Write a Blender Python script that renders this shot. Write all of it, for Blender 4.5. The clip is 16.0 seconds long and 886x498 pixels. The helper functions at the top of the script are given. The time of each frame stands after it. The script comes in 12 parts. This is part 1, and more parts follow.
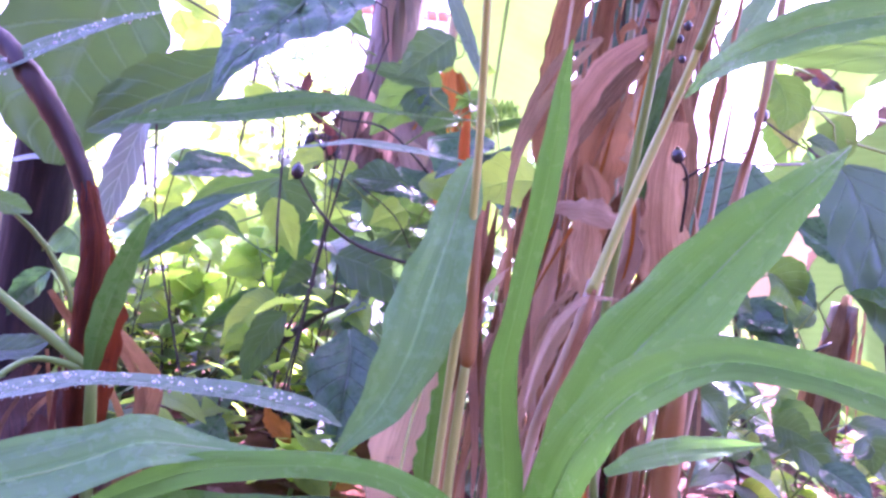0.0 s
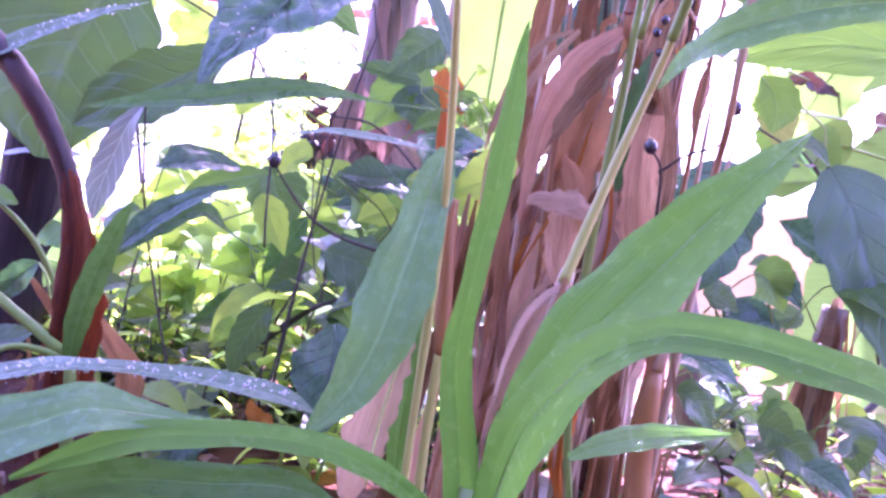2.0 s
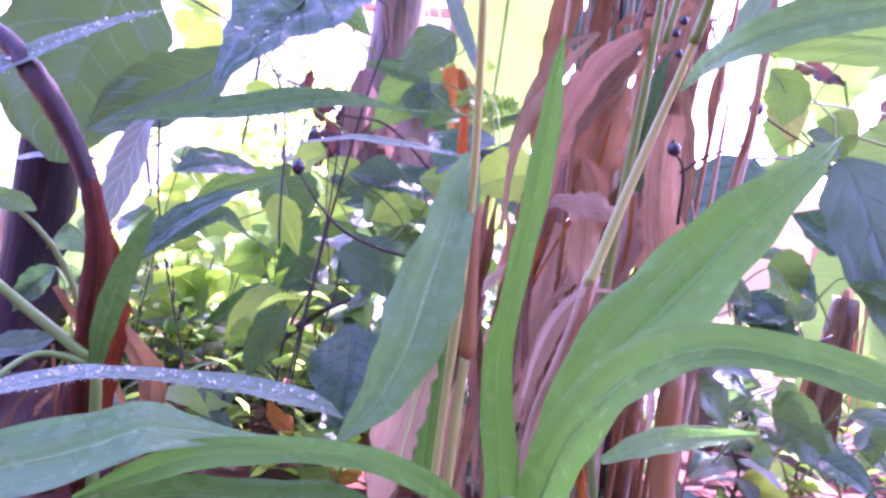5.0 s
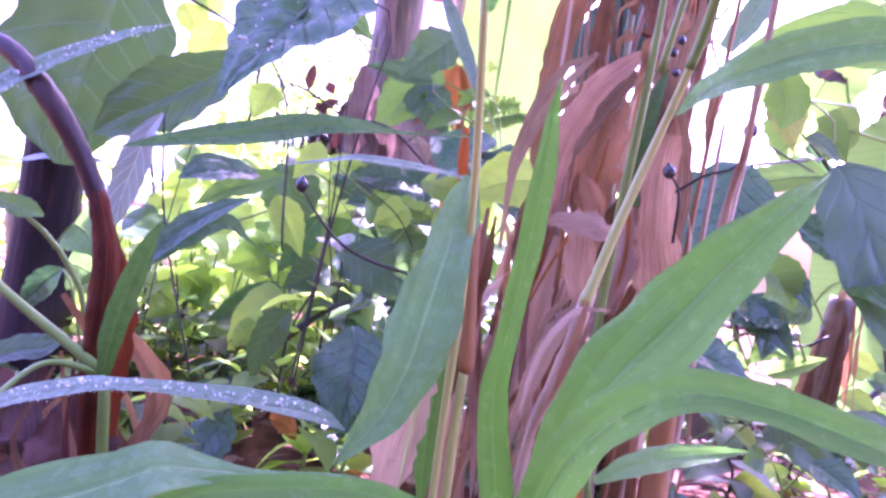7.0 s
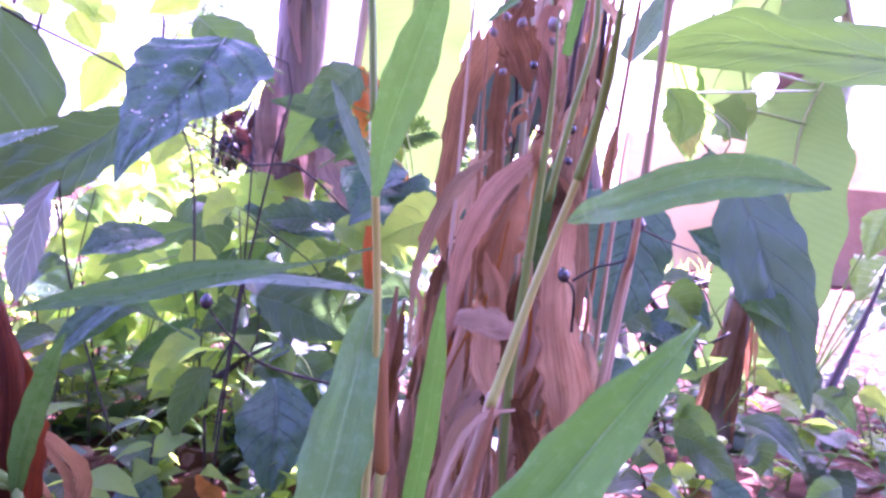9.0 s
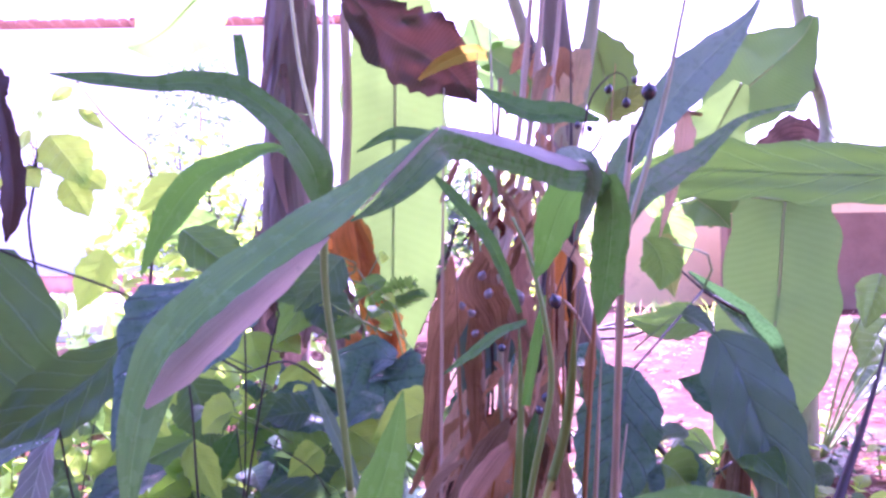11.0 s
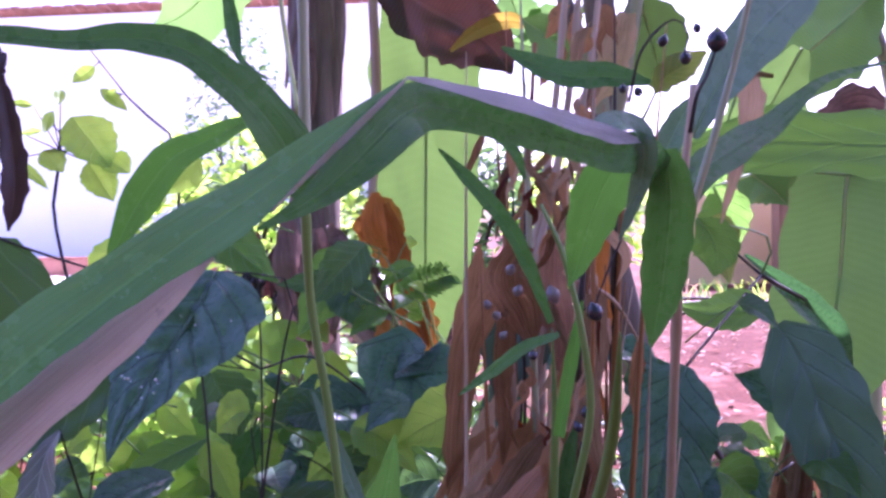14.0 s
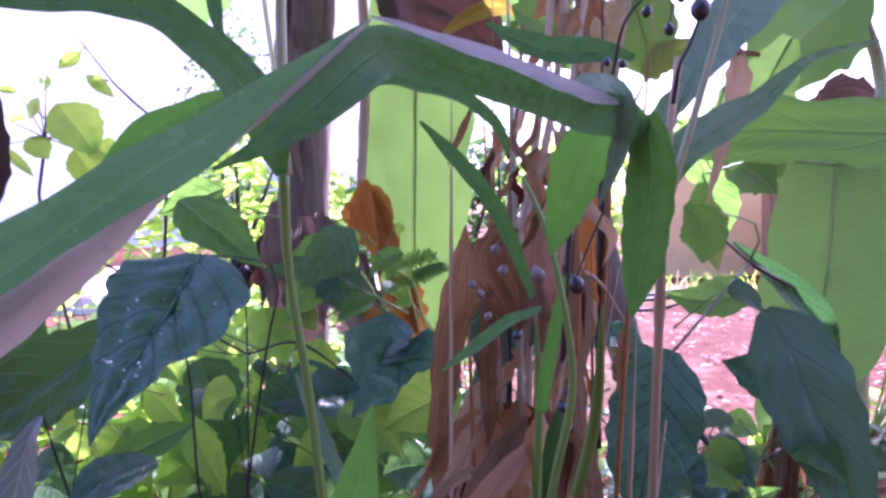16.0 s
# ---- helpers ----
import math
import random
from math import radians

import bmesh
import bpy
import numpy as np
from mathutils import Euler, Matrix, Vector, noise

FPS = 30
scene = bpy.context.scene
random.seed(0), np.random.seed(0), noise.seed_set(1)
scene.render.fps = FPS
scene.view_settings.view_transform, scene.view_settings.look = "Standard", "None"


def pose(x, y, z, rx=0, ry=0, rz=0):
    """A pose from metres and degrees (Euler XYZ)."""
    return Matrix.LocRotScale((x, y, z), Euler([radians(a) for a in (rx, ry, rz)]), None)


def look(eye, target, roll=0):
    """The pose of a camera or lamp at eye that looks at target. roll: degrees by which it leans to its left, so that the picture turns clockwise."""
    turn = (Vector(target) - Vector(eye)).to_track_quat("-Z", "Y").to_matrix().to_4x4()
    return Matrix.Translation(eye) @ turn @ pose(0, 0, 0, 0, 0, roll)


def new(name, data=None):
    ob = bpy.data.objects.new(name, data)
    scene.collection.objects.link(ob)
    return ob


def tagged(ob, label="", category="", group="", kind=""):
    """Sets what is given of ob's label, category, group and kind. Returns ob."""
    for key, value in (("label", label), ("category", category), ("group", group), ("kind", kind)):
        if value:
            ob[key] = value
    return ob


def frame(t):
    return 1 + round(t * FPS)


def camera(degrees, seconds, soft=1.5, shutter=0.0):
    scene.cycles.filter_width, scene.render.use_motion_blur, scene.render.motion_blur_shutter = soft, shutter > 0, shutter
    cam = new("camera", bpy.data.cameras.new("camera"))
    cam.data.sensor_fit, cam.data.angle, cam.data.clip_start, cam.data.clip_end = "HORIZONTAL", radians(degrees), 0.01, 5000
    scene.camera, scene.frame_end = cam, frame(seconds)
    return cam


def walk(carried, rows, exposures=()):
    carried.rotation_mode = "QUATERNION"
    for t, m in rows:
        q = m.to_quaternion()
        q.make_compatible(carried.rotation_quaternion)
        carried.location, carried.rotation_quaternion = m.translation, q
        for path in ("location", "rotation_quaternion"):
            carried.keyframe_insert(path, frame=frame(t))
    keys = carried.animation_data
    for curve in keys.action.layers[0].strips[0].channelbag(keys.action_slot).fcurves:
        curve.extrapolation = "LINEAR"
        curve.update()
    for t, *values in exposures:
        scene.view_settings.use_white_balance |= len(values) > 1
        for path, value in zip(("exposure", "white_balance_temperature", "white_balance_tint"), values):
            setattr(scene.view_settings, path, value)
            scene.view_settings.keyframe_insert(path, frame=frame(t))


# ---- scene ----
PATH = [
    (0, (-0.001, 0.0, 0.207), (-0.212, 1.989, 0.26), 7.9),
    (0.5, (0.003, 0.004, 0.202), (-0.247, 1.988, 0.254), 8.1),
    (1, (0.01, -0.004, 0.209), (-0.24, 1.978, 0.295), 8.5),
    (1.5, (0.009, -0.002, 0.206), (-0.221, 1.983, 0.279), 8.2),
    (2, (0.016, 0.0, 0.2), (-0.203, 1.987, 0.267), 8.4),
    (2.5, (0.017, -0.006, 0.209), (-0.196, 1.98, 0.303), 8.2),
    (3, (0.009, -0.009, 0.208), (-0.202, 1.978, 0.291), 8.1),
    (3.5, (0.009, -0.006, 0.202), (-0.209, 1.981, 0.254), 7.0),
    (4, (0.007, -0.004, 0.206), (-0.219, 1.982, 0.271), 7.1),
    (4.5, (0.003, -0.004, 0.204), (-0.219, 1.983, 0.261), 7.4),
    (7, (0.002, -0.015, 0.224), (-0.217, 1.973, 0.227), 7.9),
    (7.5, (0.003, -0.025, 0.234), (-0.176, 1.967, 0.262), 7.8),
    (8, (-0.008, -0.047, 0.268), (-0.143, 1.948, 0.3), 7.7),
    (8.5, (-0.006, -0.045, 0.308), (-0.093, 1.951, 0.218), 5.3),
    (9, (0.006, -0.024, 0.315), (-0.004, 1.973, 0.219), 4.6),
    (9.5, (0.011, -0.045, 0.359), (0.003, 1.955, 0.331), 3.4),
    (10, (0.02, -0.057, 0.405), (0.091, 1.941, 0.396), 1.1),
    (10.2, (0.017, -0.067, 0.433), (0.076, 1.932, 0.464), 0.3),
    (12.3, (0.024, 0.014, 0.489), (-0.077, 2.011, 0.497), 0.1),
    (12.5, (0.024, 0.015, 0.491), (-0.083, 2.012, 0.502), -0.1),
    (13, (0.031, 0.026, 0.487), (-0.095, 2.022, 0.48), -0.9),
    (13.5, (0.032, 0.029, 0.482), (-0.1, 2.025, 0.451), -1.2),
    (14, (0.031, 0.03, 0.481), (-0.109, 2.025, 0.447), -1.1),
    (14.5, (0.036, 0.029, 0.475), (-0.091, 2.025, 0.433), -1.5),
    (15, (0.038, 0.027, 0.474), (-0.13, 2.019, 0.434), -2.4),
    (15.5, (0.032, 0.028, 0.469), (-0.195, 2.015, 0.424), -1.7),
    (16, (0.035, 0.034, 0.473), (-0.083, 2.03, 0.419), -1.0),
]
cam = camera(62.0, 16.0, soft=2.8)
LIGHT = [(0.0, 3.81, 5430, 98), (8.0, 3.78, 5420, 104), (9.5, 3.56, 5340, 104), (10.2, 3.43, 5320, 102), (12.3, 2.37, 5140, 107), (13.5, 2.24, 5270, 79), (16.0, 2.38, 5270, 68)]
walk(cam, [(t, look(eye, target, roll)) for t, eye, target, roll in PATH], LIGHT)

# ---- daylight ----
world = bpy.data.worlds.new("sky")
scene.world = world
world.use_nodes = True
wn = world.node_tree
sky = wn.nodes.new("ShaderNodeTexSky")
sky.sky_type = "NISHITA"
sky.sun_disc = False
SUN_EL, SUN_AZ = radians(52), radians(24)
sky.sun_elevation, sky.sun_rotation = SUN_EL, SUN_AZ
sky.dust_density, sky.air_density = 4.0, 1.2
wn.nodes["Background"].inputs["Strength"].default_value = 0.10
wn.links.new(sky.outputs["Color"], wn.nodes["Background"].inputs["Color"])
sun = new("sun", bpy.data.lights.new("sun", "SUN"))
sun.data.energy, sun.data.angle, sun.data.color = 5.0, radians(1.0), (1.0, 0.96, 0.90)
sun_way = Vector((math.sin(SUN_AZ) * math.cos(SUN_EL), math.cos(SUN_AZ) * math.cos(SUN_EL), math.sin(SUN_EL)))
sun.matrix_world = look(tuple(sun_way * 30), (0, 0, 0))


# ---- materials ----
class Nodes:
    """A short way to wire one material."""

    def __init__(self, name):
        self.mat = bpy.data.materials.new(name)
        self.mat.use_nodes = True
        self.tree = self.mat.node_tree
        self.bsdf = self.tree.nodes["Principled BSDF"]
        self.out = self.tree.nodes["Material Output"]

    def add(self, kind, **inputs):
        node = self.tree.nodes.new(kind)
        for key, value in inputs.items():
            sock = node.inputs[int(key[1:]) if key[0] == "i" and key[1:].isdigit() else key.replace("_", " ")]
            if isinstance(value, bpy.types.NodeSocket):
                self.tree.links.new(value, sock)
            else:
                sock.default_value = value
        return node

    def link(self, a, b):
        self.tree.links.new(a, b)

    def math(self, op, a, b=0.0):
        node = self.add("ShaderNodeMath", i0=a, i1=b)
        node.operation = op
        return node.outputs[0]

    def mix(self, fac, a, b):
        node = self.tree.nodes.new("ShaderNodeMix")
        node.data_type = "RGBA"
        for i, v in ((0, fac), (6, a), (7, b)):
            if isinstance(v, bpy.types.NodeSocket):
                self.link(v, node.inputs[i])
            else:
                node.inputs[i].default_value = v if i == 0 else (*v, 1.0)
        return node.outputs[2]

    def ramp(self, value, lo, hi):
        node = self.add("ShaderNodeMapRange", i0=value, i1=lo, i2=hi)
        return node.outputs[0]

    def noise(self, scale, detail=4.0, vector=None, rough=0.6):
        node = self.add("ShaderNodeTexNoise", Scale=scale, Detail=detail, Roughness=rough)
        if vector is not None:
            self.link(vector, node.inputs["Vector"])
        return node.outputs[0]

    def bump(self, height, strength=0.3, distance=0.001):
        node = self.add("ShaderNodeBump", Strength=strength, Distance=distance, Height=height)
        self.link(node.outputs[0], self.bsdf.inputs["Normal"])
        return node.outputs[0]


def leaf_material(name, dark, light, through_colour, veins, translucency=0.45, rough=0.38, spots=0.25, spot_colour=(0.10, 0.07, 0.02), vein_colour=None, gloss=0.5):
    """A leaf lit from both sides; veins: blade, broad or banana."""
    n = Nodes(name)
    uv = n.add("ShaderNodeTexCoord")
    sep = n.add("ShaderNodeSeparateXYZ", Vector=uv.outputs["UV"])
    u, v = sep.outputs[0], sep.outputs[1]
    off = n.math("ABSOLUTE", n.math("SUBTRACT", u, 0.5))
    rib = n.ramp(off, 0.035, 0.012)
    if veins == "blade":
        streak = n.add("ShaderNodeCombineXYZ", X=n.math("MULTIPLY", u, 26.0), Y=n.math("MULTIPLY", v, 1.6), Z=n.math("MULTIPLY", n.add("ShaderNodeObjectInfo").outputs["Random"], 40.0))
        lines = n.ramp(n.noise(1.0, 5.0, streak.outputs[0], 0.7), 0.34, 0.68)
    elif veins == "banana":
        lines = n.math("SINE", n.math("ADD", n.math("MULTIPLY", v, 300.0), n.math("ADD", n.math("MULTIPLY", off, -26.0), n.math("MULTIPLY", n.noise(9.0), 5.0))))
        lines = n.ramp(lines, -1.0, 1.0)
    else:
        wob = n.math("MULTIPLY", n.noise(30.0), 1.2)
        wave = n.math("SINE", n.math("ADD", n.math("ADD", n.math("MULTIPLY", v, 44.0), n.math("MULTIPLY", off, -22.0)), wob))
        lines = n.ramp(wave, 0.86, 1.0)
    obj = n.add("ShaderNodeObjectInfo").outputs["Random"]
    big = n.noise(14.0, 3.0, uv.outputs["Object"])
    fine = n.noise(160.0, 4.0, uv.outputs["Object"])
    tone = n.math("ADD", n.math("MULTIPLY", big, 0.7), n.math("MULTIPLY", obj, 0.45))
    col = n.mix(n.ramp(tone, 0.2, 0.95), dark, light)
    pale = vein_colour or tuple(min(1.0, c * 1.7 + 0.03) for c in light)
    col = n.mix(n.math("MULTIPLY", lines, {"blade": 0.30, "banana": 0.2, "broad": 0.6}[veins]), col, pale)
    col = n.mix(n.math("MULTIPLY", rib, 0.6), col, pale)
    blot = n.ramp(n.noise(38.0, 6.0, uv.outputs["Object"], 0.7), 0.62, 0.74)
    col = n.mix(n.math("MULTIPLY", blot, spots), col, spot_colour)
    n.link(col, n.bsdf.inputs["Base Color"])
    n.link(n.ramp(fine, -0.6 + 0.0, 1.0 / max(rough, 0.05) * 0.9), n.bsdf.inputs["Roughness"])
    n.bsdf.inputs["Roughness"].default_value = rough
    n.bsdf.inputs["Specular IOR Level"].default_value = gloss
    relief = n.math("ADD", n.math("MULTIPLY", lines, {"blade": 0.45, "banana": 0.07, "broad": -0.9}[veins]), n.math("MULTIPLY", fine, 0.5 if veins != "broad" else 0.12))
    normal = n.bump(n.math("SUBTRACT", relief, rib), 0.5, 0.0012 if veins != "broad" else 0.003)
    glow = n.mix(n.math("MULTIPLY", n.math("ADD", n.math("MULTIPLY", lines, 0.4 if veins != "broad" else 1.0), rib), 0.3), through_colour, tuple(c * 0.55 for c in through_colour))
    glow = n.mix(n.math("MULTIPLY", blot, min(1.0, spots * 1.6)), glow, spot_colour)
    glow = n.mix(n.math("MULTIPLY", n.ramp(tone, 0.9, 0.2), 0.4), glow, tuple(c * 0.6 for c in through_colour))
    trans = n.add("ShaderNodeBsdfTranslucent", Color=glow, Normal=normal)
    both = n.add("ShaderNodeMixShader", Fac=translucency)
    n.link(n.bsdf.outputs[0], both.inputs[1])
    n.link(trans.outputs[0], both.inputs[2])
    n.link(both.outputs[0], n.out.inputs["Surface"])
    return n.mat


def dry_material(name, dark, light, translucency=0.25):
    n = Nodes(name)
    uv = n.add("ShaderNodeTexCoord")
    sep = n.add("ShaderNodeSeparateXYZ", Vector=uv.outputs["UV"])
    fibre = n.noise(1.0, 5.0, n.add("ShaderNodeCombineXYZ", X=n.math("MULTIPLY", sep.outputs[0], 34.0), Y=n.math("MULTIPLY", sep.outputs[1], 2.2)).outputs[0], 0.65)
    obj = n.add("ShaderNodeObjectInfo").outputs["Random"]
    big = n.noise(18.0, 4.0, uv.outputs["Object"])
    tone = n.math("ADD", n.math("ADD", n.math("MULTIPLY", fibre, 0.7), n.math("MULTIPLY", big, 0.4)), n.math("MULTIPLY", obj, 0.3))
    col = n.mix(n.ramp(tone, 0.5, 0.84), dark, light)
    blot = n.ramp(n.noise(55.0, 6.0, uv.outputs["Object"], 0.7), 0.62, 0.72)
    col = n.mix(n.math("MULTIPLY", blot, 0.5), col, (0.03, 0.017, 0.012))
    n.link(col, n.bsdf.inputs["Base Color"])
    n.bsdf.inputs["Roughness"].default_value = 0.62
    n.bsdf.inputs["Specular IOR Level"].default_value = 0.3
    normal = n.bump(fibre, 0.9, 0.004)
    trans = n.add("ShaderNodeBsdfTranslucent", Color=col, Normal=normal)
    both = n.add("ShaderNodeMixShader", Fac=translucency)
    n.link(n.bsdf.outputs[0], both.inputs[1])
    n.link(trans.outputs[0], both.inputs[2])
    n.link(both.outputs[0], n.out.inputs["Surface"])
    return n.mat


def solid_material(name, dark, light, rough=0.6, scale=40.0, bump=0.4, distance=0.002, gloss=0.4, stretch=(1, 1, 1), wear=None):
    n = Nodes(name)
    co = n.add("ShaderNodeTexCoord")
    mp = n.add("ShaderNodeMapping", Vector=co.outputs["Object"], Scale=stretch)
    a, b = n.noise(scale, 5.0, mp.outputs[0]), n.noise(scale * 0.17, 3.0, mp.outputs[0])
    tone = n.math("ADD", n.math("MULTIPLY", a, 0.6), n.math("MULTIPLY", b, 0.5))
    col = n.mix(n.ramp(tone, 0.33, 0.78), dark, light)
    if wear:
        col = n.mix(n.ramp(n.noise(scale * 0.5, 6.0, mp.outputs[0], 0.7), 0.56, 0.68), col, wear)
    n.link(col, n.bsdf.inputs["Base Color"])
    n.bsdf.inputs["Roughness"].default_value = rough
    n.bsdf.inputs["Specular IOR Level"].default_value = gloss
    n.bump(a, bump, distance)
    return n.mat


MATS = {
    "blade": leaf_material("jobs tears blade", (0.020, 0.078, 0.020), (0.052, 0.150, 0.036), (0.10, 0.31, 0.045), "blade", 0.38, 0.28, 0.08, gloss=0.38),
    "young": leaf_material("young blade", (0.036, 0.145, 0.018), (0.080, 0.240, 0.045), (0.15, 0.45, 0.05), "blade", 0.48, 0.24, 0.0, gloss=0.38),
    # The pale base colour stands in for sky reflected on a glossy leaf.
    "silver": leaf_material("glossy leaf with sky sheen in its colour", (0.24, 0.28, 0.28), (0.40, 0.45, 0.45), (0.14, 0.28, 0.12), "broad", 0.2, 0.22, 0.1, gloss=0.9),
    "blue": leaf_material("blade with a grey bloom", (0.075, 0.15, 0.09), (0.14, 0.23, 0.15), (0.14, 0.30, 0.10), "blade", 0.28, 0.28, 0.1),
    "mint": leaf_material("pale green blade", (0.05, 0.185, 0.038), (0.125, 0.32, 0.088), (0.18, 0.50, 0.06), "blade", 0.42, 0.25, 0.0, gloss=0.38),
    "dusky": leaf_material("blue green blade", (0.047, 0.155, 0.05), (0.118, 0.275, 0.1), (0.15, 0.40, 0.075), "blade", 0.38, 0.25, 0.0, gloss=0.45),
    "tough": leaf_material("dark tough blade", (0.024, 0.088, 0.026), (0.062, 0.160, 0.050), (0.10, 0.32, 0.050), "blade", 0.38, 0.27, 0.05, gloss=0.38),
    "broad": leaf_material("broad blue green leaf", (0.034, 0.092, 0.058), (0.080, 0.165, 0.108), (0.06, 0.20, 0.045), "broad", 0.24, 0.28, 0.04, gloss=0.4, vein_colour=(0.016, 0.046, 0.034)),
    "greyleaf": leaf_material("grey green drooping leaf", (0.055, 0.115, 0.08), (0.12, 0.20, 0.145), (0.08, 0.2, 0.06), "broad", 0.24, 0.32, 0.06, gloss=0.55, vein_colour=(0.070, 0.130, 0.094)),
    # Reflected colour lowered to hold shade; the translucent colour is left bright.
    "broadlit": leaf_material("broad light leaf", (0.03, 0.095, 0.025), (0.07, 0.17, 0.042), (0.20, 0.44, 0.06), "broad", 0.5, 0.40, 0.12),
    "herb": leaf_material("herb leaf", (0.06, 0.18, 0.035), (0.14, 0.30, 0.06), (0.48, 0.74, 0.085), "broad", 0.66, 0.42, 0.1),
    # Copy of the herb leaf with the undergrowth's shade put into its colour.
    "herbshade": leaf_material("shade coloured herb leaf", (0.016, 0.05, 0.024), (0.042, 0.095, 0.042), (0.13, 0.30, 0.06), "broad", 0.35, 0.40, 0.15),
    "banana": leaf_material("banana leaf", (0.055, 0.16, 0.035), (0.10, 0.22, 0.055), (0.15, 0.33, 0.065), "banana", 0.45, 0.38, 0.12, (0.26, 0.24, 0.05)),
    "yellow": leaf_material("yellowing leaf", (0.10, 0.17, 0.03), (0.20, 0.24, 0.045), (0.28, 0.36, 0.06), "broad", 0.45, 0.45, 0.9, (0.12, 0.06, 0.02)),
    "bananalit": leaf_material("sunlit banana leaf", (0.075, 0.145, 0.03), (0.098, 0.18, 0.042), (0.118, 0.235, 0.042), "banana", 0.5, 0.42, 0.35, (0.2, 0.17, 0.035)),
    "streak": leaf_material("yellow streak", (0.40, 0.30, 0.03), (0.55, 0.40, 0.05), (0.6, 0.42, 0.05), "banana", 0.4, 0.45, 0.6, (0.16, 0.08, 0.02)),
    "deadban": leaf_material("withered banana leaf", (0.030, 0.017, 0.012), (0.065, 0.036, 0.026), (0.07, 0.03, 0.02), "banana", 0.2, 0.5, 0.3, (0.16, 0.10, 0.03)),
    "red": dry_material("red brown dry leaf", (0.010, 0.005, 0.008), (0.30, 0.058, 0.014), 0.3),
    "dry": dry_material("dry straw leaf", (0.21, 0.125, 0.06), (0.76, 0.53, 0.31), 0.5),
    "drybrown": dry_material("dry brown leaf", (0.125, 0.052, 0.02), (0.60, 0.32, 0.14), 0.46),
    "margin": dry_material("pale dry blade edge", (0.68, 0.52, 0.43), (0.95, 0.82, 0.72), 0.72),
    "greymargin": dry_material("grey bleached blade edge", (0.42, 0.40, 0.38), (0.72, 0.69, 0.66), 0.35),
    "dullrosy": dry_material("withered banana sheath", (0.09, 0.050, 0.040), (0.34, 0.215, 0.165), 0.22),
    "rosy": dry_material("dry rosy brown leaf", (0.20, 0.09, 0.045), (0.72, 0.42, 0.26), 0.5),
    "bark": dry_material("dark red brown dry sheath", (0.025, 0.011, 0.010), (0.17, 0.062, 0.046), 0.15),
    "tan": dry_material("pinkish tan dry leaf", (0.36, 0.17, 0.07), (0.88, 0.60, 0.36), 0.5),
    "pink": dry_material("bleached dry leaf", (0.56, 0.37, 0.24), (0.90, 0.69, 0.50), 0.5),
    "orange": dry_material("orange dry leaf", (0.34, 0.11, 0.02), (0.78, 0.31, 0.06), 0.55),
    "stalk": solid_material("yellow green stalk", (0.27, 0.31, 0.075), (0.44, 0.46, 0.14), 0.38, 60, 0.2, stretch=(1, 1, 0.2)),
    "greenstalk": solid_material("green stalk", (0.10, 0.20, 0.04), (0.20, 0.32, 0.08), 0.4, 60, 0.2, stretch=(1, 1, 0.2)),
    "brownstalk": solid_material("brown sheath", (0.15, 0.062, 0.018), (0.35, 0.165, 0.048), 0.5, 70, 0.6, stretch=(1, 1, 0.12)),
    "palestem": solid_material("pale grey green stem", (0.24, 0.26, 0.13), (0.44, 0.46, 0.27), 0.45, 30, 0.3, 0.003, stretch=(1, 1, 0.1), wear=(0.10, 0.06, 0.05)),
    "rib": solid_material("green midrib", (0.13, 0.26, 0.09), (0.22, 0.36, 0.15), 0.4, 60, 0.2),
    "ribdark": solid_material("dark midrib", (0.05, 0.11, 0.07), (0.09, 0.16, 0.10), 0.4, 60, 0.2),
    "ribpale": solid_material("pale midrib", (0.22, 0.27, 0.08), (0.34, 0.37, 0.14), 0.4, 60, 0.2),
    "rosystem": solid_material("rosy brown stem", (0.16, 0.08, 0.06), (0.40, 0.24, 0.18), 0.5, 90, 0.4),
    "straw": solid_material("straw stalk", (0.26, 0.17, 0.10), (0.58, 0.44, 0.29), 0.5, 70, 0.5, stretch=(1, 1, 0.1)),
    "twig": solid_material("dark twig", (0.016, 0.013, 0.011), (0.05, 0.038, 0.03), 0.6, 120, 0.5),
    "redstem": solid_material("dark purple stem", (0.012, 0.006, 0.010), (0.042, 0.013, 0.015), 0.5, 60, 0.5, stretch=(1, 1, 0.2), wear=(0.06, 0.018, 0.016)),
    "pseudostem": solid_material("banana pseudostem", (0.004, 0.003, 0.006), (0.022, 0.012, 0.017), 0.6, 40, 0.9, 0.006, 0.25, stretch=(1, 1, 0.12), wear=(0.05, 0.026, 0.024)),
    "trunk": solid_material("grey dry pseudostem", (0.062, 0.045, 0.037), (0.31, 0.235, 0.185), 0.6, 42, 0.9, 0.008, stretch=(1, 1, 0.09), wear=(0.035, 0.022, 0.017)),
    "bead": solid_material("black seed bead", (0.010, 0.010, 0.016), (0.04, 0.04, 0.055), 0.22, 200, 0.1, gloss=0.6),
    "greybead": solid_material("grey seed bead", (0.10, 0.085, 0.085), (0.22, 0.19, 0.18), 0.3, 200, 0.1, gloss=0.6),
    "wall": solid_material("sunlit plaster", (0.72, 0.51, 0.21), (0.84, 0.63, 0.29), 0.85, 3.0, 0.4, 0.01, wear=(0.60, 0.42, 0.19)),
    "concrete": solid_material("pale yard", (0.70, 0.66, 0.58), (0.82, 0.79, 0.72), 0.9, 4.0, 0.4, 0.01),
    "mud": solid_material("mud wall", (0.20, 0.12, 0.06), (0.32, 0.20, 0.105), 0.9, 5.0, 0.8, 0.02),
    "white": solid_material("lime washed wall", (0.88, 0.93, 0.86), (0.92, 0.96, 0.90), 0.9, 2.0, 0.3, 0.01),
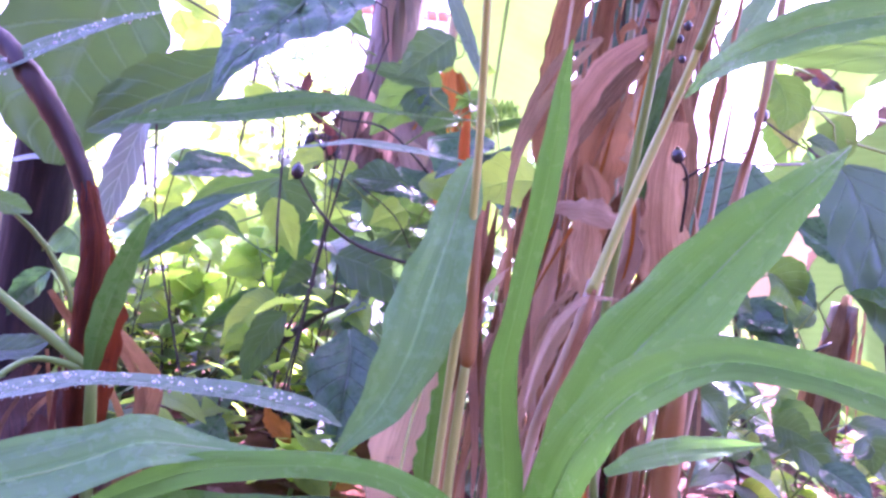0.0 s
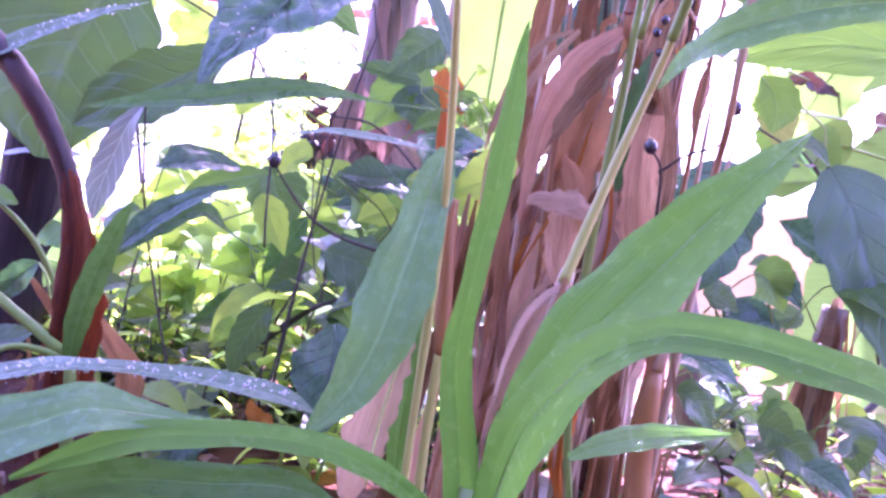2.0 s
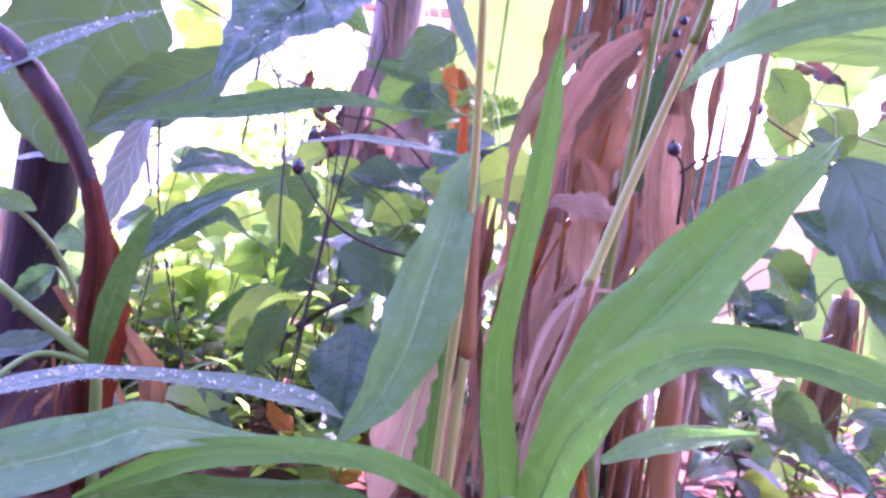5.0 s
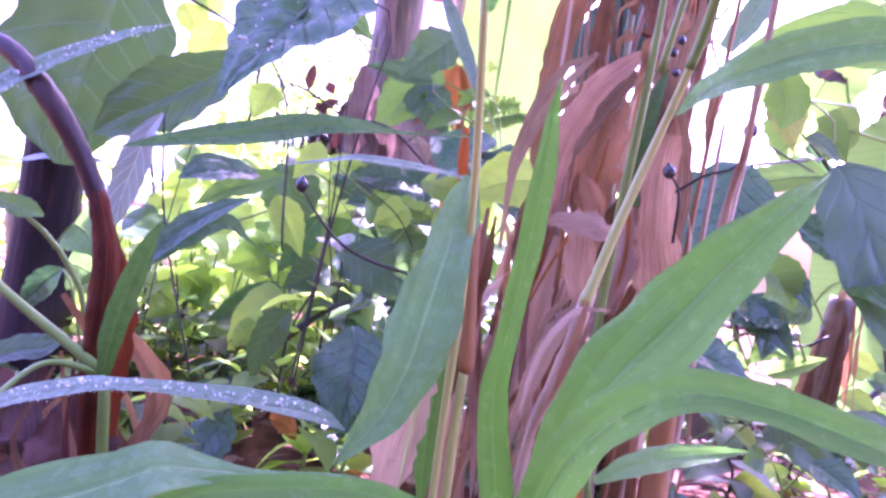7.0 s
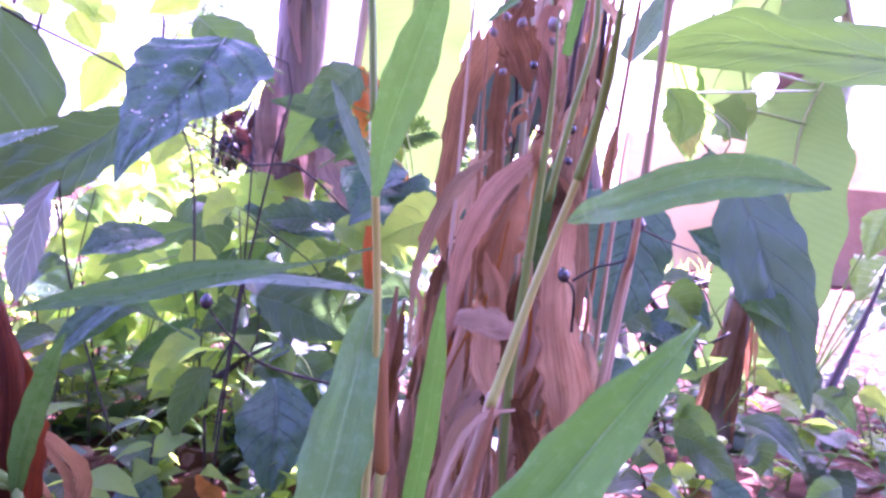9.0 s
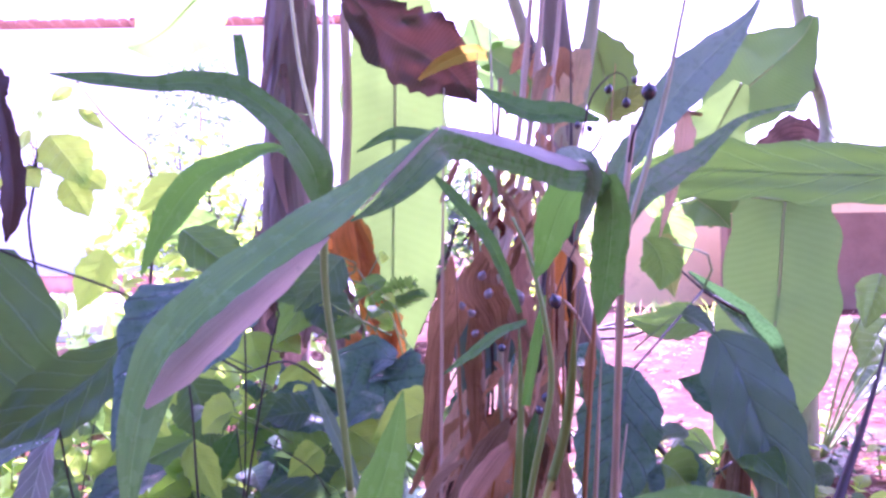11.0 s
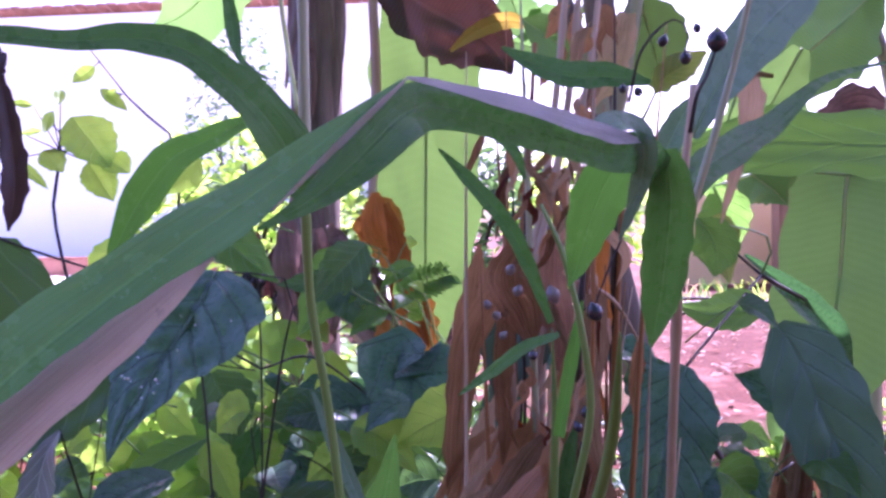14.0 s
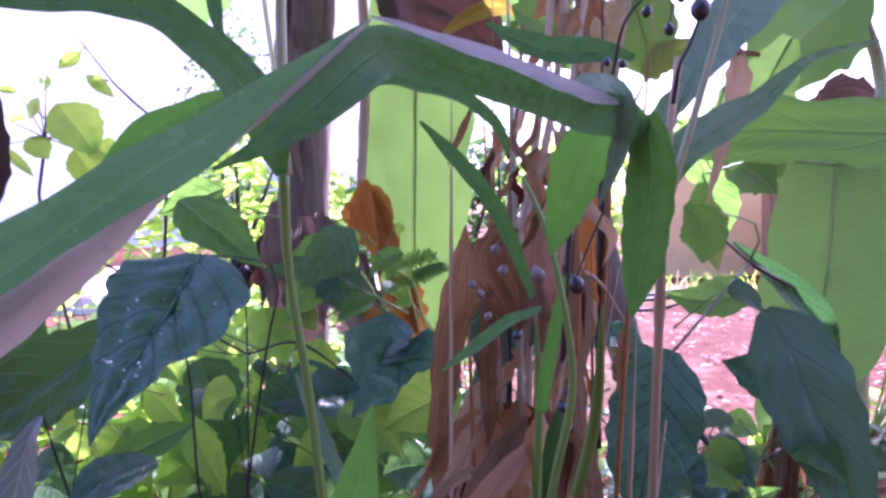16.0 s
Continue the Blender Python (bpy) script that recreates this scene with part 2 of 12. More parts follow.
    "roof": solid_material("clay roof", (0.24, 0.10, 0.06), (0.42, 0.20, 0.13), 0.8, 6.0, 0.8, 0.02),
    "litter": dry_material("leaf litter", (0.11, 0.05, 0.03), (0.42, 0.24, 0.15), 0.2),
}


def ground_material():
    n = Nodes("red soil")
    co = n.add("ShaderNodeTexCoord").outputs["Object"]
    grain, clod, patch, wide = n.noise(240.0, 5.0, co), n.noise(34.0, 6.0, co), n.noise(5.0, 5.0, co), n.noise(0.5, 4.0, co)
    col = n.mix(n.ramp(n.math("ADD", n.math("MULTIPLY", grain, 0.4), n.math("MULTIPLY", clod, 0.7)), 0.35, 0.75), (0.036, 0.012, 0.007), (0.12, 0.040, 0.021))
    col = n.mix(n.math("MULTIPLY", n.ramp(patch, 0.48, 0.68), 0.7), col, (0.25, 0.115, 0.080))
    col = n.mix(n.math("MULTIPLY", n.ramp(wide, 0.5, 0.62), 0.6), col, (0.075, 0.085, 0.03))
    n.link(col, n.bsdf.inputs["Base Color"])
    n.bsdf.inputs["Roughness"].default_value = 0.9
    n.bsdf.inputs["Specular IOR Level"].default_value = 0.12
    n.bump(n.math("ADD", clod, n.math("MULTIPLY", grain, 0.3)), 0.9, 0.012)
    return n.mat


MATS["soil"] = ground_material()
drop = Nodes("dew")
# Low transmission over white: the drops' sky sparkle is put into their colour.
drop.bsdf.inputs["Transmission Weight"].default_value = 0.35
drop.bsdf.inputs["Base Color"].default_value = (0.97, 0.98, 1.0, 1.0)
drop.bsdf.inputs["Roughness"].default_value = 0.03
drop.bsdf.inputs["IOR"].default_value = 1.33
MATS["dew"] = drop.mat


# ---- builders ----
def mesh_from(name, verts, faces, uvs=None, smooth=True):
    me = bpy.data.meshes.new(name)
    me.from_pydata(verts, [], faces)
    if uvs is not None:
        layer = me.uv_layers.new(name="UVMap")
        for loop in me.loops:
            layer.data[loop.index].uv = uvs[loop.vertex_index]
    if smooth:
        me.polygons.foreach_set("use_smooth", [True] * len(me.polygons))
    me.update()
    return me


def part(name, me, material, parent, label=""):
    ob = new(name, me)
    if material and not me.materials:
        me.materials.append(MATS[material])
    if parent:
        ob.parent = parent
        ob.matrix_parent_inverse = parent.matrix_world.inverted()
    return tagged(ob, label)


def thing(name, base, label, category, group="", kind=""):
    ob = new(name)
    ob.empty_display_size = 0.05
    ob.matrix_world = Matrix.Translation(base)
    return tagged(ob, label, category, group, kind)


def spline(rows, n):
    """Points on a Catmull-Rom curve through rows of any width, evenly spread."""
    p = np.array(rows, float)
    if len(p) == 2:
        p = np.array([p[0], (p[0] + p[1]) / 2, p[1]])
    q = np.vstack([2 * p[0] - p[1], p, 2 * p[-1] - p[-2]])
    dense = []
    for i in range(1, len(q) - 2):
        for t in np.linspace(0, 1, 24, endpoint=False):
            a, b, c, d = q[i - 1 : i + 3]
            dense.append(0.5 * (2 * b + (c - a) * t + (2 * a - 5 * b + 4 * c - d) * t * t + (3 * b - a - 3 * c + d) * t**3))
    dense.append(p[-1])
    dense = np.array(dense)
    step = np.r_[0, np.cumsum(np.linalg.norm(np.diff(dense[:, :3], axis=0), axis=1))]
    at = np.linspace(0, step[-1], n)
    return np.stack([np.interp(at, step, col) for col in dense.T], 1)


def unit(v):
    return v / max(np.linalg.norm(v), 1e-9)


def leaf_mesh(rows, face, fold=0.25, wave=0.06, twist=0.0, seed=0, n=26, half=5, quilt=0.0, tears=0, pleat=0.035, crumple=0.0, ragged=0.0):
    """A leaf along a curve of x, y, z, width; its upper side looks towards face. The edges ripple, the midrib lies in a fold."""
    rng = np.random.default_rng(seed)
    c = spline(rows, n)
    p, w = c[:, :3], np.maximum(c[:, 3], 0.0006)
    tang = np.gradient(p, axis=0)
    f0 = np.array(face, float)
    ph = rng.uniform(0, 6.28, 4)
    verts, uvs, faces = [], [], []
    for i in range(n):
        t = unit(tang[i])
        s = np.cross(t, f0)
        if np.linalg.norm(s) < 0.25:
            s = s + 0.3 * np.cross(t, (0.3, 0.2, 1.0))
        s = unit(s)
        nn = unit(np.cross(s, t))
        a = twist * (i / (n - 1) - 0.5)
        s, nn = s * math.cos(a) + nn * math.sin(a), nn * math.cos(a) - s * math.sin(a)
        v = i / (n - 1)
        for j in range(-half, half + 1):
            k = j / half
            side = 1 if j > 0 else 0
            rip = wave * k * k * (math.sin(11 * v + ph[side]) + 0.6 * math.sin(23 * v + ph[2 + side]))
            plea = pleat * math.cos(9.5 * k + ph[3]) * min(1.0, 3 * v)
            if crumple:
                plea += crumple * (noise.noise((k * 1.6, v * 7.0, seed * 3.7)) + 0.5 * noise.noise((k * 4.0, v * 17.0, seed * 1.9)))
            bul = plea + quilt * abs(math.sin(v * 22 - abs(k) * 4.5)) * (1 - abs(k)) ** 0.5
            edge = 1 + 0.05 * math.sin(37 * v + ph[side]) * abs(k) ** 3
            if ragged:
                edge += ragged * noise.noise((v * 15.0, side * 9.0, seed * 2.3)) * abs(k) ** 2
            verts.append(tuple(p[i] + s * k * edge * w[i] / 2 + nn * w[i] / 2 * (fold * abs(k) ** 0.8 + rip + bul)))
            uvs.append((0.5 + k / 2, v))
    m = 2 * half + 1
    split = {(int(rng.integers(3, n - 3)), int(rng.integers(0, 2))): int(rng.integers(1, half)) for _ in range(tears)}
    for i in range(n - 1):
        for j in range(m - 1):
            side = 0 if j < half else 1
            depth = split.get((i, side), 0)
            if (side == 0 and j < depth) or (side == 1 and m - 2 - j < depth):
                continue
            a = i * m + j
            faces.append((a, a + 1, a + m + 1, a + m))
    return mesh_from("leaf", verts, faces, uvs)


RIBS = {"blade": "rib", "tough": "rib", "dusky": "rib", "mint": "rib", "young": "rib", "blue": "rib", "broad": "ribdark", "broadlit": "rib", "banana": "ribpale", "bananalit": "ribpale"}

WITHERED = {"dry", "drybrown", "rosy", "dullrosy", "bark", "red", "orange", "deadban", "pink", "tan"}


def leaf(parent, material, rows, face, name="leaf", label="", **shape):
    if material in WITHERED:
        shape = {"crumple": 0.2, "ragged": 0.35, "half": 5, **shape}
    elif material.startswith("banana"):
        shape = {"pleat": 0.006, "crumple": 0.05, "ragged": 0.05, **shape}
    else:
        shape = {"crumple": 0.06, **shape}
    ob = part(name, leaf_mesh(rows, face, **shape), material, parent, label)
    widest = max(r[3] for r in rows)
    if widest > 0.02 and material in RIBS:
        c = spline(rows, 16)
        c[:, 3] = np.minimum(0.0065 if material.startswith("banana") else 0.0030, widest * 0.02) * np.linspace(1.0, 0.15, 16)
        rib = part("midrib", tube_mesh(c, n=16, sides=5), RIBS[material], None)
        rib.parent = ob
    return ob


def tube_mesh(rows, n=18, sides=8, rough=0.0, seed=0, rings=0):
    """A round stem along a curve of x, y, z, radius, with closed ends; rings: how many swollen nodes it has."""
    rng = np.random.default_rng(seed)
    c = spline(rows, n)
    p, r = c[:, :3], np.maximum(c[:, 3], 0.0003)
    tang = np.gradient(p, axis=0)
    ref = np.array((1.0, 0.13, 0.07))
    verts, uvs, faces = [], [], []
    for i in range(n):
        t = unit(tang[i])
        a = unit(np.cross(t, ref))
        b = np.cross(t, a)
        swell = 1 + 0.35 * max(0.0, math.cos(i / (n - 1) * 6.283 * rings)) ** 12 if rings else 1
        for j in range(sides):
            g = 6.2832 * j / sides
            rr = r[i] * swell * (1 + rough * rng.uniform(-1, 1))
            verts.append(tuple(p[i] + rr * (a * math.cos(g) + b * math.sin(g))))
            uvs.append((j / sides, i / (n - 1)))
    for i in range(n - 1):
        for j in range(sides):
            k = (j + 1) % sides
            faces.append((i * sides + j, i * sides + k, (i + 1) * sides + k, (i + 1) * sides + j))
    faces.append(tuple(range(sides - 1, -1, -1)))
    faces.append(tuple((n - 1) * sides + j for j in range(sides)))
    return mesh_from("stem", verts, faces, uvs)


def stem(parent, material, rows, name="stem", label="", **shape):
    return part(name, tube_mesh(rows, **shape), material, parent, label)


def bead_mesh(r):
    verts, faces = [], []
    prof = [(0.02, -1.15), (0.45, -1.0), (0.85, -0.55), (1.0, -0.05), (0.9, 0.45), (0.6, 0.9), (0.28, 1.2), (0.12, 1.45)]
    for rad, z in prof:
        for j in range(12):
            g = 6.2832 * j / 12
            verts.append((r * rad * math.cos(g), r * rad * math.sin(g), r * z))
    for i in range(len(prof) - 1):
        for j in range(12):
            k = (j + 1) % 12
            faces.append((i * 12 + j, i * 12 + k, i * 12 + 12 + k, i * 12 + 12 + j))
    faces.append(tuple(range(11, -1, -1)))
    faces.append(tuple(84 + j for j in range(12)))
    return mesh_from("bead", verts, faces)


BEADS = {}


def bead(parent, place, r=0.0045, material="bead", lean=(0, 0)):
    key = (round(r, 4), material)
    if key not in BEADS:
        BEADS[key] = bead_mesh(r)
    ob = part("seed_bead", BEADS[key], material, None)
    ob.matrix_world = pose(*place, lean[0], lean[1], 0)
    ob.parent = parent
    ob.matrix_parent_inverse = parent.matrix_world.inverted()
    return ob


def dew(parent, rows, count):
    """Water drops lying on a blade, in one mesh."""
    rg = random.Random(count)
    c = spline(rows, 80)
    bm = bmesh.new()
    for k in range(count):
        row = c[rg.randrange(4, 76)]
        r = rg.uniform(0.0003, 0.0009) if k % 9 else 0.0012
        m = Matrix.Translation((row[0] + rg.uniform(-0.2, 0.2) * row[3], row[1] - 0.001, row[2] + rg.uniform(-0.3, 0.35) * row[3]))
        bmesh.ops.create_icosphere(bm, subdivisions=1, radius=r, matrix=m)
    me = bpy.data.meshes.new("dew")
    bm.to_mesh(me)
    bm.free()
    ob = part("dew", me, "dew", parent, "dew drops whitened for sparkle")
    return tagged(ob, kind="stuff")


def leaf_dew(parent, rows, count):
    """Larger drops spread over a broad leaf, in one mesh."""
    rg = random.Random(count)
    c = spline(rows, 40)
    bm = bmesh.new()
    for k in range(count):
        row = c[rg.randrange(0, 40)]
        m = Matrix.Translation((row[0] + rg.uniform(-0.42, 0.42) * row[3], row[1] - 0.004, row[2] + rg.uniform(-0.1, 0.1) * row[3]))
        bmesh.ops.create_icosphere(bm, subdivisions=1, radius=rg.uniform(0.0006, 0.0016), matrix=m)
    me = bpy.data.meshes.new("dew")
    bm.to_mesh(me)
    bm.free()
    return tagged(part("dew", me, "dew", parent, "dew drops whitened for sparkle"), kind="stuff")


def scatter_leaves(parent, seed, count, lo, hi, sizes, kinds):
    """Ovate leaves on short petioles, strewn through a box."""
    rg = random.Random(seed)
    for k in range(count):
        x, y, z = (rg.uniform(lo[i], hi[i]) for i in range(3))
        a, w = rg.uniform(0, 6.28), rg.uniform(*sizes)
        l = w * rg.uniform(1.1, 1.7)
        dx, dy, dz = l * math.cos(a), l * 0.5 * math.sin(a) - 0.02, -l * rg.uniform(0.1, 0.7)
        prof = ((0, 0.06), (0.1, 0.55), (0.27, 0.95), (0.45, 1.0), (0.68, 0.72), (0.87, 0.3), (1, 0.02))
        rows = [(x + dx * f, y + dy * f, z + dz * f * f, w * q) for f, q in prof]
        leaf(parent, rg.choice(kinds), rows, (rg.uniform(-0.4, 0.4), -1, rg.uniform(0.2, 1.5)), seed=seed * 100 + k, n=18, half=5, quilt=0.03)
        s = rg.choice((-1, 1))
        stem(parent, "greenstalk", [(x + s * rg.uniform(0.03, 0.06), y + 0.03, z - rg.uniform(0.03, 0.09), 0.0013), (x + s * 0.015, y + 0.01, z - 0.01, 0.001), (x, y, z, 0.0007)], "petiole", n=8, sides=5)


def dry_mass(parent):
    """The withered stalks and crumpled hanging strips of the dry clump."""
    rg = random.Random(4)
    for k in range(20):
        x, y, h = rg.uniform(0.0, 0.125), rg.uniform(0.50, 0.64), rg.uniform(0.32, 0.68)
        lx, ly, r = rg.uniform(-0.02, 0.06), rg.uniform(-0.03, 0.05), rg.uniform(0.0012, 0.0028)
        rows = [(x, y, -0.02, r * 1.2), (x + lx * 0.25, y + ly * 0.3, h * 0.35, r * 1.1), (x + lx * 0.6, y + ly * 0.7, h * 0.7, r), (x + lx, y + ly, h, r * 0.12)]
        stem(parent, rg.choice(("straw", "straw", "brownstalk", "palestem")), rows, "stalk", rings=rg.choice((3, 4, 5)), n=22, sides=6)
    for k in range(96):
        cx, low, high, spread = ((0.030, 0.04, 0.30, 0.022), (0.062, 0.06, 0.32, 0.026), (0.100, 0.12, 0.50, 0.016))[k % 3]
        x, y, z = rg.gauss(cx, spread * 0.7), rg.uniform(0.48, 0.62), rg.uniform(low, high) + 0.06
        l, dx, w = rg.uniform(0.05, 0.17), rg.uniform(-0.055, 0.02), rg.choice((0.003, 0.004, 0.006, 0.008, 0.011, 0.014))
        mid = [rg.uniform(-0.01, 0.01) for _ in range(4)]
        rows = [(x, y, z, w * 0.4), (x + dx * 0.3 + mid[0], y - 0.01 + mid[1], z - l * 0.3, w), (x + dx * 0.7 + mid[2], y - 0.015 + mid[3], z - l * 0.68, w * 0.8), (x + dx, y - 0.012, z - l, 0.0008)]
        kind = "orange" if k % 11 == 0 else rg.choice(("dry", "tan", "dry", "drybrown", "tan", "pink"))
        leaf(parent, kind, rows, (rg.uniform(-0.7, 0.7), -1, rg.uniform(-0.2, 0.3)), "dry_leaf", seed=400 + k, fold=rg.uniform(0.2, 1.0), wave=0.3, twist=rg.uniform(-4, 4), n=20, half=3)

    for k in range(34):
        x, y, z = rg.uniform(-0.035, 0.012), rg.uniform(0.47, 0.6), rg.uniform(0.10, 0.27)
        l, w, dx = rg.uniform(0.08, 0.18), rg.choice((0.003, 0.005, 0.007, 0.010)), rg.uniform(-0.02, 0.015)
        rows = [(x, y, z, w * 0.4), (x + dx * 0.3 + rg.uniform(-0.006, 0.006), y - 0.008, z - l * 0.3, w), (x + dx * 0.7, y - 0.012, z - l * 0.7, w * 0.8), (x + dx, y - 0.01, z - l, 0.0008)]
        leaf(parent, rg.choice(("drybrown", "drybrown", "rosy", "dry")), rows, (rg.uniform(-0.7, 0.7), -1, rg.uniform(-0.1, 0.3)), "dry_leaf", seed=760 + k, fold=rg.uniform(0.2, 0.8), wave=0.25, twist=rg.uniform(-2, 2), n=16, half=3)
    for k in range(13):
        x, y, z = rg.uniform(0.0, 0.12), rg.uniform(0.57, 0.66), rg.uniform(0.10, 0.36)
        l, w, dx = rg.uniform(0.10, 0.2), rg.uniform(0.012, 0.026), rg.uniform(-0.04, 0.03)
        rows = [(x, y, z, w * 0.3), (x + dx * 0.3, y - 0.01, z - l * 0.3, w), (x + dx * 0.7, y - 0.005, z - l * 0.7, w * 0.9), (x + dx, y, z - l, 0.001)]
        leaf(parent, rg.choice(("drybrown", "rosy", "drybrown", "bark")), rows, (rg.uniform(-0.6, 0.6), -1, rg.uniform(-0.1, 0.3)), "dry_leaf", seed=700 + k, fold=rg.uniform(0.2, 0.7), wave=0.25, twist=rg.uniform(-1.5, 1.5), n=18, half=4)


def spikelets(parent, top):
    """Hanging dark grains on wiry branches that spread from the stem's end."""
    rg = random.Random(8)
    for k in range(16):
        a = k * 0.3927 + rg.uniform(-0.2, 0.2)
        reach, rise = rg.uniform(0.025, 0.075), rg.uniform(-0.075, 0.06)
        tip = (top[0] + reach * math.cos(a), top[1] + 0.6 * reach * math.sin(a), top[2] + rise)
        mid_way = tuple((top[i] + tip[i]) / 2 + (0, 0, 0.012)[i] for i in range(3))
        stem(parent, "twig", [(*top, 0.0016), (*mid_way, 0.0012), (*tip, 0.0008)], "branch", n=8, sides=5)
        for j in range(17):
            f = rg.uniform(0.25, 1.0)
            x, y, z = (top[i] + (tip[i] - top[i]) * f for i in range(3))
            l, sway = rg.uniform(0.02, 0.06), rg.uniform(-0.008, 0.008)
            rows = [(x, y, z, 0.0007), (x + sway * 0.4, y, z - l * 0.35, 0.0009), (x + sway, y, z - l * 0.75, 0.0052), (x + sway, y, z - l, 0.0008)]
            stem(parent, ("twig", "bead", "rosystem", "twig")[j % 4], rows, "spikelet", n=9, sides=5)


def grass_blades(parent):
    rg = random.Random(9)
    for k in range(90):
        x, y, h, dx = 1.7 + rg.uniform(-0.4, 0.4), 5.6 + rg.uniform(-0.3, 0.3), rg.uniform(0.1, 0.26), rg.uniform(-0.12, 0.12)
        leaf(parent, rg.choice(("herb", "blade", "dry")), [(x, y, -0.1, 0.006), (x + dx * 0.3, y, -0.1 + h * 0.7, 0.008), (x + dx, y - 0.03, -0.1 + h, 0.001)], (0, -1, 0.2), "grass_blade", seed=k, n=7, half=1)


# ---- setting ----
def ground_height(x, y):
    near = 0.02 * noise.noise((x * 1.3, y * 1.3, 0)) + 0.012 * noise.noise((x * 6, y * 6, 3))
    dip = max(0.0, min(1.0, (y - 0.7) / 1.1))
    near -= 0.09 * dip * dip * (3 - 2 * dip)
    return near + 0.25 * max(0.0, min(1.0, (y - 6) / 30)) * noise.noise((x * 0.1, y * 0.1, 7))


def build_ground():
    ring = [0.0]
    while ring[-1] < 900:
        ring.append(ring[-1] + max(0.05, ring[-1] * 0.045))
    axis = [-v for v in ring[:0:-1]] + ring
    verts = [(x, y + 1.0, ground_height(x, y + 1.0)) for y in axis for x in axis]
    m = len(axis)
    faces = [(j * m + i, j * m + i + 1, (j + 1) * m + i + 1, (j + 1) * m + i) for j in range(m - 1) for i in range(m - 1)]
    ob = part("ground", mesh_from("ground", verts, faces), "soil", None)
    return tagged(ob, "red brown garden soil with leaf litter", "ground", kind="structure")


def box_mesh(lo, hi, bevel=0.02):
    bm = bmesh.new()
    bmesh.ops.create_cube(bm, size=1.0)
    for v in bm.verts:
        v.co = [lo[i] + (hi[i] - lo[i]) * (v.co[i] + 0.5) for i in range(3)]
    if bevel:
        bmesh.ops.bevel(bm, geom=bm.edges[:], offset=bevel, segments=2, affect="EDGES")
    me = bpy.data.meshes.new("block")
    bm.to_mesh(me)
    bm.free()
    return me


build_ground()

# ---- the plants near the camera ----

mid = thing("jobs_tears_plant", (-0.03, 0.42, 0), "tall green grass plant with broad blades and a yellow stalk", "grass plant", "jobs tears clump")
stem(mid, "stalk", [(-0.03, 0.4, -0.02, 0.00228), (-0.03, 0.395, 0.12, 0.00228), (-0.028, 0.375, 0.24, 0.00213), (-0.0337, 0.3328, 0.356, 0.00198)], "stalk", "yellow green stalk", rings=2)
stem(mid, "greenstalk", [(-0.0337, 0.3328, 0.356, 0.00198), (-0.0383, 0.3286, 0.4095, 0.00182), (-0.0439, 0.3242, 0.4567, 0.00182), (-0.0429, 0.3151, 0.4974, 0.00228)], "stalk")
stem(mid, "stalk", [(-0.0219, 0.4253, -0.0064, 0.0029), (-0.0243, 0.4218, 0.0809, 0.0029), (-0.0242, 0.4202, 0.1264, 0.0029), (-0.0235, 0.4191, 0.159, 0.0029)], "stalk", "pale yellow stalk")
stem(mid, "brownstalk", [(-0.0235, 0.4192, 0.1541, 0.0032), (-0.0229, 0.4191, 0.1591, 0.0048), (-0.0254, 0.4176, 0.1912, 0.0045), (-0.0282, 0.4159, 0.2298, 0.0039), (-0.0262, 0.4157, 0.243, 0.0019)], "sheath", "brown dry sheath", n=26)
stem(mid, "orange", [(-0.0417, 0.4534, 0.2626, 0.0032), (-0.0446, 0.4523, 0.2835, 0.0035), (-0.0452, 0.4515, 0.303, 0.0021)], "sheath", "orange dry sheath")
stem(mid, "greenstalk", [(-0.0416, 0.4535, 0.2619, 0.0014), (-0.0343, 0.4454, 0.231, 0.0014), (-0.0296, 0.4369, 0.2037, 0.0013)], "stalk")
leaf(mid, "dusky", [(-0.0314, 0.3837, 0.2654, 0.008), (-0.035, 0.3783, 0.2456, 0.0212), (-0.038, 0.3689, 0.2207, 0.0248), (-0.0431, 0.3594, 0.1893, 0.0358), (-0.0477, 0.3519, 0.1634, 0.0306), (-0.0575, 0.3458, 0.1379, 0.0207), (-0.0757, 0.3388, 0.1125, 0.0008)], (0.16, -0.91, 0.39), "leaf", seed=1, fold=0.18, wave=0.1, n=40, half=7)
leaf(mid, "tan", [(-0.041, 0.4162, 0.1824, 0.0064), (-0.0476, 0.4116, 0.1496, 0.0191), (-0.0545, 0.407, 0.1143, 0.0251), (-0.0589, 0.3976, 0.0816, 0.0153), (-0.0598, 0.3981, 0.066, 0.0015)], (0.13, -0.85, 0.5), "leaf", "bleached dry leaf", seed=2, fold=0.3)
stem(mid, "stalk", [(-0.0404, 0.4093, 0.1796, 0.0006), (-0.0438, 0.405, 0.1478, 0.0009), (-0.048, 0.3995, 0.12, 0.0009), (-0.0492, 0.3922, 0.0954, 0.0008), (-0.0495, 0.3907, 0.0823, 0.0005)], "midrib", "golden midrib of the dry leaf")
leaf(mid, "young", [(-0.0379, 0.4263, 0.1891, 0.0099), (-0.0394, 0.4226, 0.1496, 0.0163), (-0.0398, 0.4189, 0.1112, 0.0161), (-0.0386, 0.4205, 0.0723, 0.0032)], (0.1, -0.86, 0.5), "leaf", seed=3, fold=0.1)
leaf(mid, "blue", [(-0.0348, 0.4034, 0.2659, 0.0032), (-0.0545, 0.4013, 0.268, 0.0077), (-0.0772, 0.3987, 0.2691, 0.0097), (-0.0999, 0.3963, 0.2691, 0.0084), (-0.1187, 0.3942, 0.2649, 0.0045), (-0.139, 0.392, 0.2601, 0.0006)], (0.1, -0.5, 0.85), "leaf", seed=4, fold=0.15)
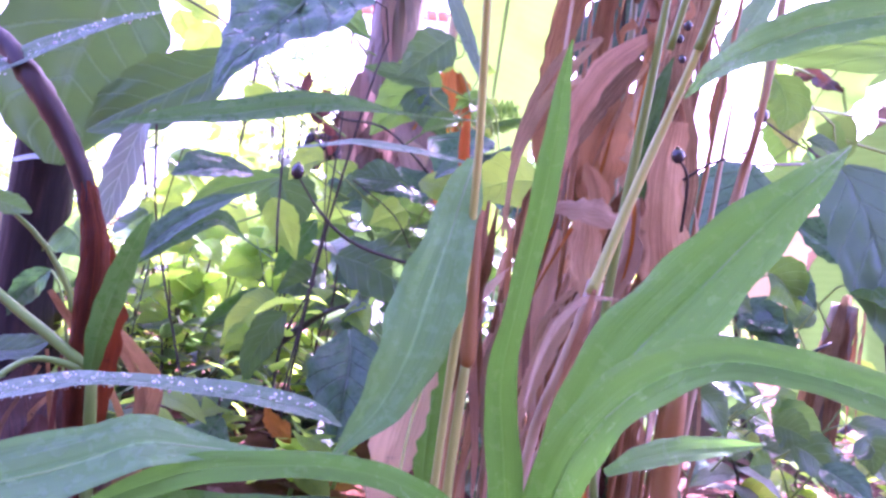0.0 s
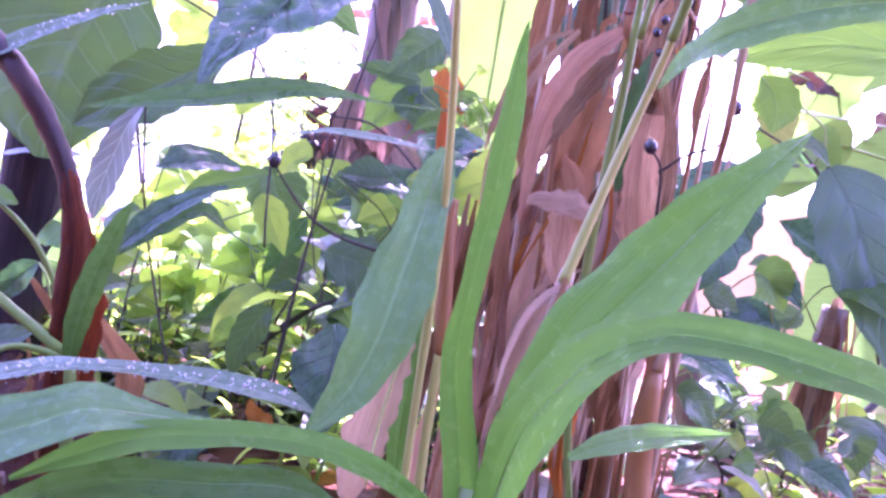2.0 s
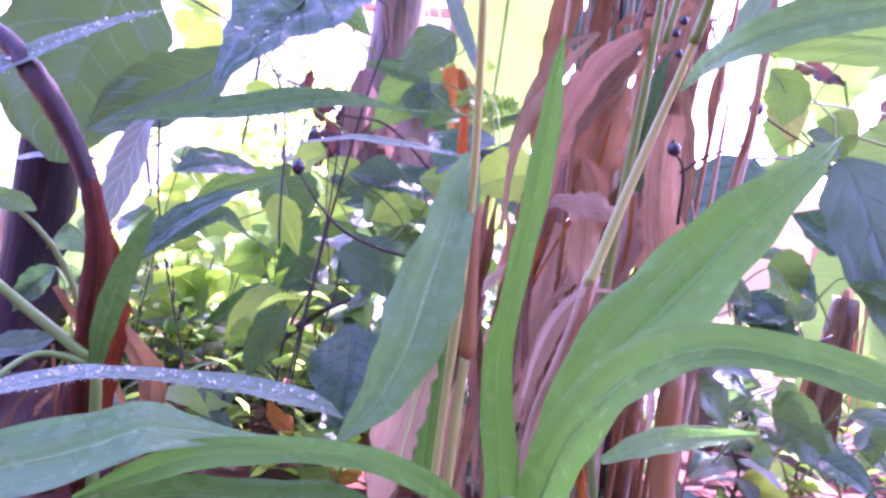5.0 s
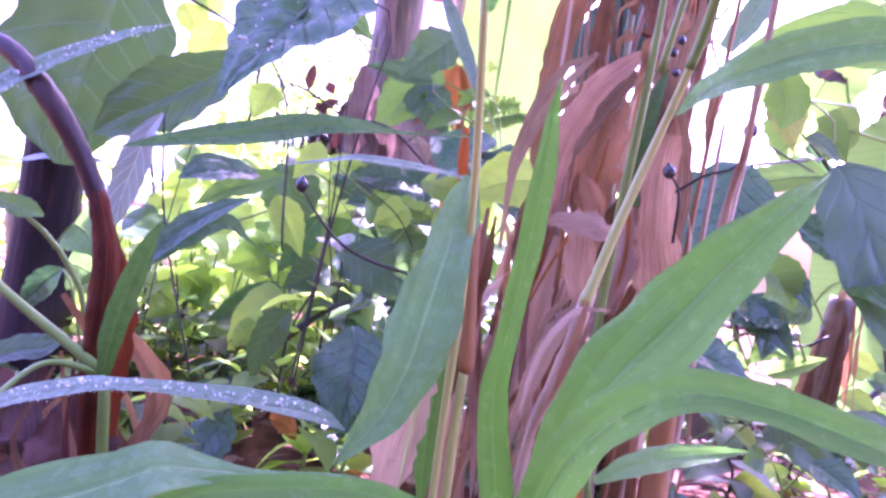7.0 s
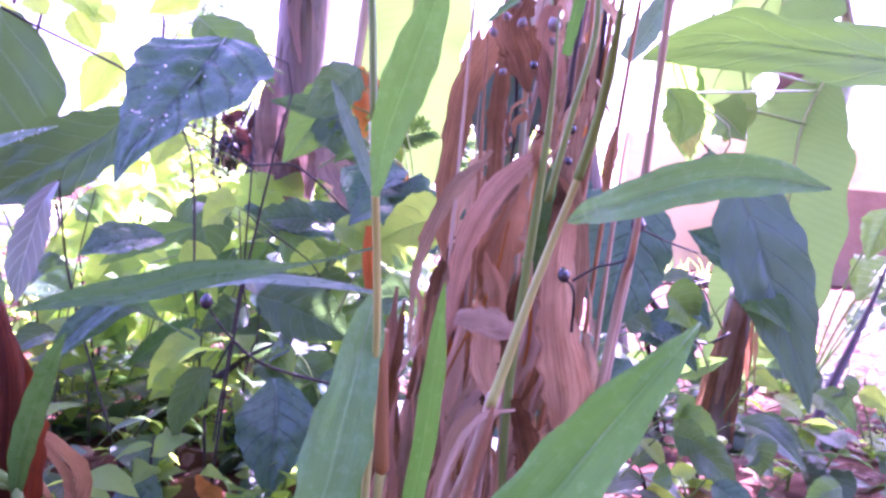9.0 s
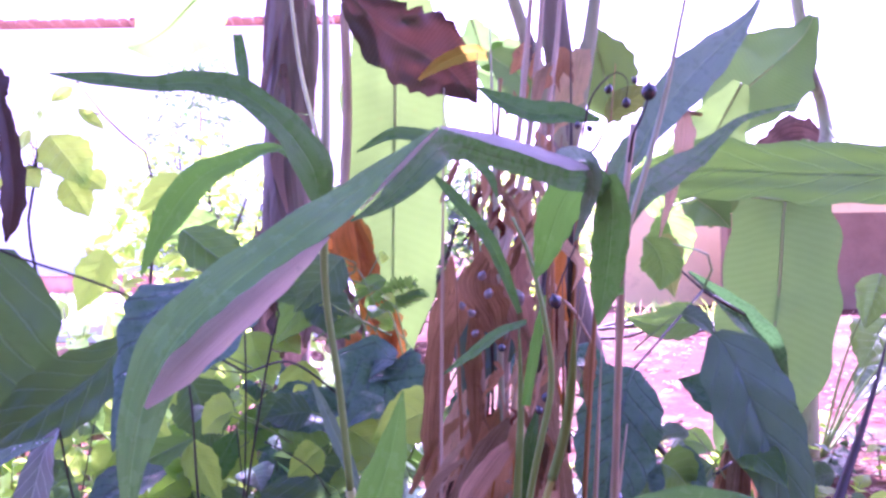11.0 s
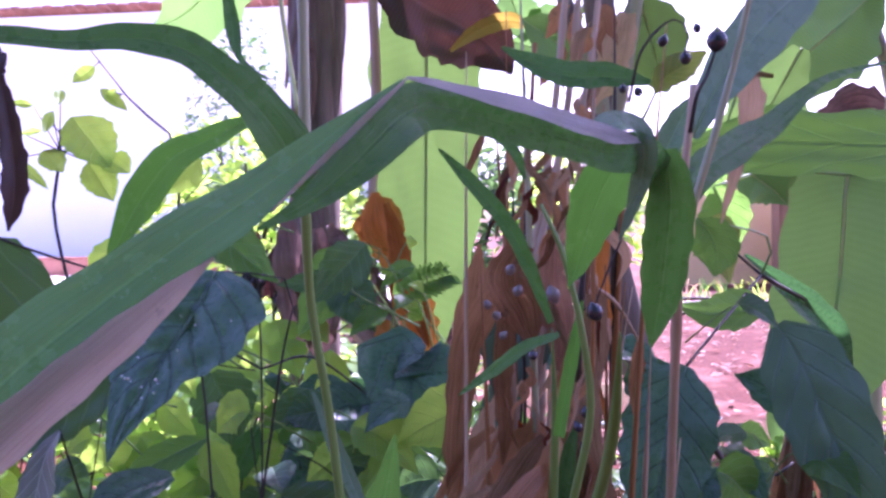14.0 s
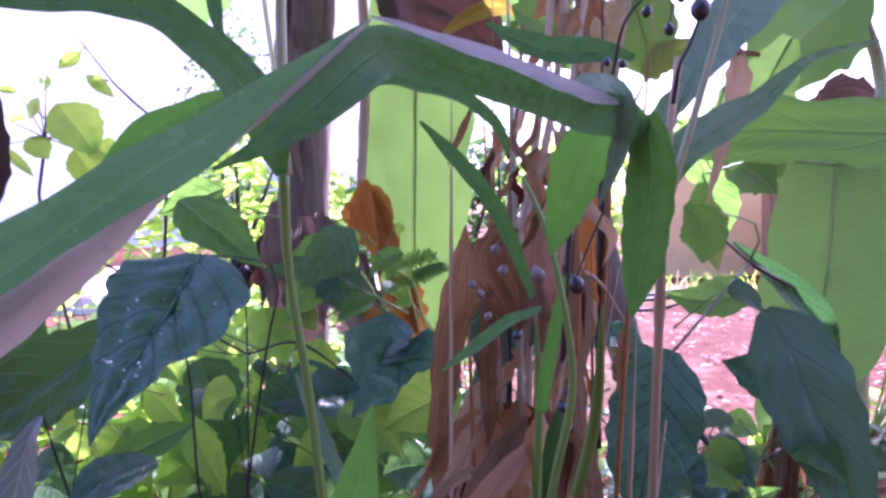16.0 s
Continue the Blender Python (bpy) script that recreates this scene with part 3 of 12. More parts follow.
leaf(mid, "blade", [(-0.0343, 0.4129, 0.2922, 0.0019), (-0.0679, 0.3691, 0.2824, 0.0023), (-0.0917, 0.3463, 0.279, 0.011), (-0.1171, 0.3385, 0.2741, 0.0158), (-0.1412, 0.331, 0.2659, 0.0161), (-0.17, 0.3279, 0.2599, 0.0107), (-0.1957, 0.3201, 0.2526, 0.0011)], (0.28, -0.76, 0.59), "leaf", seed=5)
leaf(mid, "blue", [(-0.0371, 0.4217, 0.319, 0.0033), (-0.0476, 0.4297, 0.3406, 0.0081), (-0.0607, 0.4373, 0.3663, 0.009), (-0.0743, 0.4449, 0.3931, 0.0021)], (0.15, -0.93, -0.34), "leaf", seed=6)
leaf(mid, "mint", [(-0.0246, 0.2743, 0.3196, 0.0029), (-0.0214, 0.2747, 0.3455, 0.0137), (-0.0139, 0.2701, 0.3704, 0.0193), (-0.0066, 0.2655, 0.3944, 0.0124), (-0.0015, 0.2608, 0.4187, 0.0007)], (0.08, -0.99, 0.06), "leaf", seed=7)
leaf(mid, "blade", [(-0.196, 0.579, 0.195, 0.0028), (-0.223, 0.575, 0.209, 0.0028), (-0.241, 0.563, 0.222, 0.0181), (-0.266, 0.55, 0.206, 0.0204), (-0.289, 0.529, 0.177, 0.0017)], (0.31, -0.69, 0.66), "leaf", seed=8)
bead(mid, (-0.1345, 0.4129, 0.251), 0.0040, "bead", (0, 0))
stem(mid, "twig", [(-0.1342, 0.413, 0.249, 0.0005), (-0.1209, 0.4152, 0.232, 0.0008), (-0.1041, 0.4176, 0.2178, 0.001), (-0.0798, 0.4207, 0.2097, 0.001), (-0.0316, 0.4165, 0.2033, 0.0013)], "twig")

front = thing("jobs_tears_plant", (0.03, 0.33, 0), "young light green grass plant with broad arching blades", "grass plant", "jobs tears clump")
stem(front, "greenstalk", [(0.0183, 0.2796, -0.02, 0.0062), (0.0163, 0.2736, 0.02, 0.0066), (0.0143, 0.2696, 0.0659, 0.0071), (0.0107, 0.2676, 0.1062, 0.0066), (0.0099, 0.2668, 0.1266, 0.0061)], "stalk", "pale green stalk")
leaf(front, "young", [(0.0082, 0.2672, 0.11, 0.0122), (0.0028, 0.2616, 0.1428, 0.0124), (-0.0019, 0.2563, 0.1707, 0.0108), (-0.0003, 0.2518, 0.195, 0.0081), (0.0031, 0.251, 0.2267, 0.0089), (0.005, 0.25, 0.2543, 0.0085), (0.0056, 0.249, 0.2778, 0.0042), (0.0064, 0.2483, 0.2895, 0.0006)], (0.02, -1, -0.08), "leaf", seed=9, fold=0.35, wave=0.08, n=44)
leaf(front, "young", [(0.0154, 0.2597, 0.1178, 0.013), (0.0239, 0.2663, 0.1432, 0.0199), (0.0393, 0.2687, 0.1797, 0.0312), (0.0611, 0.2759, 0.2073, 0.0341), (0.0837, 0.2829, 0.236, 0.0256), (0.1035, 0.2894, 0.2587, 0.0142), (0.1204, 0.3005, 0.2764, 0.0009)], (-0.14, -0.77, 0.62), "leaf", seed=10, fold=0.3, wave=0.1, n=44, half=7)
leaf(front, "young", [(0.0161, 0.2516, 0.1208, 0.013), (0.0248, 0.2368, 0.1559, 0.0219), (0.0395, 0.2235, 0.1799, 0.0215), (0.0582, 0.2116, 0.1917, 0.016), (0.0757, 0.2003, 0.1926, 0.0124), (0.0896, 0.1892, 0.1906, 0.013), (0.1027, 0.1784, 0.1872, 0.0104), (0.1116, 0.1678, 0.1799, 0.0008)], (-0.24, -0.72, 0.65), "leaf", seed=11, fold=0.3, wave=0.08, n=44, half=7)
leaf(front, "young", [(0.0474, 0.3291, 0.1287, 0.0034), (0.063, 0.3407, 0.1346, 0.0106), (0.0836, 0.3579, 0.138, 0.0122), (0.1088, 0.3756, 0.1397, 0.0083), (0.1319, 0.388, 0.1415, 0.0009)], (-0.18, -0.94, 0.28), "leaf", seed=12)
leaf(front, "dusky", [(0.0049, 0.2606, 0.1138, 0.0052), (-0.0226, 0.2366, 0.1359, 0.0044), (-0.0432, 0.2239, 0.1446, 0.0042), (-0.0612, 0.2117, 0.1468, 0.0034), (-0.0717, 0.2024, 0.1483, 0.0049), (-0.0841, 0.1959, 0.1493, 0.0105), (-0.0942, 0.1897, 0.1499, 0.0183), (-0.1031, 0.1838, 0.1459, 0.0205), (-0.1149, 0.1786, 0.1409, 0.0225), (-0.1298, 0.174, 0.136, 0.0218), (-0.1491, 0.1701, 0.1286, 0.013), (-0.1622, 0.1668, 0.1219, 0.0006)], (0.26, -0.55, 0.79), "leaf", seed=13, fold=0.15, wave=0.05, n=50, half=7)
leaf(front, "young", [(-0.1064, 0.1799, 0.1317, 0.0015), (-0.0928, 0.1872, 0.1388, 0.0067), (-0.0804, 0.1935, 0.1437, 0.0084), (-0.0669, 0.2, 0.1457, 0.008), (-0.0525, 0.2067, 0.1463, 0.0075), (-0.0407, 0.2141, 0.1449, 0.0078), (-0.0281, 0.2227, 0.1409, 0.008), (-0.0146, 0.2377, 0.1313, 0.007), (0.003, 0.2553, 0.1153, 0.0039)], (0.25, -0.86, 0.46), "leaf", seed=14, fold=0.25, wave=0.08, n=46)
leaf(front, "blade", [(-0.1202, 0.1916, 0.1164, 0.0047), (-0.0913, 0.1924, 0.1307, 0.0108), (-0.0612, 0.1971, 0.1339, 0.0109), (-0.0402, 0.2022, 0.1352, 0.0095), (-0.0246, 0.2091, 0.1295, 0.0016)], (0.33, -0.94, 0.13), "leaf", seed=15, fold=0.2)

wetp = thing("jobs_tears_plant", (-0.34, 0.46, 0), "grass plant with narrow blades covered in dew drops", "grass plant", "jobs tears clump")
stem(wetp, "greenstalk", [(-0.2603, 0.4803, -0.0612, 0.005), (-0.2682, 0.4763, 0.0227, 0.0046), (-0.2682, 0.4636, 0.0937, 0.0041), (-0.271, 0.4627, 0.1085, 0.003)], "stalk")
leaf(wetp, "blade", [(-0.2707, 0.4631, 0.101, 0.006), (-0.2627, 0.4526, 0.1368, 0.0155), (-0.2546, 0.4523, 0.1714, 0.0162), (-0.2457, 0.4522, 0.2006, 0.0103), (-0.2381, 0.4525, 0.2176, 0.0011)], (0.5, -0.85, 0.16), "leaf", seed=16)
leaf(wetp, "blue", [(-0.3479, 0.4151, 0.0672, 0.0138), (-0.3026, 0.4093, 0.0934, 0.0182), (-0.2546, 0.4041, 0.1112, 0.0178), (-0.2138, 0.3984, 0.1197, 0.0122), (-0.1721, 0.4032, 0.1212, 0.0138), (-0.1299, 0.4082, 0.1202, 0.0164), (-0.1036, 0.4113, 0.1165, 0.0129), (-0.0882, 0.4133, 0.1106, 0.0016)], (0.21, -0.46, 0.86), "leaf", seed=17, fold=0.2)
leaf(wetp, "blue", [(-0.4025, 0.4516, 0.27, 0.0199), (-0.3606, 0.4554, 0.3001, 0.0211), (-0.3251, 0.4587, 0.3218, 0.0169), (-0.2892, 0.4622, 0.3398, 0.0119), (-0.2571, 0.4655, 0.3522, 0.0019)], (0.41, -0.57, 0.71), "leaf", seed=18, fold=0.2)
stem(wetp, "greenstalk", [(-0.271, 0.4627, 0.1085, 0.003), (-0.3054, 0.4486, 0.1121, 0.002), (-0.3227, 0.4173, 0.0848, 0.002)], "petiole")
stem(wetp, "greenstalk", [(-0.271, 0.4627, 0.1085, 0.004), (-0.3829, 0.4571, 0.1839, 0.003), (-0.3988, 0.4521, 0.2706, 0.002)], "stalk")
dew(wetp, [(-0.3479, 0.4151, 0.0672, 0.0138), (-0.3026, 0.4093, 0.0934, 0.0182), (-0.2546, 0.4041, 0.1112, 0.0178), (-0.2138, 0.3984, 0.1197, 0.0122), (-0.1721, 0.4032, 0.1212, 0.0138), (-0.1299, 0.4082, 0.1202, 0.0164), (-0.1036, 0.4113, 0.1165, 0.0129), (-0.0882, 0.4133, 0.1106, 0.0016)], 190)
dew(wetp, [(-0.4025, 0.4516, 0.27, 0.0199), (-0.3606, 0.4554, 0.3001, 0.0211), (-0.3251, 0.4587, 0.3218, 0.0169), (-0.2892, 0.4622, 0.3398, 0.0119), (-0.2571, 0.4655, 0.3522, 0.0019)], 90)

dry = thing("jobs_tears_clump", (0.05, 0.52, 0), "withered clump of grass stalks with hanging straw coloured leaves", "dry grass", "jobs tears clump")
stem(dry, "stalk", [(0.0387, 0.4018, 0.2044, 0.0034), (0.0484, 0.4057, 0.2396, 0.0031), (0.0568, 0.4077, 0.2688, 0.0029), (0.0639, 0.408, 0.2929, 0.0027), (0.0698, 0.4065, 0.3128, 0.0025), (0.0745, 0.4032, 0.3297, 0.0024), (0.0781, 0.3981, 0.3444, 0.0024)], "stalk", "pale yellow stalk", n=30)
stem(dry, "greenstalk", [(0.0773, 0.3995, 0.341, 0.0031), (0.0803, 0.3927, 0.3552, 0.0031), (0.0821, 0.3839, 0.369, 0.0031), (0.083, 0.3732, 0.3834, 0.003), (0.083, 0.3605, 0.3995, 0.0027), (0.0821, 0.3458, 0.4185, 0.0018), (0.0805, 0.3291, 0.4413, 0.0004)], "stalk", n=26)
stem(dry, "straw", [(0.0406, 0.4044, 0.2111, 0.0046), (0.0355, 0.415, 0.1812, 0.0044), (0.0274, 0.4253, 0.1501, 0.0039), (0.0202, 0.4356, 0.1211, 0.0033), (0.0152, 0.4478, 0.0469, 0.003), (0.0211, 0.4518, -0.0441, 0.003)], "stalk", "dry straw stalk")
stem(dry, "greenstalk", [(0.0722, 0.4746, 0.0407, 0.0024), (0.0601, 0.4693, 0.0984, 0.0026), (0.0548, 0.463, 0.1559, 0.0028), (0.0544, 0.4553, 0.213, 0.003), (0.0567, 0.4456, 0.2696, 0.003), (0.0595, 0.4333, 0.3255, 0.0028), (0.0609, 0.4177, 0.3805, 0.002), (0.0586, 0.3985, 0.4345, 0.0004)], "stalk", n=40)
leaf(dry, "dry", [(0.0946, 0.5029, 0.4426, 0.0138), (0.0918, 0.5039, 0.4074, 0.0192), (0.0863, 0.5048, 0.364, 0.0215), (0.0934, 0.507, 0.3264, 0.0222), (0.0972, 0.5089, 0.2883, 0.023), (0.0932, 0.51, 0.2452, 0.0268), (0.0871, 0.5107, 0.2056, 0.0192), (0.0814, 0.5111, 0.1777, 0.0023)], (-0.17, -0.97, -0.16), "leaf", seed=19, fold=0.3, wave=0.09)
stem(dry, "straw", [(0.0361, 0.5359, 0.4562, 0.0027), (0.039, 0.5375, 0.4232, 0.0027), (0.0421, 0.54, 0.3652, 0.0025), (0.0431, 0.5425, 0.2985, 0.0021), (0.0457, 0.5468, 0.1903, 0.0021), (0.0677, 0.5662, 0.006, 0.0021)], "stalk")
stem(dry, "straw", [(0.0696, 0.5597, 0.4615, 0.0026), (0.0686, 0.5608, 0.4311, 0.0026), (0.0621, 0.5615, 0.3911, 0.0021), (0.0546, 0.5643, 0.2904, 0.0021), (0.081, 0.5865, 0.0444, 0.0022)], "stalk")
leaf(dry, "blue", [(0.082, 0.603, 0.421, 0.0064), (0.062, 0.601, 0.399, 0.023), (0.039, 0.6, 0.363, 0.0276), (0.025, 0.6, 0.333, 0.0138), (0.02, 0.6, 0.319, 0.0018)], (-0.05, -1, 0.05), "leaf", seed=21, fold=0.2)
stem(dry, "greenstalk", [(0.0821, 0.603, 0.4206, 0.0018), (0.0931, 0.6035, 0.4408, 0.0018), (0.092, 0.6019, 0.4824, 0.0018)], "petiole")
leaf(dry, "dry", [(0.0564, 0.4665, 0.2163, 0.0018), (0.0348, 0.4644, 0.2061, 0.0039), (0.0174, 0.4634, 0.1787, 0.0046), (0.0153, 0.4644, 0.1428, 0.0035), (0.017, 0.4655, 0.1181, 0.0011)], (-0.02, -0.99, 0.16), "leaf", seed=22, fold=0.5, wave=0.1)
leaf(dry, "pink", [(0.0368, 0.4651, 0.1922, 0.0018), (0.0214, 0.4639, 0.1757, 0.0039), (0.0166, 0.4645, 0.1465, 0.0046), (0.0241, 0.4669, 0.1049, 0.0035)], (-0.02, -0.97, 0.22), "leaf", seed=23, fold=0.5, wave=0.1)
leaf(dry, "dry", [(0.0584, 0.4663, 0.2273, 0.0018), (0.0422, 0.4662, 0.1787, 0.0039), (0.0307, 0.4665, 0.1343, 0.0046), (0.0297, 0.4685, 0.0773, 0.0035)], (-0.04, -0.97, 0.25), "leaf", seed=24, fold=0.5, wave=0.1)
leaf(dry, "pink", [(0.0506, 0.4666, 0.1942, 0.0018), (0.0372, 0.4662, 0.1638, 0.0039), (0.0291, 0.4669, 0.1199, 0.0046), (0.029, 0.4687, 0.0701, 0.0035)], (-0.04, -0.96, 0.27), "leaf", seed=25, fold=0.5, wave=0.1)
leaf(dry, "drybrown", [(0.0648, 0.5053, 0.2836, 0.0038), (0.059, 0.5057, 0.2557, 0.0153), (0.0501, 0.5058, 0.2235, 0.0176), (0.043, 0.5061, 0.1915, 0.0115), (0.0424, 0.5069, 0.1682, 0.0015)], (-0.08, -0.99, 0.07), "leaf", seed=26, fold=0.5, wave=0.15)
leaf(dry, "drybrown", [(0.0373, 0.5295, 0.441, 0.0054), (0.0368, 0.529, 0.418, 0.0123), (0.0345, 0.5282, 0.3874, 0.013), (0.0358, 0.5275, 0.3491, 0.01), (0.0337, 0.5268, 0.3261, 0.0015)], (0, -0.98, 0.17), "leaf", seed=27, fold=0.6, wave=0.06)
leaf(dry, "drybrown", [(0.0458, 0.5358, 0.4731, 0.0025), (0.0302, 0.5338, 0.4441, 0.0138), (0.0124, 0.5315, 0.4095, 0.0202), (0.0057, 0.5296, 0.3738, 0.0189), (0.002, 0.5278, 0.3384, 0.0157), (0.0014, 0.5262, 0.3033, 0.0107), (0.0054, 0.5253, 0.2796, 0.0016)], (0.1, -1, 0.06), "leaf", seed=28, fold=0.45, wave=0.16, n=36, half=6)
leaf(dry, "tan", [(0.0825, 0.4602, 0.3153, 0.0135), (0.08, 0.4587, 0.2843, 0.019), (0.0817, 0.4572, 0.2499, 0.0246), (0.0877, 0.4561, 0.2197, 0.0319), (0.0925, 0.4553, 0.1971, 0.0282), (0.0899, 0.454, 0.1718, 0.0049)], (-0.15, -0.95, 0.26), "leaf", seed=29, fold=0.35, wave=0.14, n=36, half=7)
leaf(dry, "pink", [(0.0121, 0.4287, 0.2485, 0.004), (0.019, 0.4295, 0.2525, 0.0141), (0.0321, 0.4259, 0.253, 0.021), (0.0444, 0.4222, 0.2495, 0.0179), (0.0543, 0.4233, 0.2428, 0.003)], (-0.04, -0.75, 0.65), "leaf", "bleached curled leaf tip", seed=30, fold=-0.25)
leaf(dry, "tan", [(0.0344, 0.4433, 0.2511, 0.0083), (0.035, 0.4434, 0.2365, 0.0191), (0.0353, 0.4434, 0.2191, 0.0175), (0.0413, 0.4441, 0.2007, 0.0054)], (0, -1, 0.1), "leaf", seed=401, fold=0.6, wave=0.15)
leaf(dry, "dry", [(0.0592, 0.4818, 0.3579, 0.0052), (0.048, 0.4809, 0.3452, 0.0132), (0.0342, 0.4801, 0.3246, 0.0162), (0.0223, 0.4795, 0.3043, 0.014), (0.0122, 0.479, 0.2843, 0.0074), (0.0017, 0.479, 0.2531, 0.0029)], (-0.03, -1, -0), "leaf", seed=31, fold=0.4, wave=0.12)
leaf(dry, "dry", [(0.0362, 0.455, 0.1925, 0.0034), (0.025, 0.4544, 0.1734, 0.0117), (0.0164, 0.4543, 0.1478, 0.0103), (0.01, 0.4546, 0.1191, 0.0048), (0.0085, 0.455, 0.1049, 0.001)], (-0.02, -0.95, 0.31), "leaf", seed=32, fold=0.4)
leaf(dry, "rosy", [(0.0587, 0.431, 0.3573, 0.0049), (0.0416, 0.4245, 0.3409, 0.0128), (0.0267, 0.4179, 0.3208, 0.0148), (0.0164, 0.4163, 0.2951, 0.0132), (0.0124, 0.4147, 0.2629, 0.008), (0.0101, 0.4133, 0.2344, 0.0014)], (0.01, -0.97, 0.25), "leaf", seed=33, fold=0.75, wave=0.14, n=34, half=6)
leaf(dry, "dry", [(0.0298, 0.4451, 0.3575, 0.003), (0.0124, 0.4447, 0.3339, 0.006), (-0.0029, 0.4443, 0.3067, 0.0068), (-0.0122, 0.4437, 0.2723, 0.0045), (-0.0135, 0.4432, 0.2308, 0.0023)], (0.03, -0.98, 0.2), "leaf", seed=34, fold=0.4)
leaf(dry, "dry", [(0.0263, 0.4191, 0.3477, 0.0028), (0.0101, 0.4129, 0.3367, 0.0052), (-0.0018, 0.4064, 0.3145, 0.0059), (-0.0109, 0.4047, 0.286, 0.0041), (-0.0133, 0.4039, 0.2712, 0.001)], (0.01, -0.89, 0.46), "leaf", seed=35, fold=0.4, wave=0.12)
leaf(dry, "drybrown", [(0.0286, 0.527, 0.3512, 0.0038), (0.013, 0.5258, 0.3382, 0.0084), (-0.0029, 0.5243, 0.3156, 0.0077), (-0.0149, 0.5231, 0.2929, 0.0031)], (0.07, -0.88, 0.47), "leaf", seed=36, fold=0.4)
leaf(dry, "drybrown", [(0.0766, 0.5101, 0.3531, 0.0052), (0.0815, 0.5099, 0.3309, 0.0184), (0.0864, 0.5097, 0.305, 0.0221), (0.0874, 0.5091, 0.2718, 0.0037)], (-0.09, -0.9, 0.42), "leaf", seed=37, fold=0.4, wave=0.12)
dry_mass(dry)
bead(dry, (0.0753, 0.4057, 0.2845), 0.0038, "bead", (-15, -11))
bead(dry, (0.1221, 0.4301, 0.3175), 0.0045, "bead", (-24, 16))
bead(dry, (0.0819, 0.4636, 0.3766), 0.0028, "bead", (-5, 0))
bead(dry, (0.0778, 0.4634, 0.3681), 0.0028, "bead", (-21, -25))
bead(dry, (0.0812, 0.4642, 0.3558), 0.0026, "bead", (-26, -29))
bead(dry, (0.113, 0.3061, 0.5503), 0.0037, "bead", (-5, 5))
bead(dry, (0.1094, 0.3359, 0.5511), 0.0023, "bead", (28, -12))
bead(dry, (0.1004, 0.3355, 0.5583), 0.0021, "bead", (21, 18))
bead(dry, (0.0921, 0.3446, 0.5399), 0.0019, "bead", (-27, -16))
bead(dry, (0.0892, 0.3646, 0.5453), 0.0018, "bead", (3, 4))
bead(dry, (0.1115, 0.3263, 0.5605), 0.0017, "bead", (-7, -13))
bead(dry, (0.0683, 0.3112, 0.4513), 0.0032, "bead", (19, -19))
bead(dry, (0.0261, 0.4786, 0.4389), 0.0026, "greybead", (22, -24))
bead(dry, (0.0403, 0.48, 0.4599), 0.0031, "greybead", (30, 29))
bead(dry, (0.0445, 0.48, 0.447), 0.0031, "greybead", (11, 21))
bead(dry, (0.0651, 0.4712, 0.445), 0.0044, "greybead", (-13, -18))
bead(dry, (0.0644, 0.472, 0.4849), 0.0024, "greybead", (-12, 10))
bead(dry, (0.0828, 0.4822, 0.4363), 0.0028, "bead", (24, 24))
stem(dry, "twig", [(0.0755, 0.4058, 0.2836, 0.0006), (0.0841, 0.4172, 0.2739, 0.0008), (0.0886, 0.4389, 0.2474, 0.001)], "twig")
stem(dry, "twig", [(0.1223, 0.4302, 0.3159, 0.0006), (0.117, 0.4303, 0.2963, 0.0008), (0.101, 0.4388, 0.2891, 0.0008), (0.0879, 0.4477, 0.2786, 0.001)], "twig")
stem(dry, "twig", [(0.124, 0.4304, 0.3152, 0.0005), (0.1446, 0.4431, 0.3087, 0.0007), (0.1693, 0.4563, 0.3023, 0.0005)], "twig")
stem(dry, "twig", [(0.1129, 0.306, 0.5478, 0.0005), (0.109, 0.3056, 0.5375, 0.0006), (0.1053, 0.3052, 0.5304, 0.0007), (0.1054, 0.315, 0.5186, 0.0009)], "twig")
stem(dry, "twig", [(0.1095, 0.336, 0.5539, 0.0003), (0.1102, 0.3362, 0.5631, 0.0003), (0.1034, 0.3359, 0.5667, 0.0005), (0.0916, 0.3349, 0.5544, 0.0006), (0.0882, 0.3443, 0.5357, 0.0007)], "twig")
stem(dry, "twig", [(0.0684, 0.3112, 0.4541, 0.0003), (0.073, 0.3118, 0.4658, 0.0004), (0.0787, 0.3124, 0.4785, 0.0004)], "twig")

tall = thing("jobs_tears_plant", (0.07, 0.28, 0), "tall green grass plant with long folded blades and a brown stalk", "grass plant", "jobs tears clump")
stem(tall, "straw", [(0.1156, 0.3462, 0.5422, 0.0016), (0.1113, 0.3453, 0.5114, 0.0018), (0.1098, 0.3495, 0.4807, 0.002), (0.1102, 0.3634, 0.4254, 0.0022), (0.112, 0.395, 0.31, 0.0022), (0.1186, 0.4411, 0.2816, 0.0024), (0.1119, 0.4532, 0.2038, 0.003), (0.1042, 0.4539, 0.1619, 0.003)], "stalk", "purple brown dry stalk", rings=4, n=40)
stem(tall, "brownstalk", [(0.1042, 0.4539, 0.1619, 0.003), (0.101, 0.4543, 0.141, 0.0075), (0.1028, 0.4565, 0.0868, 0.0085), (0.115, 0.43, -0.02, 0.009)], "stalk", "brown stalk base", rough=0.05)
stem(tall, "palestem", [(0.1402, 0.2996, 0.638, 0.00086), (0.1288, 0.3029, 0.5886, 0.00101), (0.1212, 0.3066, 0.5496, 0.0013), (0.1111, 0.3052, 0.5147, 0.00151), (0.1022, 0.309, 0.482, 0.00151), (0.1019, 0.3235, 0.458, 0.00115)], "stalk", "pale stalk")
# Sheen on this face is painted by the lighter blue green material.
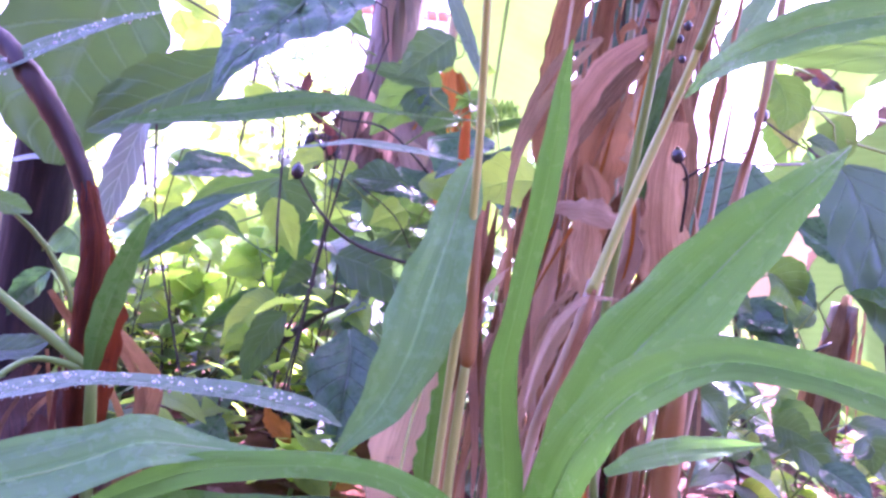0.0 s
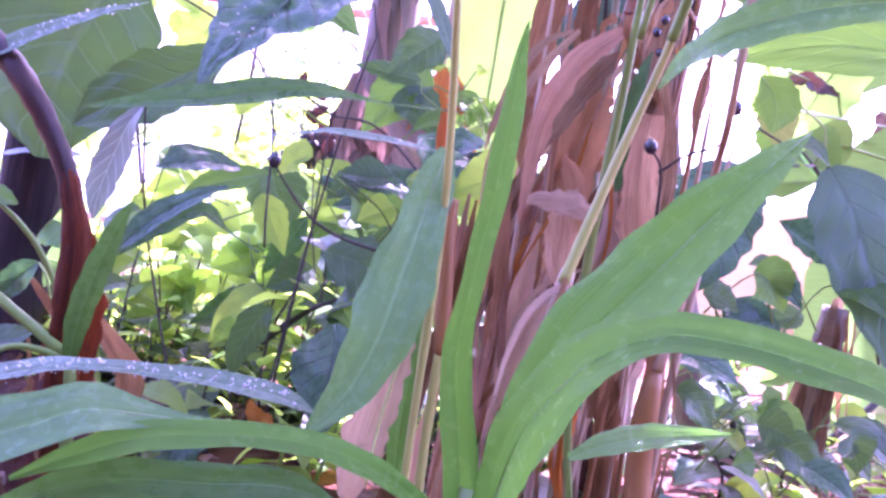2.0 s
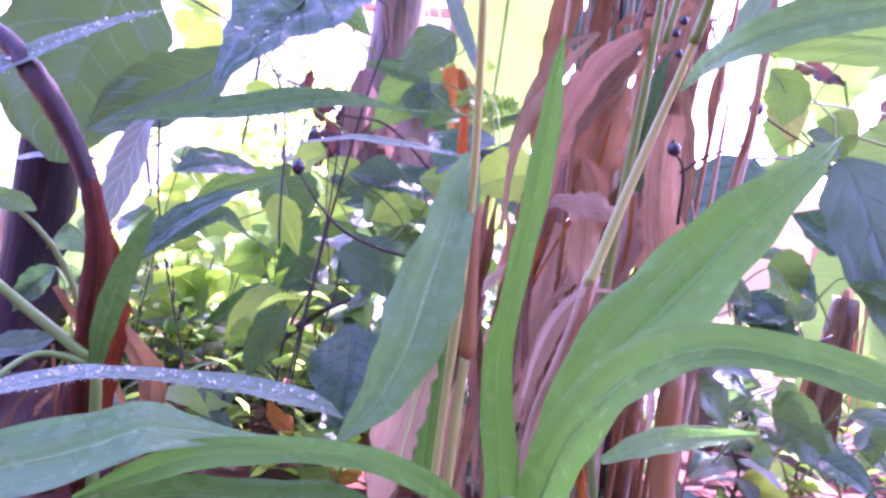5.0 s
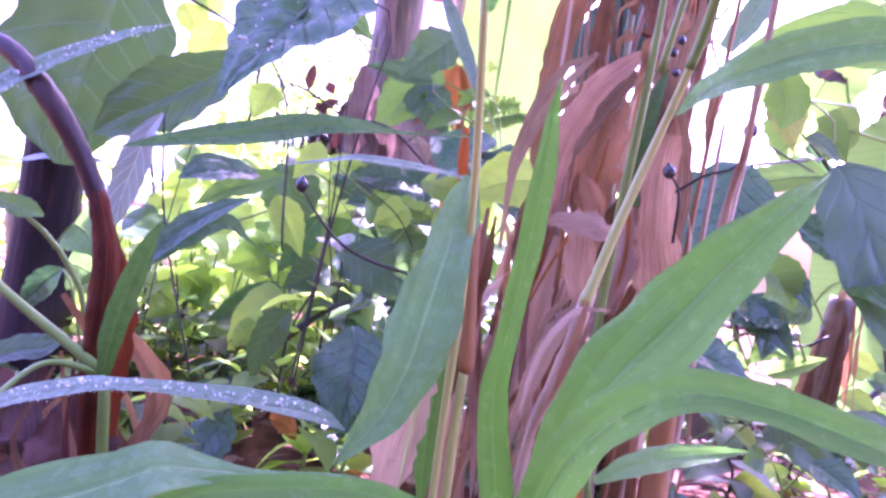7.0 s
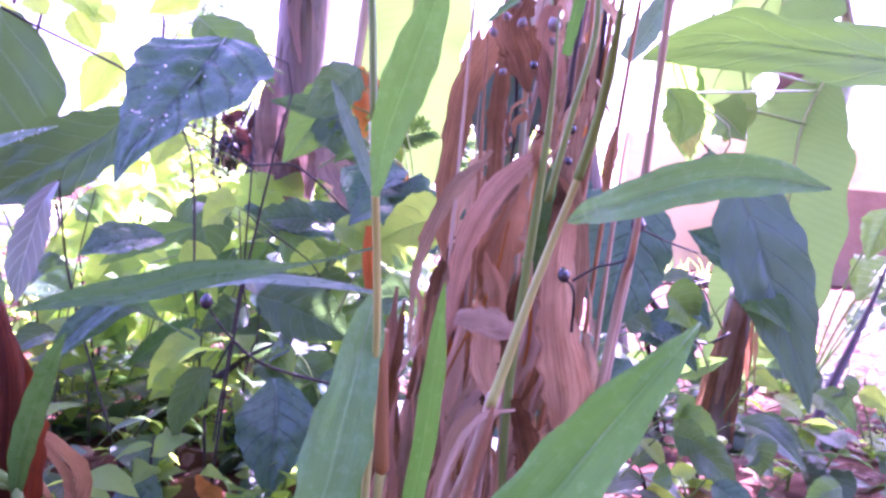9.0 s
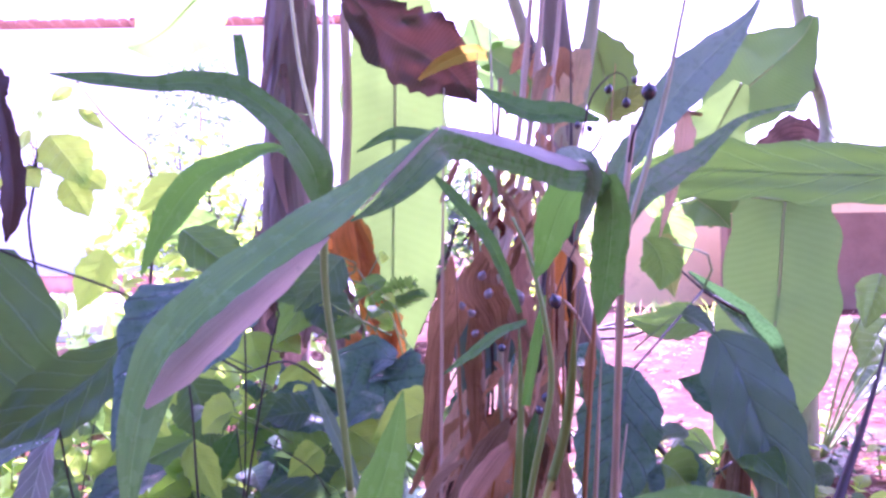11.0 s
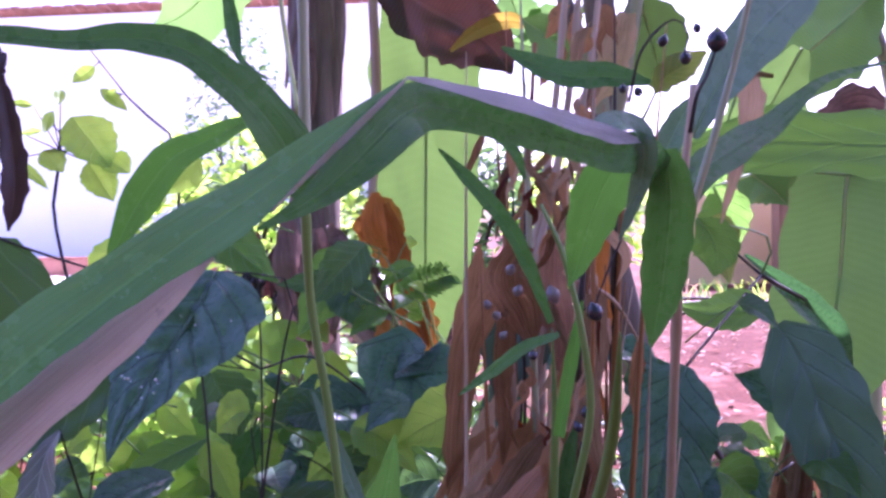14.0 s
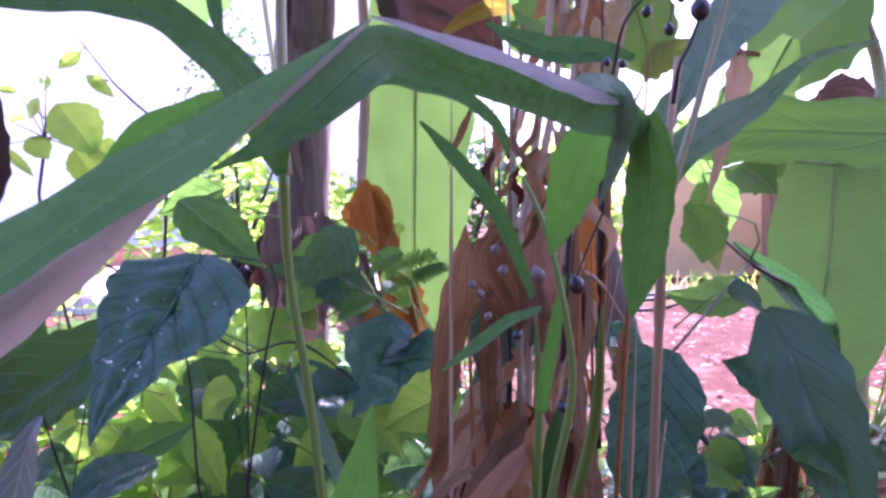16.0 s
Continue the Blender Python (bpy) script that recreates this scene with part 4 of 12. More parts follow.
leaf(tall, "dusky", [(0.0153, 0.1613, 0.5092, 0.0004), (0.0052, 0.1549, 0.4999, 0.0044), (-0.0042, 0.1501, 0.4917, 0.0075), (-0.0103, 0.1455, 0.4862, 0.0094), (-0.0165, 0.141, 0.4812, 0.0107), (-0.0259, 0.1372, 0.4737, 0.0124), (-0.0363, 0.1303, 0.464, 0.0143), (-0.0443, 0.1265, 0.4546, 0.0149), (-0.0499, 0.1239, 0.443, 0.0115), (-0.0523, 0.1215, 0.4288, 0.0068), (-0.0533, 0.1201, 0.4107, 0.0004)], (0.1, -0.9, 0.4), "leaf", "long green blade with a dry margin", seed=38, fold=0.06, wave=0.02, n=70, half=7)
leaf(tall, "tough", [(0.1038, 0.3334, 0.4531, 0.0046), (0.0879, 0.2728, 0.489, 0.0073), (0.0745, 0.246, 0.5028, 0.0117), (0.0615, 0.232, 0.5032, 0.0107), (0.0461, 0.21, 0.5048, 0.009), (0.036, 0.1942, 0.5048, 0.008), (0.0258, 0.1795, 0.5059, 0.0078), (0.0189, 0.168, 0.5055, 0.0089), (0.0148, 0.1616, 0.5027, 0.0105), (0.01, 0.1562, 0.4967, 0.0095), (0.0049, 0.1522, 0.4911, 0.0068), (0, 0.1483, 0.4866, 0.0035), (-0.0063, 0.1437, 0.4826, 0.0002)], (0, -1, -0.15), "leaf", "dark underside of the folded blade", seed=450, fold=0.1, wave=0.02, n=80, half=6)
leaf(tall, "margin", [(-0.0104, 0.1363, 0.4785, 0.0003), (-0.0155, 0.1338, 0.4737, 0.0036), (-0.0211, 0.1315, 0.4684, 0.006), (-0.0266, 0.129, 0.4634, 0.0072), (-0.0316, 0.1261, 0.4586, 0.0077), (-0.0372, 0.1236, 0.4533, 0.008), (-0.0427, 0.1212, 0.4474, 0.0073), (-0.0484, 0.1192, 0.4409, 0.001)], (0.1, -0.9, 0.5), "dry_margin", seed=39, fold=0.05, wave=0.03, n=34)
leaf(tall, "blade", [(0.0811, 0.253, 0.5053, 0.0084), (0.0844, 0.258, 0.4929, 0.0138), (0.0852, 0.2677, 0.4758, 0.0151), (0.0846, 0.2773, 0.4571, 0.0113), (0.0828, 0.2819, 0.4424, 0.0008)], (-0.2, -0.97, -0.1), "leaf", seed=40, fold=0.2)
leaf(tall, "young", [(0.0744, 0.2627, 0.5086, 0.0071), (0.0666, 0.2719, 0.4965, 0.0175), (0.0622, 0.2764, 0.484, 0.015), (0.0586, 0.2809, 0.4708, 0.0077), (0.0555, 0.2806, 0.4633, 0.0006)], (-0.1, -0.99, -0.13), "leaf", seed=41, fold=0.15)
leaf(tall, "blade", [(0.1139, 0.3748, 0.4811, 0.0042), (0.1287, 0.3964, 0.5061, 0.0166), (0.1546, 0.4184, 0.5233, 0.0186), (0.1826, 0.4406, 0.539, 0.0135), (0.2194, 0.4635, 0.5656, 0.0052), (0.2688, 0.487, 0.58, 0.002)], (-0.33, -0.93, 0.15), "leaf", seed=42, fold=0.15)
leaf(tall, "blue", [(0.1153, 0.3502, 0.5207, 0.0051), (0.1298, 0.3609, 0.545, 0.0182), (0.1517, 0.3719, 0.5707, 0.0255), (0.1747, 0.383, 0.5923, 0.0193), (0.1973, 0.3941, 0.6149, 0.0057), (0.2122, 0.4048, 0.6386, 0.0012)], (-0.37, -0.9, -0.25), "leaf", seed=43, fold=0.15)
leaf(tall, "dry", [(0.1845, 0.4816, 0.5761, 0.0054), (0.1848, 0.4812, 0.5593, 0.0148), (0.1801, 0.4804, 0.5358, 0.0094), (0.1721, 0.4794, 0.509, 0.0061), (0.1654, 0.4784, 0.4856, 0.001)], (-0.3, -0.94, -0.13), "leaf", seed=44, fold=0.4, wave=0.12)
stem(tall, "dry", [(0.1194, 0.3664, 0.5415, 0.001), (0.1556, 0.4394, 0.5643, 0.0015), (0.1845, 0.4815, 0.5744, 0.002), (0.1979, 0.4823, 0.5724, 0.0013)], "twig")
leaf(tall, "young", [(0.0563, 0.3393, 0.3964, 0.0048), (0.0604, 0.3401, 0.4201, 0.0057), (0.0644, 0.3407, 0.439, 0.0048), (0.0672, 0.3412, 0.4531, 0.001)], (-0.09, -0.99, 0.11), "leaf", seed=46, fold=0.25)
leaf(tall, "tough", [(0.0566, 0.3303, 0.4403, 0.0032), (0.043, 0.3393, 0.4336, 0.0062), (0.0282, 0.3481, 0.4216, 0.0059), (0.0139, 0.357, 0.4102, 0.001)], (0.02, -0.79, 0.61), "leaf", seed=47)
leaf(tall, "blade", [(0.0539, 0.3402, 0.444, 0.0029), (0.045, 0.3401, 0.468, 0.0062), (0.036, 0.3399, 0.486, 0.0071), (0.021, 0.3394, 0.5042, 0.0062), (0.0083, 0.3388, 0.5176, 0.0012)], (0, -0.97, 0.26), "leaf", seed=48)
leaf(tall, "blade", [(0.1078, 0.396, 0.5535, 0.0039), (0.0901, 0.405, 0.5591, 0.0142), (0.0712, 0.4139, 0.5619, 0.0163), (0.0544, 0.4231, 0.5706, 0.012), (0.0367, 0.4322, 0.5827, 0.0018)], (-0.08, -0.93, 0.36), "leaf", seed=49)
leaf(tall, "blade", [(0.0461, 0.3912, 0.5082, 0.0017), (0.0409, 0.3911, 0.5222, 0.0061), (0.0248, 0.3904, 0.5364, 0.0083), (0.0084, 0.3895, 0.5423, 0.011), (-0.0136, 0.3881, 0.5457, 0.0083), (-0.0359, 0.3865, 0.5352, 0.0011)], (0.07, -0.92, 0.39), "leaf", seed=50)
stem(mid, "palestem", [(-0.0395, 0.2985, 0.649, 0.0014), (-0.0389, 0.3024, 0.5974, 0.0017), (-0.04, 0.306, 0.5331, 0.0022), (-0.0416, 0.3101, 0.4948, 0.0028)], "stalk", "green stalk in a grey sheath", rings=2)
leaf(mid, "blade", [(-0.0409, 0.3051, 0.4945, 0.0043), (-0.0433, 0.2954, 0.5126, 0.0186), (-0.0495, 0.2852, 0.5254, 0.0179), (-0.0574, 0.2749, 0.5352, 0.0138), (-0.0703, 0.2693, 0.5447, 0.0124), (-0.0864, 0.2633, 0.5475, 0.0103), (-0.1018, 0.2572, 0.5455, 0.0072), (-0.1217, 0.251, 0.5464, 0.0063), (-0.141, 0.2498, 0.5486, 0.0007)], (0.39, -0.89, 0.24), "leaf", seed=51, fold=0.2, n=36)
leaf(mid, "young", [(-0.0457, 0.3249, 0.4959, 0.0018), (-0.0678, 0.3543, 0.5287, 0.0035), (-0.0825, 0.3635, 0.5345, 0.0073), (-0.1036, 0.372, 0.5287, 0.0123), (-0.1221, 0.3757, 0.5217, 0.0163), (-0.1371, 0.3795, 0.5075, 0.0193), (-0.15, 0.3782, 0.4858, 0.011), (-0.1588, 0.3772, 0.464, 0.0011)], (0.41, -0.9, 0.18), "leaf", seed=52)
leaf(mid, "blade", [(-0.0441, 0.326, 0.5441, 0.0032), (-0.0954, 0.4436, 0.5723, 0.0019), (-0.1217, 0.4724, 0.5917, 0.0041), (-0.129, 0.4824, 0.6103, 0.0092), (-0.1329, 0.4827, 0.6351, 0.0071)], (0.33, -0.91, -0.24), "leaf", seed=53)
stem(mid, "stalk", [(-0.0827, 0.4067, 0.6853, 0.001), (-0.0684, 0.3757, 0.5988, 0.0011), (-0.0598, 0.3556, 0.5664, 0.0011), (-0.045, 0.3157, 0.5308, 0.0011)], "stalk")

# ---- broad leaved plants ----

heart = thing("broadleaf_plant", (-0.25, 0.72, 0), "shrub with large blue green pointed leaves wet with dew", "shrub", "broadleaf shrubs")
leaf(heart, "broad", [(-0.2054, 0.6426, 0.4545, 0.0286), (-0.2104, 0.6298, 0.4373, 0.1169), (-0.2212, 0.6134, 0.4111, 0.124), (-0.2351, 0.5968, 0.3841, 0.0871), (-0.2455, 0.5756, 0.3605, 0.0498), (-0.2544, 0.5644, 0.3387, 0.0211), (-0.2577, 0.5537, 0.3186, 0.0012)], (-0.05, -0.72, 0.68), "leaf", "large blue green leaf with dew drops", seed=54, fold=0.12, wave=0.05, quilt=0.07, n=60, half=10)
stem(heart, "twig", [(-0.22, 0.72, -0.02, 0.00156), (-0.2, 0.72, 0.2, 0.0013), (-0.17, 0.7, 0.36, 0.00117), (-0.155, 0.69, 0.44, 0.00084), (-0.2054, 0.6426, 0.4545, 0.00098)], "stem")
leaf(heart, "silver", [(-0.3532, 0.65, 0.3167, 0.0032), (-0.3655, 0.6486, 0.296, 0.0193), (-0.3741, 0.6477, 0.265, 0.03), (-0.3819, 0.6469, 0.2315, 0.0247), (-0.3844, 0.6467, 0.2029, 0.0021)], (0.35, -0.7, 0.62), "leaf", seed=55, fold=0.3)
stem(heart, "twig", [(-0.3, 0.73, -0.02, 0.0013), (-0.38, 0.74, 0.2, 0.0013), (-0.3532, 0.6500, 0.3167, 0.001)], "stem")
leaf(heart, "herbshade", [(-0.468, 0.738, 0.489, 0.0368), (-0.47, 0.73, 0.43, 0.1332), (-0.486, 0.72, 0.369, 0.1614), (-0.49, 0.712, 0.312, 0.1298), (-0.485, 0.705, 0.258, 0.0175)], (0.56, -0.82, 0.12), "leaf", seed=56, fold=0.12, quilt=0.05, half=8, n=30)
leaf(heart, "herbshade", [(-0.31, 0.71, 0.397, 0.0115), (-0.341, 0.697, 0.361, 0.0624), (-0.378, 0.684, 0.333, 0.0727), (-0.408, 0.671, 0.31, 0.0497), (-0.433, 0.669, 0.292, 0.0044)], (0.45, -0.8, 0.41), "leaf", seed=57, fold=0.2, half=7)
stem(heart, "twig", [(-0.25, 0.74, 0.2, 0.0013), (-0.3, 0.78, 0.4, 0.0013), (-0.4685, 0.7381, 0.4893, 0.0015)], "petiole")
leaf(heart, "herbshade", [(-0.3387, 0.9595, 0.311, 0.0175), (-0.3303, 0.9595, 0.2919, 0.0714), (-0.3191, 0.9594, 0.264, 0.0772), (-0.3137, 0.959, 0.2385, 0.0422), (-0.3126, 0.9585, 0.2144, 0.0022)], (0.2, -0.9, 0.35), "leaf", seed=58, half=7, quilt=0.04)
leaf(heart, "broad", [(-0.049, 0.843, 0.352, 0.0189), (-0.081, 0.861, 0.344, 0.0901), (-0.06, 0.842, 0.321, 0.1068), (-0.027, 0.823, 0.3, 0.0736), (-0.009, 0.804, 0.268, 0.006)], (0.08, -0.67, 0.74), "leaf", seed=59, fold=0.15, quilt=0.07, half=8)
leaf(heart, "broad", [(-0.101, 0.838, 0.297, 0.0126), (-0.129, 0.836, 0.292, 0.0691), (-0.156, 0.815, 0.291, 0.0613), (-0.187, 0.793, 0.284, 0.0048)], (0.16, -0.64, 0.75), "leaf", seed=60, fold=0.2, quilt=0.07, half=8)
leaf(heart, "broad", [(-0.157, 0.711, 0.135, 0.0116), (-0.148, 0.691, 0.113, 0.0624), (-0.144, 0.671, 0.086, 0.0717), (-0.142, 0.65, 0.04, 0.0054)], (0.18, -0.84, 0.51), "leaf", seed=61, fold=0.2, half=8)
leaf(heart, "broad", [(-0.26, 0.667, 0.271, 0.0101), (-0.276, 0.646, 0.27, 0.0343), (-0.29, 0.625, 0.266, 0.038), (-0.307, 0.604, 0.255, 0.0023)], (0.32, -0.58, 0.75), "leaf", seed=63, half=7, quilt=0.05)
leaf(heart, "herbshade", [(-0.219, 0.699, 0.145, 0.002), (-0.223, 0.699, 0.139, 0.0182), (-0.23, 0.698, 0.13, 0.0315), (-0.237, 0.698, 0.116, 0.0331), (-0.246, 0.698, 0.095, 0.0238), (-0.248, 0.698, 0.079, 0.0099), (-0.25, 0.698, 0.068, 0.0007)], (0.31, -0.87, 0.39), "leaf", seed=65)
stem(heart, "twig", [(-0.2088, 0.7601, 0.2351, 0.00098), (-0.2077, 0.7625, 0.35, 0.00098), (-0.2129, 0.774, 0.4358, 0.00091), (-0.2187, 0.7943, 0.4646, 0.00091)], "stem")
stem(heart, "twig", [(-0.22, 0.73, 0.06, 0.00117), (-0.2088, 0.7601, 0.2351, 0.0013)], "stem")
stem(heart, "twig", [(-0.2077, 0.7625, 0.35, 0.0013), (-0.2513, 0.7603, 0.3741, 0.0015), (-0.2741, 0.759, 0.3805, 0.001)], "twig")
stem(heart, "twig", [(-0.2077, 0.7625, 0.35, 0.0013), (-0.1668, 0.8153, 0.3524, 0.0015), (-0.101, 0.8384, 0.2972, 0.001)], "twig")
leaf(heart, "broadlit", [(-0.306, 0.979, 0.531, 0.0029), (-0.313, 0.976, 0.528, 0.0266), (-0.324, 0.97, 0.523, 0.0458), (-0.338, 0.965, 0.517, 0.0479), (-0.357, 0.958, 0.509, 0.0343), (-0.372, 0.952, 0.502, 0.0142), (-0.382, 0.948, 0.498, 0.0009)], (0.33, -0.94, 0.01), "leaf", seed=66, half=6, quilt=0.04)
stem(heart, "greenstalk", [(-0.2387, 1.009, 0.4903, 0.0014), (-0.3066, 0.9887, 0.516, 0.001), (-0.3056, 0.9787, 0.531, 0.0008)], "petiole", n=8, sides=5)
leaf(heart, "broadlit", [(-0.2879, 0.7942, 0.5082, 0.0035), (-0.2787, 0.7912, 0.5022, 0.0318), (-0.2633, 0.7852, 0.4902, 0.0545), (-0.245, 0.7802, 0.4772, 0.057), (-0.2215, 0.7733, 0.4601, 0.0407), (-0.2021, 0.7673, 0.4461, 0.0169), (-0.1889, 0.7633, 0.4371, 0.0011)], (0.21, -0.82, 0.53), "leaf", seed=67, half=6, quilt=0.04)
stem(heart, "greenstalk", [(-0.2029, 0.8142, 0.4349, 0.0014), (-0.2508, 0.8067, 0.4922, 0.001), (-0.2432, 0.7967, 0.5072, 0.0008)], "petiole", n=8, sides=5)
leaf(heart, "broadlit", [(-0.145, 0.952, 0.471, 0.0044), (-0.151, 0.949, 0.461, 0.0398), (-0.162, 0.943, 0.444, 0.0683), (-0.174, 0.938, 0.424, 0.0715), (-0.19, 0.93, 0.398, 0.0511), (-0.203, 0.924, 0.377, 0.0212), (-0.212, 0.92, 0.363, 0.0014)], (0.18, -0.97, 0.17), "leaf", seed=68, half=6, quilt=0.04)
stem(heart, "greenstalk", [(-0.081, 0.9779, 0.4309, 0.0014), (-0.1528, 0.962, 0.4556, 0.001), (-0.145, 0.952, 0.4706, 0.0008)], "petiole", n=8, sides=5)
leaf(heart, "herb", [(-0.347, 0.964, 0.587, 0.0028), (-0.352, 0.961, 0.583, 0.0254), (-0.36, 0.955, 0.575, 0.0436), (-0.37, 0.95, 0.567, 0.0457), (-0.383, 0.943, 0.555, 0.0327), (-0.394, 0.937, 0.546, 0.0135), (-0.401, 0.933, 0.539, 0.0009)], (0.36, -0.93, -0.06), "leaf", seed=69, half=6, quilt=0.04)
stem(heart, "greenstalk", [(-0.4053, 1.0236, 0.5263, 0.0014), (-0.3409, 0.9738, 0.5725, 0.001), (-0.3468, 0.9638, 0.5875, 0.0008)], "petiole", n=8, sides=5)
leaf(heart, "herb", [(-0.441, 0.936, 0.489, 0.003), (-0.444, 0.933, 0.481, 0.0272), (-0.447, 0.928, 0.468, 0.0468), (-0.452, 0.922, 0.453, 0.0489), (-0.458, 0.915, 0.433, 0.035), (-0.463, 0.909, 0.417, 0.0145), (-0.467, 0.905, 0.406, 0.001)], (0.43, -0.9, 0.11), "leaf", seed=70, half=6, quilt=0.04)
stem(heart, "greenstalk", [(-0.4841, 0.9911, 0.4208, 0.0014), (-0.4438, 0.9463, 0.4739, 0.001), (-0.4414, 0.9363, 0.4889, 0.0008)], "petiole", n=8, sides=5)
leaf(heart, "herb", [(-0.315, 0.816, 0.388, 0.0024), (-0.316, 0.813, 0.384, 0.0217), (-0.316, 0.808, 0.376, 0.0373), (-0.317, 0.803, 0.368, 0.039), (-0.319, 0.796, 0.357, 0.0279), (-0.32, 0.79, 0.347, 0.0115), (-0.32, 0.786, 0.341, 0.0008)], (0.34, -0.87, 0.37), "leaf", seed=71, half=6, quilt=0.04)
stem(heart, "greenstalk", [(-0.2499, 0.8284, 0.3386, 0.0014), (-0.3017, 0.8264, 0.373, 0.001), (-0.3153, 0.8164, 0.388, 0.0008)], "petiole", n=8, sides=5)
leaf(heart, "herbshade", [(-0.167, 0.938, 0.434, 0.0036), (-0.162, 0.935, 0.428, 0.033), (-0.154, 0.93, 0.417, 0.0568), (-0.144, 0.925, 0.406, 0.0594), (-0.132, 0.917, 0.39, 0.0425), (-0.121, 0.912, 0.377, 0.0176), (-0.114, 0.908, 0.368, 0.0012)], (0.15, -0.96, 0.24), "leaf", seed=72, half=6, quilt=0.04)
stem(heart, "greenstalk", [(-0.2121, 0.9944, 0.3863, 0.0014), (-0.1862, 0.9483, 0.4187, 0.001), (-0.1672, 0.9383, 0.4337, 0.0008)], "petiole", n=8, sides=5)
stem(heart, "greenstalk", [(0.018, 0.9145, 0.3263, 0.0014), (-0.0599, 0.867, 0.3424, 0.001), (-0.0514, 0.857, 0.3574, 0.0008)], "petiole", n=8, sides=5)
leaf(heart, "broad", [(-0.169, 0.996, 0.287, 0.0029), (-0.176, 0.993, 0.285, 0.0263), (-0.188, 0.987, 0.282, 0.0452), (-0.203, 0.982, 0.279, 0.0473), (-0.222, 0.975, 0.274, 0.0338), (-0.238, 0.969, 0.271, 0.014), (-0.248, 0.965, 0.268, 0.0009)], (0.17, -0.79, 0.58), "leaf", seed=74, half=6, quilt=0.04)
stem(heart, "greenstalk", [(-0.0945, 1.0477, 0.216, 0.0014), (-0.1859, 1.0056, 0.2718, 0.001), (-0.169, 0.9956, 0.2868, 0.0008)], "petiole", n=8, sides=5)
leaf(heart, "herbshade", [(-0.08, 0.916, 0.267, 0.0022), (-0.086, 0.912, 0.266, 0.0202), (-0.097, 0.907, 0.263, 0.0347), (-0.109, 0.902, 0.261, 0.0363), (-0.125, 0.895, 0.257, 0.026), (-0.138, 0.889, 0.254, 0.0108), (-0.147, 0.885, 0.252, 0.0007)], (0.1, -0.76, 0.64), "leaf", seed=75, half=6, quilt=0.04)
stem(heart, "greenstalk", [(-0.0343, 0.9384, 0.1795, 0.0014), (-0.0865, 0.9255, 0.2522, 0.001), (-0.0798, 0.9155, 0.2672, 0.0008)], "petiole", n=8, sides=5)
leaf(heart, "herb", [(-0.129, 0.775, 0.264, 0.0023), (-0.131, 0.772, 0.262, 0.0207), (-0.136, 0.767, 0.259, 0.0356), (-0.141, 0.762, 0.254, 0.0372), (-0.149, 0.755, 0.249, 0.0265), (-0.155, 0.749, 0.244, 0.011), (-0.159, 0.745, 0.241, 0.0007)], (0.18, -0.95, 0.25), "leaf", seed=76, half=6, quilt=0.04)
stem(heart, "greenstalk", [(-0.1833, 0.8236, 0.1744, 0.0014), (-0.1259, 0.7854, 0.2493, 0.001), (-0.1287, 0.7754, 0.2643, 0.0008)], "petiole", n=8, sides=5)
leaf(heart, "herbshade", [(-0.233, 0.873, 0.184, 0.003), (-0.237, 0.87, 0.181, 0.0271), (-0.244, 0.864, 0.176, 0.0465), (-0.252, 0.859, 0.171, 0.0487), (-0.263, 0.852, 0.163, 0.0348), (-0.272, 0.846, 0.157, 0.0144), (-0.278, 0.842, 0.152, 0.001)], (0.26, -0.88, 0.41), "leaf", seed=77, half=6, quilt=0.04)
stem(heart, "greenstalk", [(-0.2779, 0.8764, 0.1098, 0.0014), (-0.2295, 0.8827, 0.169, 0.001), (-0.2334, 0.8727, 0.184, 0.0008)], "petiole", n=8, sides=5)
leaf(heart, "herb", [(-0.473, 0.995, 0.285, 0.0024), (-0.477, 0.992, 0.282, 0.0219), (-0.483, 0.987, 0.277, 0.0377), (-0.49, 0.982, 0.271, 0.0395), (-0.499, 0.975, 0.263, 0.0282), (-0.507, 0.969, 0.257, 0.0117), (-0.512, 0.965, 0.253, 0.0008)], (0.38, -0.77, 0.52), "leaf", seed=78, half=6, quilt=0.04)
stem(heart, "greenstalk", [(-0.4101, 1.0147, 0.2525, 0.0014), (-0.46, 1.0054, 0.2696, 0.001), (-0.4734, 0.9954, 0.2846, 0.0008)], "petiole", n=8, sides=5)
leaf(heart, "broadlit", [(-0.444, 0.84, 0.334, 0.0024), (-0.446, 0.837, 0.336, 0.0224), (-0.45, 0.832, 0.34, 0.0384), (-0.455, 0.827, 0.345, 0.0402), (-0.461, 0.82, 0.351, 0.0287), (-0.466, 0.814, 0.356, 0.0119), (-0.47, 0.811, 0.359, 0.0008)], (0.37, -0.68, 0.63), "leaf", seed=79, half=6, quilt=0.04)
stem(heart, "greenstalk", [(-0.5033, 0.8548, 0.2794, 0.0014), (-0.4627, 0.8503, 0.3191, 0.001), (-0.4442, 0.8403, 0.3341, 0.0008)], "petiole", n=8, sides=5)
leaf(heart, "herbshade", [(-0.19, 0.87, 0.307, 0.0021), (-0.193, 0.867, 0.303, 0.0193), (-0.198, 0.862, 0.297, 0.0331), (-0.204, 0.857, 0.289, 0.0346), (-0.211, 0.85, 0.279, 0.0247), (-0.218, 0.844, 0.271, 0.0102), (-0.222, 0.84, 0.266, 0.0007)], (0.22, -0.92, 0.33), "leaf", seed=80, half=6, quilt=0.04)
stem(heart, "greenstalk", [(-0.117, 0.9004, 0.2751, 0.0014), (-0.2001, 0.8804, 0.292, 0.001), (-0.1903, 0.8704, 0.307, 0.0008)], "petiole", n=8, sides=5)

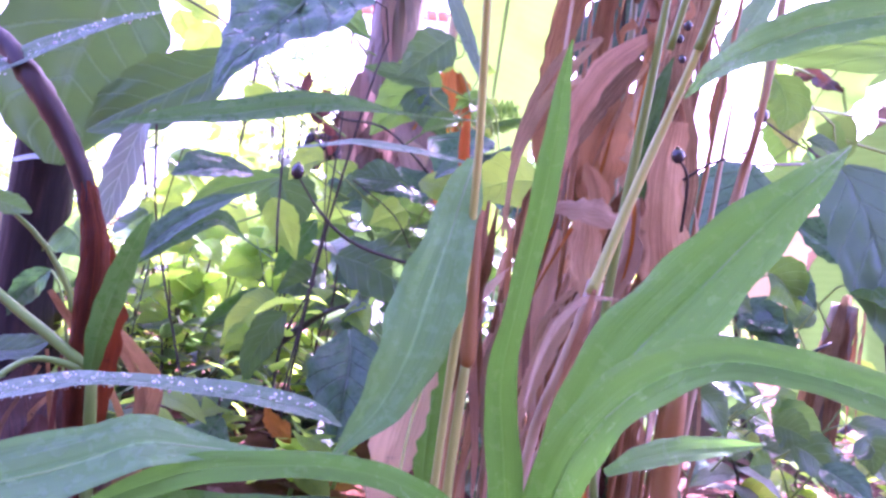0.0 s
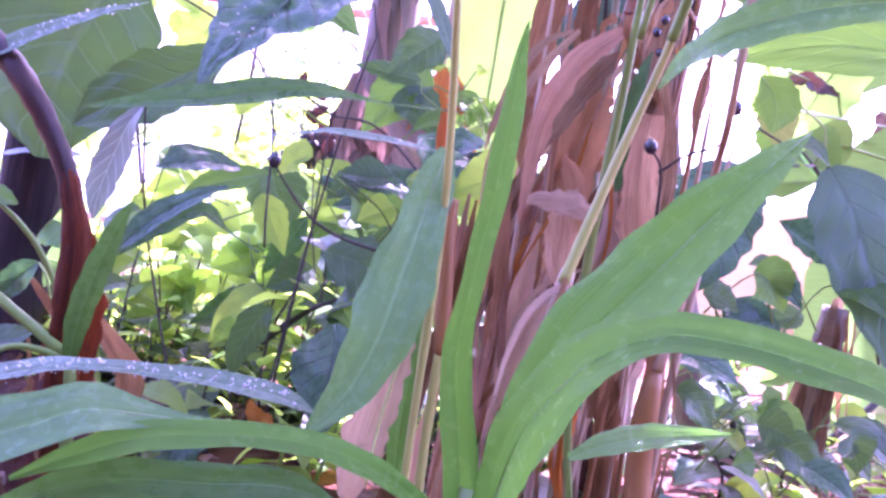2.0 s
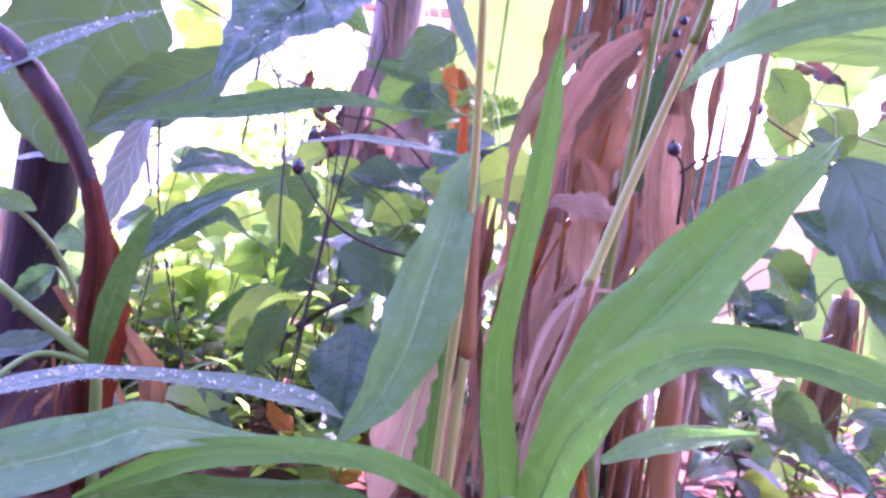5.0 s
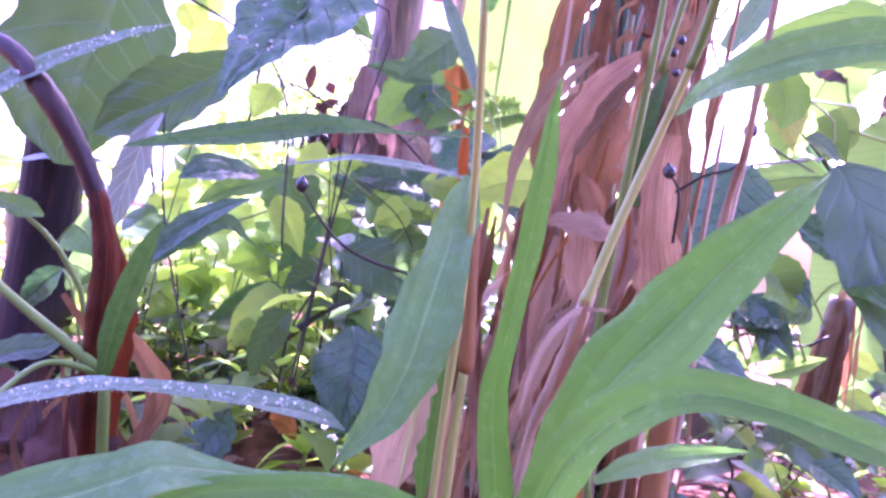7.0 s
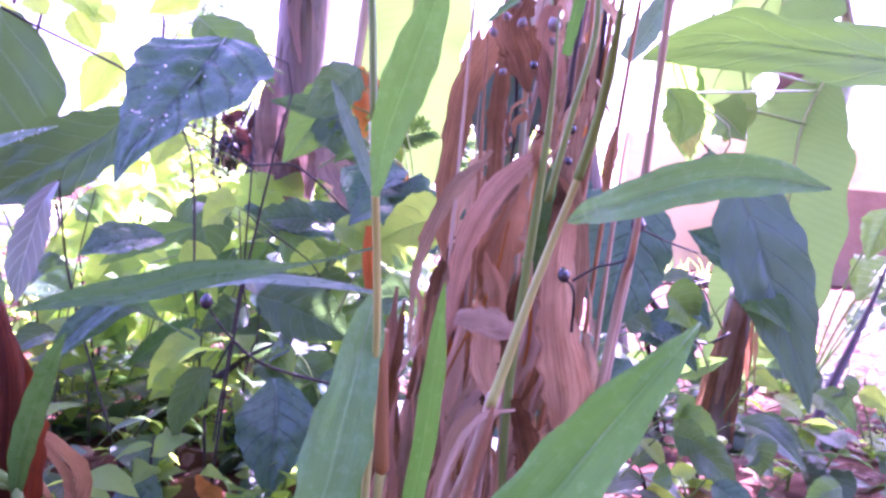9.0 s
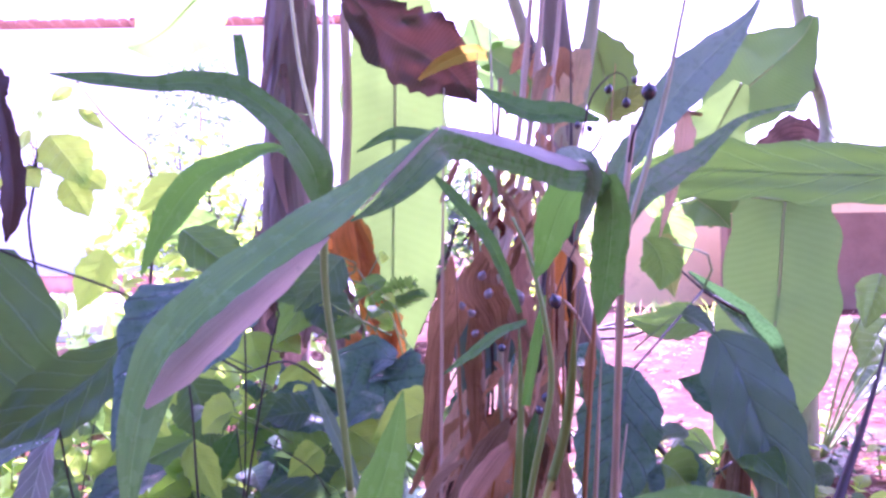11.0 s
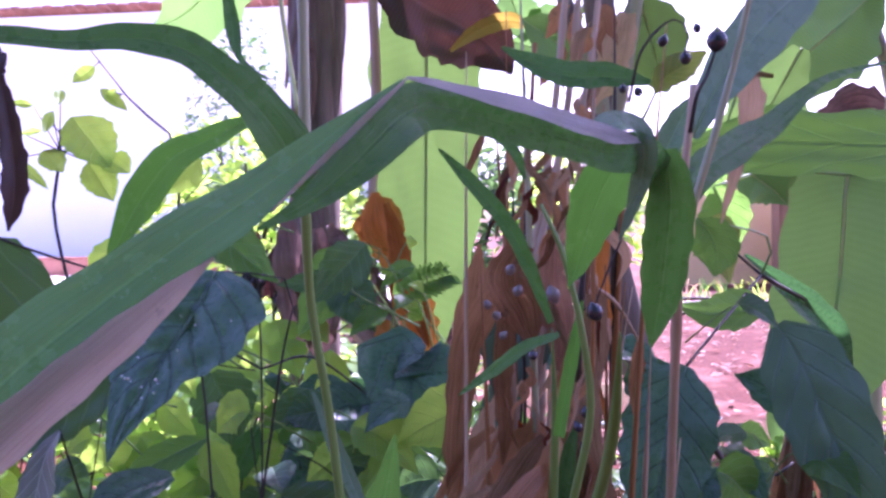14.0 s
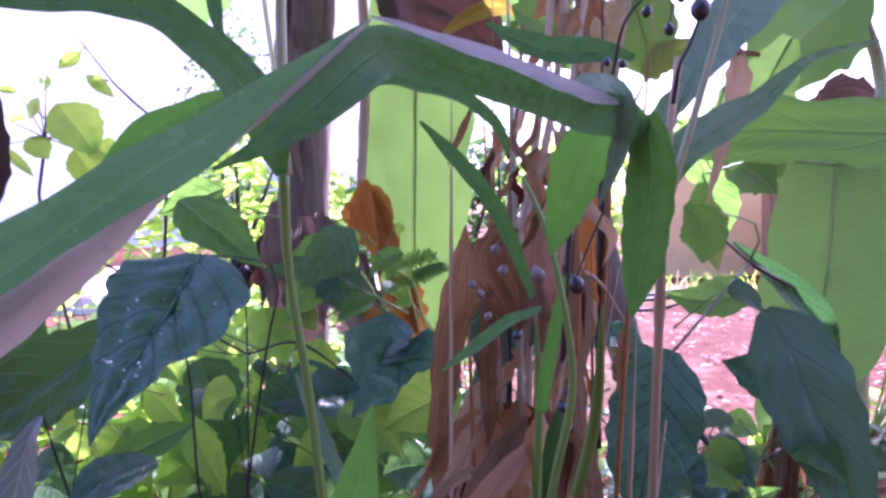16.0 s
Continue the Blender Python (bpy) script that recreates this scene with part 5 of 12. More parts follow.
darkp = thing("broadleaf_plant", (0.5, 1.2, 0), "shrub with long drooping dark green leaves", "shrub", "broadleaf shrubs")
stem(darkp, "twig", [(0.52, 1.3, -0.02, 0.006), (0.6815, 1.4052, 0.1001, 0.006), (0.6787, 1.4173, 0.2061, 0.005), (0.5954, 1.3143, 0.3276, 0.004), (0.3894, 1.0526, 0.4208, 0.003)], "stem")
leaf(darkp, "greyleaf", [(0.3351, 0.8531, 0.3783, 0.0184), (0.3485, 0.8438, 0.3551, 0.0739), (0.3597, 0.8239, 0.3189, 0.0897), (0.3721, 0.8039, 0.2703, 0.0862), (0.3861, 0.784, 0.2188, 0.0615), (0.3985, 0.7639, 0.165, 0.0239), (0.4038, 0.7536, 0.134, 0.0016)], (-0.37, -0.81, 0.45), "leaf", seed=81, fold=0.15, quilt=0.05, half=8, n=30)
leaf(darkp, "broad", [(0.388, 0.856, 0.287, 0.0029), (0.378, 0.862, 0.289, 0.0267), (0.36, 0.872, 0.292, 0.0467), (0.344, 0.879, 0.299, 0.0495), (0.323, 0.886, 0.309, 0.0359), (0.31, 0.886, 0.314, 0.015), (0.3, 0.886, 0.318, 0.001)], (-0.32, -0.88, 0.34), "leaf", seed=82, half=6)
leaf(darkp, "broadlit", [(0.363, 0.957, 0.382, 0.0032), (0.355, 0.963, 0.382, 0.0297), (0.343, 0.973, 0.381, 0.0518), (0.327, 0.984, 0.379, 0.0551), (0.304, 0.997, 0.375, 0.0402), (0.281, 1.009, 0.381, 0.0169), (0.266, 1.016, 0.385, 0.0011)], (-0.26, -0.86, 0.43), "leaf", seed=83, half=6)
leaf(darkp, "broad", [(0.214, 0.756, 0.351, 0.0144), (0.202, 0.745, 0.33, 0.0708), (0.188, 0.725, 0.289, 0.0852), (0.174, 0.704, 0.244, 0.0628), (0.165, 0.694, 0.211, 0.0027)], (-0.21, -0.91, 0.36), "leaf", seed=84, fold=0.15, half=8)
leaf(darkp, "yellow", [(0.305, 1.029, 0.49, 0.0034), (0.309, 1.023, 0.486, 0.0312), (0.316, 1.013, 0.479, 0.0533), (0.32, 1.006, 0.467, 0.0557), (0.323, 0.998, 0.449, 0.0398), (0.326, 0.993, 0.428, 0.0165), (0.328, 0.988, 0.414, 0.0011)], (-0.28, -0.95, 0.11), "leaf", "yellowing leaf with brown edges", seed=85, wave=0.12)
stem(darkp, "twig", [(0.3894, 1.0526, 0.4208, 0.002), (0.3054, 1.0287, 0.4915, 0.001)], "petiole")
stem(darkp, "twig", [(0.3626, 0.9568, 0.3822, 0.002), (0.3351, 0.8531, 0.3783, 0.002)], "petiole")
stem(darkp, "twig", [(0.6815, 1.4052, 0.1001, 0.003), (0.3882, 0.8556, 0.2868, 0.0015)], "petiole")
stem(darkp, "twig", [(0.3894, 1.0526, 0.4208, 0.002), (0.214, 0.7558, 0.3514, 0.0015)], "petiole")
stem(darkp, "redstem", [(0.5915, 1.1319, -0.0385, 0.01), (0.6616, 1.2036, 0.0647, 0.009), (0.7221, 1.255, 0.1448, 0.007), (0.7849, 1.3065, 0.2372, 0.004), (0.8285, 1.338, 0.3261, 0.0008)], "stem", "dark red woody stem")

back = thing("broadleaf_plant", (-0.72, 1.35, 0), "slender shrub with thin stems and small light green leaves", "shrub", "broadleaf shrubs")
stem(back, "twig", [(-0.66, 1.36, -0.02, 0.004), (-0.7658, 1.3311, 0.4768, 0.003), (-0.7676, 1.3338, 0.6114, 0.003), (-0.7558, 1.3358, 0.6732, 0.002), (-0.7909, 1.3345, 0.7155, 0.001)], "stem")
stem(back, "twig", [(-0.6, 1.36, -0.02, 0.004), (-0.5457, 1.3478, 0.6056, 0.003), (-0.6252, 1.3454, 0.7318, 0.002), (-0.7032, 1.3426, 0.8353, 0.001)], "stem")
stem(back, "twig", [(-0.7635, 1.3349, 0.6527, 0.0014), (-0.7393, 1.3377, 0.7141, 0.0008)], "petiole", n=6, sides=5)
leaf(back, "herb", [(-0.739, 1.338, 0.714, 0.0056), (-0.729, 1.335, 0.702, 0.0511), (-0.712, 1.331, 0.682, 0.0879), (-0.695, 1.326, 0.663, 0.0922), (-0.675, 1.32, 0.639, 0.066), (-0.662, 1.315, 0.625, 0.0274), (-0.654, 1.311, 0.616, 0.0018)], (0.48, -0.86, 0.17), "leaf", seed=86)
stem(back, "twig", [(-0.7635, 1.3349, 0.6527, 0.0014), (-0.6791, 1.34, 0.6401, 0.0008)], "petiole", n=6, sides=5)
leaf(back, "herb", [(-0.679, 1.34, 0.64, 0.0031), (-0.672, 1.337, 0.636, 0.0284), (-0.66, 1.333, 0.629, 0.0489), (-0.648, 1.328, 0.622, 0.0512), (-0.634, 1.322, 0.613, 0.0367), (-0.625, 1.317, 0.608, 0.0152), (-0.619, 1.313, 0.605, 0.001)], (0.46, -0.87, 0.2), "leaf", seed=87)
stem(back, "twig", [(-0.7635, 1.3349, 0.6527, 0.0014), (-0.7103, 1.3378, 0.6306, 0.0008)], "petiole", n=6, sides=5)
leaf(back, "herb", [(-0.71, 1.338, 0.631, 0.0037), (-0.703, 1.335, 0.621, 0.0341), (-0.691, 1.33, 0.606, 0.0586), (-0.68, 1.325, 0.591, 0.0615), (-0.666, 1.319, 0.573, 0.044), (-0.656, 1.314, 0.562, 0.0183), (-0.65, 1.31, 0.555, 0.0012)], (0.47, -0.85, 0.22), "leaf", seed=88)
stem(back, "twig", [(-0.7635, 1.3349, 0.6527, 0.0014), (-0.7924, 1.3331, 0.6534, 0.0008)], "petiole", n=6, sides=5)
leaf(back, "herb", [(-0.792, 1.333, 0.653, 0.0028), (-0.786, 1.33, 0.648, 0.0256), (-0.776, 1.326, 0.639, 0.044), (-0.766, 1.321, 0.63, 0.0461), (-0.754, 1.314, 0.619, 0.033), (-0.745, 1.309, 0.613, 0.0137), (-0.74, 1.305, 0.608, 0.0009)], (0.52, -0.83, 0.2), "leaf", seed=89)
stem(back, "twig", [(-0.6851, 1.3433, 0.8162, 0.0014), (-0.6957, 1.3424, 0.8061, 0.0008)], "petiole", n=6, sides=5)
leaf(back, "herb", [(-0.696, 1.342, 0.806, 0.0016), (-0.699, 1.339, 0.802, 0.0148), (-0.705, 1.333, 0.794, 0.0254), (-0.71, 1.328, 0.787, 0.0266), (-0.716, 1.32, 0.779, 0.0191), (-0.719, 1.314, 0.773, 0.0079), (-0.721, 1.31, 0.769, 0.0005)], (0.5, -0.86, 0.1), "leaf", seed=90)
stem(back, "twig", [(-0.6453, 1.3445, 0.753, 0.0014), (-0.6864, 1.3422, 0.7645, 0.0008)], "petiole", n=6, sides=5)
leaf(back, "herb", [(-0.686, 1.342, 0.764, 0.0015), (-0.679, 1.34, 0.759, 0.0136), (-0.666, 1.335, 0.749, 0.0234), (-0.653, 1.33, 0.739, 0.0246), (-0.638, 1.324, 0.728, 0.0176), (-0.628, 1.319, 0.721, 0.0073), (-0.621, 1.315, 0.716, 0.0005)], (0.46, -0.88, 0.12), "leaf", seed=91)
stem(back, "twig", [(-0.7635, 1.3349, 0.6527, 0.0014), (-0.811, 1.3336, 0.7367, 0.0008)], "petiole", n=6, sides=5)
leaf(back, "herb", [(-0.811, 1.334, 0.737, 0.001), (-0.814, 1.33, 0.737, 0.0091), (-0.819, 1.325, 0.737, 0.0156), (-0.824, 1.319, 0.737, 0.0164), (-0.829, 1.312, 0.737, 0.0117), (-0.831, 1.306, 0.737, 0.0049), (-0.832, 1.302, 0.737, 0.0003)], (0.55, -0.82, 0.13), "leaf", seed=92)
stem(back, "twig", [(-0.7635, 1.3349, 0.6527, 0.0014), (-0.7751, 1.3357, 0.7254, 0.0008)], "petiole", n=6, sides=5)
leaf(back, "herb", [(-0.775, 1.336, 0.725, 0.0012), (-0.775, 1.333, 0.72, 0.0114), (-0.776, 1.327, 0.711, 0.0195), (-0.776, 1.322, 0.702, 0.0205), (-0.775, 1.315, 0.691, 0.0147), (-0.774, 1.309, 0.684, 0.0061), (-0.773, 1.305, 0.68, 0.0004)], (0.53, -0.84, 0.15), "leaf", seed=93)
stem(back, "twig", [(-0.7635, 1.3349, 0.6527, 0.0014), (-0.8329, 1.3312, 0.6855, 0.0008)], "petiole", n=6, sides=5)
leaf(back, "herb", [(-0.833, 1.331, 0.686, 0.001), (-0.826, 1.329, 0.686, 0.0091), (-0.814, 1.324, 0.686, 0.0156), (-0.803, 1.32, 0.686, 0.0164), (-0.789, 1.314, 0.685, 0.0117), (-0.779, 1.308, 0.685, 0.0049), (-0.773, 1.305, 0.685, 0.0003)], (0.54, -0.83, 0.16), "leaf", seed=94)
stem(back, "twig", [(-0.7635, 1.3349, 0.6527, 0.0014), (-0.8444, 1.3295, 0.6393, 0.0008)], "petiole", n=6, sides=5)
leaf(back, "herb", [(-0.844, 1.329, 0.639, 0.0012), (-0.835, 1.327, 0.632, 0.0114), (-0.82, 1.323, 0.619, 0.0195), (-0.804, 1.318, 0.607, 0.0205), (-0.786, 1.312, 0.593, 0.0147), (-0.774, 1.307, 0.584, 0.0061), (-0.766, 1.303, 0.578, 0.0004)], (0.53, -0.82, 0.21), "leaf", seed=95)
stem(back, "twig", [(-0.7635, 1.3349, 0.6527, 0.0014), (-0.7586, 1.3376, 0.7664, 0.0008)], "petiole", n=6, sides=5)
leaf(back, "herb", [(-0.759, 1.338, 0.766, 0.0012), (-0.758, 1.335, 0.762, 0.0114), (-0.756, 1.329, 0.755, 0.0195), (-0.754, 1.324, 0.747, 0.0205), (-0.751, 1.317, 0.739, 0.0147), (-0.749, 1.311, 0.733, 0.0061), (-0.747, 1.308, 0.73, 0.0004)], (0.52, -0.85, 0.12), "leaf", seed=96)
stem(back, "twig", [(-0.6453, 1.3445, 0.753, 0.0014), (-0.6765, 1.3423, 0.7435, 0.0008)], "petiole", n=6, sides=5)
leaf(back, "herb", [(-0.677, 1.342, 0.744, 0.001), (-0.672, 1.34, 0.745, 0.0091), (-0.665, 1.335, 0.748, 0.0156), (-0.658, 1.33, 0.751, 0.0164), (-0.65, 1.324, 0.755, 0.0117), (-0.644, 1.319, 0.756, 0.0049), (-0.64, 1.315, 0.757, 0.0003)], (0.47, -0.88, 0.12), "leaf", seed=97)

# ---- banana plants ----

stump = thing("banana_plant", (-0.55, 0.79, 0), "banana plant with dark purple stem and a dry red stalk", "banana plant", "banana plants")
stem(stump, "pseudostem", [(-0.5406, 0.7873, -0.05, 0.05), (-0.5456, 0.7873, 0.06, 0.042), (-0.5506, 0.7873, 0.15, 0.036), (-0.5506, 0.7873, 0.2596, 0.034), (-0.5456, 0.7873, 0.55, 0.033), (-0.5406, 0.7973, 1, 0.03), (-0.5406, 0.8073, 1.3, 0.028)], "pseudostem", rough=0.05, n=40, sides=20, seed=3)
stem(stump, "redstem", [(-0.4037, 0.4693, 0.3351, 0.006), (-0.3683, 0.4639, 0.3189, 0.007), (-0.3341, 0.4589, 0.2896, 0.008), (-0.3119, 0.4625, 0.2599, 0.0073), (-0.2977, 0.4651, 0.2349, 0.0069), (-0.2907, 0.4667, 0.2127, 0.0061)], "dry_stalk", "dark purple dried leaf stalk", rough=0.1, n=30, sides=14)
stem(stump, "red", [(-0.2953, 0.4655, 0.2314, 0.0061), (-0.2849, 0.4679, 0.1981, 0.008), (-0.282, 0.4695, 0.1637, 0.0096), (-0.2834, 0.4709, 0.121, 0.0088), (-0.2834, 0.4724, 0.0823, 0.0073), (-0.2834, 0.4851, 0.0097, 0.007), (-0.284, 0.4974, -0.0537, 0.0072)], "dry_stalk", "dark red dried leaf stalk", rough=0.12, n=40, sides=16)
leaf(stump, "red", [(-0.2838, 0.4781, 0.199, 0.0039), (-0.2749, 0.4802, 0.1687, 0.0133), (-0.2703, 0.4822, 0.1299, 0.0156), (-0.2718, 0.4835, 0.0903, 0.0117), (-0.2695, 0.4849, 0.0591, 0.0031)], (0.5, -0.86, 0.13), "leaf", seed=98, fold=0.5, wave=0.1)
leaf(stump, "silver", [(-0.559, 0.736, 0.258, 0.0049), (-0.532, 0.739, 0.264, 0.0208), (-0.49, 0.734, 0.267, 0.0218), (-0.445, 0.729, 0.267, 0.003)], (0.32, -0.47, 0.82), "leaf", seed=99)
stem(stump, "straw", [(-0.5925, 0.7844, 0.2107, 0.0098), (-0.5808, 0.7888, 0.127, 0.0098), (-0.5764, 0.8028, 0.0346, 0.0112), (-0.5566, 0.8342, -0.2096, 0.0115)], "dry_stalk", rough=0.1)
leaf(stump, "broadlit", [(-0.449, 0.569, 0.216, 0.0143), (-0.424, 0.572, 0.21, 0.0209), (-0.407, 0.574, 0.206, 0.0029)], (0.54, -0.72, 0.44), "leaf", seed=100)
stem(stump, "greenstalk", [(-0.4234, 0.5725, 0.2056, 0.0019), (-0.4034, 0.5856, 0.1851, 0.0024), (-0.389, 0.5984, 0.1581, 0.0027), (-0.3792, 0.6112, 0.1144, 0.0027), (-0.3702, 0.671, -0.1143, 0.0032)], "petiole")
leaf(stump, "broad", [(-0.447, 0.672, 0.154, 0.0017), (-0.452, 0.672, 0.15, 0.0152), (-0.459, 0.671, 0.143, 0.0262), (-0.467, 0.671, 0.134, 0.0276), (-0.476, 0.67, 0.121, 0.0199), (-0.481, 0.67, 0.111, 0.0083), (-0.484, 0.67, 0.104, 0.0006)], (0.5, -0.7, 0.51), "leaf", seed=101)
stem(stump, "greenstalk", [(-0.4472, 0.6724, 0.1537, 0.0011), (-0.4314, 0.6754, 0.1198, 0.0014), (-0.3996, 0.7065, -0.0765, 0.0017)], "petiole")
leaf(stump, "herbshade", [(-0.429, 0.556, 0.082, 0.0184), (-0.403, 0.559, 0.093, 0.0276), (-0.381, 0.561, 0.098, 0.023), (-0.36, 0.563, 0.111, 0.0023)], (0.41, -0.59, 0.7), "leaf", seed=102)
leaf(stump, "drybrown", [(-0.3293, 0.5, 0.0985, 0.004), (-0.3409, 0.4808, 0.048, 0.0065), (-0.3039, 0.4608, 0.0171, 0.0125), (-0.2855, 0.4508, 0.008, 0.002)], (-0.38, -1, 0.4), "dry_sheath", seed=103, fold=.4, wave=.05, n=12, half=3)
leaf(stump, "drybrown", [(-0.3063, 0.5, 0.1322, 0.004), (-0.3016, 0.5563, 0.0716, 0.0064), (-0.2645, 0.5363, 0.0256, 0.0087), (-0.246, 0.5263, 0.008, 0.002)], (-0.29, -1, 0.4), "dry_sheath", seed=104, fold=.4, wave=.05, n=12, half=3)
leaf(stump, "drybrown", [(-0.3087, 0.5, 0.154, 0.004), (-0.2651, 0.55, 0.0868, 0.014), (-0.2815, 0.53, 0.031, 0.0105), (-0.2897, 0.52, 0.008, 0.002)], (0.03, -1, 0.4), "dry_sheath", seed=105, fold=.4, wave=.05, n=12, half=3)
leaf(stump, "drybrown", [(-0.2967, 0.5, 0.1015, 0.004), (-0.2914, 0.5286, 0.05, 0.0067), (-0.2492, 0.5086, 0.0179, 0.0128), (-0.228, 0.4986, 0.008, 0.002)], (0.17, -1, 0.4), "dry_sheath", seed=106, fold=.4, wave=.05, n=12, half=3)
leaf(stump, "drybrown", [(-0.3083, 0.5, 0.0902, 0.004), (-0.3647, 0.5499, 0.0421, 0.0066), (-0.3178, 0.5299, 0.0151, 0.0072), (-0.2944, 0.5199, 0.008, 0.002)], (-0.04, -1, 0.4), "dry_sheath", seed=107, fold=.4, wave=.05, n=12, half=3)
leaf(stump, "drybrown", [(-0.3266, 0.5, 0.1112, 0.004), (-0.3133, 0.5004, 0.0569, 0.0076), (-0.2835, 0.4804, 0.0203, 0.0103), (-0.2686, 0.4704, 0.008, 0.002)], (-0.38, -1, 0.4), "dry_sheath", seed=108, fold=.4, wave=.05, n=12, half=3)
leaf(stump, "drybrown", [(-0.2999, 0.5, 0.1502, 0.004), (-0.2728, 0.5383, 0.0842, 0.008), (-0.2678, 0.5183, 0.0301, 0.0107), (-0.2652, 0.5083, 0.008, 0.002)], (0.32, -1, 0.4), "dry_sheath", seed=109, fold=.4, wave=.05, n=12, half=3)
leaf(stump, "drybrown", [(-0.3318, 0.5, 0.1532, 0.004), (-0.3025, 0.5384, 0.0863, 0.013), (-0.3086, 0.5184, 0.0308, 0.0068), (-0.3116, 0.5084, 0.008, 0.002)], (0.36, -1, 0.4), "dry_sheath", seed=110, fold=.4, wave=.05, n=12, half=3)
leaf(stump, "red", [(-0.3141, 0.5, 0.109, 0.004), (-0.297, 0.4739, 0.0553, 0.0061), (-0.2703, 0.4539, 0.0198, 0.0119), (-0.2569, 0.4439, 0.008, 0.002)], (-0.41, -1, 0.4), "dry_sheath", seed=111, fold=.4, wave=.05, n=12, half=3)

banc = thing("banana_plant", (-0.2, 1.42, 0), "banana plant with a grey dry stem and hanging sunlit leaves", "banana plant", "banana plants")
stem(banc, "trunk", [(-0.2979, 1.2985, -0.12, 0.050), (-0.2885, 1.3071, 0.2757, 0.044), (-0.2885, 1.3313, 0.4748, 0.043), (-0.2878, 1.3562, 0.7007, 0.047), (-0.2875, 1.3807, 0.9124, 0.048), (-0.2837, 1.428, 1.2468, 0.044)], "pseudostem", rough=0.06, n=30, sides=18)
leaf(banc, "bananalit", [(-0.084, 1.398, 1.136, 0.0625), (-0.087, 1.382, 0.842, 0.1862), (-0.087, 1.359, 0.694, 0.1988), (-0.089, 1.335, 0.54, 0.1908), (-0.088, 1.313, 0.41, 0.1483), (-0.077, 1.301, 0.322, 0.0687), (-0.064, 1.291, 0.279, 0.0049)], (0.09, -0.98, -0.15), "leaf", "sunlit yellow green banana leaf", seed=112, fold=0.12, wave=0.05, half=8, n=60)
leaf(banc, "deadban", [(-0.16, 1.229, 0.941, 0.0368), (-0.089, 1.232, 0.866, 0.1196), (-0.025, 1.235, 0.827, 0.138), (0.029, 1.238, 0.789, 0.092), (0.064, 1.239, 0.742, 0.0055)], (0.05, -1, -0.08), "leaf", "withered brown banana leaf with a yellow streak", seed=113, fold=0.1, wave=0.1, half=7)
leaf(banc, "streak", [(-0.034, 1.214, 0.778, 0.0054), (0.007, 1.217, 0.807, 0.0235), (0.057, 1.22, 0.824, 0.0271), (0.097, 1.223, 0.814, 0.0072)], (-0.02, -1, -0.08), "leaf", seed=114)
leaf(banc, "orange", [(-0.169, 1.271, 0.558, 0.0134), (-0.161, 1.24, 0.5, 0.0561), (-0.127, 1.22, 0.435, 0.046), (-0.103, 1.201, 0.371, 0.0579), (-0.085, 1.191, 0.327, 0.0359), (-0.065, 1.182, 0.304, 0.0036)], (0.12, -0.98, 0.18), "leaf", seed=115, fold=0.3, wave=0.15, ragged=0.12)
leaf(banc, "orange", [(-0.146, 1.231, 0.537, 0.0093), (-0.125, 1.211, 0.471, 0.031), (-0.116, 1.201, 0.408, 0.0416), (-0.091, 1.191, 0.359, 0.0359), (-0.076, 1.181, 0.31, 0.0036)], (0.12, -0.93, 0.34), "leaf", seed=116, fold=0.6, wave=0.3, ragged=0.12)
leaf(banc, "orange", [(-0.172, 1.218, 0.473, 0.0074), (-0.188, 1.206, 0.427, 0.0365), (-0.171, 1.197, 0.382, 0.0398), (-0.138, 1.188, 0.337, 0.0054)], (0.17, -0.98, 0.08), "leaf", seed=117, fold=0.5, wave=0.3)
leaf(banc, "pink", [(-0.202, 1.175, 0.403, 0.0089), (-0.181, 1.176, 0.366, 0.0533), (-0.167, 1.166, 0.332, 0.0441), (-0.154, 1.166, 0.305, 0.0044)], (0.17, -0.96, 0.22), "leaf", seed=118, fold=0.3, wave=0.15)
stem(banc, "straw", [(-0.1773, 1.3283, 0.9503, 0.008), (-0.1725, 1.3242, 0.741, 0.009), (-0.1784, 1.3002, 0.5703, 0.0078), (-0.184, 1.2878, 0.4724, 0.0049)], "dry_stalk")
leaf(banc, "banana", [(-0.431, 1.618, 1.188, 0.049), (-0.581, 1.707, 1.105, 0.1694), (-0.668, 1.75, 1.045, 0.1744), (-0.744, 1.795, 1.022, 0.0828), (-0.793, 1.792, 1.009, 0.0069)], (0.37, -0.91, -0.2), "leaf", seed=119, half=6)
leaf(banc, "trunk", [(-0.29, 1.319, 0.834, 0.012), (-0.297, 1.296, 0.711, 0.0294), (-0.281, 1.294, 0.563, 0.0255), (-0.264, 1.293, 0.474, 0.0039)], (0.24, -0.97, -0.07), "dry_sheath", seed=120, fold=0.4, wave=0.2)
stem(banc, "greenstalk", [(-0.2837, 1.428, 1.2468, 0.02), (-0.1728, 1.4154, 1.2647, 0.012), (-0.0845, 1.3981, 1.1259, 0.008)], "petiole")
# Overhead crown out of view, its leaves added to shade the plants below.
leaf(banc, "banana", [(-0.2837, 1.428, 1.2468, 0.03), (-0.3137, 1.0844, 1.5668, 0.26), (-0.3488, 0.6834, 1.6468, 0.32), (-0.3839, 0.2824, 1.5268, 0.22), (-0.4039, 0.0533, 1.3668, 0.004)], (0, 0.05, 1), "leaf", seed=121, half=6, n=24, fold=-.15)
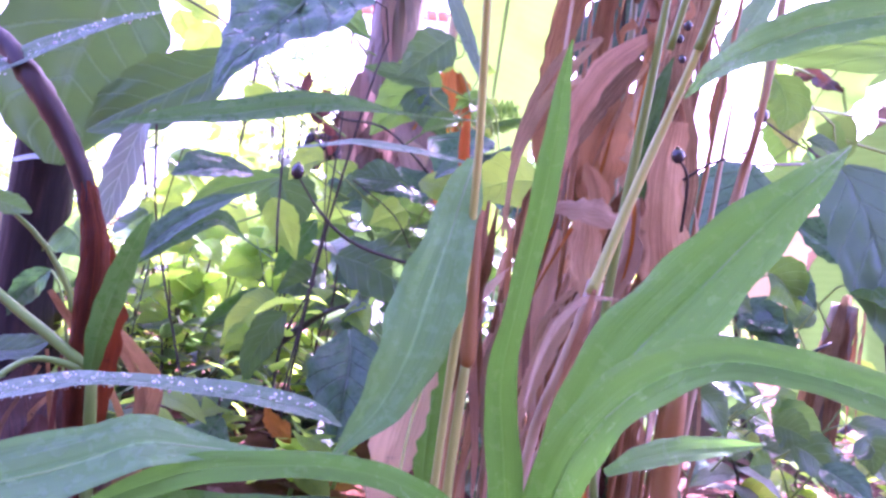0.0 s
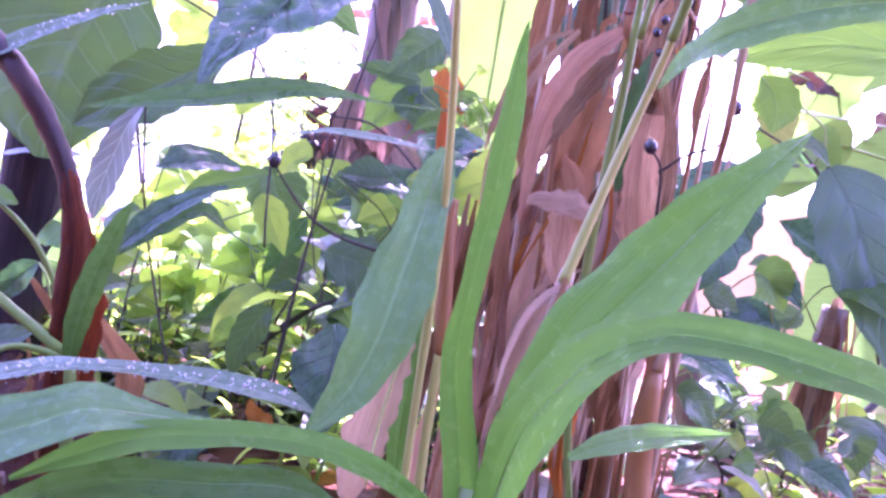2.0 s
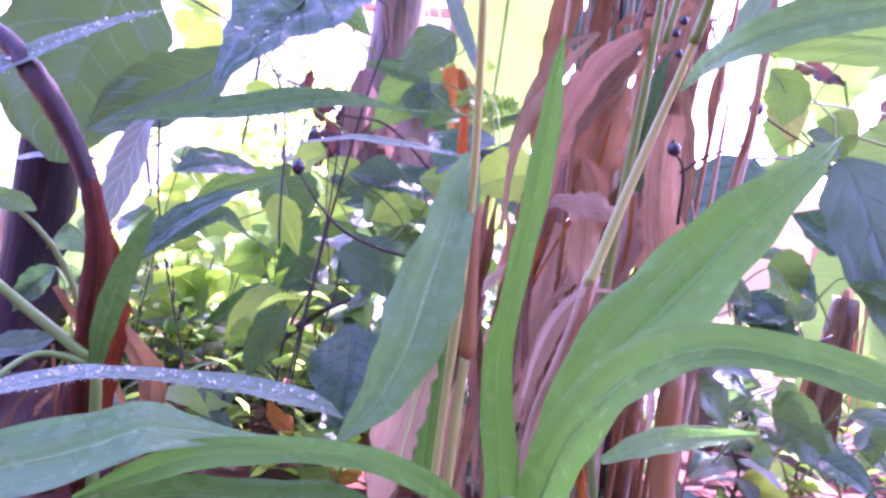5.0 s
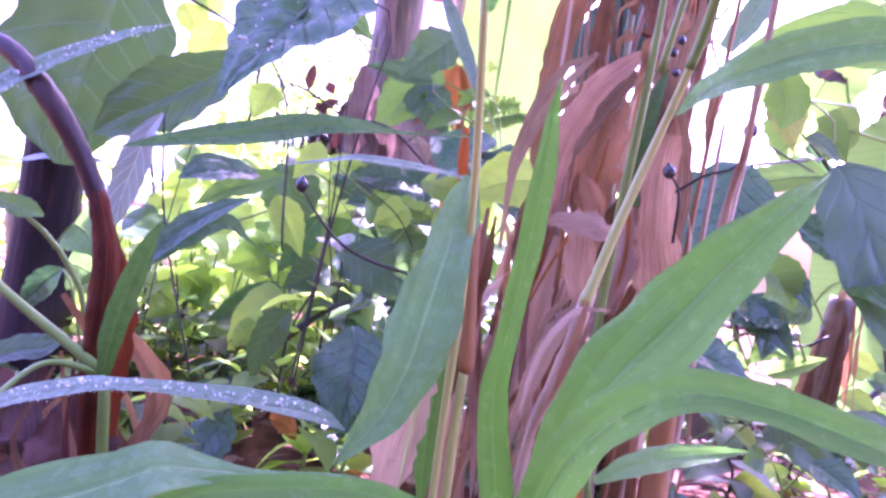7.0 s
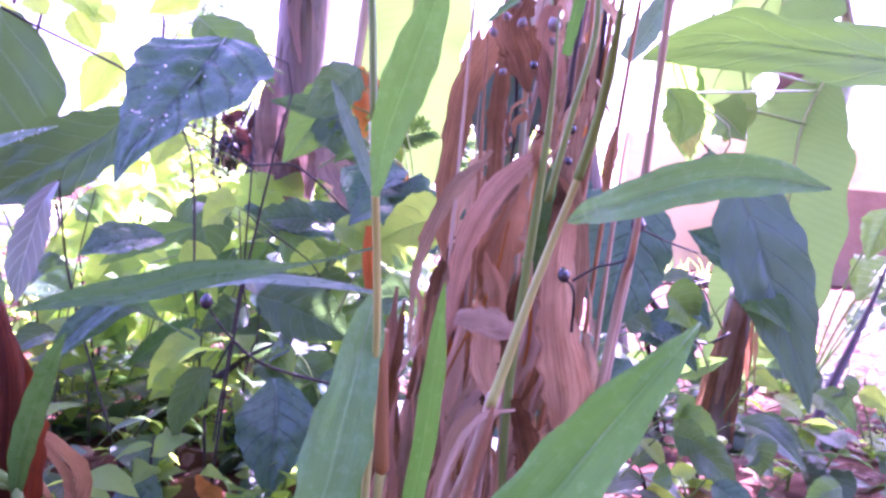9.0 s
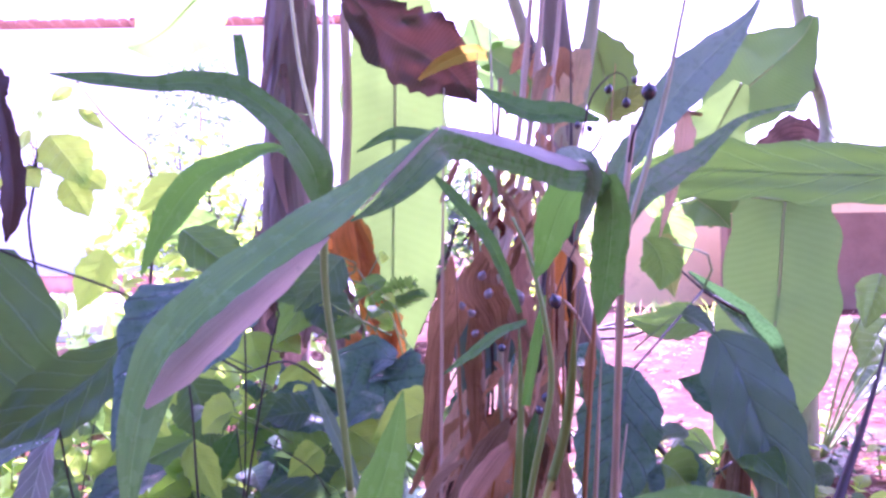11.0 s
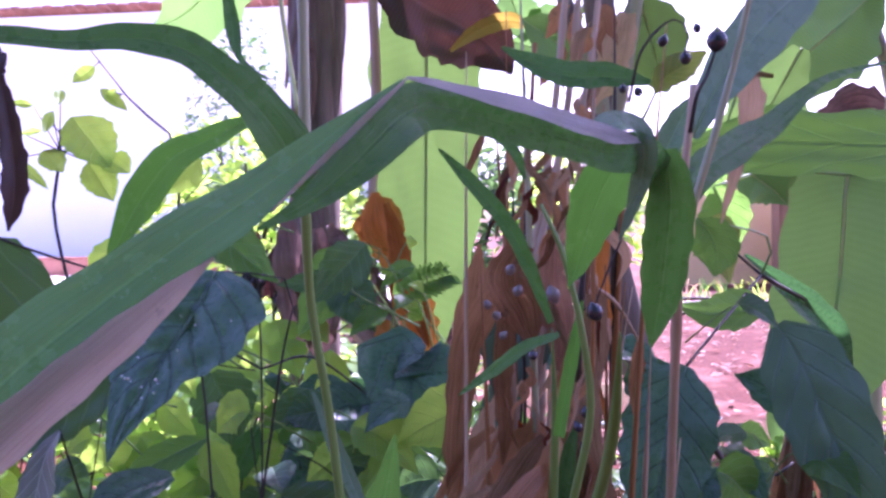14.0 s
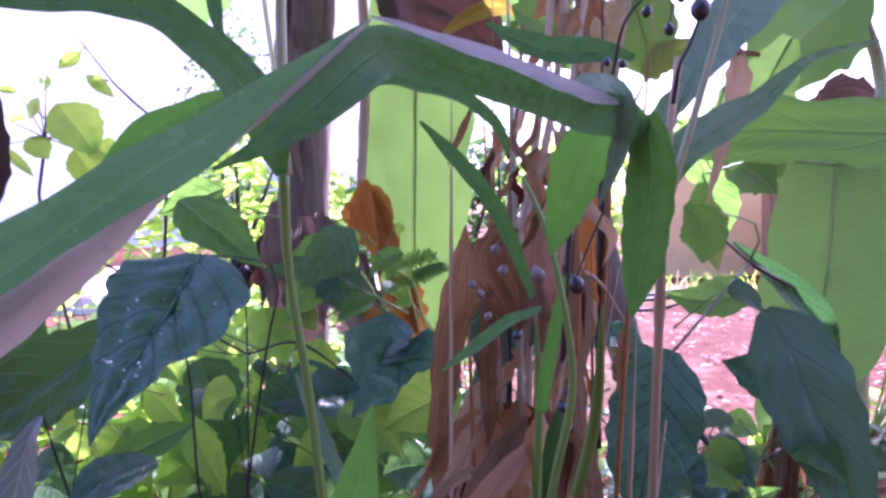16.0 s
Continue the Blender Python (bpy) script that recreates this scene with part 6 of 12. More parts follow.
leaf(banc, "banana", [(-0.2837, 1.428, 1.2468, 0.03), (-0.2461, 1.191, 1.5668, 0.26), (-0.2023, 0.9144, 1.6468, 0.32), (-0.1585, 0.6379, 1.5268, 0.22), (-0.1335, 0.4799, 1.3668, 0.004)], (0, 0.05, 1), "leaf", seed=122, half=6, n=24, fold=-.15)
leaf(banc, "banana", [(-0.2837, 1.428, 1.2468, 0.03), (-0.1313, 1.069, 1.5668, 0.26), (0.0465, 0.6502, 1.6468, 0.32), (0.2243, 0.2314, 1.5268, 0.22), (0.3259, -0.0079, 1.3668, 0.004)], (0, 0.05, 1), "leaf", seed=123, half=6, n=24, fold=-.15)
leaf(banc, "banana", [(-0.2837, 1.428, 1.2468, 0.03), (-0.076, 1.1525, 1.5668, 0.26), (0.1662, 0.8311, 1.6468, 0.32), (0.4084, 0.5096, 1.5268, 0.22), (0.5468, 0.3259, 1.3668, 0.004)], (0, 0.05, 1), "leaf", seed=124, half=6, n=24, fold=-.15)
leaf(banc, "banana", [(-0.2837, 1.428, 1.2468, 0.03), (-0.0971, 1.277, 1.5668, 0.26), (0.1205, 1.1008, 1.6468, 0.32), (0.3381, 0.9246, 1.5268, 0.22), (0.4624, 0.8239, 1.3668, 0.004)], (0, 0.05, 1), "leaf", seed=125, half=6, n=24, fold=-.15)
leaf(banc, "banana", [(-0.2837, 1.428, 1.2468, 0.03), (0.0698, 1.2632, 1.5668, 0.26), (0.4822, 1.0709, 1.6468, 0.32), (0.8945, 0.8786, 1.5268, 0.22), (1.1302, 0.7688, 1.3668, 0.004)], (0, 0.05, 1), "leaf", seed=126, half=6, n=24, fold=-.15)
leaf(banc, "banana", [(-0.2837, 1.428, 1.2468, 0.03), (0.055, 1.3622, 1.5668, 0.26), (0.4501, 1.2854, 1.6468, 0.32), (0.8452, 1.2086, 1.5268, 0.22), (1.071, 1.1647, 1.3668, 0.004)], (0, 0.05, 1), "leaf", seed=127, half=6, n=24, fold=-.15)
leaf(banc, "banana", [(-0.2837, 1.428, 1.2468, 0.03), (-0.044, 1.4406, 1.5668, 0.26), (0.2356, 1.4553, 1.6468, 0.32), (0.5152, 1.4699, 1.5268, 0.22), (0.675, 1.4783, 1.3668, 0.004)], (0, 0.05, 1), "leaf", seed=128, half=6, n=24, fold=-.15)
leaf(banc, "banana", [(-0.2837, 1.428, 1.2468, 0.03), (0.0893, 1.5421, 1.5668, 0.26), (0.5244, 1.6751, 1.6468, 0.32), (0.9595, 1.8081, 1.5268, 0.22), (1.2082, 1.8841, 1.3668, 0.004)], (0, 0.05, 1), "leaf", seed=129, half=6, n=24, fold=-.15)

banr = thing("banana_plant", (1.05, 1.9, 0), "young banana plant with broad light green leaves", "banana plant", "banana plants")
stem(banr, "palestem", [(0.9631, 1.9596, -0.12, 0.034), (0.9479, 1.9108, 0.2913, 0.03), (0.9492, 1.862, 0.5787, 0.022), (1.0497, 1.9851, 0.8251, 0.017), (0.9815, 1.9545, 1.0052, 0.016), (0.9759, 2.0638, 1.4539, 0.02)], "pseudostem", rough=0.04, sides=16)
leaf(banr, "banana", [(0.932, 1.846, 0.762, 0.0268), (0.854, 1.808, 0.614, 0.2109), (0.832, 1.784, 0.495, 0.2475), (0.819, 1.78, 0.365, 0.2671), (0.796, 1.776, 0.235, 0.2671), (0.765, 1.782, 0.117, 0.2097), (0.727, 1.787, -0.003, 0.1318), (0.7, 1.783, -0.101, 0.0105)], (-0.38, -0.87, 0.31), "leaf", "light green banana leaf", seed=130, fold=0.1, wave=0.03, half=8, n=60)
leaf(banr, "banana", [(0.696, 1.881, 0.763, 0.0083), (0.739, 1.885, 0.831, 0.1517), (0.795, 1.89, 0.905, 0.2345), (0.866, 1.896, 0.966, 0.2345), (0.961, 1.924, 1.053, 0.0837), (0.99, 1.927, 1.108, 0.0279)], (-0.4, -0.91, -0.14), "leaf", seed=131, fold=0.15, half=8, n=30)
leaf(banr, "broadlit", [(0.86, 1.06, 0.55, 0.004), (0.78, 1.06, 0.575, 0.05), (0.7, 1.066, 0.588, 0.088), (0.631, 1.072, 0.591, 0.092), (0.554, 1.067, 0.593, 0.103), (0.49, 1.073, 0.597, 0.0832), (0.424, 1.079, 0.602, 0.1016), (0.368, 1.095, 0.599, 0.0803), (0.309, 1.111, 0.584, 0.0364), (0.277, 1.109, 0.571, 0.0055)], (-0.29, -0.93, 0.2), "leaf", seed=132, fold=0.15, half=7, n=30)
stem(banr, "greenstalk", [(0.6309, 1.0715, 0.5908, 0.003), (0.8376, 1.4874, 0.6755, 0.0035), (1.0456, 1.9746, 0.8161, 0.004)], "petiole")
leaf(banr, "banana", [(0.558, 1.669, 0.622, 0.0066), (0.569, 1.669, 0.615, 0.0607), (0.588, 1.67, 0.602, 0.1048), (0.607, 1.671, 0.588, 0.1104), (0.632, 1.673, 0.57, 0.0795), (0.652, 1.673, 0.549, 0.0331), (0.666, 1.674, 0.534, 0.0022)], (-0.33, -0.94, 0.13), "leaf", seed=133)
stem(banr, "greenstalk", [(0.5584, 1.6689, 0.6225, 0.003), (0.9412, 1.8432, 0.6007, 0.004)], "petiole")
leaf(banr, "broadlit", [(0.419, 1.539, 0.683, 0.0041), (0.433, 1.541, 0.674, 0.0379), (0.455, 1.544, 0.66, 0.0655), (0.476, 1.547, 0.636, 0.069), (0.5, 1.551, 0.6, 0.0497), (0.504, 1.553, 0.57, 0.0207), (0.507, 1.554, 0.55, 0.0014)], (-0.29, -0.96, -0.06), "leaf", seed=134)
leaf(banr, "broadlit", [(0.388, 1.259, 0.554, 0.0048), (0.394, 1.259, 0.542, 0.0438), (0.402, 1.259, 0.523, 0.0757), (0.406, 1.259, 0.501, 0.0797), (0.408, 1.258, 0.474, 0.0574), (0.41, 1.258, 0.45, 0.0239), (0.411, 1.258, 0.434, 0.0016)], (-0.29, -0.95, 0.1), "leaf", seed=135)
stem(banr, "greenstalk", [(0.3883, 1.2594, 0.5541, 0.002), (0.9957, 1.9494, 0.7213, 0.004)], "petiole")
leaf(banr, "banana", [(0.9759, 2.0638, 1.4539, 0.03), (0.929, 1.7979, 1.7539, 0.28), (0.8743, 1.4877, 1.8739, 0.34), (0.8196, 1.1774, 1.7939, 0.24), (0.7884, 1.0002, 1.6939, 0.004)], (0, 0.05, 1), "leaf", seed=136, half=6, n=24, fold=-.15)
leaf(banr, "banana", [(0.9759, 2.0638, 1.4539, 0.03), (1.0331, 1.7393, 1.7539, 0.28), (1.0999, 1.3607, 1.8739, 0.34), (1.1666, 0.9821, 1.7939, 0.24), (1.2048, 0.7658, 1.6939, 0.004)], (0, 0.05, 1), "leaf", seed=137, half=6, n=24, fold=-.15)
leaf(banr, "banana", [(0.9759, 2.0638, 1.4539, 0.03), (1.1033, 1.8432, 1.7539, 0.28), (1.2518, 1.5859, 1.8739, 0.34), (1.4004, 1.3286, 1.7939, 0.24), (1.4853, 1.1816, 1.6939, 0.004)], (0, 0.05, 1), "leaf", seed=138, half=6, n=24, fold=-.15)
leaf(banr, "banana", [(0.9759, 2.0638, 1.4539, 0.03), (1.1402, 1.9259, 1.7539, 0.28), (1.3319, 1.7651, 1.8739, 0.34), (1.5235, 1.6043, 1.7939, 0.24), (1.633, 1.5124, 1.6939, 0.004)], (0, 0.05, 1), "leaf", seed=139, half=6, n=24, fold=-.15)
leaf(banr, "banana", [(0.9759, 2.0638, 1.4539, 0.03), (1.2575, 1.9613, 1.7539, 0.28), (1.586, 1.8417, 1.8739, 0.34), (1.9145, 1.7222, 1.7939, 0.24), (2.1022, 1.6538, 1.6939, 0.004)], (0, 0.05, 1), "leaf", seed=140, half=6, n=24, fold=-.15)
leaf(banr, "banana", [(0.9759, 2.0638, 1.4539, 0.03), (1.2938, 2.0638, 1.7539, 0.28), (1.6647, 2.0638, 1.8739, 0.34), (2.0356, 2.0638, 1.7939, 0.24), (2.2476, 2.0638, 1.6939, 0.004)], (0, 0.05, 1), "leaf", seed=141, half=6, n=24, fold=-.15)
leaf(banr, "banana", [(0.9759, 2.0638, 1.4539, 0.03), (1.1902, 2.1418, 1.7539, 0.28), (1.4401, 2.2327, 1.8739, 0.34), (1.6901, 2.3237, 1.7939, 0.24), (1.8329, 2.3757, 1.6939, 0.004)], (0, 0.05, 1), "leaf", seed=142, half=6, n=24, fold=-.15)
leaf(banr, "banana", [(0.9759, 2.0638, 1.4539, 0.03), (1.1543, 2.2135, 1.7539, 0.28), (1.3625, 2.3882, 1.8739, 0.34), (1.5707, 2.5628, 1.7939, 0.24), (1.6896, 2.6626, 1.6939, 0.004)], (0, 0.05, 1), "leaf", seed=143, half=6, n=24, fold=-.15)
leaf(banr, "banana", [(0.9759, 2.0638, 1.4539, 0.03), (1.1367, 2.3422, 1.7539, 0.28), (1.3243, 2.6671, 1.8739, 0.34), (1.5118, 2.992, 1.7939, 0.24), (1.619, 3.1777, 1.6939, 0.004)], (0, 0.05, 1), "leaf", seed=144, half=6, n=24, fold=-.15)
leaf(banr, "banana", [(0.9759, 2.0638, 1.4539, 0.03), (1.0269, 2.3531, 1.7539, 0.28), (1.0865, 2.6907, 1.8739, 0.34), (1.146, 3.0282, 1.7939, 0.24), (1.18, 3.2211, 1.6939, 0.004)], (0, 0.05, 1), "leaf", seed=145, half=6, n=24, fold=-.15)

stumpr = thing("banana_stump", (0.46, 1.07, 0), "broken brown banana stump with peeling bark", "banana plant", "banana plants")
stem(stumpr, "trunk", [(0.4467, 1.1315, -0.0363, 0.032), (0.4534, 1.1225, 0.0653, 0.024), (0.459, 1.115, 0.1499, 0.021), (0.4646, 1.1075, 0.2345, 0.018)], "pseudostem", rough=0.1, sides=16, n=24)
leaf(stumpr, "drybrown", [(0.4832, 1.1081, 0.2276, 0.008), (0.489, 1.1126, 0.1768, 0.018), (0.4906, 1.1186, 0.1091, 0.018), (0.4947, 1.1246, 0.0415, 0.004)], (1, 0, 0.1), "dry_sheath", seed=146, fold=-.3, wave=.1, n=14, half=4)
leaf(stumpr, "drybrown", [(0.4785, 1.1204, 0.1957, 0.008), (0.4813, 1.1284, 0.1449, 0.018), (0.4817, 1.1373, 0.0772, 0.018), (0.4841, 1.1472, 0.0095, 0.004)], (0.87, 0.5, 0.1), "dry_sheath", seed=147, fold=-.3, wave=.1, n=14, half=4)
leaf(stumpr, "dry", [(0.4752, 1.1225, 0.2502, 0.008), (0.4733, 1.1296, 0.1994, 0.018), (0.4712, 1.1398, 0.1317, 0.018), (0.4701, 1.1516, 0.064, 0.004)], (0.5, 0.87, 0.1), "dry_sheath", seed=148, fold=-.3, wave=.1, n=14, half=4)
leaf(stumpr, "drybrown", [(0.4643, 1.127, 0.2289, 0.008), (0.4609, 1.1442, 0.1781, 0.018), (0.4564, 1.1571, 0.1104, 0.018), (0.4519, 1.1727, 0.0428, 0.004)], (0, 1, 0.1), "dry_sheath", seed=149, fold=-.3, wave=.1, n=14, half=4)
leaf(stumpr, "drybrown", [(0.4528, 1.127, 0.1997, 0.008), (0.4458, 1.138, 0.1489, 0.018), (0.4384, 1.1489, 0.0812, 0.018), (0.4299, 1.1619, 0.0135, 0.004)], (-0.5, 0.87, 0.1), "dry_sheath", seed=150, fold=-.3, wave=.1, n=14, half=4)
leaf(stumpr, "drybrown", [(0.4449, 1.1214, 0.1853, 0.008), (0.4393, 1.1272, 0.1345, 0.018), (0.4307, 1.1355, 0.0668, 0.018), (0.4205, 1.1448, -0.0009, 0.004)], (-0.87, 0.5, 0.1), "dry_sheath", seed=151, fold=-.3, wave=.1, n=14, half=4)
leaf(stumpr, "drybrown", [(0.4421, 1.1122, 0.1812, 0.008), (0.4282, 1.1167, 0.1304, 0.018), (0.4173, 1.1228, 0.0627, 0.018), (0.4039, 1.1288, -0.0049, 0.004)], (-1, 0, 0.1), "dry_sheath", seed=152, fold=-.3, wave=.1, n=14, half=4)
leaf(stumpr, "drybrown", [(0.4454, 1.1017, 0.1923, 0.008), (0.4355, 1.1025, 0.1415, 0.018), (0.426, 1.1056, 0.0739, 0.018), (0.4145, 1.1076, 0.0062, 0.004)], (-0.87, -0.5, 0.1), "dry_sheath", seed=153, fold=-.3, wave=.1, n=14, half=4)
leaf(stumpr, "dry", [(0.4559, 1.09, 0.2461, 0.008), (0.4491, 1.0886, 0.1953, 0.018), (0.4418, 1.0897, 0.1276, 0.018), (0.4333, 1.0889, 0.0599, 0.004)], (-0.5, -0.86, 0.1), "dry_sheath", seed=154, fold=-.3, wave=.1, n=14, half=4)
leaf(stumpr, "drybrown", [(0.4635, 1.0899, 0.218, 0.008), (0.4601, 1.0907, 0.1673, 0.018), (0.4556, 1.0917, 0.0996, 0.018), (0.4511, 1.0908, 0.0319, 0.004)], (-0, -1, 0.1), "dry_sheath", seed=155, fold=-.3, wave=.1, n=14, half=4)
leaf(stumpr, "drybrown", [(0.4703, 1.096, 0.1775, 0.008), (0.4696, 1.096, 0.1267, 0.018), (0.4677, 1.0974, 0.059, 0.018), (0.4669, 1.097, -0.0087, 0.004)], (0.5, -0.87, 0.1), "dry_sheath", seed=156, fold=-.3, wave=.1, n=14, half=4)
leaf(stumpr, "drybrown", [(0.4827, 1.0957, 0.2594, 0.008), (0.4893, 1.0944, 0.2086, 0.018), (0.4905, 1.0971, 0.1409, 0.018), (0.4941, 1.0984, 0.0732, 0.004)], (0.86, -0.5, 0.1), "dry_sheath", seed=157, fold=-.3, wave=.1, n=14, half=4)

seedh = thing("seed_head", (-0.3923, 1.4379, -0.08), "withered dark seed head hanging from a thin stem", "seed head")
stem(seedh, "twig", [(-0.3923, 1.4379, -0.1, 0.0045), (-0.3950, 1.4300, 0.20, 0.0035), (-0.3845, 1.3764, 0.4348, 0.002)], "stem")
spikelets(seedh, (-0.3845, 1.3764, 0.4348))

bane = thing("banana_plant", (0.62, 1.62, 0), "slim banana plant with pale stems and a tan dry sheath", "banana plant", "banana plants")
stem(bane, "trunk", [(0.36, 1.25, -0.1, 0.03), (0.2061, 1.1922, 0.463, 0.026), (0.2109, 1.1965, 0.6568, 0.024), (0.2052, 1.1988, 0.7803, 0.024), (0.1916, 1.2012, 0.9393, 0.022), (0.1823, 1.2077, 1.2745, 0.02)], "pseudostem", rough=0.06, sides=14)
stem(bane, "palestem", [(0.211, 1.1863, 0.6464, 0.016), (0.1757, 1.1762, 0.7497, 0.014), (0.1385, 1.166, 0.8513, 0.012), (0.0784, 1.1461, 1.04, 0.008)], "petiole")
stem(bane, "palestem", [(0.2144, 1.1865, 0.6463, 0.016), (0.2362, 1.18, 0.7481, 0.014), (0.2543, 1.1734, 0.8568, 0.012), (0.2811, 1.1595, 1.0684, 0.008)], "petiole")
leaf(bane, "dry", [(0.233, 1.151, 0.808, 0.0253), (0.215, 1.129, 0.753, 0.0497), (0.192, 1.116, 0.702, 0.0459), (0.165, 1.104, 0.668, 0.0244), (0.149, 1.102, 0.656, 0.0041)], (-0.14, -0.98, -0.1), "leaf", seed=158, fold=0.4, wave=0.1)
leaf(bane, "bananalit", [(0.26, 1.204, 0.858, 0.0176), (0.276, 1.204, 0.796, 0.1058), (0.292, 1.203, 0.734, 0.0793), (0.304, 1.203, 0.698, 0.0053)], (-0.21, -0.97, -0.11), "leaf", seed=159, half=6)
leaf(bane, "banana", [(0.189, 1.35, 0.871, 0.0199), (0.148, 1.347, 0.842, 0.0996), (0.108, 1.344, 0.813, 0.0897), (0.068, 1.341, 0.824, 0.006)], (-0.05, -1, 0.05), "leaf", seed=160, half=6)
leaf(bane, "banana", [(0.061, 1.343, 0.924, 0.0199), (0.079, 1.343, 0.864, 0.0797), (0.093, 1.343, 0.824, 0.006)], (-0.03, -1, 0.02), "leaf", seed=161, half=6)
stem(bane, "palestem", [(0.1888, 1.35, 0.871, 0.006), (0.2052, 1.2507, 0.8674, 0.01)], "petiole")
leaf(bane, "blue", [(0.24, 1.046, 0.555, 0.023), (0.264, 1.048, 0.593, 0.0383), (0.288, 1.051, 0.638, 0.0307), (0.308, 1.053, 0.668, 0.0038)], (-0.23, -0.94, 0.24), "leaf", seed=162)
scatter_leaves(heart, 62, 30, (-0.27, 0.75, 0.12), (0.06, 0.98, 0.32), (0.025, 0.06), ("herbshade", "broad", "herb", "broadlit"))
scatter_leaves(darkp, 63, 14, (0.2, 0.78, 0.1), (0.42, 1.0, 0.28), (0.025, 0.055), ("herbshade", "broad", "broadlit"))
scatter_leaves(heart, 64, 18, (-0.55, 0.74, 0.1), (-0.25, 1.0, 0.34), (0.03, 0.06), ("herb", "herb", "broadlit", "herbshade"))
scatter_leaves(heart, 65, 12, (-0.16, 0.9, 0.38), (-0.06, 1.0, 0.48), (0.015, 0.03), ("broadlit", "herb"))
stem(heart, "twig", [(-0.2074, 0.7249, 0.3021, 0.0007), (-0.2015, 0.7279, 0.2392, 0.0007), (-0.1908, 0.7312, 0.1827, 0.0007)], "twig", n=14, sides=5)
stem(heart, "twig", [(-0.3471, 0.7084, 0.3109, 0.0007), (-0.3622, 0.7095, 0.2333, 0.0007), (-0.3717, 0.7112, 0.1565, 0.0007), (-0.3817, 0.7135, 0.0623, 0.0007)], "twig", n=14, sides=5)
stem(heart, "twig", [(-0.1788, 0.7289, 0.2831, 0.0007), (-0.1345, 0.7351, 0.2547, 0.0007), (-0.1127, 0.7388, 0.223, 0.0007)], "twig", n=14, sides=5)
stem(heart, "twig", [(-0.3101, 0.7095, 0.3974, 0.0007), (-0.248, 0.7179, 0.3658, 0.0007), (-0.2004, 0.7238, 0.3553, 0.0007)], "twig", n=14, sides=5)
leaf_dew(heart, [(-0.2072, 0.622, 0.4378, 0.1061), (-0.2177, 0.6056, 0.4119, 0.108), (-0.2314, 0.5891, 0.3854, 0.0745), (-0.2415, 0.5678, 0.3621, 0.0423)], 18)
leaf(dry, "drybrown", [(0.142, 0.611, 0.397, 0.0046), (0.14, 0.611, 0.378, 0.011), (0.138, 0.612, 0.355, 0.0083), (0.14, 0.613, 0.327, 0.0014)], (-0.2, -0.95, -0.23), "leaf", seed=163, fold=0.5, wave=0.1)
stem(dry, "straw", [(0.1417, 0.6108, 0.3968, 0.0011), (0.1172, 0.5865, 0.4324, 0.0016), (0.0821, 0.5515, 0.4504, 0.0017)], "stalk")
leaf(banr, "broadlit", [(0.39, 1.335, 0.653, 0.0042), (0.39, 1.336, 0.641, 0.0384), (0.39, 1.337, 0.621, 0.0663), (0.4, 1.339, 0.593, 0.0697), (0.419, 1.342, 0.555, 0.0502), (0.426, 1.344, 0.532, 0.0209), (0.431, 1.345, 0.516, 0.0014)], (-0.28, -0.95, -0.17), "leaf", seed=164)
leaf(banr, "deadban", [(0.457, 1.444, 0.65, 0.0064), (0.487, 1.447, 0.665, 0.0322), (0.531, 1.452, 0.655, 0.0279), (0.56, 1.456, 0.643, 0.0043)], (-0.34, -0.93, 0.13), "dead_leaf", seed=165, wave=0.2)
leaf(banr, "bananalit", [(0.651, 1.56, 0.844, 0.0345), (0.595, 1.557, 0.743, 0.1265), (0.55, 1.555, 0.655, 0.138), (0.526, 1.555, 0.582, 0.0092)], (-0.33, -0.94, -0.07), "leaf", seed=166, half=6)
stem(banr, "greenstalk", [(0.3899, 1.3353, 0.653, 0.002), (0.9957, 1.9494, 0.7213, 0.004)], "petiole")
stem(banr, "greenstalk", [(0.4567, 1.4439, 0.6495, 0.002), (0.4948, 1.4441, 0.7633, 0.003)], "petiole")
leaf(dry, "dusky", [(0.0746, 0.4045, 0.316, 0.0025), (0.0798, 0.3747, 0.3215, 0.0125), (0.0912, 0.3506, 0.3267, 0.0185), (0.1128, 0.3427, 0.336, 0.0216), (0.1354, 0.34, 0.3429, 0.0223), (0.1578, 0.3325, 0.3448, 0.0186), (0.1872, 0.331, 0.3414, 0.0012)], (-0.28, -0.94, 0.17), "leaf", seed=167, half=6)
stem(heart, "greenstalk", [(-0.2201, 0.8365, 0.3435, 0.0014), (-0.2895, 0.8153, 0.3831, 0.001), (-0.2812, 0.8053, 0.3981, 0.0008)], "petiole", n=8, sides=5)
leaf(heart, "herbshade", [(-0.112, 0.842, 0.475, 0.0032), (-0.117, 0.838, 0.469, 0.0289), (-0.125, 0.833, 0.459, 0.0497), (-0.135, 0.826, 0.448, 0.052), (-0.148, 0.819, 0.433, 0.0371), (-0.158, 0.812, 0.42, 0.0154), (-0.165, 0.808, 0.412, 0.001)], (0.17, -0.98, -0.05), "leaf", seed=169, half=6, quilt=0.04)
stem(heart, "greenstalk", [(-0.1795, 0.8782, 0.4258, 0.0014), (-0.0959, 0.8516, 0.4596, 0.001), (-0.1124, 0.8416, 0.4746, 0.0008)], "petiole", n=8, sides=5)
leaf(heart, "herbshade", [(-0.138, 0.883, 0.429, 0.0021), (-0.145, 0.88, 0.429, 0.019), (-0.157, 0.873, 0.429, 0.0326), (-0.171, 0.866, 0.43, 0.0341), (-0.19, 0.857, 0.43, 0.0244), (-0.205, 0.849, 0.43, 0.0101), (-0.215, 0.844, 0.43, 0.0007)], (0.18, -0.87, 0.45), "leaf", seed=170, half=6, quilt=0.04)
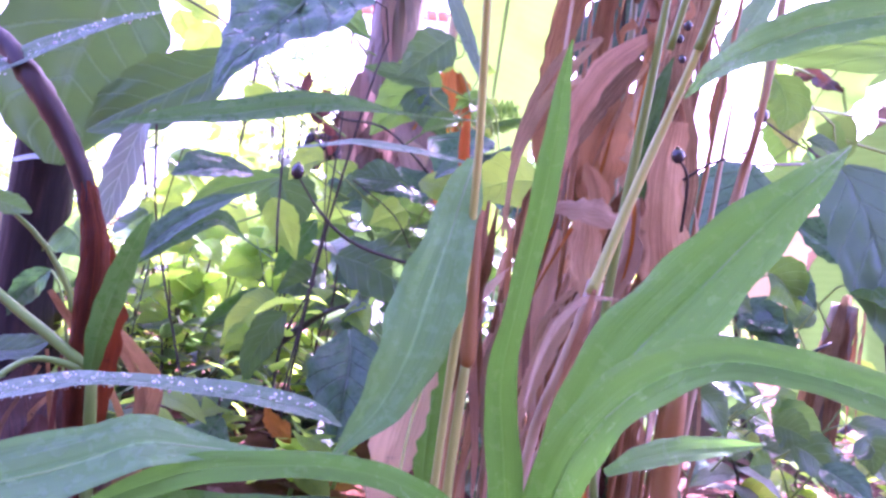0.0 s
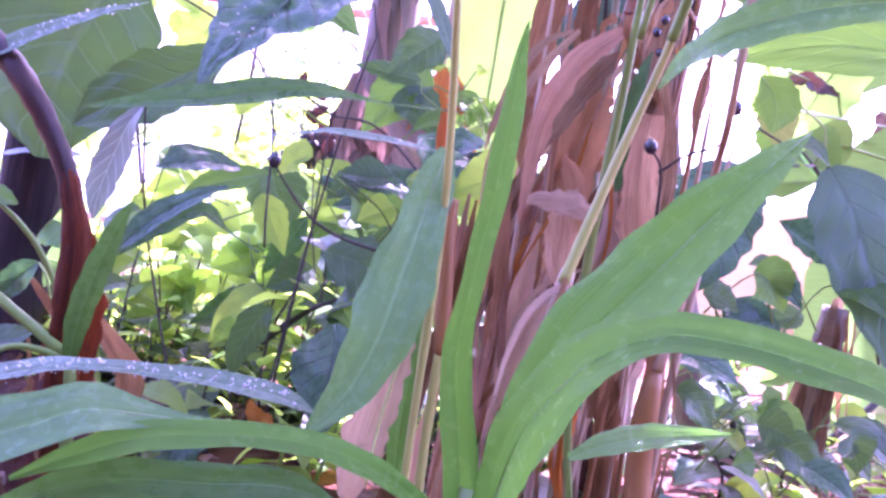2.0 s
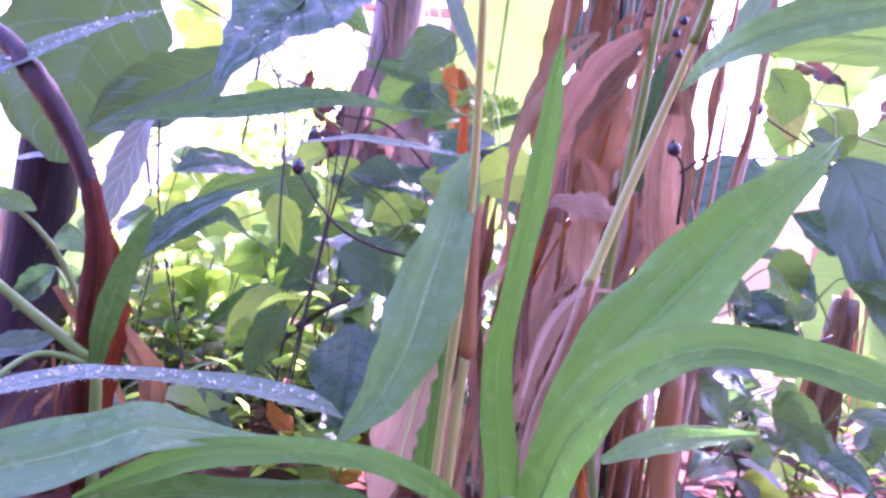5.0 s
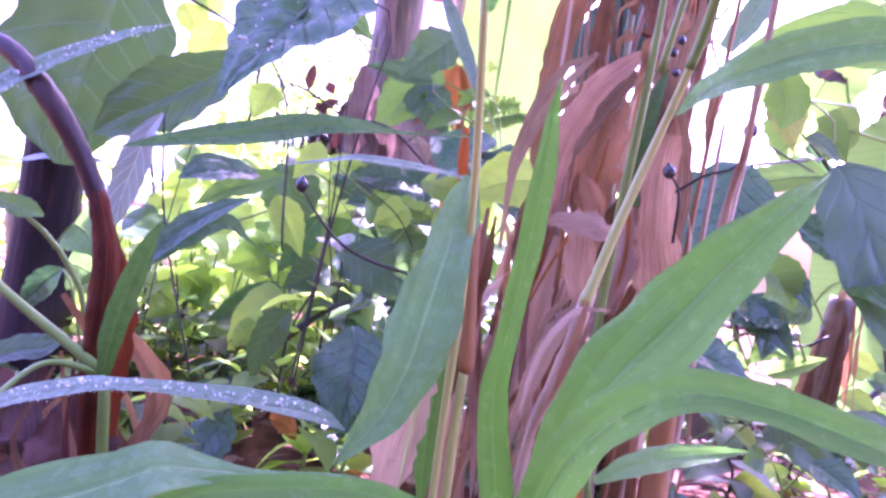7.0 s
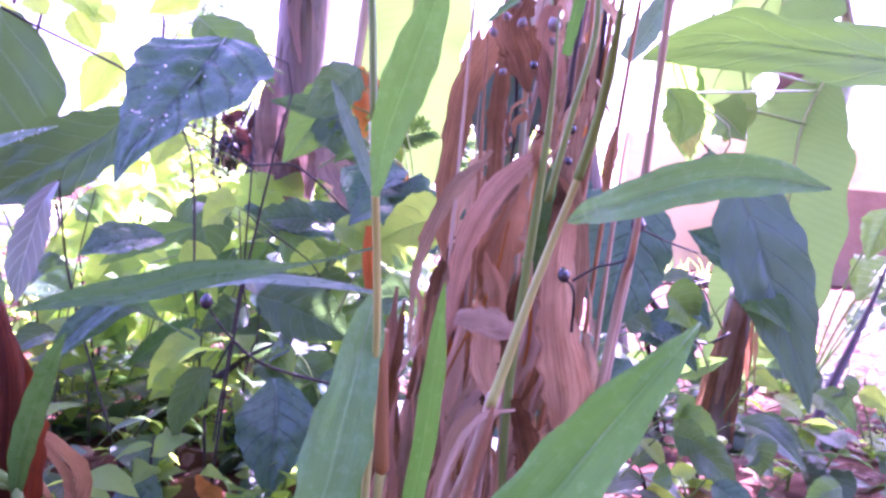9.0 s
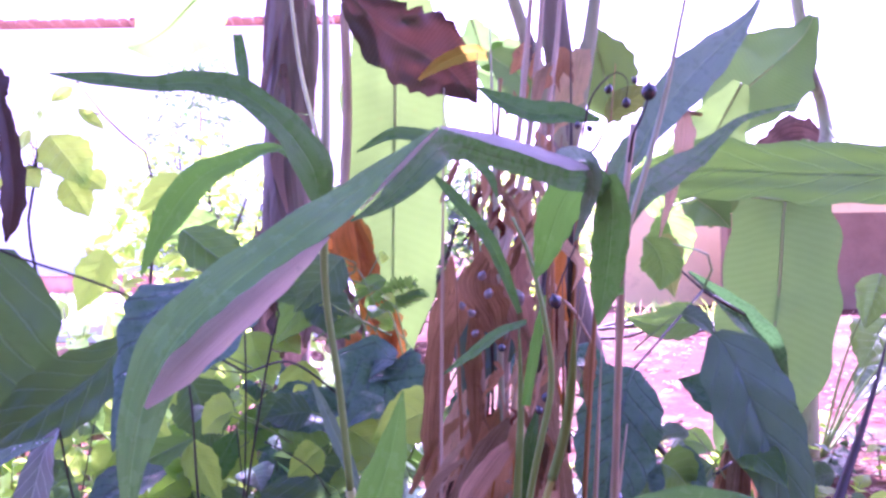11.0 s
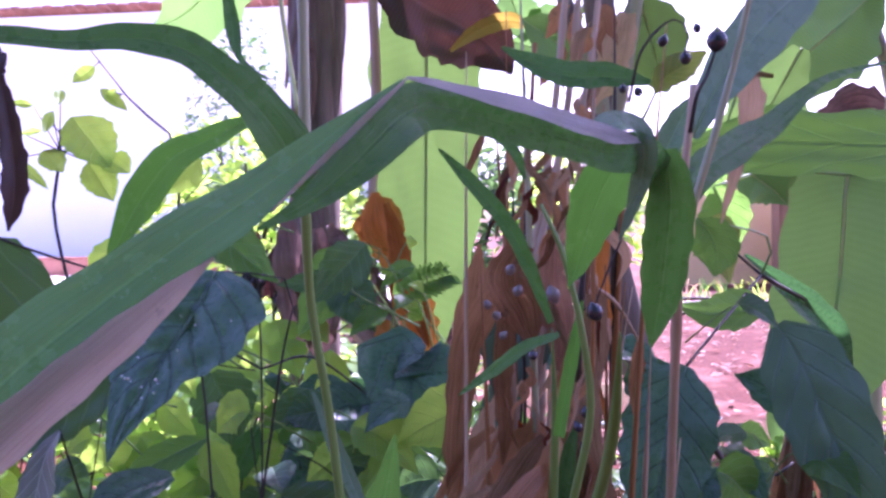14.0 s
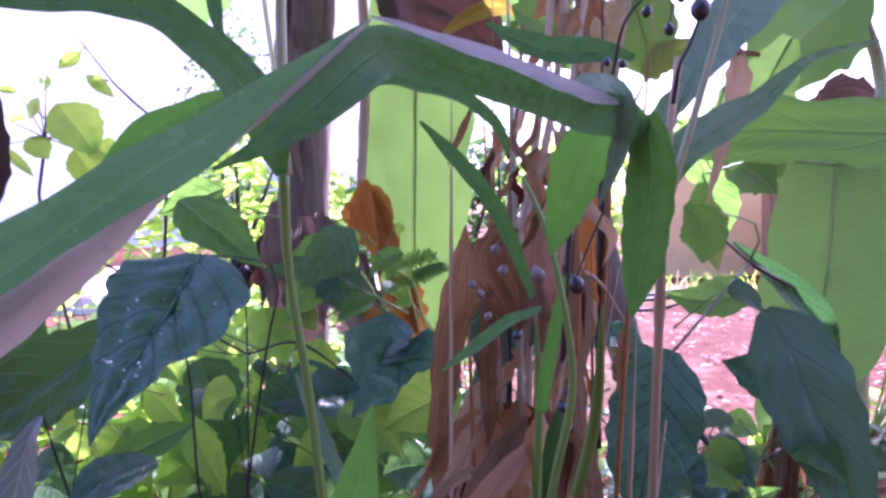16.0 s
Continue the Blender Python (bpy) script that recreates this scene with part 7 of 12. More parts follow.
stem(heart, "greenstalk", [(-0.0607, 0.9139, 0.3728, 0.0014), (-0.1334, 0.8935, 0.4142, 0.001), (-0.1381, 0.8835, 0.4292, 0.0008)], "petiole", n=8, sides=5)
leaf(heart, "broadlit", [(-0.198, 0.868, 0.279, 0.0045), (-0.189, 0.866, 0.278, 0.0412), (-0.176, 0.863, 0.275, 0.0707), (-0.159, 0.86, 0.272, 0.0739), (-0.138, 0.855, 0.268, 0.0528), (-0.121, 0.852, 0.264, 0.0219), (-0.109, 0.849, 0.262, 0.0015)], (0.19, -0.96, 0.2), "leaf", seed=171, half=6, quilt=0.04)
stem(heart, "greenstalk", [(-0.1183, 0.8888, 0.2232, 0.0014), (-0.1935, 0.8784, 0.2642, 0.001), (-0.1977, 0.8684, 0.2792, 0.0008)], "petiole", n=8, sides=5)
leaf(heart, "broad", [(-0.23, 0.918, 0.222, 0.0052), (-0.222, 0.916, 0.217, 0.0475), (-0.208, 0.913, 0.207, 0.0816), (-0.193, 0.91, 0.196, 0.0854), (-0.172, 0.906, 0.182, 0.061), (-0.155, 0.902, 0.17, 0.0253), (-0.144, 0.9, 0.163, 0.0017)], (0.19, -0.86, 0.48), "leaf", seed=172, half=6, quilt=0.04)
stem(heart, "greenstalk", [(-0.154, 0.9405, 0.1576, 0.0014), (-0.236, 0.9282, 0.2072, 0.001), (-0.23, 0.9182, 0.2222, 0.0008)], "petiole", n=8, sides=5)
leaf(heart, "herbshade", [(-0.22, 0.912, 0.165, 0.0026), (-0.221, 0.909, 0.16, 0.0235), (-0.223, 0.904, 0.151, 0.0403), (-0.225, 0.898, 0.141, 0.0422), (-0.228, 0.892, 0.127, 0.0302), (-0.23, 0.886, 0.116, 0.0125), (-0.232, 0.882, 0.108, 0.0008)], (0.24, -0.94, 0.23), "leaf", seed=173, half=6, quilt=0.04)
stem(heart, "greenstalk", [(-0.1539, 0.9659, 0.1157, 0.0014), (-0.2248, 0.9216, 0.1505, 0.001), (-0.2197, 0.9116, 0.1655, 0.0008)], "petiole", n=8, sides=5)
leaf(heart, "herb", [(-0.291, 0.819, 0.261, 0.0023), (-0.287, 0.817, 0.255, 0.0215), (-0.28, 0.813, 0.244, 0.0368), (-0.272, 0.809, 0.232, 0.0385), (-0.261, 0.803, 0.216, 0.0275), (-0.252, 0.799, 0.203, 0.0114), (-0.246, 0.796, 0.194, 0.0008)], (0.27, -0.78, 0.57), "leaf", seed=174, half=6, quilt=0.04)
stem(heart, "greenstalk", [(-0.3523, 0.8641, 0.2258, 0.0014), (-0.297, 0.8289, 0.2461, 0.001), (-0.2914, 0.8189, 0.2611, 0.0008)], "petiole", n=8, sides=5)
leaf(heart, "blade", [(-0.27, 0.938, 0.248, 0.0037), (-0.281, 0.927, 0.223, 0.0366), (-0.294, 0.917, 0.195, 0.029), (-0.307, 0.906, 0.167, 0.0022)], (0.31, -0.93, 0.18), "leaf", seed=175, half=6, quilt=0.04)
stem(heart, "greenstalk", [(-0.3329, 0.9673, 0.1832, 0.0014), (-0.252, 0.9476, 0.2327, 0.001), (-0.2695, 0.9376, 0.2477, 0.0008)], "petiole", n=8, sides=5)
leaf(heart, "blade", [(-0.312, 0.927, 0.152, 0.0037), (-0.335, 0.915, 0.133, 0.0334), (-0.361, 0.902, 0.112, 0.0264), (-0.386, 0.89, 0.091, 0.0021)], (0.28, -0.7, 0.66), "leaf", seed=176, half=6, quilt=0.04)
stem(heart, "greenstalk", [(-0.3593, 0.9554, 0.0687, 0.0014), (-0.3235, 0.9366, 0.1369, 0.001), (-0.3124, 0.9266, 0.1519, 0.0008)], "petiole", n=8, sides=5)
leaf(darkp, "broadlit", [(0.126, 0.977, 0.282, 0.0027), (0.125, 0.975, 0.277, 0.0242), (0.124, 0.969, 0.269, 0.0417), (0.122, 0.964, 0.259, 0.0436), (0.119, 0.957, 0.246, 0.0312), (0.117, 0.952, 0.236, 0.0129), (0.116, 0.948, 0.228, 0.0009)], (-0.1, -0.89, 0.45), "leaf", seed=177, half=6, quilt=0.04)
stem(darkp, "greenstalk", [(0.2016, 0.9917, 0.2229, 0.0014), (0.1152, 0.9875, 0.2673, 0.001), (0.1264, 0.9775, 0.2823, 0.0008)], "petiole", n=8, sides=5)
leaf(darkp, "broad", [(0.198, 0.908, 0.336, 0.0037), (0.2, 0.905, 0.329, 0.0335), (0.205, 0.901, 0.316, 0.0575), (0.21, 0.897, 0.302, 0.0602), (0.218, 0.891, 0.283, 0.043), (0.224, 0.887, 0.268, 0.0178), (0.228, 0.884, 0.257, 0.0012)], (-0.19, -0.87, 0.46), "leaf", seed=178, half=6, quilt=0.04)
stem(darkp, "greenstalk", [(0.2735, 0.9318, 0.2819, 0.0014), (0.2102, 0.9178, 0.3209, 0.001), (0.1975, 0.9078, 0.3359, 0.0008)], "petiole", n=8, sides=5)
leaf(darkp, "broadlit", [(0.24, 0.904, 0.152, 0.0024), (0.243, 0.902, 0.15, 0.022), (0.25, 0.897, 0.147, 0.0377), (0.257, 0.893, 0.144, 0.0394), (0.266, 0.887, 0.14, 0.0282), (0.274, 0.882, 0.137, 0.0117), (0.28, 0.879, 0.134, 0.0008)], (-0.24, -0.88, 0.41), "leaf", seed=179, half=6, quilt=0.04)
stem(darkp, "greenstalk", [(0.1897, 0.9581, 0.0942, 0.0014), (0.2421, 0.9142, 0.1367, 0.001), (0.2397, 0.9042, 0.1517, 0.0008)], "petiole", n=8, sides=5)
leaf(darkp, "broadlit", [(0.322, 1.011, 0.169, 0.0027), (0.325, 1.009, 0.167, 0.0244), (0.331, 1.005, 0.164, 0.042), (0.338, 1, 0.16, 0.0439), (0.346, 0.994, 0.155, 0.0314), (0.354, 0.99, 0.15, 0.013), (0.359, 0.986, 0.148, 0.0009)], (-0.29, -0.87, 0.39), "leaf", seed=180, half=6, quilt=0.04)
stem(darkp, "greenstalk", [(0.3869, 1.0208, 0.1347, 0.0014), (0.3409, 1.0214, 0.1538, 0.001), (0.3219, 1.0114, 0.1688, 0.0008)], "petiole", n=8, sides=5)
leaf(darkp, "herbshade", [(0.265, 1.037, 0.096, 0.0028), (0.27, 1.035, 0.093, 0.0252), (0.28, 1.031, 0.089, 0.0432), (0.292, 1.027, 0.083, 0.0453), (0.307, 1.022, 0.075, 0.0324), (0.32, 1.018, 0.069, 0.0134), (0.329, 1.015, 0.065, 0.0009)], (-0.2, -0.73, 0.65), "leaf", seed=181, half=6, quilt=0.04)
stem(darkp, "greenstalk", [(0.3409, 1.0821, 0.0372, 0.0014), (0.2701, 1.0468, 0.0812, 0.001), (0.2645, 1.0368, 0.0962, 0.0008)], "petiole", n=8, sides=5)
leaf(darkp, "broadlit", [(0.322, 0.95, 0.125, 0.0017), (0.327, 0.947, 0.128, 0.0152), (0.337, 0.943, 0.133, 0.0261), (0.347, 0.939, 0.139, 0.0274), (0.362, 0.933, 0.147, 0.0195), (0.374, 0.928, 0.154, 0.0081), (0.381, 0.925, 0.158, 0.0005)], (-0.29, -0.81, 0.51), "leaf", seed=182, half=6, quilt=0.04)
stem(darkp, "greenstalk", [(0.276, 0.964, 0.0771, 0.0014), (0.3399, 0.9597, 0.1101, 0.001), (0.322, 0.9497, 0.1251, 0.0008)], "petiole", n=8, sides=5)
leaf(tall, "margin", [(0.0161, 0.1593, 0.5088, 0.0005), (0.0112, 0.1559, 0.5033, 0.0014), (0.0069, 0.1524, 0.4982, 0.0016), (0.0027, 0.1491, 0.4933, 0.0013), (-0.0006, 0.1458, 0.4891, 0.0008), (-0.0037, 0.1435, 0.4855, 0.0002)], (-0.2, -0.9, 0.4), "dry_margin", seed=451, fold=0.1, wave=0.02, n=30, half=2)
scatter_leaves(darkp, 61, 20, (0.05, 0.74, 0.1), (0.3, 0.95, 0.42), (0.03, 0.06), ("herbshade", "broad", "broadlit"))

yard = thing("grass_tuft", (1.7, 5.6, -0.09), "dry green grass tuft on the bare soil", "grass")
grass_blades(yard)

brush = thing("brushwood", (1.6, 5, -0.09), "pile of dark fallen branches on the soil", "branches")
stem(brush, "twig", [(0.8465, 5.1227, -0.032, 0.012), (1.1286, 5.1743, -0.039, 0.012), (1.4108, 5.2258, -0.0276, 0.007)], "branch", n=8, sides=6)
stem(brush, "twig", [(0.9161, 4.8615, -0.0739, 0.012), (1.1205, 4.7581, -0.0551, 0.012), (1.325, 4.6546, 0.0193, 0.007)], "branch", n=8, sides=6)
stem(brush, "twig", [(0.9786, 5.1674, -0.0472, 0.012), (1.3047, 5.2341, 0.0162, 0.012), (1.6307, 5.3009, 0.0078, 0.007)], "branch", n=8, sides=6)
stem(brush, "twig", [(1.5825, 4.9723, -0.0524, 0.012), (1.9072, 5.036, -0.0198, 0.012), (2.2319, 5.0997, -0.0646, 0.007)], "branch", n=8, sides=6)
stem(brush, "twig", [(1.9077, 5.0709, -0.0363, 0.012), (2.0821, 4.9905, -0.0395, 0.012), (2.2564, 4.9101, -0.0409, 0.007)], "branch", n=8, sides=6)
stem(brush, "twig", [(1.6119, 5.2591, -0.0588, 0.012), (1.855, 5.217, -0.0578, 0.012), (2.0981, 5.1748, 0.0077, 0.007)], "branch", n=8, sides=6)
stem(brush, "twig", [(0.7487, 5.3405, -0.0376, 0.012), (0.9266, 5.2761, 0.0059, 0.012), (1.1045, 5.2116, -0.0568, 0.007)], "branch", n=8, sides=6)
stem(brush, "twig", [(1.4833, 4.9435, -0.0387, 0.012), (1.6749, 4.986, 0.0197, 0.012), (1.8665, 5.0286, -0.0094, 0.007)], "branch", n=8, sides=6)
stem(brush, "twig", [(1.8305, 5.3058, -0.0383, 0.012), (2.1897, 5.2623, -0.013, 0.012), (2.549, 5.2188, -0.0693, 0.007)], "branch", n=8, sides=6)
stem(brush, "twig", [(1.4611, 5.3074, -0.0351, 0.012), (1.7669, 5.247, -0.012, 0.012), (2.0728, 5.1867, -0.0763, 0.007)], "branch", n=8, sides=6)
stem(brush, "twig", [(1.4892, 4.7429, -0.0646, 0.012), (1.7847, 4.8534, 0.0117, 0.012), (2.0802, 4.9639, -0.0175, 0.007)], "branch", n=8, sides=6)
stem(brush, "twig", [(1.0298, 5.058, -0.0358, 0.012), (1.3748, 5.2005, -0.0073, 0.012), (1.7198, 5.343, -0.0101, 0.007)], "branch", n=8, sides=6)
stem(brush, "twig", [(1.536, 4.9047, -0.0759, 0.012), (1.7466, 5.0163, -0.0029, 0.012), (1.9571, 5.1279, -0.0302, 0.007)], "branch", n=8, sides=6)
stem(brush, "twig", [(1.4699, 5.1083, -0.0764, 0.012), (1.6639, 5.0587, 0.0025, 0.012), (1.8579, 5.0092, 0.0108, 0.007)], "branch", n=8, sides=6)
leaf(stump, "deadban", [(-0.475, 0.75, 0.671, 0.0047), (-0.464, 0.75, 0.63, 0.0153), (-0.456, 0.75, 0.57, 0.0236), (-0.456, 0.749, 0.529, 0.0224), (-0.462, 0.747, 0.495, 0.0024)], (0.56, -0.82, -0.12), "leaf", "dark red dry leaf", seed=183, fold=0.5, wave=0.15)
leaf(stump, "deadban", [(-0.478, 0.73, 0.684, 0.0172), (-0.461, 0.731, 0.663, 0.0253), (-0.455, 0.731, 0.643, 0.0034)], (0.57, -0.82, -0.02), "leaf", seed=184, fold=0.4, wave=0.15)
leaf(stump, "broadlit", [(-0.483, 0.677, 0.612, 0.0161), (-0.462, 0.679, 0.595, 0.0429), (-0.443, 0.681, 0.594, 0.0322), (-0.432, 0.683, 0.599, 0.0021)], (0.58, -0.8, 0.15), "leaf", seed=185)
leaf(tall, "greymargin", [(0.0166, 0.1557, 0.5081, 0.0009), (0.0205, 0.1618, 0.5082, 0.0029), (0.0261, 0.172, 0.5081, 0.0046), (0.0356, 0.1866, 0.5077, 0.0066), (0.0452, 0.2013, 0.5072, 0.0077), (0.0599, 0.2226, 0.506, 0.0077), (0.071, 0.2359, 0.5061, 0.0019)], (0, -1, 0.5), "dry_margin", "grey dry edge of the blade", seed=186, fold=0.3, wave=0.06)
stem(darkp, "twig", [(0.2744, 0.9846, 0.2369, 0.0058), (0.3078, 0.9898, 0.2014, 0.0047), (0.3283, 0.9931, 0.1749, 0.0033), (0.3788, 0.9994, 0.1639, 0.0025), (0.4092, 1.0023, 0.1815, 0.0015)], "twig", n=14, sides=6)
stem(darkp, "twig", [(0.2744, 0.9846, 0.2369, 0.0044), (0.3179, 1.0449, 0.1036, 0.0046), (0.3823, 1.1116, -0.138, 0.0048)], "stem", n=10, sides=6)
leaf(back, "herb", [(-0.332, 1.349, 0.324, 0.0036), (-0.331, 1.346, 0.319, 0.0328), (-0.33, 1.341, 0.31, 0.0565), (-0.329, 1.337, 0.3, 0.0593), (-0.328, 1.333, 0.286, 0.0426), (-0.326, 1.324, 0.276, 0.0176), (-0.325, 1.318, 0.269, 0.0012)], (0.19, -0.7, 0.69), "leaf", seed=187, half=4, n=14, quilt=0.03)
stem(back, "greenstalk", [(-0.3783, 1.3879, 0.2426, 0.0016), (-0.3276, 1.359, 0.3039, 0.0011), (-0.3316, 1.349, 0.3239, 0.0008)], "petiole", n=7, sides=5)
leaf(back, "herb", [(-0.402, 1.272, 0.315, 0.0027), (-0.406, 1.269, 0.313, 0.0249), (-0.413, 1.263, 0.309, 0.0428), (-0.422, 1.259, 0.305, 0.0449), (-0.434, 1.254, 0.298, 0.0323), (-0.443, 1.245, 0.294, 0.0133), (-0.448, 1.239, 0.291, 0.0009)], (0.33, -0.88, 0.34), "leaf", seed=188, half=4, n=14, quilt=0.03)
stem(back, "greenstalk", [(-0.3669, 1.2747, 0.1737, 0.0016), (-0.4015, 1.2822, 0.295, 0.0011), (-0.4017, 1.2722, 0.315, 0.0008)], "petiole", n=7, sides=5)
leaf(back, "herb", [(-0.291, 1.12, 0.329, 0.0034), (-0.288, 1.117, 0.325, 0.0308), (-0.283, 1.112, 0.317, 0.0529), (-0.277, 1.109, 0.307, 0.0555), (-0.27, 1.105, 0.294, 0.0398), (-0.263, 1.097, 0.284, 0.0165), (-0.258, 1.091, 0.278, 0.0011)], (0.17, -0.6, 0.78), "leaf", seed=189, half=4, n=14, quilt=0.03)
stem(back, "greenstalk", [(-0.261, 1.1562, 0.1353, 0.0016), (-0.2824, 1.1299, 0.3093, 0.0011), (-0.2909, 1.1199, 0.3293, 0.0008)], "petiole", n=7, sides=5)
leaf(back, "herb", [(-0.317, 1.118, 0.27, 0.0026), (-0.312, 1.115, 0.268, 0.0238), (-0.304, 1.11, 0.264, 0.0409), (-0.296, 1.107, 0.259, 0.0429), (-0.284, 1.104, 0.253, 0.0308), (-0.274, 1.096, 0.249, 0.0127), (-0.266, 1.09, 0.246, 0.0008)], (0.2, -0.65, 0.73), "leaf", seed=190, half=4, n=14, quilt=0.03)
stem(back, "greenstalk", [(-0.3553, 1.1303, 0.0778, 0.0016), (-0.3113, 1.1278, 0.25, 0.0011), (-0.3169, 1.1178, 0.27, 0.0008)], "petiole", n=7, sides=5)
leaf(back, "herb", [(-0.345, 1.333, 0.236, 0.0026), (-0.341, 1.33, 0.233, 0.0234), (-0.334, 1.325, 0.227, 0.0402), (-0.327, 1.322, 0.22, 0.0422), (-0.318, 1.319, 0.21, 0.0303), (-0.309, 1.31, 0.203, 0.0126), (-0.303, 1.305, 0.198, 0.0008)], (0.19, -0.66, 0.72), "leaf", seed=191, half=4, n=14, quilt=0.03)
stem(back, "greenstalk", [(-0.3786, 1.3727, 0.1365, 0.0016), (-0.3501, 1.343, 0.2165, 0.0011), (-0.3449, 1.333, 0.2365, 0.0008)], "petiole", n=7, sides=5)
leaf(back, "herb", [(-0.302, 1.349, 0.324, 0.0026), (-0.302, 1.346, 0.319, 0.0241), (-0.303, 1.34, 0.311, 0.0415), (-0.303, 1.336, 0.301, 0.0435), (-0.305, 1.332, 0.288, 0.0312), (-0.304, 1.323, 0.278, 0.0129), (-0.304, 1.317, 0.271, 0.0009)], (0.18, -0.69, 0.71), "leaf", seed=192, half=4, n=14, quilt=0.03)
stem(back, "greenstalk", [(-0.3494, 1.3786, 0.1531, 0.0016), (-0.2964, 1.3587, 0.3038, 0.0011), (-0.3024, 1.3487, 0.3238, 0.0008)], "petiole", n=7, sides=5)
leaf(back, "herb", [(-0.304, 1.235, 0.316, 0.0032), (-0.307, 1.232, 0.311, 0.0296), (-0.311, 1.226, 0.302, 0.0509), (-0.317, 1.222, 0.291, 0.0534), (-0.325, 1.217, 0.277, 0.0383), (-0.33, 1.208, 0.266, 0.0159), (-0.334, 1.202, 0.258, 0.0011)], (0.17, -0.57, 0.8), "leaf", seed=193, half=4, n=14, quilt=0.03)
stem(back, "greenstalk", [(-0.3292, 1.2435, 0.1216, 0.0016), (-0.2951, 1.2449, 0.2964, 0.0011), (-0.3041, 1.2349, 0.3164, 0.0008)], "petiole", n=7, sides=5)
leaf(back, "broadlit", [(-0.261, 1.075, 0.249, 0.0037), (-0.263, 1.072, 0.243, 0.0341), (-0.267, 1.066, 0.233, 0.0586), (-0.273, 1.062, 0.221, 0.0614), (-0.281, 1.057, 0.204, 0.0441), (-0.286, 1.048, 0.192, 0.0182), (-0.289, 1.042, 0.184, 0.0012)], (0.25, -0.84, 0.48), "leaf", seed=194, half=4, n=14, quilt=0.03)
stem(back, "greenstalk", [(-0.3045, 1.0907, 0.0972, 0.0016), (-0.2606, 1.085, 0.2294, 0.0011), (-0.2606, 1.075, 0.2494, 0.0008)], "petiole", n=7, sides=5)
leaf(back, "herb", [(-0.349, 1.175, 0.303, 0.0022), (-0.351, 1.172, 0.301, 0.0198), (-0.354, 1.167, 0.299, 0.034), (-0.359, 1.163, 0.295, 0.0357), (-0.365, 1.158, 0.29, 0.0256), (-0.369, 1.149, 0.287, 0.0106), (-0.371, 1.143, 0.285, 0.0007)], (0.29, -0.82, 0.5), "leaf", seed=195, half=4, n=14, quilt=0.03)
stem(back, "greenstalk", [(-0.38, 1.2099, 0.11, 0.0016), (-0.3456, 1.1852, 0.2827, 0.0011), (-0.3491, 1.1752, 0.3027, 0.0008)], "petiole", n=7, sides=5)
leaf(back, "herb", [(-0.311, 1.089, 0.302, 0.0025), (-0.314, 1.086, 0.301, 0.0229), (-0.318, 1.081, 0.299, 0.0394), (-0.325, 1.077, 0.296, 0.0413), (-0.333, 1.072, 0.292, 0.0296), (-0.338, 1.063, 0.29, 0.0122), (-0.342, 1.057, 0.289, 0.0008)], (0.3, -0.88, 0.36), "leaf", seed=196, half=4, n=14, quilt=0.03)
stem(back, "greenstalk", [(-0.3367, 1.1223, 0.1345, 0.0016), (-0.3022, 1.0993, 0.2823, 0.0011), (-0.311, 1.0893, 0.3023, 0.0008)], "petiole", n=7, sides=5)
leaf(back, "herb", [(-0.309, 1.149, 0.357, 0.0034), (-0.307, 1.146, 0.352, 0.031), (-0.303, 1.141, 0.344, 0.0534), (-0.3, 1.137, 0.334, 0.056), (-0.295, 1.133, 0.32, 0.0402), (-0.29, 1.125, 0.31, 0.0166), (-0.286, 1.119, 0.303, 0.0011)], (0.21, -0.7, 0.69), "leaf", seed=197, half=4, n=14, quilt=0.03)
stem(back, "greenstalk", [(-0.2785, 1.1668, 0.261, 0.0016), (-0.3186, 1.159, 0.3374, 0.0011), (-0.3092, 1.149, 0.3574, 0.0008)], "petiole", n=7, sides=5)
leaf(back, "herb", [(-0.273, 1.183, 0.259, 0.0023), (-0.27, 1.18, 0.256, 0.0211), (-0.265, 1.175, 0.25, 0.0363), (-0.26, 1.172, 0.243, 0.0381), (-0.254, 1.168, 0.233, 0.0273), (-0.248, 1.16, 0.227, 0.0113), (-0.243, 1.154, 0.222, 0.0007)], (0.19, -0.72, 0.67), "leaf", seed=198, half=4, n=14, quilt=0.03)
stem(back, "greenstalk", [(-0.2982, 1.2076, 0.1073, 0.0016), (-0.2708, 1.193, 0.2393, 0.0011), (-0.2728, 1.183, 0.2593, 0.0008)], "petiole", n=7, sides=5)
leaf(back, "herb", [(-0.282, 1.19, 0.355, 0.0035), (-0.277, 1.187, 0.351, 0.0324), (-0.269, 1.182, 0.346, 0.0557), (-0.26, 1.179, 0.339, 0.0584), (-0.249, 1.176, 0.33, 0.0419), (-0.238, 1.168, 0.323, 0.0173), (-0.231, 1.162, 0.318, 0.0012)], (0.18, -0.71, 0.68), "leaf", seed=199, half=4, n=14, quilt=0.03)
stem(back, "greenstalk", [(-0.3151, 1.2025, 0.1987, 0.0016), (-0.2886, 1.2, 0.3348, 0.0011), (-0.282, 1.19, 0.3548, 0.0008)], "petiole", n=7, sides=5)
leaf(back, "herb", [(-0.36, 1.215, 0.262, 0.0038), (-0.364, 1.212, 0.259, 0.035), (-0.372, 1.206, 0.254, 0.0602), (-0.381, 1.202, 0.248, 0.0631), (-0.394, 1.197, 0.24, 0.0453), (-0.403, 1.188, 0.234, 0.0187), (-0.409, 1.181, 0.23, 0.0012)], (0.2, -0.56, 0.81), "leaf", seed=200, half=4, n=14, quilt=0.03)
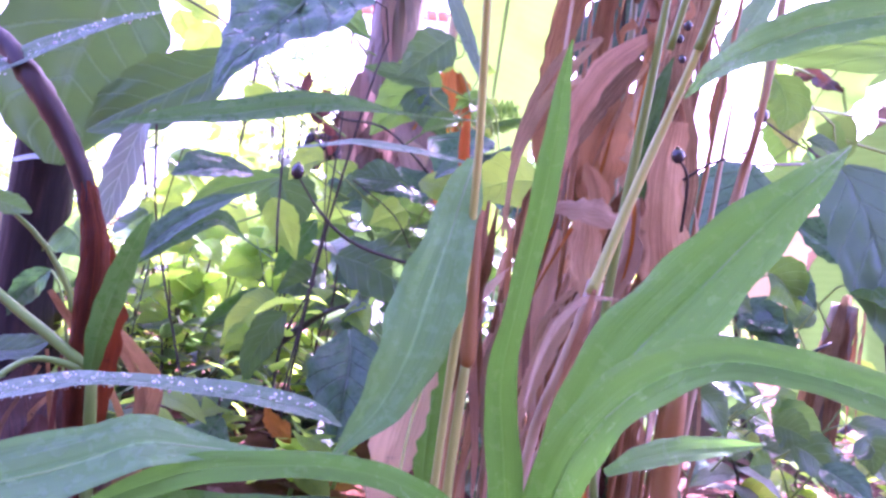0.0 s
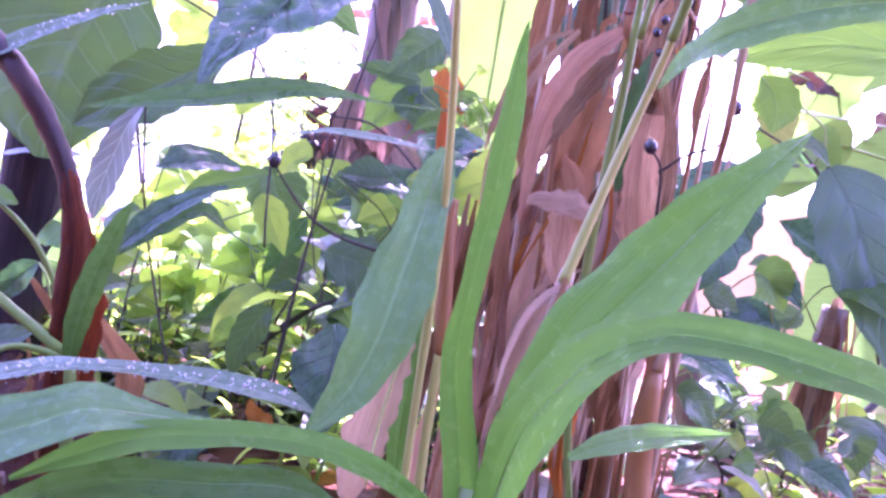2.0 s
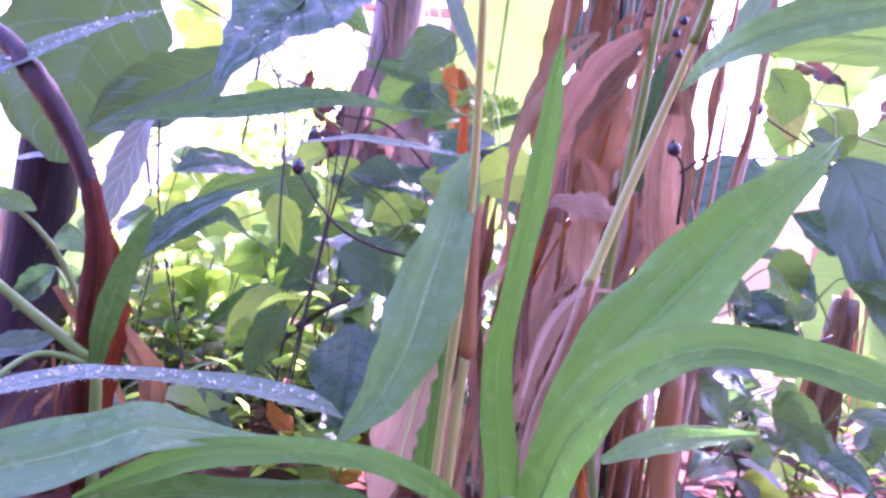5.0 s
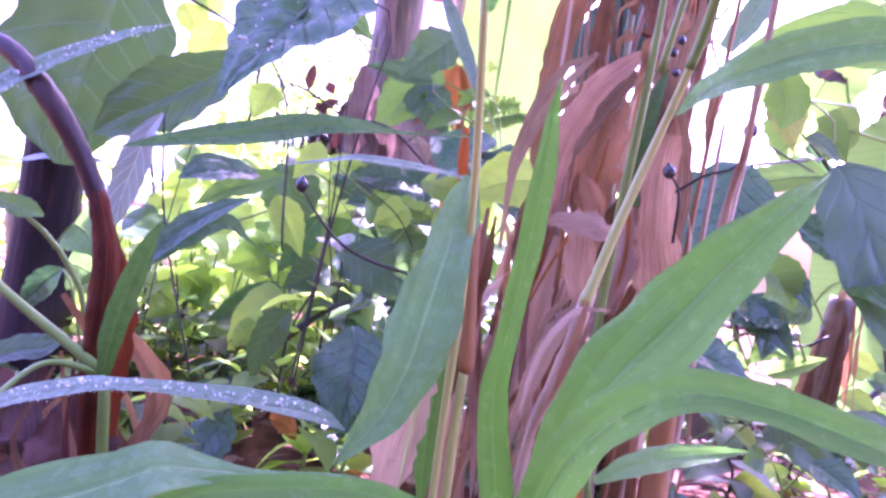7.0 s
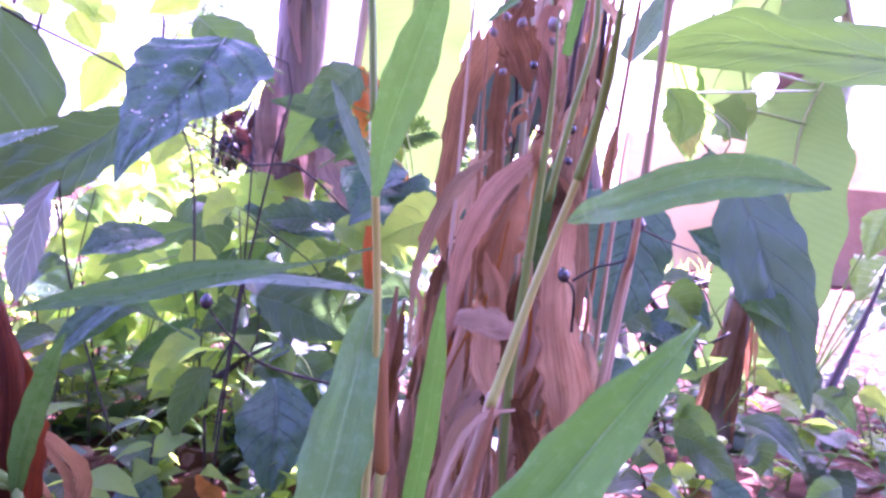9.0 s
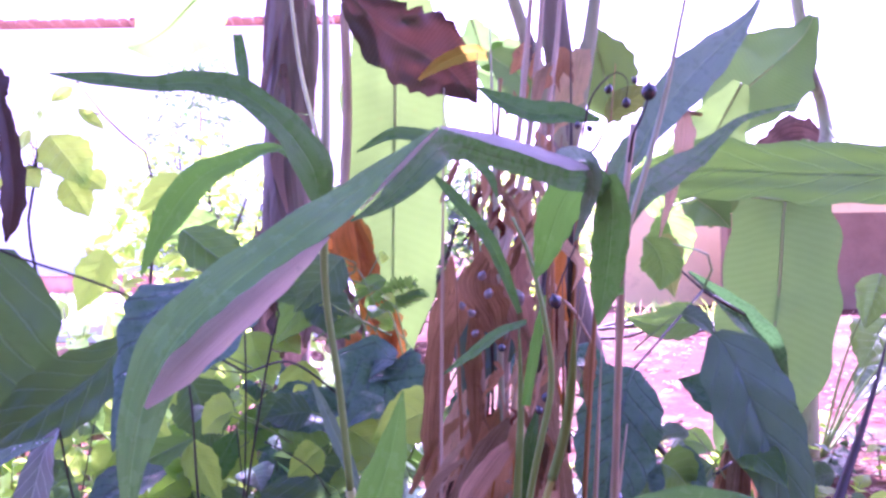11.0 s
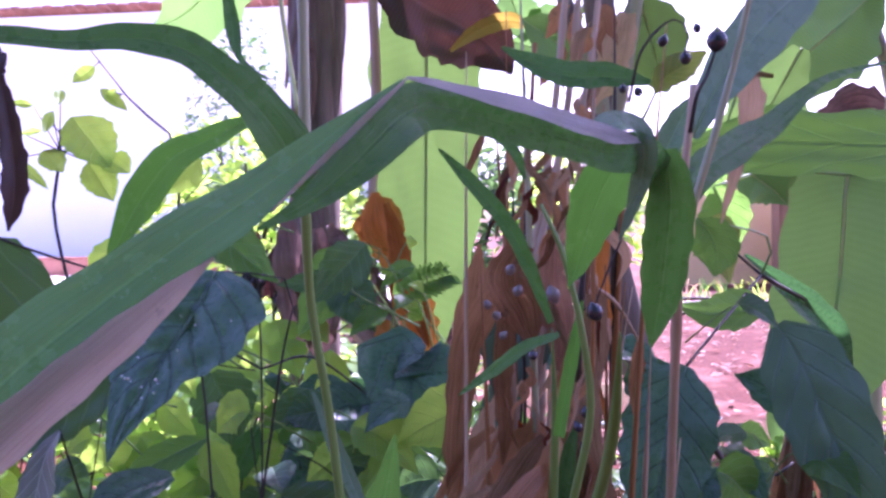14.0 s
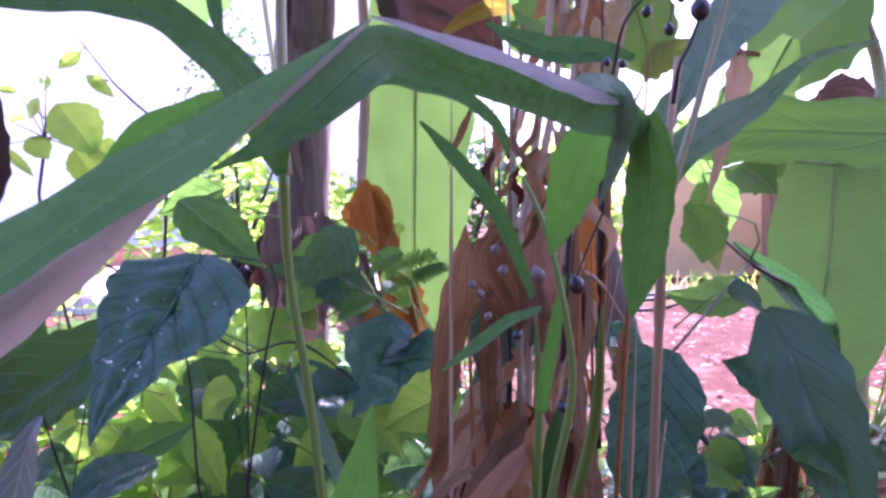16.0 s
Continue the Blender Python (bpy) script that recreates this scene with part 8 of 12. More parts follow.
stem(back, "greenstalk", [(-0.3961, 1.23, 0.0787, 0.0016), (-0.3658, 1.2254, 0.2423, 0.0011), (-0.3598, 1.2154, 0.2623, 0.0008)], "petiole", n=7, sides=5)
leaf(back, "herb", [(-0.367, 1.318, 0.328, 0.0032), (-0.37, 1.315, 0.326, 0.029), (-0.377, 1.309, 0.323, 0.0499), (-0.385, 1.305, 0.319, 0.0524), (-0.396, 1.3, 0.314, 0.0376), (-0.403, 1.291, 0.31, 0.0156), (-0.408, 1.285, 0.307, 0.001)], (0.23, -0.7, 0.68), "leaf", seed=201, half=4, n=14, quilt=0.03)
stem(back, "greenstalk", [(-0.403, 1.332, 0.1352, 0.0016), (-0.3626, 1.3281, 0.3079, 0.0011), (-0.3668, 1.3181, 0.3279, 0.0008)], "petiole", n=7, sides=5)
leaf(back, "herb", [(-0.369, 1.096, 0.264, 0.0024), (-0.369, 1.093, 0.261, 0.0221), (-0.369, 1.088, 0.255, 0.038), (-0.37, 1.084, 0.248, 0.0398), (-0.372, 1.08, 0.238, 0.0286), (-0.371, 1.071, 0.231, 0.0118), (-0.371, 1.065, 0.227, 0.0008)], (0.31, -0.79, 0.53), "leaf", seed=202, half=4, n=14, quilt=0.03)
stem(back, "greenstalk", [(-0.3263, 1.1172, 0.0936, 0.0016), (-0.3778, 1.106, 0.244, 0.0011), (-0.3691, 1.096, 0.264, 0.0008)], "petiole", n=7, sides=5)
leaf(back, "herb", [(-0.423, 0.961, 0.15, 0.0027), (-0.423, 0.958, 0.145, 0.0249), (-0.422, 0.953, 0.137, 0.0428), (-0.424, 0.949, 0.127, 0.0448), (-0.425, 0.944, 0.113, 0.0322), (-0.424, 0.936, 0.104, 0.0133), (-0.424, 0.93, 0.098, 0.0009)], (0.38, -0.76, 0.53), "leaf", seed=203, half=4, n=14, quilt=0.03)
stem(back, "greenstalk", [(-0.3822, 0.9929, 0, 0.0016), (-0.4319, 0.9709, 0.1298, 0.0011), (-0.4225, 0.9609, 0.1498, 0.0008)], "petiole", n=7, sides=5)
leaf(back, "herb", [(-0.438, 1.013, 0.162, 0.0024), (-0.439, 1.01, 0.158, 0.022), (-0.441, 1.005, 0.153, 0.0378), (-0.444, 1.001, 0.145, 0.0397), (-0.448, 0.996, 0.135, 0.0285), (-0.449, 0.988, 0.129, 0.0118), (-0.45, 0.982, 0.124, 0.0008)], (0.24, -0.48, 0.84), "leaf", seed=204, half=4, n=14, quilt=0.03)
stem(back, "greenstalk", [(-0.4849, 1.0513, 0.0195, 0.0016), (-0.4377, 1.0231, 0.1419, 0.0011), (-0.4382, 1.0131, 0.1619, 0.0008)], "petiole", n=7, sides=5)
leaf(back, "herb", [(-0.482, 1.06, 0.167, 0.0024), (-0.477, 1.058, 0.164, 0.022), (-0.47, 1.053, 0.16, 0.0378), (-0.462, 1.05, 0.153, 0.0396), (-0.452, 1.046, 0.144, 0.0284), (-0.441, 1.038, 0.139, 0.0117), (-0.434, 1.033, 0.135, 0.0008)], (0.28, -0.57, 0.77), "leaf", seed=205, half=4, n=14, quilt=0.03)
stem(back, "greenstalk", [(-0.5059, 1.099, 0, 0.0016), (-0.4724, 1.0705, 0.1473, 0.0011), (-0.4817, 1.0605, 0.1673, 0.0008)], "petiole", n=7, sides=5)
leaf(back, "herb", [(-0.459, 1.176, 0.134, 0.0023), (-0.459, 1.173, 0.13, 0.0214), (-0.458, 1.167, 0.124, 0.0368), (-0.459, 1.164, 0.117, 0.0386), (-0.459, 1.159, 0.106, 0.0277), (-0.458, 1.151, 0.099, 0.0115), (-0.457, 1.145, 0.094, 0.0008)], (0.27, -0.61, 0.75), "leaf", seed=206, half=4, n=14, quilt=0.03)
stem(back, "greenstalk", [(-0.4841, 1.2064, 0, 0.0016), (-0.4609, 1.1857, 0.1138, 0.0011), (-0.4594, 1.1757, 0.1338, 0.0008)], "petiole", n=7, sides=5)
leaf(back, "herb", [(-0.51, 1.206, 0.148, 0.003), (-0.509, 1.203, 0.144, 0.0278), (-0.508, 1.198, 0.137, 0.0479), (-0.507, 1.194, 0.128, 0.0503), (-0.506, 1.19, 0.115, 0.0361), (-0.504, 1.181, 0.107, 0.0149), (-0.502, 1.175, 0.101, 0.001)], (0.35, -0.76, 0.55), "leaf", seed=207, half=4, n=14, quilt=0.03)
stem(back, "greenstalk", [(-0.4602, 1.2289, 0.0652, 0.0016), (-0.509, 1.2157, 0.1283, 0.0011), (-0.5101, 1.2057, 0.1483, 0.0008)], "petiole", n=7, sides=5)
leaf(back, "herb", [(-0.372, 1.155, 0.175, 0.0031), (-0.372, 1.152, 0.17, 0.0286), (-0.373, 1.146, 0.161, 0.0493), (-0.374, 1.142, 0.15, 0.0517), (-0.377, 1.138, 0.135, 0.0371), (-0.377, 1.129, 0.124, 0.0153), (-0.377, 1.123, 0.116, 0.001)], (0.29, -0.79, 0.54), "leaf", seed=208, half=4, n=14, quilt=0.03)
stem(back, "greenstalk", [(-0.401, 1.1668, 0.0574, 0.0016), (-0.3774, 1.1648, 0.1554, 0.0011), (-0.3715, 1.1548, 0.1754, 0.0008)], "petiole", n=7, sides=5)
leaf(back, "herb", [(-0.42, 1.075, 0.193, 0.0033), (-0.416, 1.073, 0.187, 0.0301), (-0.409, 1.068, 0.178, 0.0518), (-0.402, 1.064, 0.166, 0.0543), (-0.393, 1.061, 0.15, 0.039), (-0.383, 1.052, 0.139, 0.0161), (-0.377, 1.047, 0.131, 0.0011)], (0.26, -0.61, 0.75), "leaf", seed=209, half=4, n=14, quilt=0.03)
stem(back, "greenstalk", [(-0.4457, 1.0793, 0, 0.0016), (-0.4297, 1.0854, 0.1731, 0.0011), (-0.4204, 1.0754, 0.1931, 0.0008)], "petiole", n=7, sides=5)
leaf(back, "herb", [(-0.434, 0.946, 0.161, 0.0033), (-0.433, 0.942, 0.157, 0.03), (-0.432, 0.937, 0.149, 0.0515), (-0.431, 0.933, 0.14, 0.054), (-0.431, 0.929, 0.127, 0.0387), (-0.429, 0.921, 0.119, 0.016), (-0.427, 0.915, 0.113, 0.0011)], (0.34, -0.65, 0.68), "leaf", seed=210, half=4, n=14, quilt=0.03)
stem(back, "greenstalk", [(-0.4024, 0.9708, 0, 0.0016), (-0.4353, 0.9555, 0.1413, 0.0011), (-0.4339, 0.9455, 0.1613, 0.0008)], "petiole", n=7, sides=5)
leaf(back, "herb", [(-0.369, 0.965, 0.217, 0.0024), (-0.367, 0.962, 0.213, 0.0222), (-0.363, 0.957, 0.207, 0.0382), (-0.36, 0.954, 0.2, 0.04), (-0.356, 0.95, 0.19, 0.0287), (-0.35, 0.942, 0.183, 0.0119), (-0.347, 0.936, 0.179, 0.0008)], (0.29, -0.67, 0.68), "leaf", seed=211, half=4, n=14, quilt=0.03)
stem(back, "greenstalk", [(-0.4058, 1.0042, 0.0955, 0.0016), (-0.3721, 0.9752, 0.1966, 0.0011), (-0.3691, 0.9652, 0.2166, 0.0008)], "petiole", n=7, sides=5)
leaf(back, "broadlit", [(-0.388, 1.077, 0.231, 0.0035), (-0.388, 1.073, 0.226, 0.0317), (-0.387, 1.068, 0.216, 0.0545), (-0.388, 1.064, 0.204, 0.0571), (-0.39, 1.06, 0.188, 0.041), (-0.389, 1.051, 0.177, 0.0169), (-0.388, 1.045, 0.169, 0.0011)], (0.27, -0.65, 0.71), "leaf", seed=212, half=4, n=14, quilt=0.03)
stem(back, "greenstalk", [(-0.4194, 1.08, 0.1048, 0.0016), (-0.3935, 1.0866, 0.2113, 0.0011), (-0.3877, 1.0766, 0.2313, 0.0008)], "petiole", n=7, sides=5)
leaf(back, "herb", [(-0.45, 0.989, 0.218, 0.0029), (-0.452, 0.986, 0.213, 0.0267), (-0.455, 0.98, 0.206, 0.0459), (-0.459, 0.976, 0.197, 0.0481), (-0.466, 0.972, 0.184, 0.0345), (-0.468, 0.963, 0.176, 0.0143), (-0.47, 0.957, 0.17, 0.0009)], (0.36, -0.69, 0.62), "leaf", seed=213, half=4, n=14, quilt=0.03)
stem(back, "greenstalk", [(-0.4038, 1.0049, 0.0281, 0.0016), (-0.4584, 0.999, 0.1978, 0.0011), (-0.4504, 0.989, 0.2178, 0.0008)], "petiole", n=7, sides=5)
leaf(back, "herb", [(-0.414, 1.146, 0.09, 0.0032), (-0.417, 1.143, 0.088, 0.0294), (-0.423, 1.138, 0.085, 0.0506), (-0.431, 1.133, 0.08, 0.0531), (-0.441, 1.129, 0.073, 0.0381), (-0.448, 1.12, 0.07, 0.0158), (-0.452, 1.113, 0.067, 0.001)], (0.26, -0.62, 0.74), "leaf", seed=214, half=4, n=14, quilt=0.03)
stem(back, "greenstalk", [(-0.4525, 1.1774, 0, 0.0016), (-0.4137, 1.1564, 0.0704, 0.0011), (-0.4141, 1.1464, 0.0904, 0.0008)], "petiole", n=7, sides=5)
leaf(back, "herb", [(-0.372, 1.135, 0.156, 0.0033), (-0.371, 1.132, 0.149, 0.0302), (-0.369, 1.127, 0.139, 0.0519), (-0.368, 1.123, 0.125, 0.0544), (-0.366, 1.119, 0.107, 0.039), (-0.363, 1.11, 0.094, 0.0161), (-0.361, 1.104, 0.085, 0.0011)], (0.21, -0.57, 0.79), "leaf", seed=215, half=4, n=14, quilt=0.03)
stem(back, "greenstalk", [(-0.326, 1.1649, 0.0521, 0.0016), (-0.3758, 1.1449, 0.1358, 0.0011), (-0.3724, 1.1349, 0.1558, 0.0008)], "petiole", n=7, sides=5)
leaf(back, "herb", [(-0.689, 1.409, 0.082, 0.0037), (-0.693, 1.406, 0.078, 0.0343), (-0.7, 1.4, 0.071, 0.059), (-0.709, 1.396, 0.063, 0.062), (-0.722, 1.391, 0.053, 0.0445), (-0.73, 1.382, 0.044, 0.0184), (-0.735, 1.375, 0.039, 0.0012)], (0.28, -0.55, 0.78), "leaf", seed=216, half=4, n=14, quilt=0.03)
stem(back, "greenstalk", [(-0.6466, 1.4232, 0, 0.0016), (-0.6837, 1.4193, 0.0619, 0.0011), (-0.6889, 1.4093, 0.0819, 0.0008)], "petiole", n=7, sides=5)
leaf(back, "herb", [(-0.513, 1.079, 0.091, 0.0021), (-0.515, 1.076, 0.088, 0.0195), (-0.518, 1.071, 0.084, 0.0335), (-0.524, 1.067, 0.078, 0.0352), (-0.531, 1.062, 0.071, 0.0252), (-0.535, 1.053, 0.066, 0.0104), (-0.537, 1.047, 0.062, 0.0007)], (0.41, -0.82, 0.4), "leaf", seed=217, half=4, n=14, quilt=0.03)
stem(back, "greenstalk", [(-0.5572, 1.1102, 0, 0.0016), (-0.5063, 1.0893, 0.0707, 0.0011), (-0.5126, 1.0793, 0.0907, 0.0008)], "petiole", n=7, sides=5)
leaf(back, "herb", [(-0.356, 1.14, 0.128, 0.0022), (-0.352, 1.138, 0.126, 0.0201), (-0.344, 1.134, 0.124, 0.0346), (-0.336, 1.131, 0.121, 0.0363), (-0.325, 1.129, 0.117, 0.0261), (-0.314, 1.121, 0.114, 0.0108), (-0.307, 1.116, 0.112, 0.0007)], (0.26, -0.86, 0.45), "leaf", seed=218, half=4, n=14, quilt=0.03)
stem(back, "greenstalk", [(-0.3928, 1.1469, 0.024, 0.0016), (-0.3494, 1.1504, 0.1076, 0.0011), (-0.3564, 1.1404, 0.1276, 0.0008)], "petiole", n=7, sides=5)
leaf(back, "broadlit", [(-0.579, 1.421, 0.194, 0.003), (-0.575, 1.419, 0.19, 0.0275), (-0.568, 1.415, 0.183, 0.0473), (-0.562, 1.412, 0.174, 0.0496), (-0.553, 1.409, 0.163, 0.0356), (-0.544, 1.402, 0.154, 0.0148), (-0.538, 1.397, 0.147, 0.001)], (0.29, -0.72, 0.62), "leaf", seed=219, half=4, n=14, quilt=0.03)
stem(back, "greenstalk", [(-0.5389, 1.449, 0.0401, 0.0016), (-0.5835, 1.4311, 0.1741, 0.0011), (-0.5787, 1.4211, 0.1941, 0.0008)], "petiole", n=7, sides=5)
leaf(back, "herb", [(-0.48, 1.33, 0.239, 0.0028), (-0.483, 1.327, 0.236, 0.0252), (-0.489, 1.321, 0.229, 0.0434), (-0.496, 1.317, 0.222, 0.0456), (-0.506, 1.313, 0.212, 0.0327), (-0.512, 1.304, 0.203, 0.0136), (-0.516, 1.297, 0.198, 0.0009)], (0.25, -0.65, 0.72), "leaf", seed=220, half=4, n=14, quilt=0.03)
stem(back, "greenstalk", [(-0.4388, 1.3474, 0.0611, 0.0016), (-0.4715, 1.3403, 0.2193, 0.0011), (-0.4799, 1.3303, 0.2393, 0.0008)], "petiole", n=7, sides=5)
leaf(back, "herb", [(-0.547, 1.069, 0.191, 0.0029), (-0.549, 1.066, 0.187, 0.0267), (-0.552, 1.061, 0.179, 0.0459), (-0.557, 1.057, 0.171, 0.0482), (-0.564, 1.052, 0.16, 0.0346), (-0.567, 1.044, 0.151, 0.0143), (-0.569, 1.038, 0.145, 0.0009)], (0.4, -0.76, 0.51), "leaf", seed=221, half=4, n=14, quilt=0.03)
stem(back, "greenstalk", [(-0.5191, 1.0945, 0.0785, 0.0016), (-0.5564, 1.0789, 0.171, 0.0011), (-0.5465, 1.0689, 0.191, 0.0008)], "petiole", n=7, sides=5)
leaf(back, "herb", [(-0.591, 1.39, 0.091, 0.0026), (-0.594, 1.387, 0.087, 0.0239), (-0.598, 1.381, 0.081, 0.0412), (-0.605, 1.377, 0.074, 0.0432), (-0.614, 1.373, 0.064, 0.031), (-0.619, 1.364, 0.057, 0.0129), (-0.622, 1.358, 0.052, 0.0009)], (0.32, -0.71, 0.63), "leaf", seed=222, half=4, n=14, quilt=0.03)
stem(back, "greenstalk", [(-0.6388, 1.4284, 0, 0.0016), (-0.593, 1.3999, 0.0706, 0.0011), (-0.5908, 1.3899, 0.0906, 0.0008)], "petiole", n=7, sides=5)
leaf(back, "herb", [(-0.493, 1.28, 0.086, 0.0024), (-0.495, 1.277, 0.082, 0.0223), (-0.498, 1.272, 0.077, 0.0384), (-0.503, 1.268, 0.071, 0.0403), (-0.509, 1.263, 0.062, 0.0289), (-0.512, 1.254, 0.055, 0.012), (-0.515, 1.248, 0.051, 0.0008)], (0.25, -0.62, 0.74), "leaf", seed=223, half=4, n=14, quilt=0.03)
stem(back, "greenstalk", [(-0.5151, 1.2984, 0, 0.0016), (-0.4921, 1.2899, 0.0657, 0.0011), (-0.4927, 1.2799, 0.0857, 0.0008)], "petiole", n=7, sides=5)
leaf(back, "herb", [(-0.399, 1.354, 0.223, 0.0027), (-0.394, 1.352, 0.221, 0.0247), (-0.385, 1.348, 0.219, 0.0425), (-0.376, 1.346, 0.216, 0.0446), (-0.363, 1.343, 0.212, 0.032), (-0.352, 1.336, 0.209, 0.0133), (-0.344, 1.331, 0.206, 0.0009)], (0.18, -0.64, 0.75), "leaf", seed=224, half=4, n=14, quilt=0.03)
stem(back, "greenstalk", [(-0.3749, 1.3613, 0.0988, 0.0016), (-0.3984, 1.3645, 0.2026, 0.0011), (-0.3987, 1.3545, 0.2226, 0.0008)], "petiole", n=7, sides=5)
leaf(back, "broadlit", [(-0.373, 1.162, 0.152, 0.0037), (-0.374, 1.159, 0.145, 0.0342), (-0.376, 1.154, 0.133, 0.0589), (-0.379, 1.151, 0.118, 0.0618), (-0.383, 1.147, 0.099, 0.0443), (-0.385, 1.139, 0.084, 0.0183), (-0.386, 1.133, 0.073, 0.0012)], (0.25, -0.76, 0.6), "leaf", seed=225, half=4, n=14, quilt=0.03)
stem(back, "greenstalk", [(-0.3482, 1.1905, 0.0418, 0.0016), (-0.3741, 1.1721, 0.1325, 0.0011), (-0.3728, 1.1621, 0.1525, 0.0008)], "petiole", n=7, sides=5)
leaf(back, "herb", [(-0.368, 1.312, 0.117, 0.0034), (-0.366, 1.309, 0.112, 0.0307), (-0.362, 1.305, 0.103, 0.0528), (-0.358, 1.302, 0.092, 0.0554), (-0.353, 1.299, 0.078, 0.0398), (-0.348, 1.292, 0.067, 0.0165), (-0.344, 1.287, 0.059, 0.0011)], (0.2, -0.72, 0.66), "leaf", seed=226, half=4, n=14, quilt=0.03)
stem(back, "greenstalk", [(-0.3928, 1.3322, 0.0161, 0.0016), (-0.3704, 1.3218, 0.0972, 0.0011), (-0.3681, 1.3118, 0.1172, 0.0008)], "petiole", n=7, sides=5)
leaf(back, "herb", [(-0.62, 1.269, 0.149, 0.0028), (-0.614, 1.267, 0.146, 0.0258), (-0.605, 1.263, 0.141, 0.0443), (-0.595, 1.261, 0.135, 0.0466), (-0.582, 1.259, 0.127, 0.0334), (-0.569, 1.252, 0.12, 0.0138), (-0.561, 1.247, 0.116, 0.0009)], (0.38, -0.79, 0.48), "leaf", seed=227, half=4, n=14, quilt=0.03)
stem(back, "greenstalk", [(-0.5898, 1.2774, 0, 0.0016), (-0.6151, 1.2792, 0.1289, 0.0011), (-0.6198, 1.2692, 0.1489, 0.0008)], "petiole", n=7, sides=5)
leaf(back, "herb", [(-0.418, 1.19, 0.217, 0.0026), (-0.412, 1.188, 0.214, 0.0233), (-0.404, 1.184, 0.209, 0.0401), (-0.394, 1.182, 0.203, 0.0421), (-0.382, 1.18, 0.194, 0.0302), (-0.37, 1.173, 0.187, 0.0125), (-0.362, 1.168, 0.183, 0.0008)], (0.26, -0.76, 0.59), "leaf", seed=228, half=4, n=14, quilt=0.03)
stem(back, "greenstalk", [(-0.3738, 1.1945, 0.0453, 0.0016), (-0.4247, 1.2004, 0.1972, 0.0011), (-0.4176, 1.1904, 0.2172, 0.0008)], "petiole", n=7, sides=5)
leaf(back, "herb", [(-0.499, 1.35, 0.118, 0.0022), (-0.499, 1.347, 0.113, 0.0202), (-0.499, 1.342, 0.106, 0.0348), (-0.499, 1.339, 0.097, 0.0366), (-0.501, 1.335, 0.085, 0.0263), (-0.5, 1.327, 0.076, 0.0109), (-0.5, 1.321, 0.07, 0.0007)], (0.23, -0.6, 0.76), "leaf", seed=229, half=4, n=14, quilt=0.03)
stem(back, "greenstalk", [(-0.4599, 1.3581, 0, 0.0016), (-0.5, 1.36, 0.0978, 0.0011), (-0.4986, 1.35, 0.1178, 0.0008)], "petiole", n=7, sides=5)
leaf(back, "herb", [(-0.638, 1.358, 0.189, 0.0038), (-0.63, 1.356, 0.185, 0.0347), (-0.615, 1.353, 0.178, 0.0598), (-0.6, 1.352, 0.17, 0.0628), (-0.579, 1.351, 0.16, 0.0451), (-0.559, 1.344, 0.151, 0.0187), (-0.546, 1.34, 0.145, 0.0012)], (0.32, -0.72, 0.62), "leaf", seed=230, half=4, n=14, quilt=0.03)
stem(back, "greenstalk", [(-0.6774, 1.3686, 0.0209, 0.0016), (-0.6341, 1.3682, 0.169, 0.0011), (-0.6384, 1.3582, 0.189, 0.0008)], "petiole", n=7, sides=5)
leaf(back, "herb", [(-0.31, 1.028, 0.216, 0.0027), (-0.306, 1.026, 0.212, 0.0248), (-0.299, 1.022, 0.206, 0.0426), (-0.291, 1.019, 0.199, 0.0447), (-0.282, 1.017, 0.19, 0.0321), (-0.273, 1.01, 0.182, 0.0133), (-0.266, 1.005, 0.177, 0.0009)], (0.22, -0.76, 0.61), "leaf", seed=231, half=4, n=14, quilt=0.03)
stem(back, "greenstalk", [(-0.3426, 1.0391, 0.1239, 0.0016), (-0.3083, 1.0385, 0.1961, 0.0011), (-0.3098, 1.0285, 0.2161, 0.0008)], "petiole", n=7, sides=5)
leaf(back, "herb", [(-0.4, 1.214, 0.132, 0.0037), (-0.393, 1.212, 0.127, 0.0337), (-0.381, 1.209, 0.12, 0.058), (-0.367, 1.207, 0.111, 0.0609), (-0.349, 1.205, 0.099, 0.0437), (-0.333, 1.199, 0.089, 0.0181), (-0.322, 1.195, 0.083, 0.0012)], (0.26, -0.83, 0.49), "leaf", seed=232, half=4, n=14, quilt=0.03)
stem(back, "greenstalk", [(-0.3538, 1.2412, 0.0434, 0.0016), (-0.3963, 1.224, 0.1118, 0.0011), (-0.4, 1.214, 0.1318, 0.0008)], "petiole", n=7, sides=5)
leaf(back, "broadlit", [(-0.458, 1.244, 0.073, 0.0024), (-0.461, 1.241, 0.071, 0.0224), (-0.466, 1.235, 0.067, 0.0385), (-0.473, 1.231, 0.062, 0.0404), (-0.483, 1.226, 0.055, 0.029), (-0.488, 1.217, 0.05, 0.012), (-0.492, 1.211, 0.046, 0.0008)], (0.32, -0.81, 0.5), "leaf", seed=233, half=4, n=14, quilt=0.03)
stem(back, "greenstalk", [(-0.4157, 1.2572, 0, 0.0016), (-0.456, 1.2538, 0.0533, 0.0011), (-0.4584, 1.2438, 0.0733, 0.0008)], "petiole", n=7, sides=5)
leaf(back, "herb", [(-0.529, 1.386, 0.143, 0.0037), (-0.532, 1.382, 0.136, 0.0339), (-0.536, 1.377, 0.125, 0.0583), (-0.542, 1.373, 0.112, 0.0613), (-0.55, 1.369, 0.095, 0.044), (-0.555, 1.361, 0.081, 0.0182), (-0.558, 1.355, 0.072, 0.0012)], (0.3, -0.76, 0.58), "leaf", seed=234, half=4, n=14, quilt=0.03)
